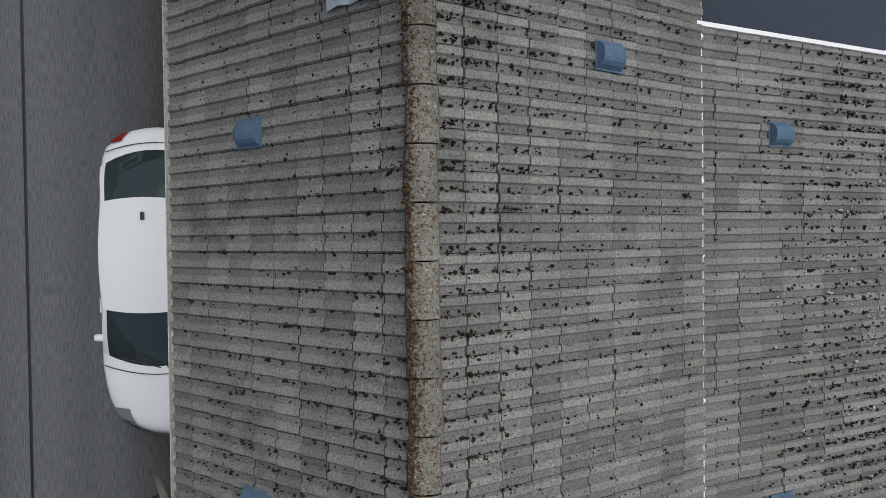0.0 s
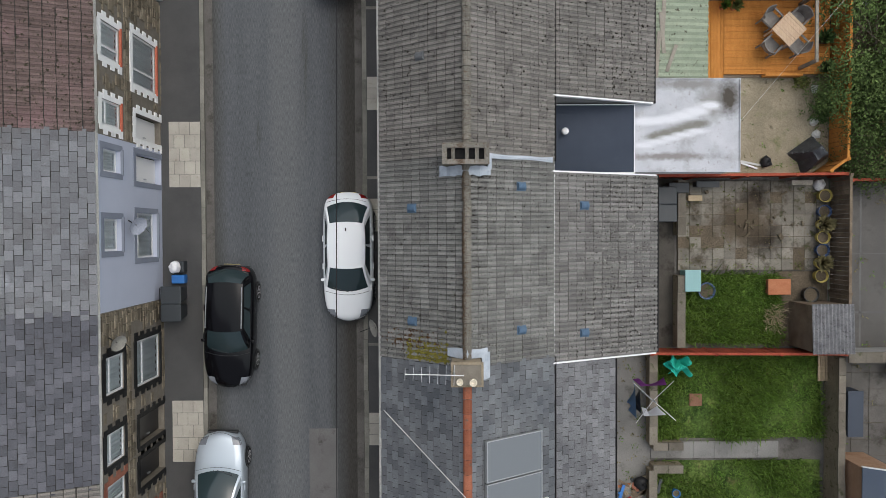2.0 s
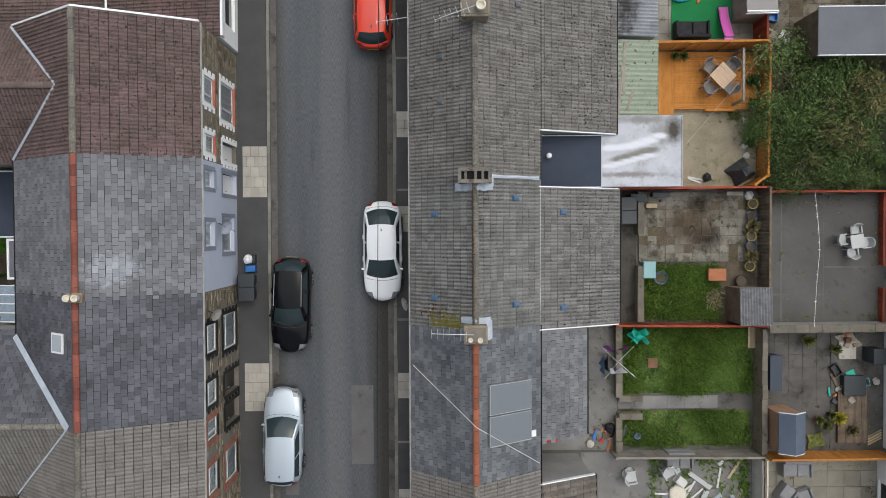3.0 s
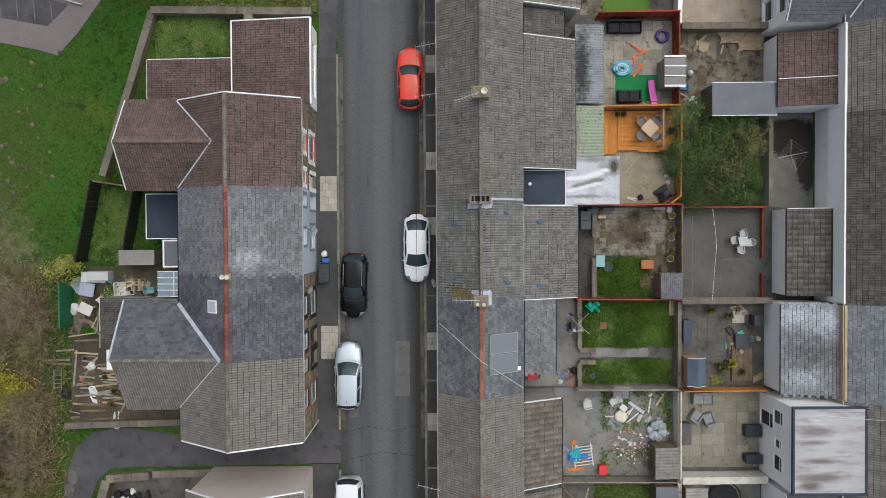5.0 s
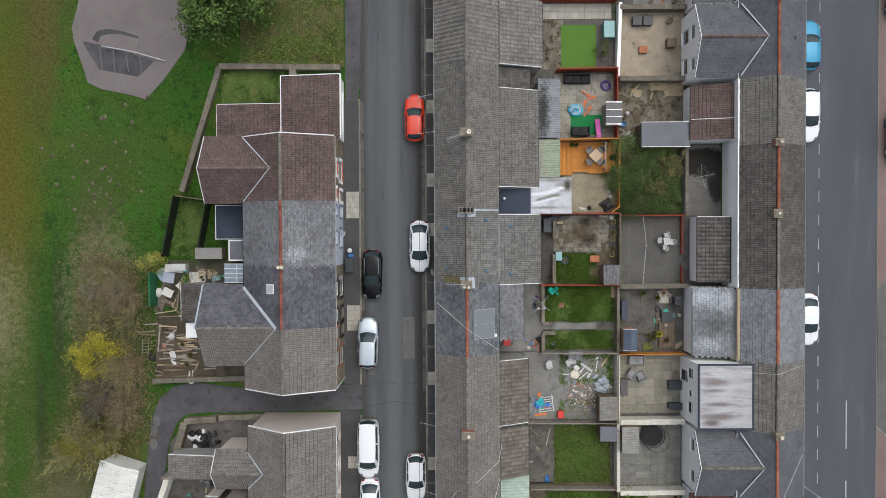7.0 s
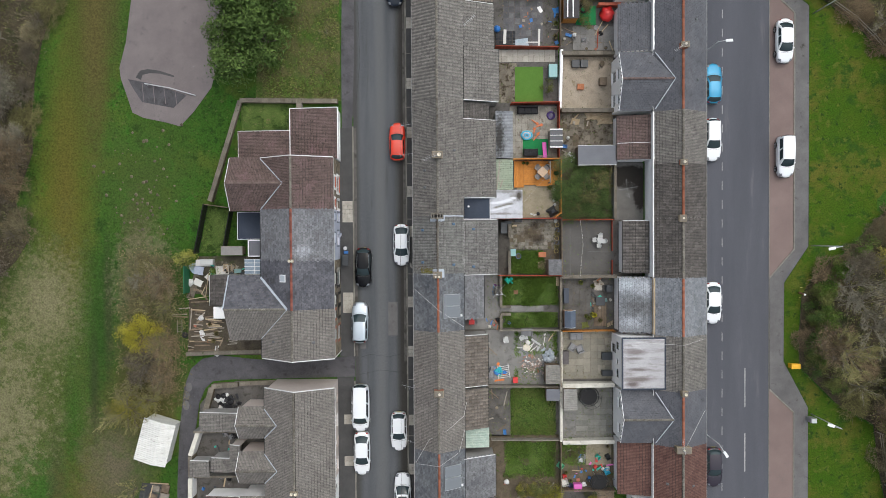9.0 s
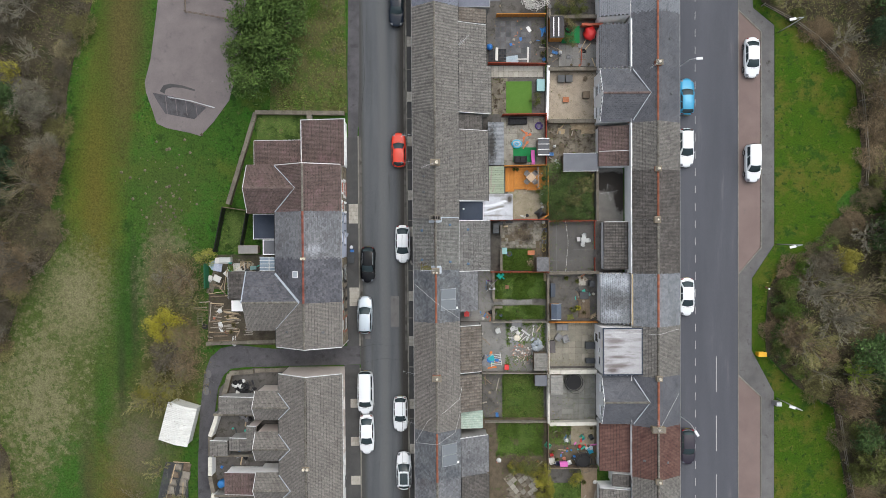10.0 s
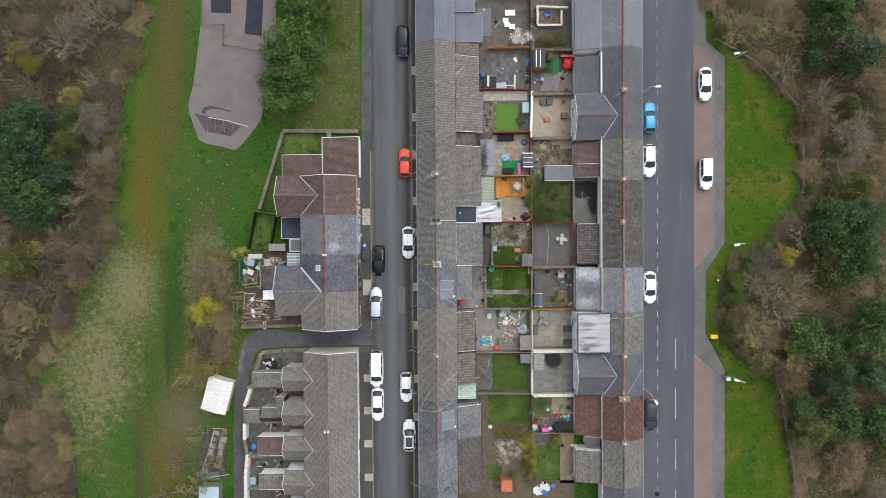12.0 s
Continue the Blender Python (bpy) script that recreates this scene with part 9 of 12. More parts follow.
aerial("thin metal television aerial on the chimney", -0.6, -3.3, 6.3, 0.9, 178)
aerial("thin metal television aerial on the chimney", -0.5, 8.2, 6.3, 0.9, 200)
aerial("thin metal television aerial on the chimney", 24.0, 19.0, 6.0, 0.9, 215)
aerial("thin metal television aerial on the chimney", 24.0, -21.0, 5.9, 0.8, 100)
aerial("thin metal television aerial", 2.6, 21.5, 4.3, 0.9, 40)


def dish(label, x, y, z, face, r=0.3, material=metal_grey):
    d = thing("satellite_dish", label, "satellite dish", "satellite dishes", at=(x, y, z))
    m = look((x + face[0] * 0.35, y + face[1] * 0.35, z), (x + face[0] * 2, y + face[1] * 2, z + 0.75))
    bm = B()
    rings = [[bm.verts.new((r * k / 4 * math.cos(2 * math.pi * i / 18), 1.1 * r * k / 4 * math.sin(2 * math.pi * i / 18), 0.08 - 0.1 * (k / 4) ** 2)) for i in range(18)] for k in range(1, 5)]
    c = bm.verts.new((0, 0, 0.08))
    for i in range(18):
        bm.faces.new((c, rings[0][i], rings[0][(i + 1) % 18]))
    for a, b in zip(rings, rings[1:]):
        for i in range(18):
            bm.faces.new((a[i], b[i], b[(i + 1) % 18], a[(i + 1) % 18]))
    bm.transform(m)
    part("reflector", bm, material, d, smooth=True)
    bm = B()
    tube(bm, [(0, -r, -0.02), (0, -0.3 * r, -0.42)], 0.012, 5)
    bm.transform(m)
    part("arm", bm, black_pvc, d)
    part("bracket", tube(B(), [(x, y, z - 0.15), (x + face[0] * 0.3, y + face[1] * 0.3, z)], 0.02, 5), black_pvc, d)
    return d


dish_mat = surf("weathered dish", (0.2, 0.19, 0.17), (0.27, 0.26, 0.23), 4, 30)
dish("weathered grey satellite dish at the eaves", -2.6, -2.45, 3.75, (-1, -0.25), 0.28, dish_mat)
dish("grey satellite dish on the lilac wall", -10.64, 0.75, 3.0, (1, -0.5), 0.3, surf("lilac grey dish", (0.3, 0.32, 0.38), (0.36, 0.38, 0.44), 4, 30))
dish("weathered dish on the stone wall", -10.64, -2.7, 4.5, (1, -0.4), 0.25, dish_mat)
for y in (11.8, 8.8, -15.0, -20.6, -33):
    aerial("small aerial bracket at the eaves", -2.75, y, 3.6, 0.45, 180 + y, 4)


def wire(label, pts, r=0.012, material=black_pvc, sag=0.0):
    P = []
    for a, b in zip(pts, pts[1:]):
        for i in range(10):
            f = i / 10
            p = Vector(a).lerp(Vector(b), f)
            p.z -= sag * 4 * f * (1 - f)
            P.append(p)
    P.append(Vector(pts[-1]))
    return solid("cable", tube(B(), P, r, 5), material, label, "cable", "overhead cables")


for y, z in ((36.9, 4.5), (-38.3, 4.2)):
    solid("cable_bracket", tube(B(), [(-2.45, y, z - 0.9), (-4.2, y, z)], 0.025, 6), metal_grey, "galvanised bracket holding the telephone cable", "bracket")
wire("thin black telephone cable along the street", [(-3.85, 40, 4.5), (-3.87, 8, 4.5), (-4.02, -4, 4.2), (-4.15, -40, 4.2)], 0.016)
white_wire = plain("pale cable", (0.55, 0.55, 0.53), 0.6)
wire("pale cable slung across the slate roof", [(-2.62, -4.9, 4.25), (-0.22, -6.85, 6.3), (2.35, -8.75, 4.5)], 0.014, white_wire)
wire("pale cable looped over the tile roof", [(-2.6, -22.6, 4.2), (-1.2, -19.9, 5.5), (0.6, -19.0, 5.6), (2.3, -17.8, 4.5), (2.6, -16.5, 4.2)], 0.016, white_wire)
wire("pale cable looped over the tile roof", [(-2.6, -22.7, 4.2), (-0.2, -22.4, 6.2), (1.8, -21.4, 4.9), (2.4, -19.2, 4.4)], 0.014, white_wire)
wire("washing line across the garden", [(8.5, 3.6, 2.2), (12.6, 8.3, 2.0)], 0.004, white_wire)
wire("pale cable from the ridge to the eaves", [(24.2, -21.0, 6.0), (27.0, -17.5, 3.9)], 0.014, white_wire)

# ---- street furniture ----
def street_lamp(x, y, hx, hy, h, label="grey street lamp with a pale head", z=-0.15):
    l = thing("street_lamp", label, "street lamp", "street lamps", at=(x, y, z))
    part("pole", tube(B(), [(x, y, z), (x, y, z + 1.2), (x, y, h)], 0.075, 10, 0.05), metal_grey, l, smooth=True)
    part("arm", tube(B(), [(x, y, h - 0.05), (x + (hx - x) * 0.5, y + (hy - y) * 0.5, h + 0.1), (hx, hy, h + 0.12)], 0.035, 6), metal_grey, l)
    d = Vector((hx - x, hy - y, 0)).normalized()
    bm = box(B(), -0.1, 0.62, -0.14, 0.14, 0.0, 0.12, 0.05)
    bm.transform(Matrix.Translation((hx, hy, h + 0.06)) @ Matrix.Rotation(math.atan2(d.y, d.x), 4, "Z"))
    part("head", bm, plain("lamp housing", (0.72, 0.73, 0.74), 0.4), l)
    return l


street_lamp(27.55, 19.4, 28.3, 19.45, 6.0)
street_lamp(27.6, -20.4, 28.1, -21.2, 6.0)
street_lamp(39.85, -0.85, 39.0, -1.0, 6.0)
street_lamp(39.85, -19.0, 38.95, -18.7, 6.0)
street_lamp(39.95, 23.9, 38.95, 23.7, 6.0)
post = thing("wooden_post", "brown wooden telegraph post at the green", "post", at=(38.6, -5.9, -0.15))
part("pole", tube(B(), [(38.6, -5.9, -0.2), (37.0, -5.75, 4.2)], 0.11, 10, 0.09), surf("creosoted wood", (0.2, 0.1, 0.06), (0.28, 0.15, 0.09), 3, 30), post)
part("cap", lathe(B(), [(0.1, 4.18), (0.1, 4.26), (0.02, 4.3)], 37.0, -5.75, 10), white_pvc, post)
gb = thing("grit_bin", "bright yellow plastic grit bin on the verge", "grit bin", at=(37.8, -13.7, -0.1))
yellow_plastic = plain("yellow plastic", (0.75, 0.4, 0.01), 0.5)
part("tub", box(B(), 37.32, 38.22, -13.92, -13.46, -0.1, 0.6, 0.04), yellow_plastic, gb)
part("lid", box(B(), 37.28, 38.28, -13.97, -13.41, 0.6, 0.85, 0.08), yellow_plastic, gb)
sb = thing("cabinet", "grey roadside cabinet on the verge", "cabinet", at=(39.6, -19.4, -0.1))
part("body", box(B(), 39.3, 39.9, -19.7, -19.2, -0.1, 1.1, 0.03), metal_grey, sb)
for i, (y0, y1) in enumerate(((-40, -21), (6, 14), (14, 27))):
    n = int((y1 - y0) / 1.8)
    rf = thing("post_fence", "low timber post and rail fence along the wood's edge", "fence", "wood edge fences", at=(edge_right(y0) - 0.5, y0, -0.15))
    pts = [(edge_right(y0 + (y1 - y0) * k / n) - 0.5, y0 + (y1 - y0) * k / n) for k in range(n + 1)]
    for k, (px, py) in enumerate(pts):
        part("post", box(B(), px - 0.05, px + 0.05, py - 0.05, py + 0.05, -0.2, 1.0), wood_grey, rf)
    for (ax, ay), (bx_, by) in zip(pts, pts[1:]):
        for zz in (0.45, 0.85):
            part("rail", tube(B(), [(ax, ay, zz), (bx_, by, zz)], 0.04, 4), wood_grey, rf)


def wheelie_bin(x, y, turn, material, label, open_lid=False, z=0.0):
    w = thing("wheelie_bin", label, "wheelie bin", "wheelie bins", at=(0, 0, 0))
    bm = B()
    lo, hi = [(-0.2, -0.24), (0.2, -0.24), (0.2, 0.22), (-0.2, 0.22)], [(-0.27, -0.32), (0.27, -0.32), (0.27, 0.32), (-0.27, 0.32)]
    a, b = [bm.verts.new((p, q, 0.05)) for p, q in lo], [bm.verts.new((p, q, 0.95)) for p, q in hi]
    bm.faces.new(a[::-1]), bm.faces.new(b)
    for i in range(4):
        bm.faces.new((a[i], a[(i + 1) % 4], b[(i + 1) % 4], b[i]))
    bmesh.ops.bevel(bm, geom=bm.edges[:], offset=0.02, segments=2, affect="EDGES")
    part("tub", bm, material, w)
    part("lid", box(B(), -0.3, 0.3, -0.36, 0.33, 0.955, 1.03, 0.03), material, w)
    part("handle", tube(B(), [(-0.24, 0.37, 0.96), (0.24, 0.37, 0.96)], 0.02), black_pvc, w)
    for s in (-0.22, 0.22):
        bm = lathe(B(), [(0.09, -0.03), (0.09, 0.03)], 0, 0, 12)
        bm.transform(Matrix.Translation((s, 0.24, 0.09)) @ Matrix.Rotation(radians(90), 4, "Y"))
        part("wheel", bm, rubber, w)
    w.matrix_basis = pose(x, y, z, 0, 0, turn)
    return w


bin_grey, bin_blue = plain("dark grey bin plastic", (0.025, 0.03, 0.035), 0.5), plain("blue plastic", (0.02, 0.14, 0.42), 0.5)
wheelie_bin(-10.05, -1.75, 90, bin_grey, "dark grey wheelie bin on the footway")
wheelie_bin(-10.05, -2.35, 90, bin_grey, "dark grey wheelie bin on the footway")
crate = thing("recycling_box", "blue recycling box on the footway", "box", at=(-10.0, -1.25, 0))
part("box", box(B(), -10.25, -9.8, -1.4, -1.1, 0, 0.35, 0.03), bin_blue, crate)
bag = thing("rubbish_sack", "white rubbish sack on a black box", "sack", at=(-10.05, -0.8, 0))
part("box", box(B(), -10.25, -9.8, -1.02, -0.62, 0, 0.4, 0.03), bin_grey, bag)
bm = bmesh.new()
bmesh.ops.create_icosphere(bm, subdivisions=3, radius=0.2)
for v in bm.verts:
    v.co *= 1 + 0.25 * noise.noise(v.co * 9)
    v.co += Vector((-10.05, -0.82, 0.52))
part("sack", bm, plain("white film", (0.7, 0.7, 0.72), 0.35), bag)
for x, y in ((6.75, 1.55), (6.75, 0.95)):
    wheelie_bin(x, y, 90, bin_grey, "dark grey wheelie bin in the side passage", z=-0.08)

# ---- garden things ----
def sun_chair(x, y, turn, material, label, z=0.0, name="garden_chair", group="garden chairs", size=1.0):
    c = thing(name, label, "chair", group, at=(0, 0, 0))
    part("seat", box(B(), -0.24, 0.24, -0.24, 0.24, 0.38, 0.43, 0.02), material, c)
    bm = patch(lambda a, b: ((-0.27 + 0.54 * a), 0.24 + 0.1 * b - 0.12 * (2 * a - 1) ** 2, 0.42 + 0.42 * b), 8, 3)
    ex = bmesh.ops.extrude_face_region(bm, geom=bm.faces[:])
    for g in ex["geom"]:
        if isinstance(g, bmesh.types.BMVert):
            g.co.y += 0.035
    part("backrest", bm, material, c)
    for s in (-1, 1):
        part("armrest", box(B(), s * 0.27 - 0.035, s * 0.27 + 0.035, -0.22, 0.24, 0.6, 0.64, 0.012), material, c)
        for yy in (-0.21, 0.2):
            part("leg", box(B(), s * 0.25 - 0.025, s * 0.25 + 0.025, yy - 0.025, yy + 0.025, 0, 0.6), material, c)
    c.matrix_basis = pose(x, y, z, 0, 0, turn) @ Matrix.Scale(size, 4)
    return c


def table(x, y, turn, w, l, h, material, label, slat=True, z=0.0):
    t = thing("garden_table", label, "table", at=(0, 0, 0))
    n = 8 if slat else 1
    for i in range(n):
        part("tabletop_slat" if slat else "tabletop", box(B(), -w / 2 + w * i / n + 0.004, -w / 2 + w * (i + 1) / n - 0.004, -l / 2, l / 2, h - 0.035, h), material, t)
    for sx in (-1, 1):
        for sy in (-1, 1):
            part("leg", box(B(), sx * (w / 2 - 0.08) - 0.03, sx * (w / 2 - 0.08) + 0.03, sy * (l / 2 - 0.08) - 0.03, sy * (l / 2 - 0.08) + 0.03, 0, h - 0.036), material, t)
    t.matrix_basis = pose(x, y, z, 0, 0, turn)
    return t


# the deck
dk = thing("deck", "orange stained timber deck", "deck", at=(10, 7, -0.1))
for i in range(31):
    y = 5.8 + 2.55 * i / 31
    part("deck_board", box(B(), 9.0, 12.7, y + 0.004, y + 0.078, 0.03, 0.12), wood_orange, dk)
for i in range(9):
    x = 7.95 + 1.03 * i / 9
    part("deck_board", box(B(), x + 0.004, x + 0.11, 5.55, 8.35, 0.03, 0.118), wood_orange, dk)
part("frame", box(B(), 7.95, 12.7, 5.7, 8.35, -0.18, 0.028), wood_brown, dk)
for x, y in ((11.63, 6.0), (11.63, 8.2)):
    part("post", box(B(), x - 0.05, x + 0.05, y - 0.05, y + 0.05, 0.12, 1.25), wood_grey, dk)
part("rail", box(B(), 11.58, 11.68, 5.95, 8.25, 1.25, 1.32), wood_grey, dk)
part("edge_rail", box(B(), 10.3, 11.6, 5.68, 5.76, 0.12, 0.45), wood_orange, dk)
table(10.87, 7.13, 45, 0.84, 0.84, 0.85, surf("pale teak", (0.45, 0.32, 0.22), (0.55, 0.41, 0.29), 3, 30, stretch=(6, 1, 1)), "square pale slatted table turned on the deck", z=0.12)
rattan = surf("grey rattan", (0.16, 0.15, 0.14), (0.24, 0.225, 0.21), 6, 60)
for a in (45, 135, 225, 315):
    sun_chair(10.87 + 0.64 * math.cos(radians(a + 90)), 7.13 + 0.64 * math.sin(radians(a + 90)), a, rattan, "grey rattan armchair drawn up to the table", 0.12, "armchair", "chairs round the table")
bbq = thing("covered_barbecue", "barbecue under a dark grey cover", "barbecue", at=(11.85, 2.95, 0))
bm = patch(lambda u, v: (12.0 + (u - 0.5) * (1.15 - 0.3 * (1 - abs(2 * v - 1))) , 2.98 + (v - 0.5) * 0.95, -0.04 + min(0.95, 3.2 * min(u, 1 - u, v, 1 - v)) * (0.95 + 0.08 * math.sin(9 * u + 4 * v)) + 0.05 * noise.noise((u * 6, v * 6, 3))), 16, 16)
bmesh.ops.rotate(bm, verts=bm.verts[:], cent=(12.0, 2.98, 0), matrix=Matrix.Rotation(radians(35), 3, "Z"))
part("cover", bm, surf("grey cover cloth", (0.022, 0.025, 0.03), (0.05, 0.055, 0.062), 5, 40, rough=0.5, spec=0.4), bbq)


def pot(x, y, r, h, material, label, plant=None, z=-0.05):
    p = thing("plant_pot", label, "plant pot", "plant pots", at=(x, y, z))
    part("pot", lathe(B(), [(r * 0.75, z), (r, z + h), (r * 1.08, z + h), (r * 1.08, z + h - 0.04), (r * 0.9, z + h - 0.05), (r * 0.85, z + h - 0.08)], x, y, 14), material, p, smooth=False)
    part("soil", lathe(B(), [(r * 0.86, z + h - 0.12), (r * 0.86, z + h - 0.07)], x, y, 14), soil, p)
    if plant:
        V, F = [], []
        for _ in range(90):
            a, e = random.uniform(0, 6.28), random.uniform(0.2, 1.4)
            l = r * random.uniform(0.7, 1.6)
            d = Vector((math.cos(a) * math.cos(e), math.sin(a) * math.cos(e), math.sin(e)))
            q = Vector((x, y, z + h)) + d * l
            w = Vector((-math.sin(a), math.cos(a), 0)) * r * 0.2
            b = len(V)
            V.extend([tuple(Vector((x, y, z + h - 0.05))), tuple(q - w), tuple(q + d * 0.08), tuple(q + w)])
            F.append((b, b + 1, b + 2, b + 3))
        raw("plant", V, F, plant, p, kind="stuff")
    return p


terracotta, blue_glaze = surf("terracotta", (0.32, 0.12, 0.06), (0.4, 0.17, 0.09), 4, 40), plain("blue glaze", (0.02, 0.06, 0.16), 0.3)
yellow_rim = plain("faded yellow plastic", (0.4, 0.32, 0.08), 0.6)
for i, y in enumerate((1.55, 1.0, 0.55, 0.1, -0.35, -0.8, -1.25)):
    pot(12.5 - 0.02 * i, y, 0.22, 0.35, yellow_rim if i % 3 != 1 else blue_glaze, "round tub along the boundary fence", leaf_brown if i in (2, 5) else None)
pot(12.0, -1.9, 0.26, 0.4, black_pvc, "dark round tub on bare earth")
pot(11.9, -2.4, 0.18, 0.3, plain("red plastic", (0.5, 0.03, 0.03), 0.5), "red plastic tub on bare earth", leaf_olive)
pot(8.35, -1.75, 0.28, 0.4, blue_glaze, "dark blue glazed tub beside the lawn")
pot(8.9, 8.1, 0.12, 0.3, terracotta, "terracotta pot with a plant on the deck", leaf_green, 0.12)
pot(9.3, 8.1, 0.14, 0.3, terracotta, "terracotta pot with a plant on the deck", leaf_olive, 0.12)
pot(12.45, 6.0, 0.17, 0.4, black_pvc, "tall dark pot at the deck's corner", leaf_dark)
pot(12.4, 7.0, 0.2, 0.4, black_pvc, "dark pot with a shrub behind the rail", leaf_dark)


def planter_box(x0, x1, y0, y1, h, material, label, name="storage_box", z=-0.08):
    b = thing(name, label, "box", "garden boxes", at=((x0 + x1) / 2, (y0 + y1) / 2, z))
    part("body", box(B(), x0 + 0.03, x1 - 0.03, y0 + 0.03, y1 - 0.03, z, h - 0.06, 0.02), material, b)
    part("lid", box(B(), x0, x1, y0, y1, h - 0.055, h, 0.02), material, b)
    return b


teal, red_p, green_p, pink_p = plain("pale teal plastic", (0.2, 0.36, 0.36), 0.5), plain("red plastic toy", (0.55, 0.02, 0.02), 0.45), plain("turquoise plastic", (0.02, 0.4, 0.3), 0.5), plain("pink plastic", (0.6, 0.12, 0.42), 0.5)
planter_box(7.5, 8.05, -1.75, -1.0, 0.6, teal, "pale teal storage box beside the wall")
planter_box(10.5, 11.3, -1.9, -1.35, 0.3, terracotta, "terracotta coloured planter on bare earth")
planter_box(6.9, 7.6, 1.65, 2.0, 0.7, bin_grey, "low dark storage box")


def shed(label, x0, x1, y0, y1, h, wall, roof, ridge_y=False, trim=None, kind="gable", z=-0.15):
    s = thing("garden_shed", label, "shed", "garden sheds", at=((x0 + x1) / 2, (y0 + y1) / 2, z))
    n = max(3, int((y1 - y0) / 0.14))
    part("wall", box(B(), x0 + 0.06, x1 - 0.06, y0 + 0.06, y1 - 0.06, z, h), wall, s)
    if kind == "gable":
        xm = (x0 + x1) / 2
        for a, b in ((x0, xm), (x1, xm)):
            part("roof_panel", slabxz(B(), [(a, h - 0.02), (b, h + 0.34), (b, h + 0.38), (a, h + 0.03)], y0, y1), roof, s)
        part("gable_end", slabxz(B(), [(x0 + 0.06, h), (x1 - 0.06, h), (xm, h + 0.32)], y0 + 0.06, y1 - 0.06), wall, s)
        if trim:
            for yy in (y0 - 0.03, y1):
                part("trim", slabxz(B(), [(x0, h - 0.05), (xm, h + 0.31), (x1, h - 0.05), (x1, h + 0.05), (xm, h + 0.41), (x0, h + 0.05)], yy, yy + 0.03), trim, s)
    else:
        part("roof_panel", slabxz(B(), [(x0, h + 0.02), (x1, h + 0.1), (x1, h + 0.15), (x0, h + 0.07)], y0, y1), roof, s)
        if trim:
            for yy in (y0 - 0.04, y1):
                part("trim", slabxz(B(), [(x0, h - 0.04), (x1, h + 0.04), (x1, h + 0.17), (x0, h + 0.09)], yy, yy + 0.04), trim, s)
    return s


shed("grey felted shed with a mono-pitch roof", 14.4, 18.4, 7.72, 9.72, 2.1, wood_brown, felt_grey, kind="mono", trim=white_pvc)
shed("wooden shed with a blue grey felt roof", 13.0, 14.15, -9.25, -7.5, 1.75, surf("orange brown shiplap", (0.3, 0.18, 0.11), (0.38, 0.24, 0.16), 3, 30), surf("blue grey felt", (0.075, 0.095, 0.13), (0.1, 0.12, 0.155), 1, 50), trim=white_pvc)
lean_to("makeshift shed with corrugated clear sheets", 11.35, 12.75, -3.75, -2.1, 1.75, 1.65, surf("dull clear sheets", (0.11, 0.11, 0.115), (0.2, 0.2, 0.205), 3, 20, rough=0.4, spots=[((0.05, 0.05, 0.05), 9, 0.58, 0.66)]), wood_brown, "y", pitch=0.12)
lean_to("shed with corrugated grey sheets", 12.85, 14.3, -17.95, -15.7, 1.95, 1.85, surf("grey fibre sheet", (0.2, 0.195, 0.18), (0.28, 0.27, 0.25), 1.5, 40), wood_brown, "x", pitch=0.2)
lean_to("small shed with corrugated sheets", 11.0, 12.55, -15.2, -13.2, 1.75, 1.65, surf("mossy fibre sheet", (0.15, 0.145, 0.13), (0.23, 0.22, 0.2), 3, 40), wood_brown, "x", pitch=0.2)
shed("low shed with grey felt roof", 11.1, 12.5, -17.0, -15.75, 1.5, wood_brown, felt_grey, kind="mono")
shed("small pale shed with a glazed dark roof", 11.55, 12.85, 9.6, 11.5, 1.7, wood_grey, plain("dark glazing", (0.02, 0.025, 0.035), 0.15), kind="mono", trim=white_pvc)
sh = thing("hut", "white corrugated metal hut beside the lane", "hut", at=(-29.9, -21.2, -1.6))
m = Matrix.Translation((-30.45, -21.3, 0)) @ Matrix.Rotation(radians(-15), 4, "Z")
hut_white = surf("white painted tin", (0.55, 0.55, 0.52), (0.66, 0.66, 0.63), 1.2, 30, spots=[((0.2, 0.18, 0.15), 3, 0.6, 0.68)], stretch=(0.3, 2, 1))
bm = box(B(), -1.55, 1.55, -2.2, 2.2, -2.2, 0.75)
bm.transform(m)
part("wall", bm, hut_white, sh)
V, F = [], []
for i in range(89):
    yy = -2.3 + 4.6 * i / 88
    w_ = 0.018 * math.sin(i * 1.57)
    for xx, zz in ((-1.75, 0.72), (0.35, 1.15), (1.75, 0.8)):
        V.append(tuple(m @ Vector((xx, yy, zz + w_))))
for i in range(88):
    for k in range(2):
        F.append((3 * i + k, 3 * i + k + 1, 3 * i + k + 4, 3 * i + k + 3))
raw("roof_sheet", V, F, hut_white, sh)
shed("pale blue roofed greenhouse", -33.3, -30.5, -36.5, -34.0, 0.2, wood_grey, surf("pale blue sheet", (0.3, 0.4, 0.45), (0.38, 0.47, 0.52), 1, 40), kind="mono", z=-2.2)


for k in range(4):
    solid("glazing_bar", box(B(), 11.52, 12.88, 9.62 + 0.6 * k, 9.68 + 0.6 * k, 1.84, 1.9), white_pvc, "white glazing bar on the shed's roof", "glazing bar", "shed glazing bars")


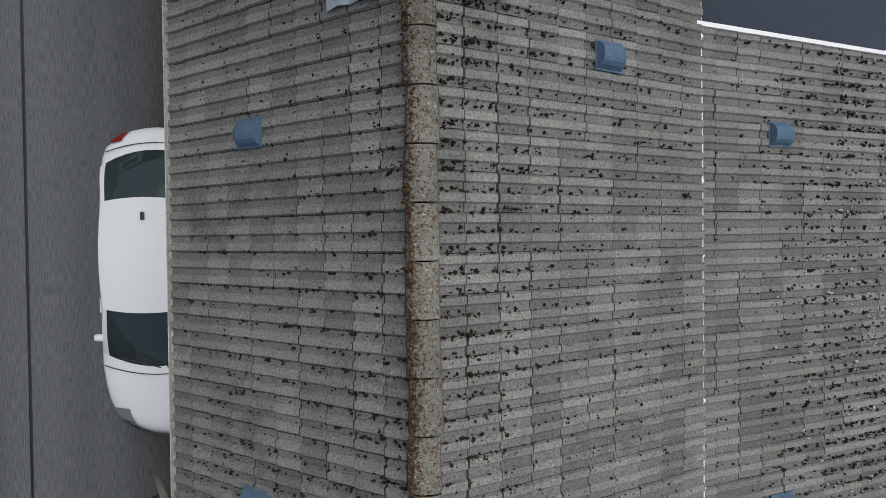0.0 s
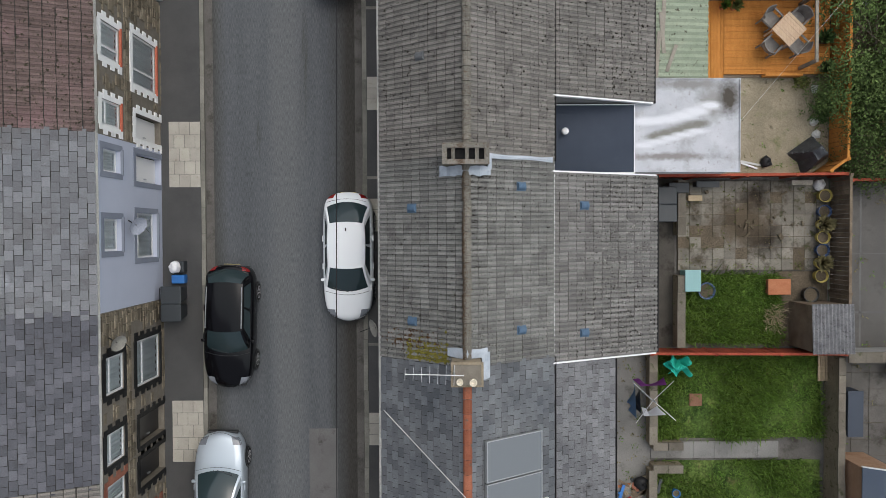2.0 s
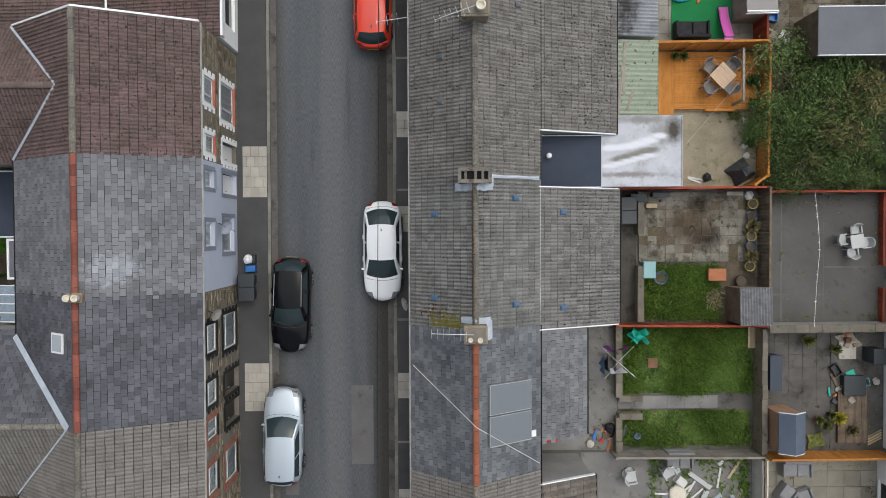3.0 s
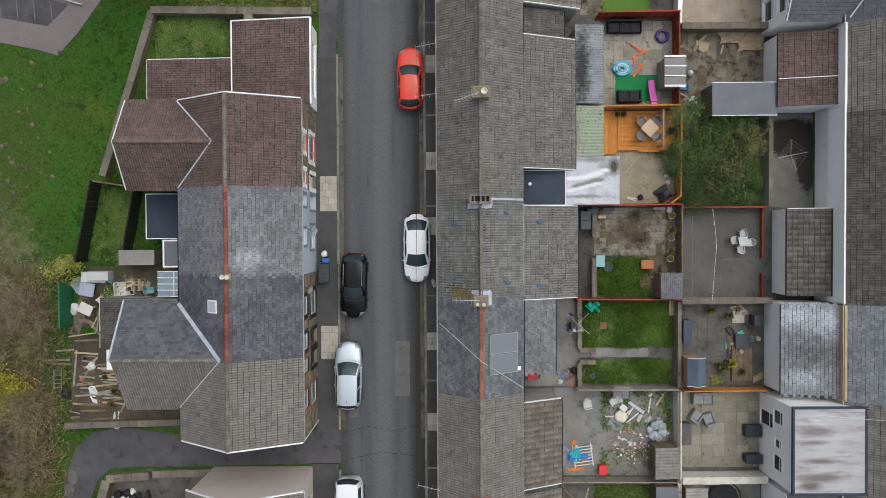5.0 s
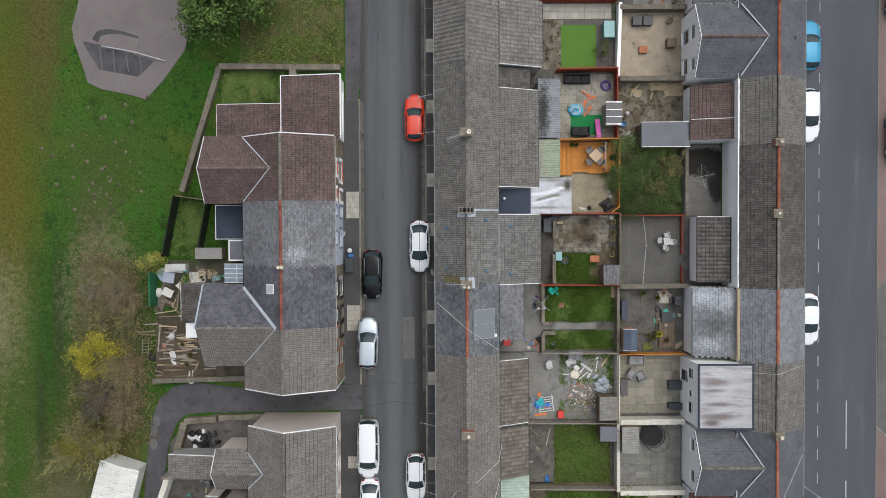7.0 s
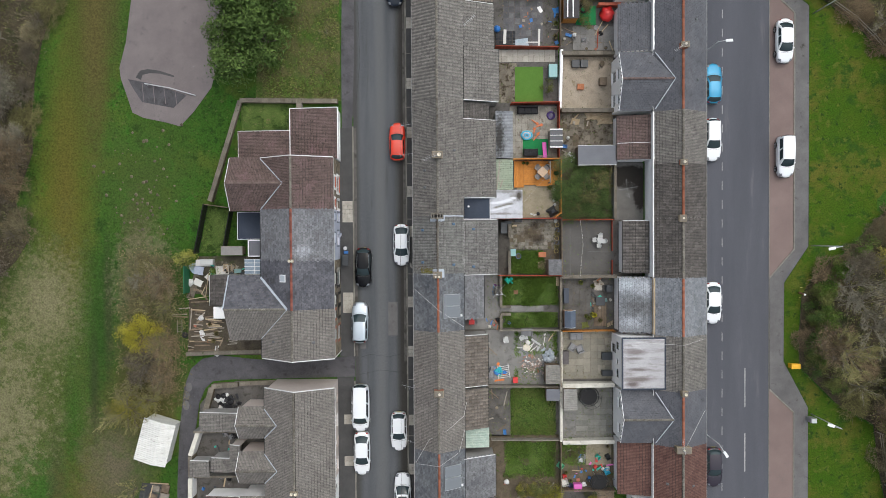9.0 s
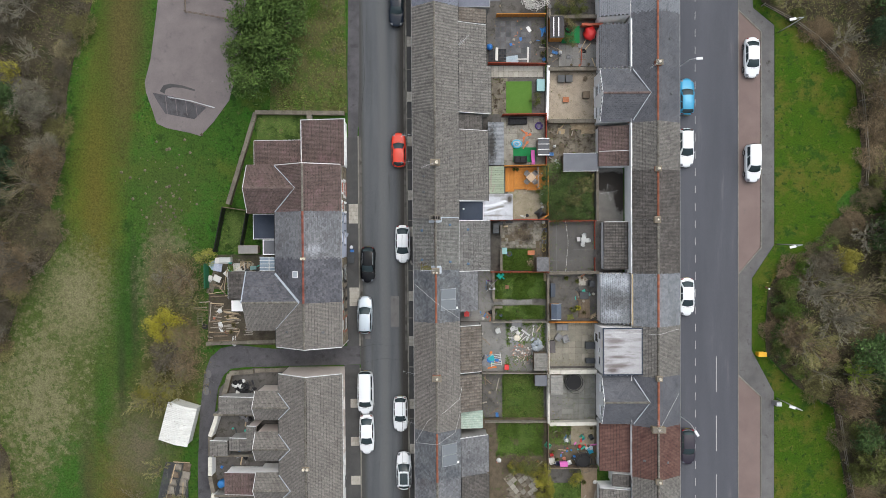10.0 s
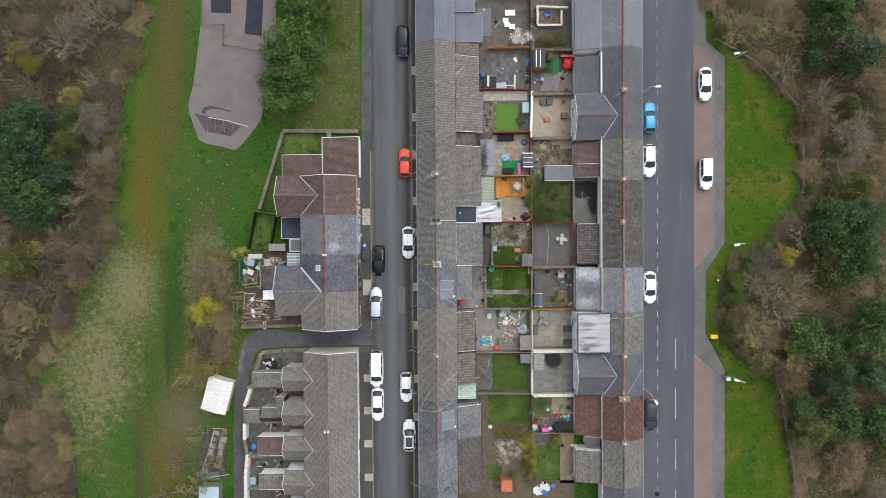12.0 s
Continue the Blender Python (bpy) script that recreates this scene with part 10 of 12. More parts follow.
def trampoline(x, y, r, label, h=0.7):
    t = thing("trampoline", label, "trampoline", "trampolines", at=(x, y, -0.08))
    part("mat", lathe(B(), [(r * 0.86, h - 0.01), (r * 0.86, h)], x, y, 32), plain("black mesh", (0.008, 0.008, 0.009), 0.8), t)
    ring = [(x + r * math.cos(2 * math.pi * k / 32), y + r * math.sin(2 * math.pi * k / 32), h) for k in range(33)]
    part("frame", tube(B(), ring, 0.05, 6), black_pvc, t)
    for k in range(6):
        px, py = x + r * math.cos(k * 1.047), y + r * math.sin(k * 1.047)
        part("leg", tube(B(), [(px, py, -0.08), (px, py, h)], 0.025), metal_grey, t)
        part("net_pole", tube(B(), [(px, py, h), (px * 1.0, py, h + 1.4)], 0.02), black_pvc, t)
    part("net_hoop", tube(B(), [(p[0], p[1], h + 1.4) for p in ring], 0.02, 5), black_pvc, t)
    return t


trampoline(15.75, -16.75, 1.05, "black round trampoline with a safety hoop")
trampoline(16.83, -25.95, 0.95, "black round trampoline in the untidy garden")

# rotary dryers
def rotary(x, y, turn, label, cloths=(), arm=1.25, lift=1.85, lines=True):
    r = thing("rotary_dryer", label, "clothes dryer", "rotary dryers", at=(x, y, -0.06))
    part("pole", tube(B(), [(x, y, -0.06), (x, y, 1.65)], 0.022), metal_grey, r)
    ends = []
    for k in range(4):
        a = radians(turn + 90 * k)
        e = (x + arm * math.cos(a), y + arm * math.sin(a), lift)
        ends.append(Vector(e))
        part("arm", tube(B(), [(x, y, 1.3), e], 0.014), metal_grey, r)
    for f in (0.5, 0.75, 1.0) if lines else ():
        for k in range(4):
            c = Vector((x, y, 1.3))
            part("line", tube(B(), [c.lerp(ends[k], f), c.lerp(ends[(k + 1) % 4], f)], 0.0025, 3), white_pvc, r)
    for k, f, mat, nm in cloths:
        c = Vector((x, y, 1.3))
        a, b = c.lerp(ends[k], f), c.lerp(ends[(k + 1) % 4], f)
        bm = patch(lambda u, v: tuple(a.lerp(b, 0.1 + 0.8 * u) + Vector((0.1 * math.sin(u * 9) * v + 0.25 * v * (0.5 - u), 0.12 * math.cos(u * 7) * v, -0.75 * v))), 10, 6)
        part(nm, bm, mat, r)
    return r


purple = surf("purple cloth", (0.1, 0.02, 0.12), (0.15, 0.04, 0.17), 4, 40)
dark_cloth, white_cloth, blue_cloth = plain("dark cloth", (0.02, 0.02, 0.028), 0.8), plain("white cloth", (0.55, 0.56, 0.6), 0.8), plain("blue cloth", (0.08, 0.16, 0.3), 0.8)
rotary(6.2, -5.35, -42, "half folded rotary clothes dryer with a heap of washing", [(1, 0.8, purple, "blanket"), (2, 0.7, dark_cloth, "towel"), (2, 0.95, blue_cloth, "shirt"), (3, 0.7, white_cloth, "sheet")], 0.95, 1.5, False)
rotary(19.7, 5.3, 10, "empty rotary clothes dryer in the yard", (), 0.98, 1.7)
cl = thing("cloth", "turquoise plastic sheet crumpled on the fence", "sheet", at=(7.2, -4.3, 0.6))
part("sheet", patch(lambda u, v: (6.9 + 0.75 * u + 0.1 * math.sin(v * 8), -4.6 + 0.55 * v + 0.1 * math.sin(u * 11), 0.55 + 0.18 * math.sin(u * 7 + v * 9)), 14, 12), green_p, cl)

# furniture out of doors
white_chair = plain("white garden plastic", (0.42, 0.43, 0.42), 0.45)
table(17.0, -0.15, 8, 0.6, 0.6, 0.72, white_chair, "white square plastic table in the yard", False, -0.08)
for a in range(4):
    sun_chair(17.0 + 0.52 * math.sin(radians(90 * a + 8)), -0.15 - 0.52 * math.cos(radians(90 * a + 8)) * -1, 90 * -a + 8, white_chair, "white plastic armchair at the yard table", -0.08, "armchair", "white plastic chairs", 0.82)
grey_cush = surf("grey outdoor cushion", (0.2, 0.2, 0.205), (0.26, 0.26, 0.265), 3, 50)


black_cover = surf("black weatherproof cover", (0.014, 0.014, 0.016), (0.03, 0.03, 0.033), 4, 40, rough=0.6)


def sofa(x, y, w, turn, label, z=-0.08, cloth=None):
    cloth = cloth or grey_cush
    s = thing("garden_sofa", label, "sofa", "garden sofas", at=(0, 0, 0))
    part("base", box(B(), -w / 2, w / 2, -0.4, 0.4, 0.0, 0.32, 0.02), cloth, s)
    n = max(1, round(w / 0.65))
    for i in range(n):
        part("seat_cushion", box(B(), -w / 2 + 0.1 + (w - 0.2) * i / n + 0.01, -w / 2 + 0.1 + (w - 0.2) * (i + 1) / n - 0.01, -0.38, 0.22, 0.325, 0.46, 0.04), cloth, s)
    part("backrest", box(B(), -w / 2, w / 2, 0.24, 0.4, 0.325, 0.75, 0.04), cloth, s)
    for k in (-1, 1):
        part("armrest", box(B(), k * w / 2 - (0.1 if k > 0 else 0), k * w / 2 + (0.1 if k < 0 else 0), -0.4, 0.235, 0.325, 0.58, 0.03), cloth, s)
    s.matrix_basis = pose(x, y, z, 0, 0, turn)
    return s


sofa(14.5, -10.35, 1.35, 0, "grey rattan sofa with cushions on the slabs")
sofa(14.05, -11.55, 0.7, 145, "grey rattan armchair on the slabs")
sofa(14.9, -11.75, 0.7, 200, "grey rattan armchair on the slabs")
sofa(9.4, 13.75, 2.2, 0, "black covered garden sofa below the red fence", -0.03, black_cover)
sofa(9.7, 9.25, 1.5, 180, "black garden bench on the green mat", 0.0, black_cover)
planter_box(13.0, 13.6, -13.3, -11.9, 0.8, surf("dark brown cabinet", (0.09, 0.08, 0.08), (0.12, 0.11, 0.11), 2, 40), "dark brown storage cabinet against the wall")
planter_box(17.2, 18.3, -12.9, -12.1, 0.5, bin_grey, "dark storage box with a pale rim")
planter_box(17.2, 18.3, -14.6, -14.0, 0.6, bin_grey, "low dark plastic storage box")
planter_box(13.1, 13.65, -6.8, -5.2, 0.7, plain("dark blue cover", (0.02, 0.03, 0.05), 0.5), "covered dark bench against the wall")
planter_box(16.6, 17.6, -7.1, -6.2, 0.35, bin_grey, "square dark pond surround")
planter_box(15.0, 15.8, 18.2, 19.0, 0.5, bin_grey, "dark slatted seat on the gravel")
planter_box(14.1, 14.9, 18.2, 19.0, 0.5, bin_grey, "dark slatted seat on the gravel")
planter_box(14.7, 15.4, 15.9, 16.5, 0.3, terracotta, "small orange wooden table on the gravel")
planter_box(17.0, 17.8, 16.3, 17.1, 0.6, wood_brown, "dark wooden chair on the gravel")
pot(17.3, 18.6, 0.25, 0.5, wood_brown, "brown barrel on the gravel")
pot(16.4, -8.1, 0.22, 0.3, yellow_rim, "pot of bright yellow flowers", leaf_yellow)
planter_box(11.6, 12.5, 17.1, 18.5, 0.8, teal, "pale blue garden store beside the lawn")
tub = thing("paddling_pool", "purple inflatable ring on the patio", "pool", at=(11.9, 13.2, 0))
part("ring", tube(B(), [(11.9 + 0.36 * math.cos(k * 0.2618), 13.2 + 0.36 * math.sin(k * 0.2618), 0.1) for k in range(25)], 0.11, 8), plain("purple vinyl", (0.06, 0.03, 0.16), 0.4), tub, smooth=True)
part("floor", lathe(B(), [(0.3, 0.0), (0.3, 0.03)], 11.9, 13.2, 20), plain("dark vinyl", (0.03, 0.02, 0.07), 0.4), tub)
toy = thing("inflatable", "blue and white inflatable toy on the patio", "toy", at=(9.3, 11.1, 0))
for k, mt in enumerate((plain("cyan vinyl", (0.03, 0.36, 0.55), 0.4), white_chair, plain("light blue vinyl", (0.1, 0.4, 0.6), 0.4))):
    part("ring", tube(B(), [(9.3 + (0.55 - 0.17 * k) * math.cos(i * 0.3), 11.1 + (0.42 - 0.13 * k) * math.sin(i * 0.3), 0.1 + 0.03 * k) for i in range(22)], 0.1, 8), mt, toy, smooth=True)
toy_orange = plain("orange toy plastic", (0.55, 0.13, 0.03), 0.5)
for k, (x, y, l, t) in enumerate(((10.2, 12.5, 0.9, -35), (10.6, 12.1, 0.7, 20), (10.35, 11.0, 1.1, 55), (10.1, 11.5, 0.4, 80))):
    ty = thing("toy", "orange plastic toy lying on the patio slabs", "toy", "patio toys", at=(x, y, -0.03))
    bm = box(B(), -l / 2, l / 2, -0.06, 0.06, 0, 0.12, 0.03)
    bm.transform(pose(x, y, -0.03, 0, 0, t))
    part("bar", bm, toy_orange, ty)
    bm = lathe(B(), [(0.16, 0.0), (0.16, 0.08)], 0, 0, 12)
    bm.transform(pose(x + 0.3 * math.cos(radians(t)), y + 0.3 * math.sin(radians(t)), -0.03))
    part("disc", bm, toy_orange, ty)
sl = thing("slide", "pink plastic toddler slide", "slide", at=(11.15, 9.6, 0))
bm = patch(lambda u, v: (10.95 + 0.42 * u, 10.35 - 1.5 * v, 0.08 + 0.75 * v ** 1.5 + 0.1 * abs(2 * u - 1) ** 4), 8, 10)
ex = bmesh.ops.extrude_face_region(bm, geom=bm.faces[:])
for g in ex["geom"]:
    if isinstance(g, bmesh.types.BMVert):
        g.co.z -= 0.04
part("chute", bm, pink_p, sl)
part("ladder", box(B(), 10.97, 11.35, 8.65, 8.8, 0, 0.85, 0.02), pink_p, sl)


def junk(label, n, x0, x1, y0, y1, mats, size, seed, z=-0.05, category="debris", name="debris"):
    """Loose boards and lumps lying about; each is a thing of its own."""
    r = random.Random(seed)
    for i in range(n):
        x, y = r.gauss((x0 + x1) / 2, (x1 - x0) * 0.24), r.gauss((y0 + y1) / 2, (y1 - y0) * 0.24)
        x, y = min(max(x, x0), x1), min(max(y, y0), y1)
        k, s = r.random(), r.uniform(*size)
        if k < 0.4:
            a, b, c = s * 1.3, s * 0.2 + 0.015, 0.02
        elif k < 0.7:
            a, b, c = s, s * r.uniform(0.4, 0.8), 0.025
        else:
            a, b, c = s * 0.6, s * 0.5, s * 0.45
        bm = box(B(), -a, a, -b, b, 0, 2 * c, min(a, b, c) * 0.25)
        for v in bm.verts:
            v.co += Vector((r.gauss(0, 0.12) * a, r.gauss(0, 0.12) * b, 0))
        ob = solid(name, bm, r.choice(mats), label, category, label)
        ob.matrix_basis = pose(x, y, (gz(x) + 0.07 if x < -21 else z) + r.uniform(0, 0.08), r.uniform(-8, 8), r.uniform(-8, 8), r.uniform(0, 360))


rubble = surf("pinkish rubble", (0.27, 0.205, 0.165), (0.38, 0.31, 0.26), 5, 40, objrnd=0.3)
white_j = plain("dirty white board", (0.55, 0.54, 0.51), 0.6)
junk("pale broken plaster rubble in a heap", 150, 8.6, 11.2, -15.0, -12.6, [rubble, rubble, rubble, rubble, white_j, brick_red], (0.04, 0.12), 21)
junk("white discarded board in the yard", 5, 8.0, 11.6, -12.0, -9.9, [white_j, white_chair], (0.08, 0.4), 22)
junk("grey plastic sheeting scraps by the fence", 5, 10.9, 12.3, -13.2, -11.2, [plain("clear grey film", (0.3, 0.34, 0.38), 0.3), white_j], (0.12, 0.35), 23)
junk("colourful discarded household things", 16, 5.4, 7.6, -15.2, -13.0, [plain("orange plastic", (0.6, 0.15, 0.02), 0.5), green_p, bin_grey, grey_cush, bin_blue, yellow_rim], (0.08, 0.35), 24)
planter_box(7.7, 8.2, -15.3, -14.7, 0.5, red_p, "red plastic box in the yard")
sun_chair(7.0, -10.7, 100, white_chair, "white plastic chair standing in the littered yard", -0.06, group="yard chairs")
sun_chair(8.7, -10.5, 30, white_chair, "white plastic chair tipped in the littered yard", -0.06, group="yard chairs")
sofa(9.2, -9.95, 1.2, 0, "pale discarded sofa below the trellis", -0.06)
junk("bits of timber and metal lying in the yard", 22, 6.2, 12.4, 20.8, 25.4, [wood_brown, metal_grey, wood_grey, bin_blue, terracotta], (0.05, 0.3), 25, -0.1)
junk("brown tarpaulin and planks on the paving", 4, 13.4, 16.8, 12.2, 13.3, [surf("tan sheet", (0.3, 0.23, 0.14), (0.38, 0.3, 0.19), 3, 30), wood_grey], (0.2, 0.5), 27, -0.08)
junk("sticks and metal bits on the ground", 10, 13.2, 14.3, 7.9, 9.8, [wood_grey, metal_grey], (0.05, 0.3), 28, -0.08)
junk("garden clutter on the concrete terrace", 16, 15.6, 18.2, -9.3, -4.3, [bin_grey, wood_brown, green_p, terracotta, wood_grey, slab_dirty], (0.06, 0.28), 29, -0.06)
junk("brightly coloured toys in the untidy garden", 24, 13.2, 18.2, -26.3, -22.3, [bin_blue, green_p, red_p, bin_grey, bin_grey, pink_p], (0.08, 0.32), 30, -0.08)
planter_box(14.12, 15.02, -26.97, -26.17, 0.6, pink_p, "pink plastic playhouse roof in the untidy garden")
junk("potted plants and oddments by the rear wall", 14, 4.9, 6.8, -9.4, -8.3, [red_p, terracotta, bin_blue, bin_grey, wood_brown], (0.06, 0.22), 31, -0.06)
junk("clods of earth on broken paving", 22, 8.2, 12.0, -0.6, 1.7, [soil], (0.03, 0.1), 32, -0.04)
junk("planks and boxes in the untidy garden", 22, -26.0, -20.2, -5.3, -2.0, [wood_grey, white_j, bin_grey, green_p, wood_brown], (0.08, 0.5), 34, -0.2)
junk("black rubbish sacks in the rear yard", 26, -24.0, -21.6, -18.6, -16.4, [plain("black film", (0.01, 0.01, 0.012), 0.3), plain("black film dull", (0.015, 0.015, 0.018), 0.4), white_j], (0.12, 0.35), 35, -0.15)
junk("yard clutter behind the terrace", 34, -25.8, -22.0, -33.5, -19.5, [bin_grey, wood_brown, white_j, bin_blue, green_p, concrete], (0.08, 0.35), 36, -0.15)
planter_box(8.4, 9.9, -34.6, -33.0, 1.6, surf("rusty orange sheet", (0.4, 0.11, 0.06), (0.48, 0.17, 0.1), 2, 30), "rusty orange roofed shed in the garden", "garden_shed")
tk = thing("tray", "white plastic trough beside the shed", "trough", at=(-25.0, -2.2, -0.4))
part("trough", box(B(), -25.6, -24.2, -2.5, -1.9, -0.6, 0.3, 0.05), white_chair, tk)
gs = thing("net_screen", "green netting screen in the garden", "screen", at=(-27.0, -4.0, -0.8))
part("net", box(B(), -27.2, -27.1, -5.5, -2.6, -1.0, 0.8), plain("green netting", (0.01, 0.12, 0.05), 0.7), gs)

# ---- weeds, litter and clutter ----
def weeds(label, x0, x1, y0, y1, n, material, seed, z=-0.03, size=0.16, edge=0.35, wide=0.16):
    """Weeds and moss that grow mostly along the edges of a yard, as one piece of stuff."""
    r = random.Random(seed)
    V, F = [], []
    for _ in range(n):
        x, y = r.uniform(x0, x1), r.uniform(y0, y1)
        if r.random() < 0.65:
            k = r.choice((0, 1, 2, 3))
            d = abs(r.gauss(0, edge * 0.5))
            x, y = ((x0 + d, y), (x1 - d, y), (x, y0 + d), (x, y1 - d))[k]
        x, y = min(max(x, x0), x1), min(max(y, y0), y1)
        for _ in range(r.randint(4, 9)):
            a, e, l = r.uniform(0, 6.28), r.uniform(0.1, 1.2), size * r.uniform(0.4, 1.3)
            d = Vector((math.cos(a) * math.cos(e), math.sin(a) * math.cos(e), math.sin(e)))
            p = Vector((x + r.gauss(0, size * 0.5), y + r.gauss(0, size * 0.5), z - 0.02))
            w = Vector((-math.sin(a), math.cos(a), 0)) * l * wide
            b = len(V)
            V.extend([tuple(p), tuple(p + d * l * 0.6 - w), tuple(p + d * l), tuple(p + d * l * 0.6 + w)])
            F.append((b, b + 1, b + 2, b + 3))
    return tagged(raw("weeds", V, F, material), label, "weeds", kind="stuff")


YARDS = ((13.0, 18.4, 8.2, 13.5), (12.95, 18.5, 13.8, 19.3), (7.6, 12.5, 8.7, 14.0), (6.1, 8.1, 14.6, 18.7), (7.6, 12.4, -1.0, 2.0), (8.4, 12.6, 2.5, 5.6), (5.0, 6.4, -9.5, -3.8), (5.0, 12.5, -15.4, -9.8), (13.1, 18.3, -3.8, 1.8),
         (13.1, 18.4, -9.4, -4.2), (13.1, 18.2, -14.9, -10.0), (13.0, 18.2, -21.2, -15.9), (5.0, 7.3, -21.0, -15.8), (13.0, 21.0, 20.0, 34), (6.4, 12.3, 20.6, 25.4), (7.4, 11.6, -31.4, -27.3), (13.0, 18.2, -26.5, -21.6), (-26.0, -18.2, -12.0, -10.0), (-26.0, -22.0, -6.0, -2.0))
for i, (x0, x1, y0, y1) in enumerate(YARDS):
    zz = -0.9 if x0 < -20 else -0.03
    weeds("green weeds along the edges of the yard", x0, x1, y0, y1, 50, (leaf_green, leaf_olive, leaf_green)[i % 3], 300 + i, zz, 0.11)
    weeds("dead brown leaves and moss between the slabs", x0, x1, y0, y1, 60, leaf_brown, 400 + i, zz - 0.02, 0.1, 0.8)
weeds("bright green grass growing over the lawn's corner", 9.2, 11.0, -3.5, -1.3, 900, leaf_green, 500, -0.03, 0.24, 0.9, 0.05)
weeds("long grass tufts in the garden", 6.8, 12.5, -7.0, -4.0, 620, leaf_green, 501, -0.03, 0.18, 1.2, 0.05)
weeds("long grass tufts in the garden", 7.6, 12.2, -20.9, -16.0, 560, leaf_olive, 502, -0.03, 0.24, 1.2, 0.05)
weeds("long grass tufts in the garden", 7.0, 12.2, -25.5, -21.6, 560, leaf_green, 503, -0.03, 0.26, 1.2, 0.05)

grass_bright = surf("bright grass blade", (0.07, 0.135, 0.022), (0.115, 0.19, 0.036), 1.2, 6, rnd=0.4)
terracotta_dark, bag_black, bag_white = surf("weathered terracotta", (0.2, 0.085, 0.05), (0.27, 0.12, 0.07), 4, 40), surf("black refuse bag", (0.012, 0.012, 0.013), (0.03, 0.03, 0.032), 5, 30, rough=0.35), surf("white plastic sack", (0.5, 0.5, 0.5), (0.62, 0.62, 0.61), 5, 30, rough=0.5)


def lump(x, y, z, r, h, seed, squash=1.0):
    """A soft closed heap: a sack, a cushion or a stone."""
    q = random.Random(seed)
    bm = B()
    bmesh.ops.create_icosphere(bm, subdivisions=2, radius=1.0)
    ox, oy = q.uniform(0, 50), q.uniform(0, 50)
    for v in bm.verts:
        k = 1 + 0.45 * noise.noise((v.co.x * 1.6 + ox, v.co.y * 1.6 + oy, v.co.z * 1.6))
        v.co = Vector((x + v.co.x * r * k, y + v.co.y * r * k * squash, z + max(0.0, v.co.z * 0.6 + 0.4) * h * k))
    return bm


def sack(x, y, r, h, material, label, seed, z=-0.05):
    s = thing("refuse_sack", label, "sack", "refuse sacks", at=(x, y, z))
    part("bag", lump(x, y, z, r, h, seed), material, s, smooth=True)
    part("knot", lump(x + 0.03, y, z + h * 0.9, r * 0.2, r * 0.4, seed + 1), material, s, smooth=True)


def plank(x, y, l, w, turn, material, label, z=-0.03, tilt=0.0):
    p = thing("plank", label, "plank", "loose planks", at=(x, y, z))
    bm = box(B(), -l / 2, l / 2, -w / 2, w / 2, 0.0, 0.035, 0.004)
    bm.transform(pose(x, y, z + abs(math.sin(radians(tilt))) * l / 2, 0, tilt, turn))
    part("board", bm, material, p)


def crate(x, y, w, l, h, turn, material, label, z=-0.05):
    c = thing("crate", label, "crate", "garden crates", at=(x, y, z))
    for a, b, cc, d in ((-w / 2, w / 2, -l / 2, -l / 2 + 0.03), (-w / 2, w / 2, l / 2 - 0.03, l / 2), (-w / 2, -w / 2 + 0.03, -l / 2 + 0.03, l / 2 - 0.03), (w / 2 - 0.03, w / 2, -l / 2 + 0.03, l / 2 - 0.03)):
        bm = box(B(), a, b, cc, d, 0, h)
        bm.transform(pose(x, y, z, 0, 0, turn))
        part("side", bm, material, c)
    bm = box(B(), -w / 2 + 0.03, w / 2 - 0.03, -l / 2 + 0.03, l / 2 - 0.03, 0, 0.04)
    bm.transform(pose(x, y, z, 0, 0, turn))
    part("bottom", bm, material, c)


def stone(x, y, r, seed, material, label, z=-0.05):
    solid("stone", lump(x, y, z, r, r * 0.8, seed), material, label, "stone", "loose stones")


def tarp(x, y, w, l, turn, material, label, z=0.0, seed=0):
    s = thing("tarpaulin", label, "tarpaulin", "crumpled sheets", at=(x, y, z - 0.05))
    bm = patch(lambda u, v: ((u - 0.5) * w * (1 + 0.12 * math.sin(v * 6 + seed)), (v - 0.5) * l * (1 + 0.1 * math.sin(u * 7 + seed)), 0.1 + 0.09 * noise.noise((u * 4 + seed, v * 4, 1)) + 0.04 * noise.noise((u * 11, v * 11 + seed, 2))), 16, 14)
    bm.transform(pose(x, y, z - 0.08, 0, 0, turn))
    part("sheet", bm, material, s)


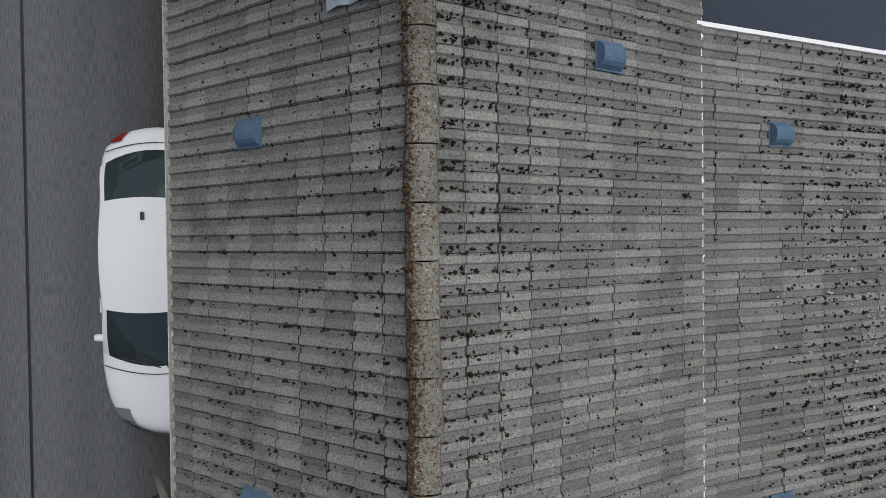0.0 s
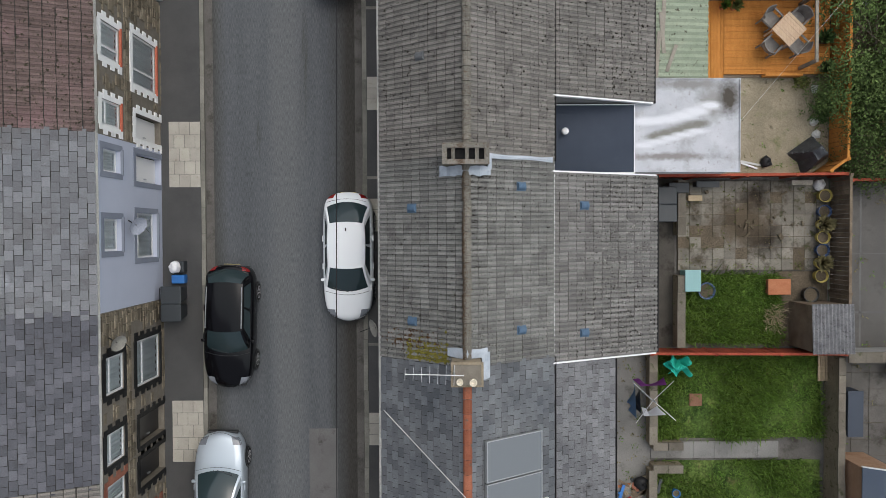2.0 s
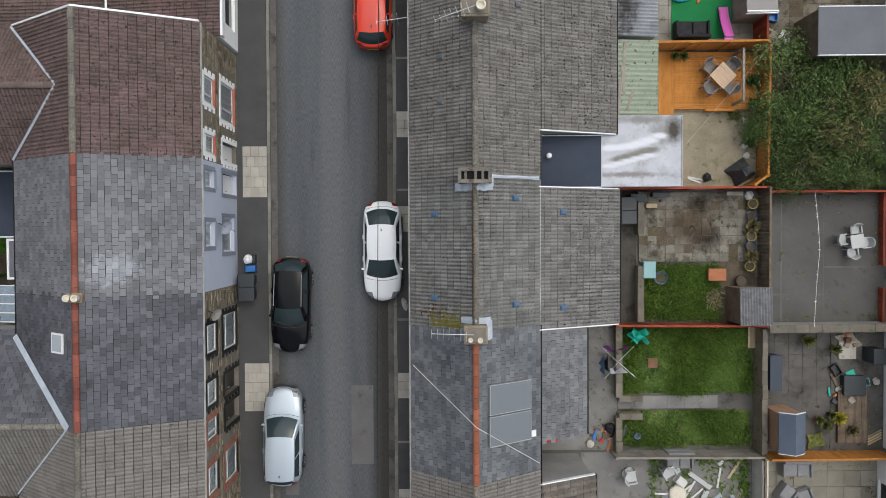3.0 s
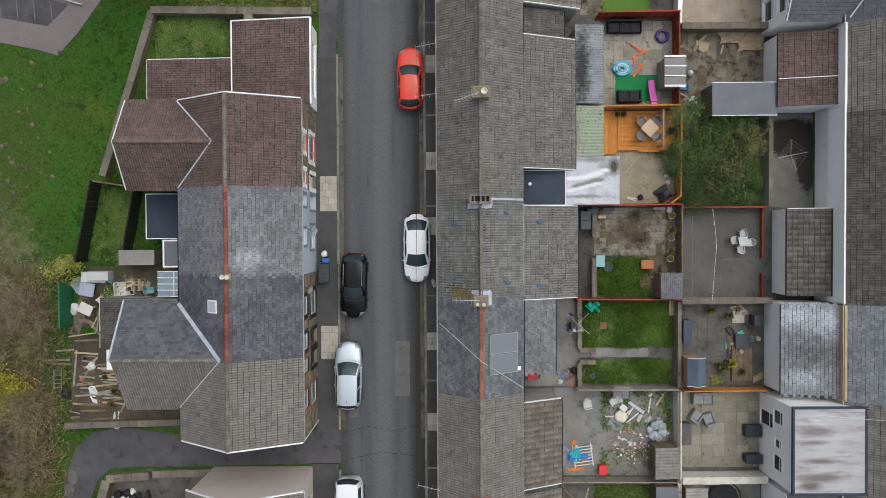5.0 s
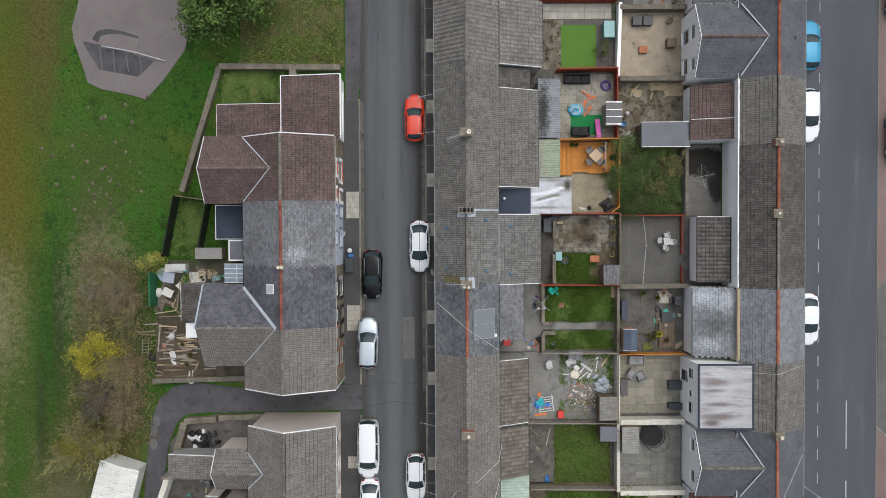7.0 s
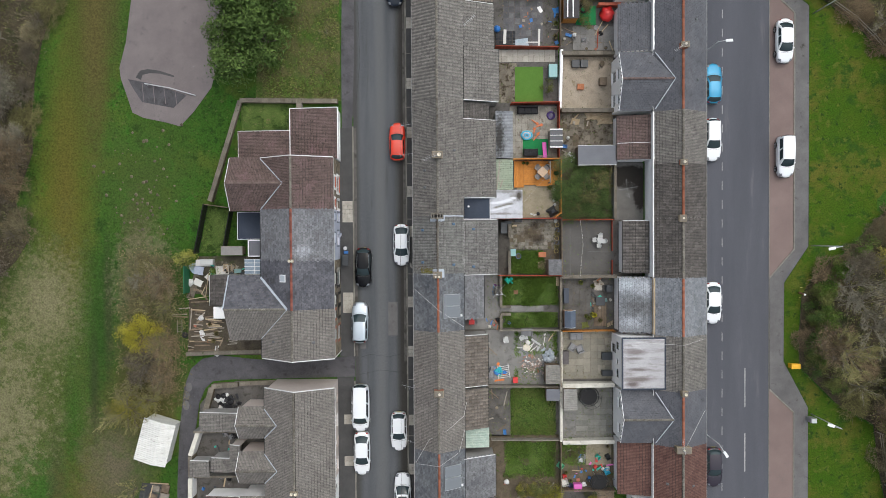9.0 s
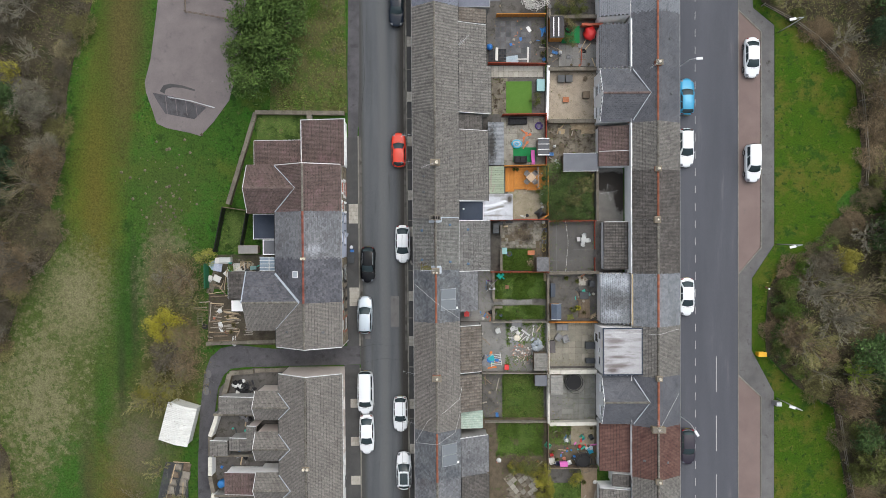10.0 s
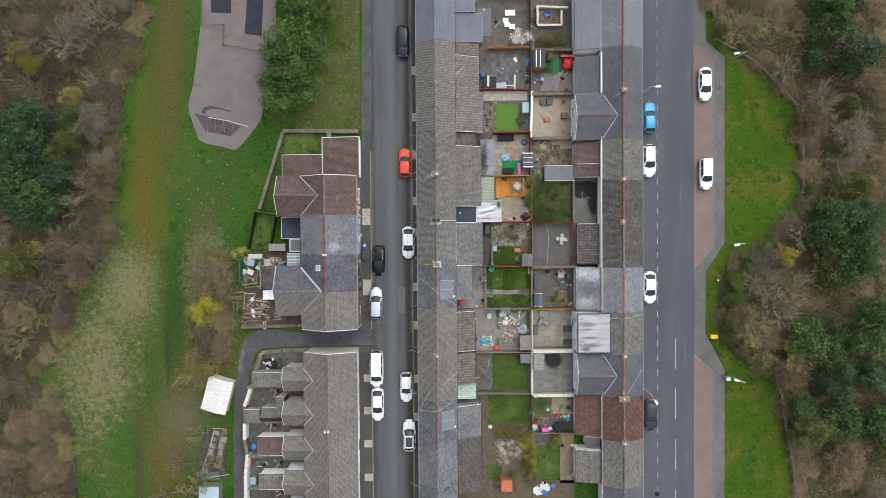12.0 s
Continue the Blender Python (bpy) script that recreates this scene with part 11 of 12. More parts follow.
rc = random.Random(77)
blue_p, grey_p, wood_pale = plain("bright blue plastic", (0.02, 0.16, 0.42), 0.45), plain("mid grey plastic", (0.2, 0.2, 0.21), 0.5), surf("pale sawn timber", (0.36, 0.28, 0.18), (0.46, 0.37, 0.25), 2, 30, objrnd=0.2, stretch=(1, 6, 1))
for x0, x1, y0, y1, n, z in ((13.1, 18.0, 20.2, 22.6, 16, -0.06), (13.1, 15.2, 23.0, 31.0, 10, -0.06), (12.2, 12.7, 20.5, 25.0, 8, -0.03), (13.2, 18.0, 8.6, 10.8, 8, -0.05), (16.3, 18.3, -9.3, -4.3, 10, -0.02), (5.0, 6.4, -9.3, -8.4, 8, -0.03), (5.1, 12.4, -15.2, -9.9, 14, -0.03),
                           (13.2, 18.0, -26.4, -22.0, 14, -0.05), (5.0, 7.0, -20.9, -16.5, 8, -0.03), (13.0, 16.0, -34.5, -33.6, 6, -0.05), (16.8, 18.4, -33, -27.2, 6, -0.05), (6.3, 12.0, -27.0, -26.0, 5, -0.05), (-26.0, -22.5, -6.0, -2.2, 12, -0.95), (-27.0, -22.0, -12.0, -7.0, 14, -0.98), (6.4, 9.0, 26.6, 31.5, 4, -0.03)):
    for _ in range(n):
        x, y, k, sd = rc.uniform(x0, x1), rc.uniform(y0, y1), rc.random(), rc.randint(0, 9999)
        zz = gz(x) + 0.08 if x < -21 else z
        if k < 0.34:
            plank(x, y, rc.uniform(0.5, 1.7), rc.uniform(0.07, 0.2), rc.uniform(0, 180), rc.choice((wood_brown, wood_grey, wood_pale)), "loose weathered plank lying in the yard", zz, 0)
        elif k < 0.5:
            pot(x, y, rc.uniform(0.11, 0.2), rc.uniform(0.2, 0.34), rc.choice((terracotta_dark, black_pvc, grey_p)), "small round pot with earth in the yard", rc.choice((None, leaf_olive, leaf_brown)), zz)
        elif k < 0.64:
            crate(x, y, rc.uniform(0.3, 0.6), rc.uniform(0.3, 0.7), rc.uniform(0.15, 0.35), rc.uniform(0, 90), rc.choice((grey_p, wood_brown, black_pvc, blue_p)), "open crate standing in the yard", zz)
        elif k < 0.82:
            stone(x, y, rc.uniform(0.08, 0.2), sd, rc.choice((slab_mat, stone_wall, brick_red)), "loose lump of broken masonry", zz)
        elif k < 0.92:
            sack(x, y, rc.uniform(0.18, 0.3), rc.uniform(0.25, 0.4), rc.choice((bag_black, bag_white)), "tied refuse sack in the yard", sd, zz)
        else:
            tarp(x, y, rc.uniform(0.5, 1.1), rc.uniform(0.5, 1.2), rc.uniform(0, 180), rc.choice((grey_p, wood_grey, blue_p if x > 0 else bag_white)), "crumpled sheet lying in the yard", zz, sd % 50)

# rear yards of the lower left terrace
for k in range(11):
    sack(-23.2 + rc.gauss(0, 0.6), -17.1 + rc.gauss(0, 0.35), rc.uniform(0.2, 0.34), rc.uniform(0.25, 0.45), bag_white if k % 2 else bag_black, "tied refuse sack in a heap in the yard", 900 + k, gz(-23.2) + 0.08)
for x, y in ((-22.8, -21.0), (-22.2, -21.3), (-23.4, -25.6), (-22.4, -30.9), (-24.9, -31.2), (-22.2, -35.0)):
    z = gz(x) + 0.08
    sack(x + 0.5, y, 0.28, 0.35, bag_black, "tied refuse sack in the yard", int(-y * 10), z)
    plank(x, y - 0.3, 1.2, 0.15, rc.uniform(0, 90), wood_pale, "pale timber plank lying in the yard", z)
    crate(x - 0.4, y + 0.3, 0.5, 0.5, 0.3, rc.uniform(0, 90), grey_p, "grey open crate in the yard", z)
tank = thing("water_butt", "bright blue plastic water butt", "water butt", at=(-25.7, -28.6, gz(-25.7)))
part("barrel", lathe(B(), [(0.42, gz(-25.7) + 0.05), (0.48, gz(-25.7) + 0.5), (0.44, gz(-25.7) + 1.0), (0.36, gz(-25.7) + 1.05), (0.02, gz(-25.7) + 1.02)], -25.7, -28.6, 16), blue_p, tank, smooth=True)
planter_box(-26.2, -25.4, -33.8, -32.8, gz(-25.8) + 1.1, teal, "pale teal storage box in the rear yard", z=gz(-25.8) + 0.06)

# the allotment plot beside the lane
drape("allotment_plot", [(-32.9, -26.5), (-30.1, -26.6), (-30.1, -33.5), (-34.6, -33.5)], 0.1, surf("black weed matting", (0.04, 0.042, 0.045), (0.075, 0.077, 0.078), 0.9, 30, spots=[((0.13, 0.125, 0.11), 1.6, 0.58, 0.68), ((0.07, 0.09, 0.05), 0.9, 0.58, 0.7)]), "dark matted allotment plot beside the lane", "allotment")
for k in range(13):
    v = (k // 2) / 6.0
    x = -31.9 - 1.6 * v + (1.15 + 0.5 * v) * (k % 2) + rc.uniform(-0.1, 0.1) + 0.6
    y = -27.0 - 5.6 * v
    w, l = rc.uniform(0.7, 1.0), rc.uniform(0.6, 0.95)
    crate(x, y, w, l, 0.22, rc.uniform(-14, -6), rc.choice((wood_grey, wood_brown, wood_grey)), "raised timber planting bed on the plot", gz(x) + 0.1)
for x, y, l, t in ((-31.9, -27.8, 2.4, 75), (-30.7, -30.2, 2.8, 88), (-33.0, -31.2, 2.6, 70), (-31.2, -33.1, 3.2, 8), (-30.8, -26.4, 2.0, -4)):
    plank(x, y, l, 0.12, t, wood_pale, "long pale board edging the plot", gz(x) + 0.28)
tarp(-32.4, -33.2, 3.0, 1.1, 5, surf("green netting", (0.08, 0.12, 0.1), (0.12, 0.16, 0.13), 3, 30), "dull green netting over the plot", gz(-32.4) + 0.3, 9)

# the untidy garden behind the shared wing: stakes, stacked boards, benches and bicycles
for k in range(24):
    x, y = (-21.9 if k < 16 else -25.6) - 0.02 * k, (-8.0 - 0.2 * k) if k < 16 else -7.6 - 0.35 * (k - 16)
    plank(x, y, rc.uniform(0.9, 1.4), 0.1, rc.uniform(-8, 8), rc.choice((wood_brown, wood_grey, wood_brown)), "weathered board in a row beside the house", gz(x) + 0.12)
for x, y, l, t in ((-25.6, -6.5, 2.6, 2), (-26.0, -7.4, 1.9, -4), (-26.4, -9.5, 1.6, 5), (-26.2, -10.2, 1.5, 3), (-26.3, -10.8, 1.7, -3), (-24.6, -11.7, 3.4, 4), (-22.6, -11.9, 2.8, 2), (-27.0, -8.4, 2.4, 85), (-24.0, -6.4, 2.2, 2)):
    plank(x, y, l, 0.12, t, rc.choice((wood_grey, wood_pale, wood_brown)), "long weathered timber lying on bare earth", gz(x) + 0.16)
for x, y, w, l, t, mt, lb in ((-25.4, -2.3, 0.7, 1.6, 88, white_j, "white plastic bench beside the fence"), (-26.0, -4.4, 0.7, 0.9, 65, white_j, "white folded table in the garden"), (-25.9, -3.1, 0.9, 1.0, 80, surf("striped blanket", (0.25, 0.3, 0.4), (0.4, 0.42, 0.48), 6, 30, stretch=(1, 8, 1)), "striped blue blanket over a frame")):
    b = thing("garden_bench", lb, "bench", at=(x, y, gz(x)))
    bm = box(B(), -w / 2, w / 2, -l / 2, l / 2, 0.42, 0.47, 0.015)
    bm.transform(pose(x, y, gz(x) + 0.1, 0, 0, t))
    part("top", bm, mt, b)
    for sx in (-1, 1):
        for sy in (-1, 1):
            bm = box(B(), sx * w * 0.42 - 0.025, sx * w * 0.42 + 0.025, sy * l * 0.42 - 0.025, sy * l * 0.42 + 0.025, -0.05, 0.42)
            bm.transform(pose(x, y, gz(x) + 0.1, 0, 0, t))
            part("leg", bm, mt, b)
for k in range(6):
    crate(-23.0 + 0.45 * (k % 3), -2.6 - 0.42 * (k // 3), 0.4, 0.38, 0.3, 0, wood_pale, "pale square planter in the garden", gz(-23.0) + 0.1)
hr = thing("handrail", "bent cream metal handrail in the garden", "handrail", at=(-24.3, -5, gz(-24.3)))
part("rail", tube(B(), [(-22.4, -2.6, 0.5), (-23.6, -3.4, 0.45), (-24.2, -4.2, 0.4), (-24.25, -6.0, 0.35)], 0.035), pot_buff, hr)
for x, y in ((-22.4, -2.6), (-24.2, -4.2), (-24.25, -6.0)):
    part("post", tube(B(), [(x, y, gz(x)), (x, y, 0.45)], 0.025), pot_buff, hr)
weeds("green weeds in the garden strip", -24.6, -23.7, -6.0, -3.0, 160, leaf_green, 510, gz(-24) + 0.12, 0.25)

# cracks and patches in the street
for pts in ([(-9.0, -12.6), (-7.4, -12.2), (-5.6, -12.5), (-3.8, -12.1)], [(-8.8, -14.4), (-6.5, -13.9), (-4.0, -14.2)], [(-8.9, 14.4), (-8.4, 19.0), (-8.6, 25.0)]):
    solid("road_crack", tube(B(), [(a, b, -0.1) for a, b in pts], 0.012, 4), dark_hole, "thin dark crack across the asphalt", "crack", kind="structure")
for x0, x1, y0, y1, mt in ((-8.6, -8.0, -11.6, -9.2, asphalt_old), (-5.6, -4.6, -10.2, -6.6, asphalt_old)):
    flat("road_patch", x0, x1, y0, y1, -0.094, mt, "worn rectangular repair patch in the asphalt", "road patch", z0=-0.14)

# a washing line with pegs across the asphalt yard, and cracks
ln = thing("washing_line", "pale washing line with pegs across the yard", "washing line", at=(14.9, -1, 1.5))
LINE = [Vector((14.75, 2.0, 1.3)), Vector((15.0, 0.6, 1.1)), Vector((15.1, -0.5, 1.05)), Vector((14.95, -2.0, 1.1)), Vector((14.75, -3.85, 1.3))]
part("line", tube(B(), LINE, 0.008, 4), white_pvc, ln)
for k in range(38):
    f = rc.uniform(0, 3.999)
    p = LINE[int(f)].lerp(LINE[int(f) + 1], f - int(f))
    part("peg", box(B(), p.x - 0.03, p.x + 0.03, p.y - 0.008, p.y + 0.008, p.z - 0.07, p.z + 0.012), wood_pale if k % 3 else white_pvc, ln)
for a, b in (((13.2, -0.5), (15.1, -0.5)), ((15.85, -3.7), (15.85, 1.8)), ((15.85, -1.3), (18.4, -1.35)), ((13.2, -2.6), (15.8, -2.55)), ((13.9, -3.8), (13.95, 1.8))):
    solid("yard_joint", box(B(), min(a[0], b[0]), max(a[0], b[0]) + 0.018, min(a[1], b[1]), max(a[1], b[1]) + 0.018, -0.12, -0.076), asphalt_old, "narrow pale joint across the yard", "joint", kind="structure")

# the white cable and its clips under the rear eave
cb = thing("cable", "white cable clipped along the rear eave", "cable", "overhead cables", at=(2.43, -0.5, 4.2))
part("wire", tube(B(), [(2.435, -3.3, 4.17), (2.43, -1.0, 4.17), (2.44, 0.9, 4.17), (2.43, 2.35, 4.17)], 0.009, 5), white_pvc, cb)
for y in (-3.0, -2.35, -1.5, -1.42, -1.0, -0.1, 0.62, 1.3, 2.0):
    part("clip", lathe(B(), [(0.005, 4.15), (0.022, 4.16), (0.022, 4.185), (0.005, 4.19)], 2.43, y, 8), white_pvc, cb)
# grid of the worn court patch
for k in range(4):
    x = -32.3 + 1.25 * k
    drape("court_line", [(x, 17.25 - 0.28 * k), (x + 0.06, 17.25 - 0.28 * k), (x + 0.26, 15.15 - 0.12 * k), (x + 0.2, 15.15 - 0.12 * k)], 0.1, asphalt_pink, "pale line on the worn court", "court line")

# the heap and furniture in the littered yard
film = surf("clear grey film", (0.26, 0.3, 0.34), (0.4, 0.43, 0.46), 4, 20, rough=0.25)
for k in range(7):
    sack(11.5 + rc.gauss(0, 0.35), -12.3 + rc.gauss(0, 0.5), rc.uniform(0.25, 0.4), rc.uniform(0.3, 0.5), film, "clear grey plastic sack by the fence", 700 + k)
bed = thing("bed_frame", "white slatted bed base lying in the yard", "bed frame", at=(6.9, -14.6, 0))
for k in range(7):
    bm = box(B(), -0.6, 0.6, -0.03, 0.03, 0.12, 0.15)
    bm.transform(pose(6.75, -14.75 + 0.2 * k, 0, 0, 0, 8))
    part("slat", bm, white_j, bed)
for sx in (-0.6, 0.6):
    bm = box(B(), sx - 0.03, sx + 0.03, -0.75, 0.75, -0.06, 0.12)
    bm.transform(pose(6.72, -14.15, 0, 0, 0, 8))
    part("side_rail", bm, white_j, bed)
ch = thing("cushion", "pale pink discarded seat cushion", "cushion", at=(9.2, -11.6, 0))
part("pad", lump(9.2, -11.6, -0.05, 0.42, 0.25, 55), pot_buff, ch, smooth=True)
for k in range(5):
    plank(9.5 + rc.gauss(0, 1.2), -11.3 + rc.gauss(0, 0.6), rc.uniform(0.6, 1.3), 0.09, rc.uniform(0, 180), white_j, "white painted board thrown in the yard", 0.0)
tarp(6.2, -14.0, 0.7, 0.6, 30, plain("turquoise cloth", (0.02, 0.35, 0.4), 0.6), "turquoise cloth crumpled on the heap", 0.25, 3)
tarp(5.6, -14.3, 0.8, 1.3, -20, grey_p, "dark grey mattress cover in the yard", 0.05, 7)
weeds("rank green weeds through the rubble", 8.0, 12.4, -12.4, -9.9, 240, leaf_green, 520, -0.03, 0.2)
weeds("rank green weeds through the rubble", 8.0, 12.4, -15.4, -13.8, 120, leaf_green, 521, -0.03, 0.2)

for x0, x1, y0, y1, n, sd in ((8.6, 10.9, -3.6, -1.3, 260, 541), (9.8, 12.4, -6.9, -4.2, 260, 542), (7.0, 9.0, -5.4, -4.1, 120, 543), (7.8, 11.5, -20.5, -17, 220, 544), (7.4, 12.0, -25.2, -22.0, 220, 545), (8.5, 12.3, -9.4, -8.2, 90, 546)):
    weeds("tufts of bright rank grass in the lawn", x0, x1, y0, y1, n * 2, grass_bright, sd, -0.02, 0.17, 2.0, 0.06)
# the overgrown hedge and shrubs in the lower gardens
GOLD = surf("golden green leaf", (0.17, 0.17, 0.03), (0.27, 0.25, 0.05), 1, 6, rnd=0.35)
for k, (x, y, sc, mt) in enumerate(((8.7, -26.8, 0.6, leaf_olive), (10.3, -26.9, 0.6, leaf_olive), (12.2, -27.4, 0.75, GOLD), (12.7, -28.9, 0.7, GOLD), (12.4, -30.3, 0.8, GOLD), (12.1, -31.6, 0.65, leaf_olive), (13.1, -32.8, 0.7, leaf_brown), (15.9, -28.0, 0.6, GOLD), (10.1, -32.5, 0.5, leaf_green), (13.6, -21.9, 0.5, leaf_green), (14.4, -22.8, 0.5, leaf_olive), (11.2, -26.6, 0.5, leaf_brown))):
    tree(tinted(FORS, mt), mt, "straggling garden hedge shrub in spring leaf", x, y, -0.1, sc, 37.0 * k, "shrub", "garden shrubs", "shrub")
tarp(14.1, -34.8, 2.2, 1.3, 20, bag_white, "grey white tarpaulin in the garden", -0.05, 11)
tarp(14.5, -35.2, 0.6, 0.9, 60, blue_p, "blue sheet lying on the tarpaulin", 0.1, 12)
weeds("tall grass and docks on the waste plot", -18.5, -11.0, 15.4, 33, 700, leaf_olive, 530, -0.06, 0.4, 3.0, 0.1)
weeds("tall green grass on the waste plot", -18.5, -11.0, 15.4, 33, 600, leaf_green, 531, -0.06, 0.35, 3.0, 0.06)

# the yards at the far end
flat_w = thing("flat_roof_extension", "rear extension under smooth blue grey sheets", "extension", "rear wings", at=(3.8, 33, -0.2))
flat_roof(flat_w, 2.44, 5.15, 30.1, 37.2, 3.2, slate_lilac, render_grey, trim=gutter_grey, edge=0.05)
flat_w = thing("flat_roof_extension", "lower rear extension under smooth blue grey sheets", "extension", "rear wings", at=(4.2, 28, -0.2))
flat_roof(flat_w, 2.44, 6.1, 26.2, 30.05, 2.7, slate_lilac, render_grey, trim=gutter_grey, edge=0.05)
wing("small rear wing with rusty brown tiles", 24.4, 26.0, 5.6, 2.6, tile_mossy, "pan", zi=3.6)
slabs(6.88, 11.08, 20.39, 25.42, 0.6, surf("dark blue grey slab", (0.09, 0.09, 0.095), (0.14, 0.138, 0.14), 1.2, 50, rnd=0.2, objrnd=0.2, spots=[((0.19, 0.18, 0.165), 2.2, 0.6, 0.7)]), "dark blue grey paving slabs behind the terrace", -0.02)
slabs(6.05, 8.15, 20.52, 22.16, 0.3, surf("charcoal decking", (0.03, 0.031, 0.034), (0.05, 0.051, 0.055), 2, 40, objrnd=0.2), "low charcoal decking in the yard", 0.06)
solid("tub", lathe(B(), [(0.02, -0.03), (0.28, 0.1), (0.38, 0.34), (0.28, 0.6), (0.02, 0.72)], 6.18, 22.33, 16), bin_blue, "bright blue plastic tub in the yard", "tub", smooth=True)
plank(8.73, 20.91, 1.6, 0.85, 8, surf("pale blue panel", (0.3, 0.37, 0.42), (0.36, 0.43, 0.48), 2, 40), "pale blue panel lying in the yard", 0.02)
plank(7.03, 21.57, 1.5, 0.3, 88, white_j, "long white board lying on the decking", 0.08)
plank(9.91, 20.98, 1.3, 0.12, 0, white_j, "white board lying by the fence", 0.02)
plank(10.68, 21.44, 1.9, 0.2, 88, white_j, "long white board edging the yard", 0.02)
shed("dark felted shed with white battens", 12.98, 14.61, 22.93, 25.39, 1.8, wood_orange, surf("dark brown felt", (0.05, 0.048, 0.05), (0.075, 0.07, 0.07), 1, 50), kind="mono")
plank(13.39, 24.16, 2.21, 0.12, 90, white_pvc, "white batten lying on the shed roof", 1.98)
plank(13.96, 24.16, 2.21, 0.12, 90, white_pvc, "white batten lying on the shed roof", 1.98)
solid("play_mat", box(B(), 14.62, 16.72, 22.80, 24.80, -0.08, 0.0), turf_dark, "dark green artificial grass mat beside the shed", "mat")
solid("tyre", tube(B(), [(15.40 + 0.42 * math.cos(k * 0.3927), 24.50 + 0.42 * math.sin(k * 0.3927), 0.12) for k in range(17)], 0.12, 8, cap=False), rubber, "old black tyre lying on the mat", "tyre", smooth=True)
ph = thing("play_house", "red plastic play dome in the yard", "playhouse", at=(17.88, 23.86, -0.05))
part("dome", lump(17.88, 23.86, -0.05, 0.75, 1.1, 61), red_p, ph, smooth=True)
garden_wall(16.84, 24.74, 19.24, 24.74, 0.9, red_paint, "low red painted yard wall", 0.22, red_paint)
slabs(14.26, 19.18, 20.11, 22.65, 0.8, concrete, "large grey concrete slabs in the yard", -0.03)
plank(17.01, 22.39, 1.72, 0.1, -119, wood_pale, "long thin board leaning in the yard", 0.1)
plank(17.54, 22.27, 1.41, 0.1, -132, wood_pale, "long thin board leaning in the yard", 0.1)
plank(18.32, 20.52, 1.13, 0.1, -69, wood_pale, "long thin board leaning in the yard", 0.1)
plank(16.89, 21.29, 2.10, 0.1, -93, wood_red, "long thin board leaning in the yard", 0.1)
flat("yard", 5.55, 7.51, 27.73, 31.52, -0.03, felt_grey, "smooth grey slab beside the extension", "ground")
planter_box(9.38, 10.76, 30.45, 31.21, 0.22, render_white, "white painted concrete block in the yard", "concrete_block", -0.06)
planter_box(9.07, 9.83, 29.52, 30.12, 0.22, render_white, "white painted concrete block in the yard", "concrete_block", -0.06)
planter_box(9.29, 10.05, 28.94, 29.54, 0.22, render_white, "white painted concrete block in the yard", "concrete_block", -0.06)
planter_box(9.92, 10.74, 28.64, 29.30, 0.22, render_white, "white painted concrete block in the yard", "concrete_block", -0.06)
slabs(13.76, 17.44, 28.75, 31.46, 0.5, surf("brown patio slab", (0.12, 0.09, 0.07), (0.17, 0.13, 0.1), 1.5, 50, objrnd=0.25), "small brown walled patio", -0.02)
garden_wall(13.54, 31.52, 17.94, 31.33, 0.8, render_cream, "pale rendered patio wall", 0.2, render_cream)
garden_wall(13.76, 31.41, 13.75, 29.05, 0.8, render_cream, "pale rendered patio wall", 0.2, render_cream)
garden_wall(13.75, 29.00, 17.11, 28.98, 0.8, render_cream, "pale rendered patio wall", 0.2, render_cream)
garden_wall(17.01, 30.95, 17.00, 29.03, 0.8, render_cream, "pale rendered patio wall", 0.2, render_cream)
crate(15.19, 30.55, 0.8, 0.6, 0.5, 10, blue_p, "bright blue crate on the patio")
pot(16.09, 29.91, 0.4, 0.4, terracotta, "large round terracotta tub on the patio")
tree(tinted(FORS, leaf_olive if 530 % 2 else leaf_brown), leaf_olive, "straggling olive brown yard shrub", 15.03, 27.27, -0.1, 0.76, 530, "shrub", "garden shrubs", "shrub")
tree(tinted(FORS, leaf_olive if 575 % 2 else leaf_brown), leaf_olive, "straggling olive brown yard shrub", 16.25, 27.12, -0.1, 0.76, 575, "shrub", "garden shrubs", "shrub")
tree(tinted(FORS, leaf_olive if 545 % 2 else leaf_brown), leaf_olive, "straggling olive brown yard shrub", 15.43, 26.18, -0.1, 0.72, 545, "shrub", "garden shrubs", "shrub")
tree(tinted(FORS, leaf_olive if 595 % 2 else leaf_brown), leaf_olive, "straggling olive brown yard shrub", 16.80, 26.17, -0.1, 0.64, 595, "shrub", "garden shrubs", "shrub")
tree(tinted(FORS, leaf_olive if 505 % 2 else leaf_brown), leaf_olive, "straggling olive brown yard shrub", 14.34, 26.59, -0.1, 0.56, 505, "shrub", "garden shrubs", "shrub")
tree(tinted(FORS, leaf_gold), GOLD, "straggling yellow green hedge shrub in spring leaf", 8.48, -26.70, -0.1, 0.55, 300, "shrub", "garden shrubs", "shrub")
tree(tinted(FORS, leaf_gold), GOLD, "straggling yellow green hedge shrub in spring leaf", 9.72, -26.88, -0.1, 0.60, 345, "shrub", "garden shrubs", "shrub")
tree(tinted(FORS, leaf_gold), GOLD, "straggling yellow green hedge shrub in spring leaf", 11.10, -27.22, -0.1, 0.60, 395, "shrub", "garden shrubs", "shrub")
tree(tinted(FORS, GOLD), GOLD, "straggling yellow green hedge shrub in spring leaf", 12.07, -27.79, -0.1, 0.65, 430, "shrub", "garden shrubs", "shrub")
tree(tinted(FORS, GOLD), GOLD, "straggling yellow green hedge shrub in spring leaf", 12.84, -28.90, -0.1, 0.65, 458, "shrub", "garden shrubs", "shrub")
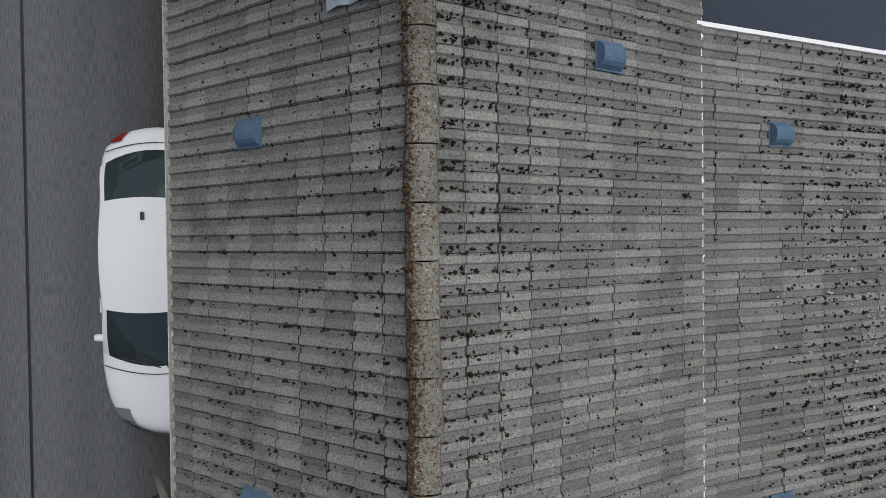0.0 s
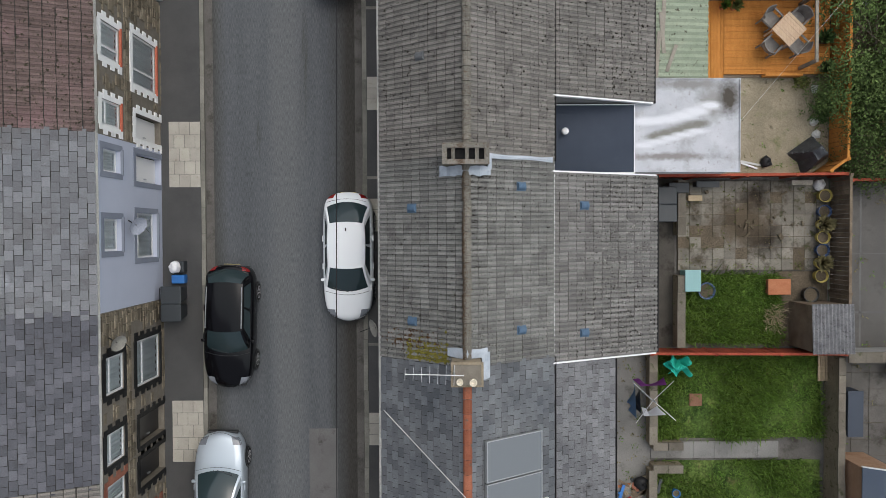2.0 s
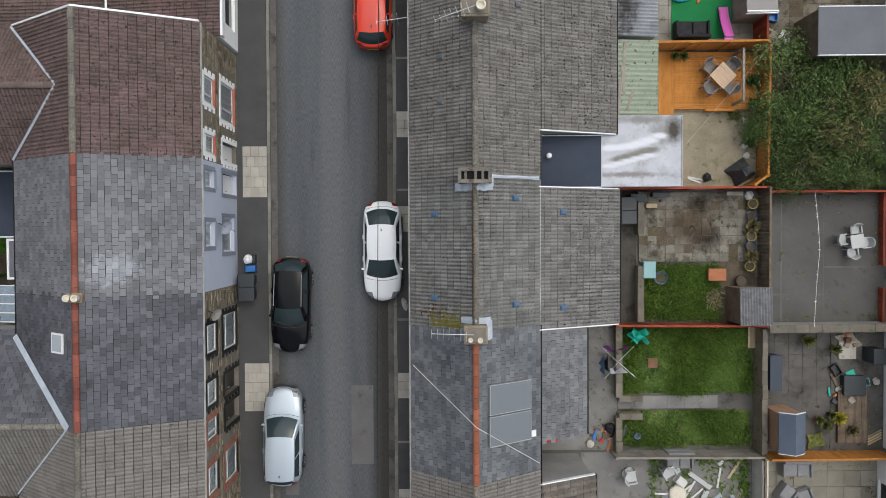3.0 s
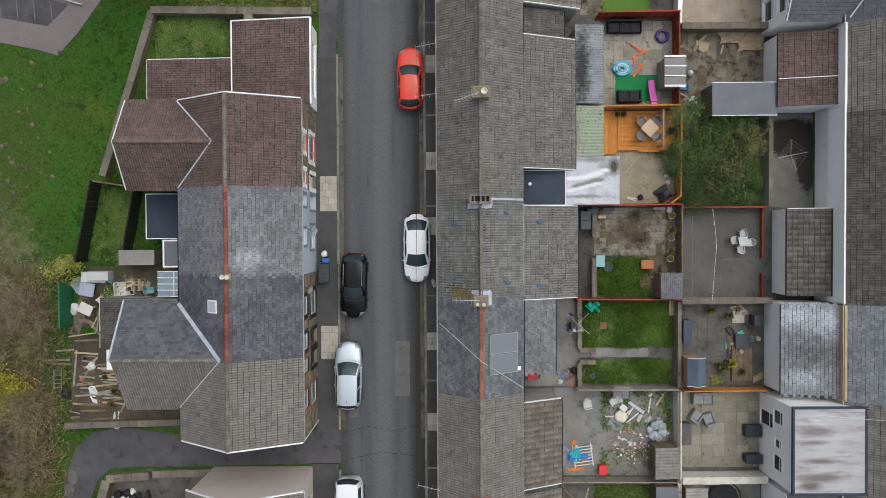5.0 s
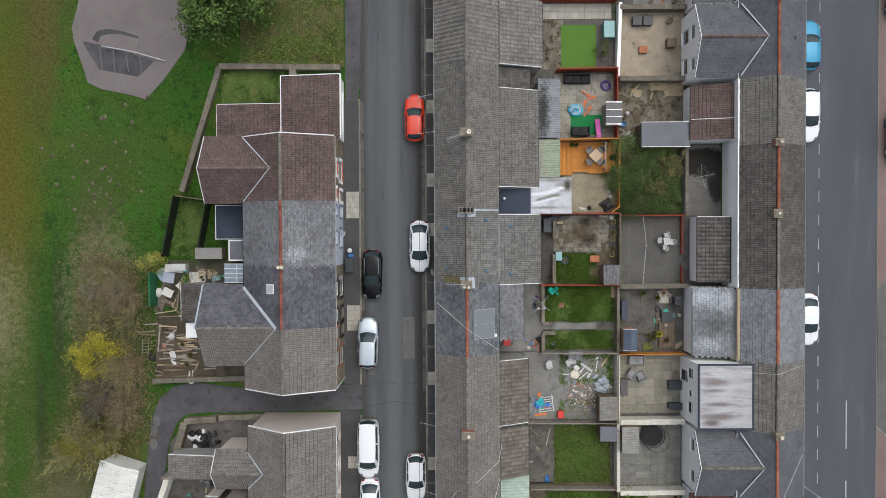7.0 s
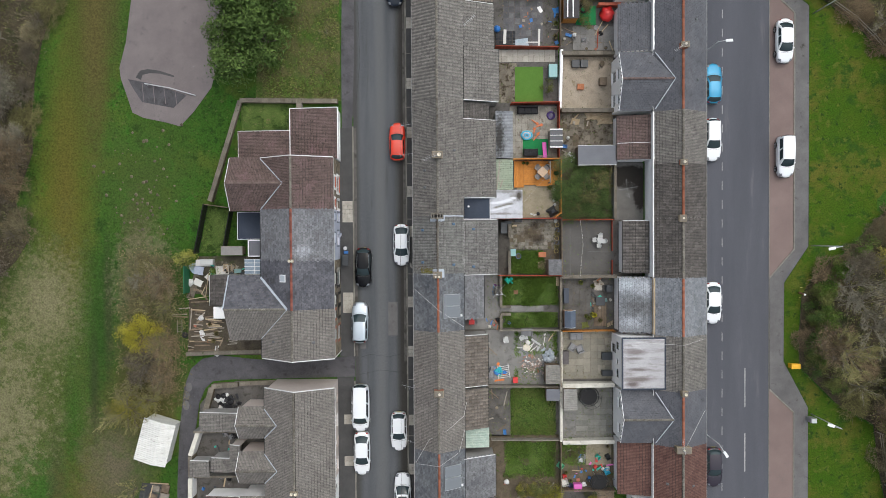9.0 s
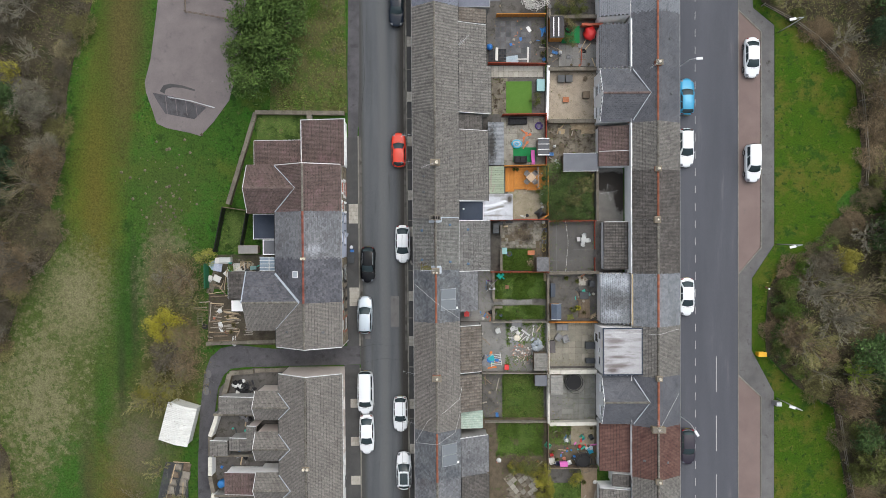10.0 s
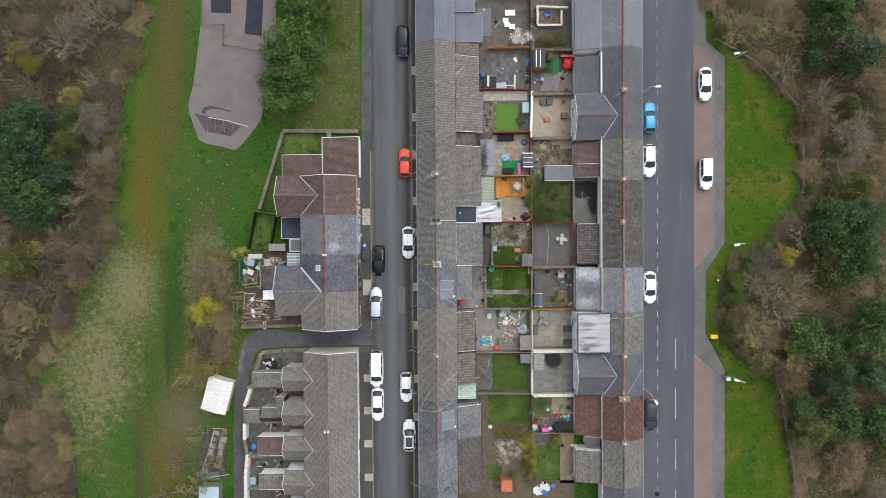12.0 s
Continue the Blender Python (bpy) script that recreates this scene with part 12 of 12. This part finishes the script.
tree(tinted(FORS, GOLD), GOLD, "straggling yellow green hedge shrub in spring leaf", 12.75, -30.15, -0.1, 0.70, 455, "shrub", "garden shrubs", "shrub")
tree(tinted(FORS, GOLD), GOLD, "straggling yellow green hedge shrub in spring leaf", 12.88, -31.41, -0.1, 0.65, 460, "shrub", "garden shrubs", "shrub")
tree(tinted(FORS, GOLD), GOLD, "straggling yellow green hedge shrub in spring leaf", 12.32, -32.38, -0.1, 0.60, 440, "shrub", "garden shrubs", "shrub")
tree(tinted(FORS, GOLD), GOLD, "straggling yellow green hedge shrub in spring leaf", 15.94, -27.95, -0.1, 0.60, 570, "shrub", "garden shrubs", "shrub")
flat("yard", 15.55, 18.28, -24.30, -21.77, -0.05, gravel, "bare sandy patch in the untidy garden", "ground")
weeds("rank green weeds in the untidy garden", 12.70, 15.54, -24.28, -21.87, 420, leaf_green, 560, -0.06, 0.2, 1.5, 0.08)
crate(16.80, -23.37, 0.42, 0.48, 0.45, 45, green_p, "bright plastic crate of toys in the untidy garden")
crate(17.86, -23.38, 0.49, 0.56, 0.45, 30, bin_grey, "bright plastic crate of toys in the untidy garden")
crate(17.74, -24.92, 0.56, 0.64, 0.45, 25, plain("cyan plastic", (0.02, 0.35, 0.5), 0.45), "bright plastic crate of toys in the untidy garden")
crate(12.76, -24.28, 0.56, 0.64, 0.45, 55, plain("mint plastic", (0.12, 0.5, 0.3), 0.5), "bright plastic crate of toys in the untidy garden")
crate(13.23, -25.48, 0.39, 0.45, 0.45, 15, red_p, "bright plastic crate of toys in the untidy garden")
crate(13.23, -26.08, 0.70, 0.80, 0.45, 15, white_j, "bright plastic crate of toys in the untidy garden")
crate(13.87, -26.44, 0.49, 0.56, 0.45, 42, plain("navy plastic", (0.01, 0.015, 0.06), 0.5), "bright plastic crate of toys in the untidy garden")
crate(18.80, -26.12, 0.70, 0.80, 0.45, 10, metal_grey, "bright plastic crate of toys in the untidy garden")
crate(18.76, -23.43, 0.35, 0.40, 0.45, 8, white_j, "bright plastic crate of toys in the untidy garden")
tarp(16.44, 13.24, 1.7, 1.0, 5, surf("tan canvas", (0.26, 0.2, 0.13), (0.36, 0.29, 0.2), 3, 30), "crumpled tan canvas by the old wall", 0.05, 3)
tarp(18.07, 13.41, 1.7, 1.0, 20, surf("tan canvas", (0.26, 0.2, 0.13), (0.36, 0.29, 0.2), 3, 30), "crumpled tan canvas by the old wall", 0.05, 7)
tarp(17.62, 12.74, 1.7, 1.0, 5, surf("tan canvas", (0.26, 0.2, 0.13), (0.36, 0.29, 0.2), 3, 30), "crumpled tan canvas by the old wall", 0.05, 9)
solid("parapet", box(B(), 21.7, 21.98, -9.75, -4.0, 2.0, 4.02), surf("weathered buff board", (0.36, 0.27, 0.16), (0.44, 0.34, 0.21), 2, 40), "buff boarded parapet above the rear wing", "wall", kind="structure")
wire("pale cable across the tile roof", [(19.6, -10.4, 4.75), (24.2, -10.6, 5.75), (27.0, -10.2, 3.9)], 0.012, white_wire)

# green shrubs that fill the wood's edge beside the footway
for k in range(16):
    y = -16.0 + 1.0 * k
    x = edge_right(y) + 0.4 + 0.5 * math.sin(k * 2.3)
    mt = (leaf_green, leaf_olive, leaf_mid)[k % 3]
    tree(tinted(FORS, mt), mt, "green shrub at the edge of the wood", x, y, gz(x), 0.75 + 0.2 * math.sin(k * 1.7), 51.0 * k, "shrub", "edge shrubs", "shrub")

# ---- small things in the nearest gardens ----
planter_box(7.95, 8.75, 1.85, 2.08, 0.4, bin_grey, "dark low storage bench against the fence")
planter_box(7.7, 8.2, 1.38, 1.58, 0.3, wood_pale, "pale timber planter at the passage wall", "planter")
planter_box(11.3, 12.05, 1.92, 2.1, 0.3, wood_grey, "long weathered planter below the fence", "planter")
sack(12.4, 1.95, 0.2, 0.3, bag_white, "white sack below the fence", 61)
sack(10.5, 2.75, 0.19, 0.3, bag_black, "black sack at the gravel's edge", 62)
for x, y, sd in ((12.25, 5.3, 63), (12.3, 3.72, 64), (12.2, 4.15, 65)):
    stone(x, y, 0.15, sd, white_chair, "white painted garden stone on the gravel", -0.04)
plank(10.05, 2.7, 0.8, 0.07, -12, white_chair, "white plastic length lying on the gravel", -0.03)
plank(9.95, 2.62, 0.6, 0.06, -20, metal_grey, "grey metal length lying on the gravel", -0.03)
weeds("dark shrub against the orange fence", 12.35, 12.65, 4.3, 4.9, 60, leaf_dark, 601, 0.05, 0.2, 0.3, 0.2)
weeds("yellow green plant beside the deck", 11.6, 11.9, 5.45, 5.7, 40, leaf_olive, 602, 0.0, 0.16, 0.3, 0.2)
weeds("bundle of dry stalks beside the shed", 10.75, 10.9, -2.85, -2.6, 34, surf("dry straw stalk", (0.3, 0.24, 0.15), (0.4, 0.33, 0.22), 2, 20, rnd=0.3), 603, 0.1, 0.32, 0.3, 0.025)
solid("paving_slab", box(B(), 7.86, 8.3, -5.85, -5.42, -0.08, 0.02, 0.01), surf("worn red slab", (0.17, 0.085, 0.055), (0.22, 0.12, 0.08), 3, 40), "square brown slab lying in the lawn", "slab")
pot(7.34, -8.9, 0.14, 0.3, blue_p, "small blue tub on the lawn")
wheelie_bin(3.3, -8.6, 0, red_p, "red plastic bin behind the house", z=-0.06)
crate(3.7, -8.85, 0.42, 0.35, 0.3, 8, grey_p, "open grey crate behind the house")
for i in range(6):
    plank(12.42 + 0.09 * i, -4.5, 0.95, 0.08, 90, wood_pale, "pale timber slat leaning by the wall", 0.05)
for x, y, t, l in ((5.95, 5.9, 86, 1.5), (6.1, 6.6, 95, 1.3), (6.4, 5.8, 70, 0.9), (6.15, 7.4, 88, 1.6)):
    plank(x, y, l, 0.12, t, wood_grey, "old weathered board lying on the lean-to roof", 2.55 - 0.1 * (x - 5.75) + 0.015)
# a small dark object of unknown kind, built in the form of a sack
sack(30.15, -35.55, 0.3, 0.4, surf("dark green sack", (0.012, 0.03, 0.022), (0.02, 0.045, 0.033), 4, 30), "small unidentified dark green object on the road", 70, -0.1)

# garden behind the left terrace: path, sheets, timber and a ladder
drape("garden_path", [(-26.3, -2.6), (-25.6, -2.6), (-26.7, -6.2), (-27.5, -6.1)], 0.12, slab_dirty, "narrow tan path through the untidy garden", "path")
tarp(-26.5, -2.85, 0.9, 1.0, 20, surf("faded blue sheet", (0.2, 0.3, 0.38), (0.3, 0.4, 0.46), 3, 30), "faded blue sheet over boxes in the garden", gz(-26.5) + 0.35, 4)
sack(-27.0, -4.45, 0.4, 0.35, bag_white, "large white sack on the garden path", 81, gz(-27.0) + 0.1)
for xa, ya, xb, yb in ((-24.7, -3.4, -25.05, -5.9), (-25.05, -5.9, -27.0, -6.2)):
    rail = thing("garden_rail", "pale timber rail on posts in the garden", "rail", "garden rails", at=(xa, ya, gz(xa)))
    part("rail", tube(B(), [(xa, ya, gz(xa) + 0.9), (xb, yb, gz(xb) + 0.9)], 0.04, 6), wood_pale, rail)
    for q, w_ in ((xa, ya), (xb, yb)):
        part("post", tube(B(), [(q, w_, gz(q)), (q, w_, gz(q) + 0.95)], 0.045, 6), wood_pale, rail)
crate(-23.3, -3.05, 1.3, 0.9, 0.45, 4, white_j, "pale framed raised bed in the garden", gz(-23.3) + 0.1)
crate(-21.6, -3.15, 0.7, 0.4, 0.4, 4, teal, "teal plastic trough in the garden", gz(-21.6) + 0.1)
rt = random.Random(91)
for i in range(16):
    plank(-24.4 + rt.uniform(-0.4, 0.4), -8.1 - 0.17 * i, rt.uniform(1.2, 1.9), 0.12, rt.uniform(-14, 14), rt.choice((wood_brown, wood_grey, wood_pale)), "weathered timber stacked on bare earth", gz(-24.4) + 0.12 + 0.04 * (i % 4))
for x, y, l, t in ((-28.3, -7.9, 1.6, 2), (-28.2, -8.15, 1.7, -3), (-27.4, -7.2, 1.8, 4), (-25.3, -10.8, 2.6, 0), (-25.2, -11.2, 2.7, 1), (-26.0, -8.4, 1.5, 60), (-25.7, -7.9, 1.6, 40)):
    plank(x, y, l, 0.13, t, rt.choice((wood_brown, wood_grey)), "old plank lying in the earth garden", gz(x) + 0.11)
ld = thing("ladder", "short weathered timber ladder lying on earth", "ladder", at=(-28.3, -9.2, gz(-28.3)))
for o in (-0.25, 0.25):
    part("stile", tube(B(), [(-28.3 + o, -9.9, gz(-28.3) + 0.15), (-28.3 + o, -8.5, gz(-28.3) + 0.15)], 0.035, 6), wood_grey, ld)
for i in range(5):
    part("rung", tube(B(), [(-28.52, -9.75 + 0.28 * i, gz(-28.3) + 0.16), (-28.08, -9.75 + 0.28 * i, gz(-28.3) + 0.16)], 0.025, 6), wood_grey, ld)
ty = thing("tyre", "worn black tyre lying on bare earth", "tyre", at=(-27.7, -10.1, gz(-27.7)))
part("tread", lathe(B(), [(0.2, gz(-27.7) + 0.1), (0.32, gz(-27.7) + 0.12), (0.34, gz(-27.7) + 0.2), (0.32, gz(-27.7) + 0.28), (0.2, gz(-27.7) + 0.3)], -27.7, -10.1, 20), rubber, ty, smooth=True)
for x, y, q in ((-27.35, -15.8, 0.45), (-27.6, -16.7, 0.42), (-27.7, -17.8, 0.48)):
    drape("lane_patch", [(x + q * 0.8 * math.cos(a * 0.5236), y + q * 1.1 * math.sin(a * 0.5236)) for a in range(12)], 0.085, asphalt_old, "round pale patch at the lane's edge", "road patch")
# paved yard with a raised dark deck and oddments
yd = thing("deck", "dark weathered timber deck in the yard", "deck", "yard decks", at=(17.1, -7.8, -0.05))
for i in range(11):
    part("deck_board", box(B(), 16.45 + 0.12 * i, 16.56 + 0.12 * i, -9.3, -6.9, -0.05, 0.12), wood_brown, yd)
planter_box(17.6, 18.2, -5.6, -4.9, 0.9, bin_grey, "dark plastic storage box at the wing's wall")
planter_box(16.5, 17.3, -5.5, -4.7, 0.06, slab_mat, "pale square slab in the yard", "paving_slab")
crate(17.55, -6.55, 0.55, 0.35, 0.3, 12, teal, "small teal trough in the yard")
tarp(15.5, -9.2, 0.7, 0.6, 10, leaf_olive, "olive sheet folded on the paving", 0.0, 7)
for x, y, q in ((15.55, -8.2, 0.15), (15.85, -8.45, 0.18), (16.1, -8.0, 0.14), (15.0, -4.6, 0.2), (16.25, -5.0, 0.18)):
    pot(x, y, q, 0.3, rt.choice((terracotta_dark, black_pvc, yellow_rim)), "round pot with a plant on dark paving", leaf_olive)
for i in range(4):
    plank(18.2, -8.9 - 0.12 * i, 0.7, 0.07, 28, wood_pale, "pale slat lying beside the deck", -0.02)
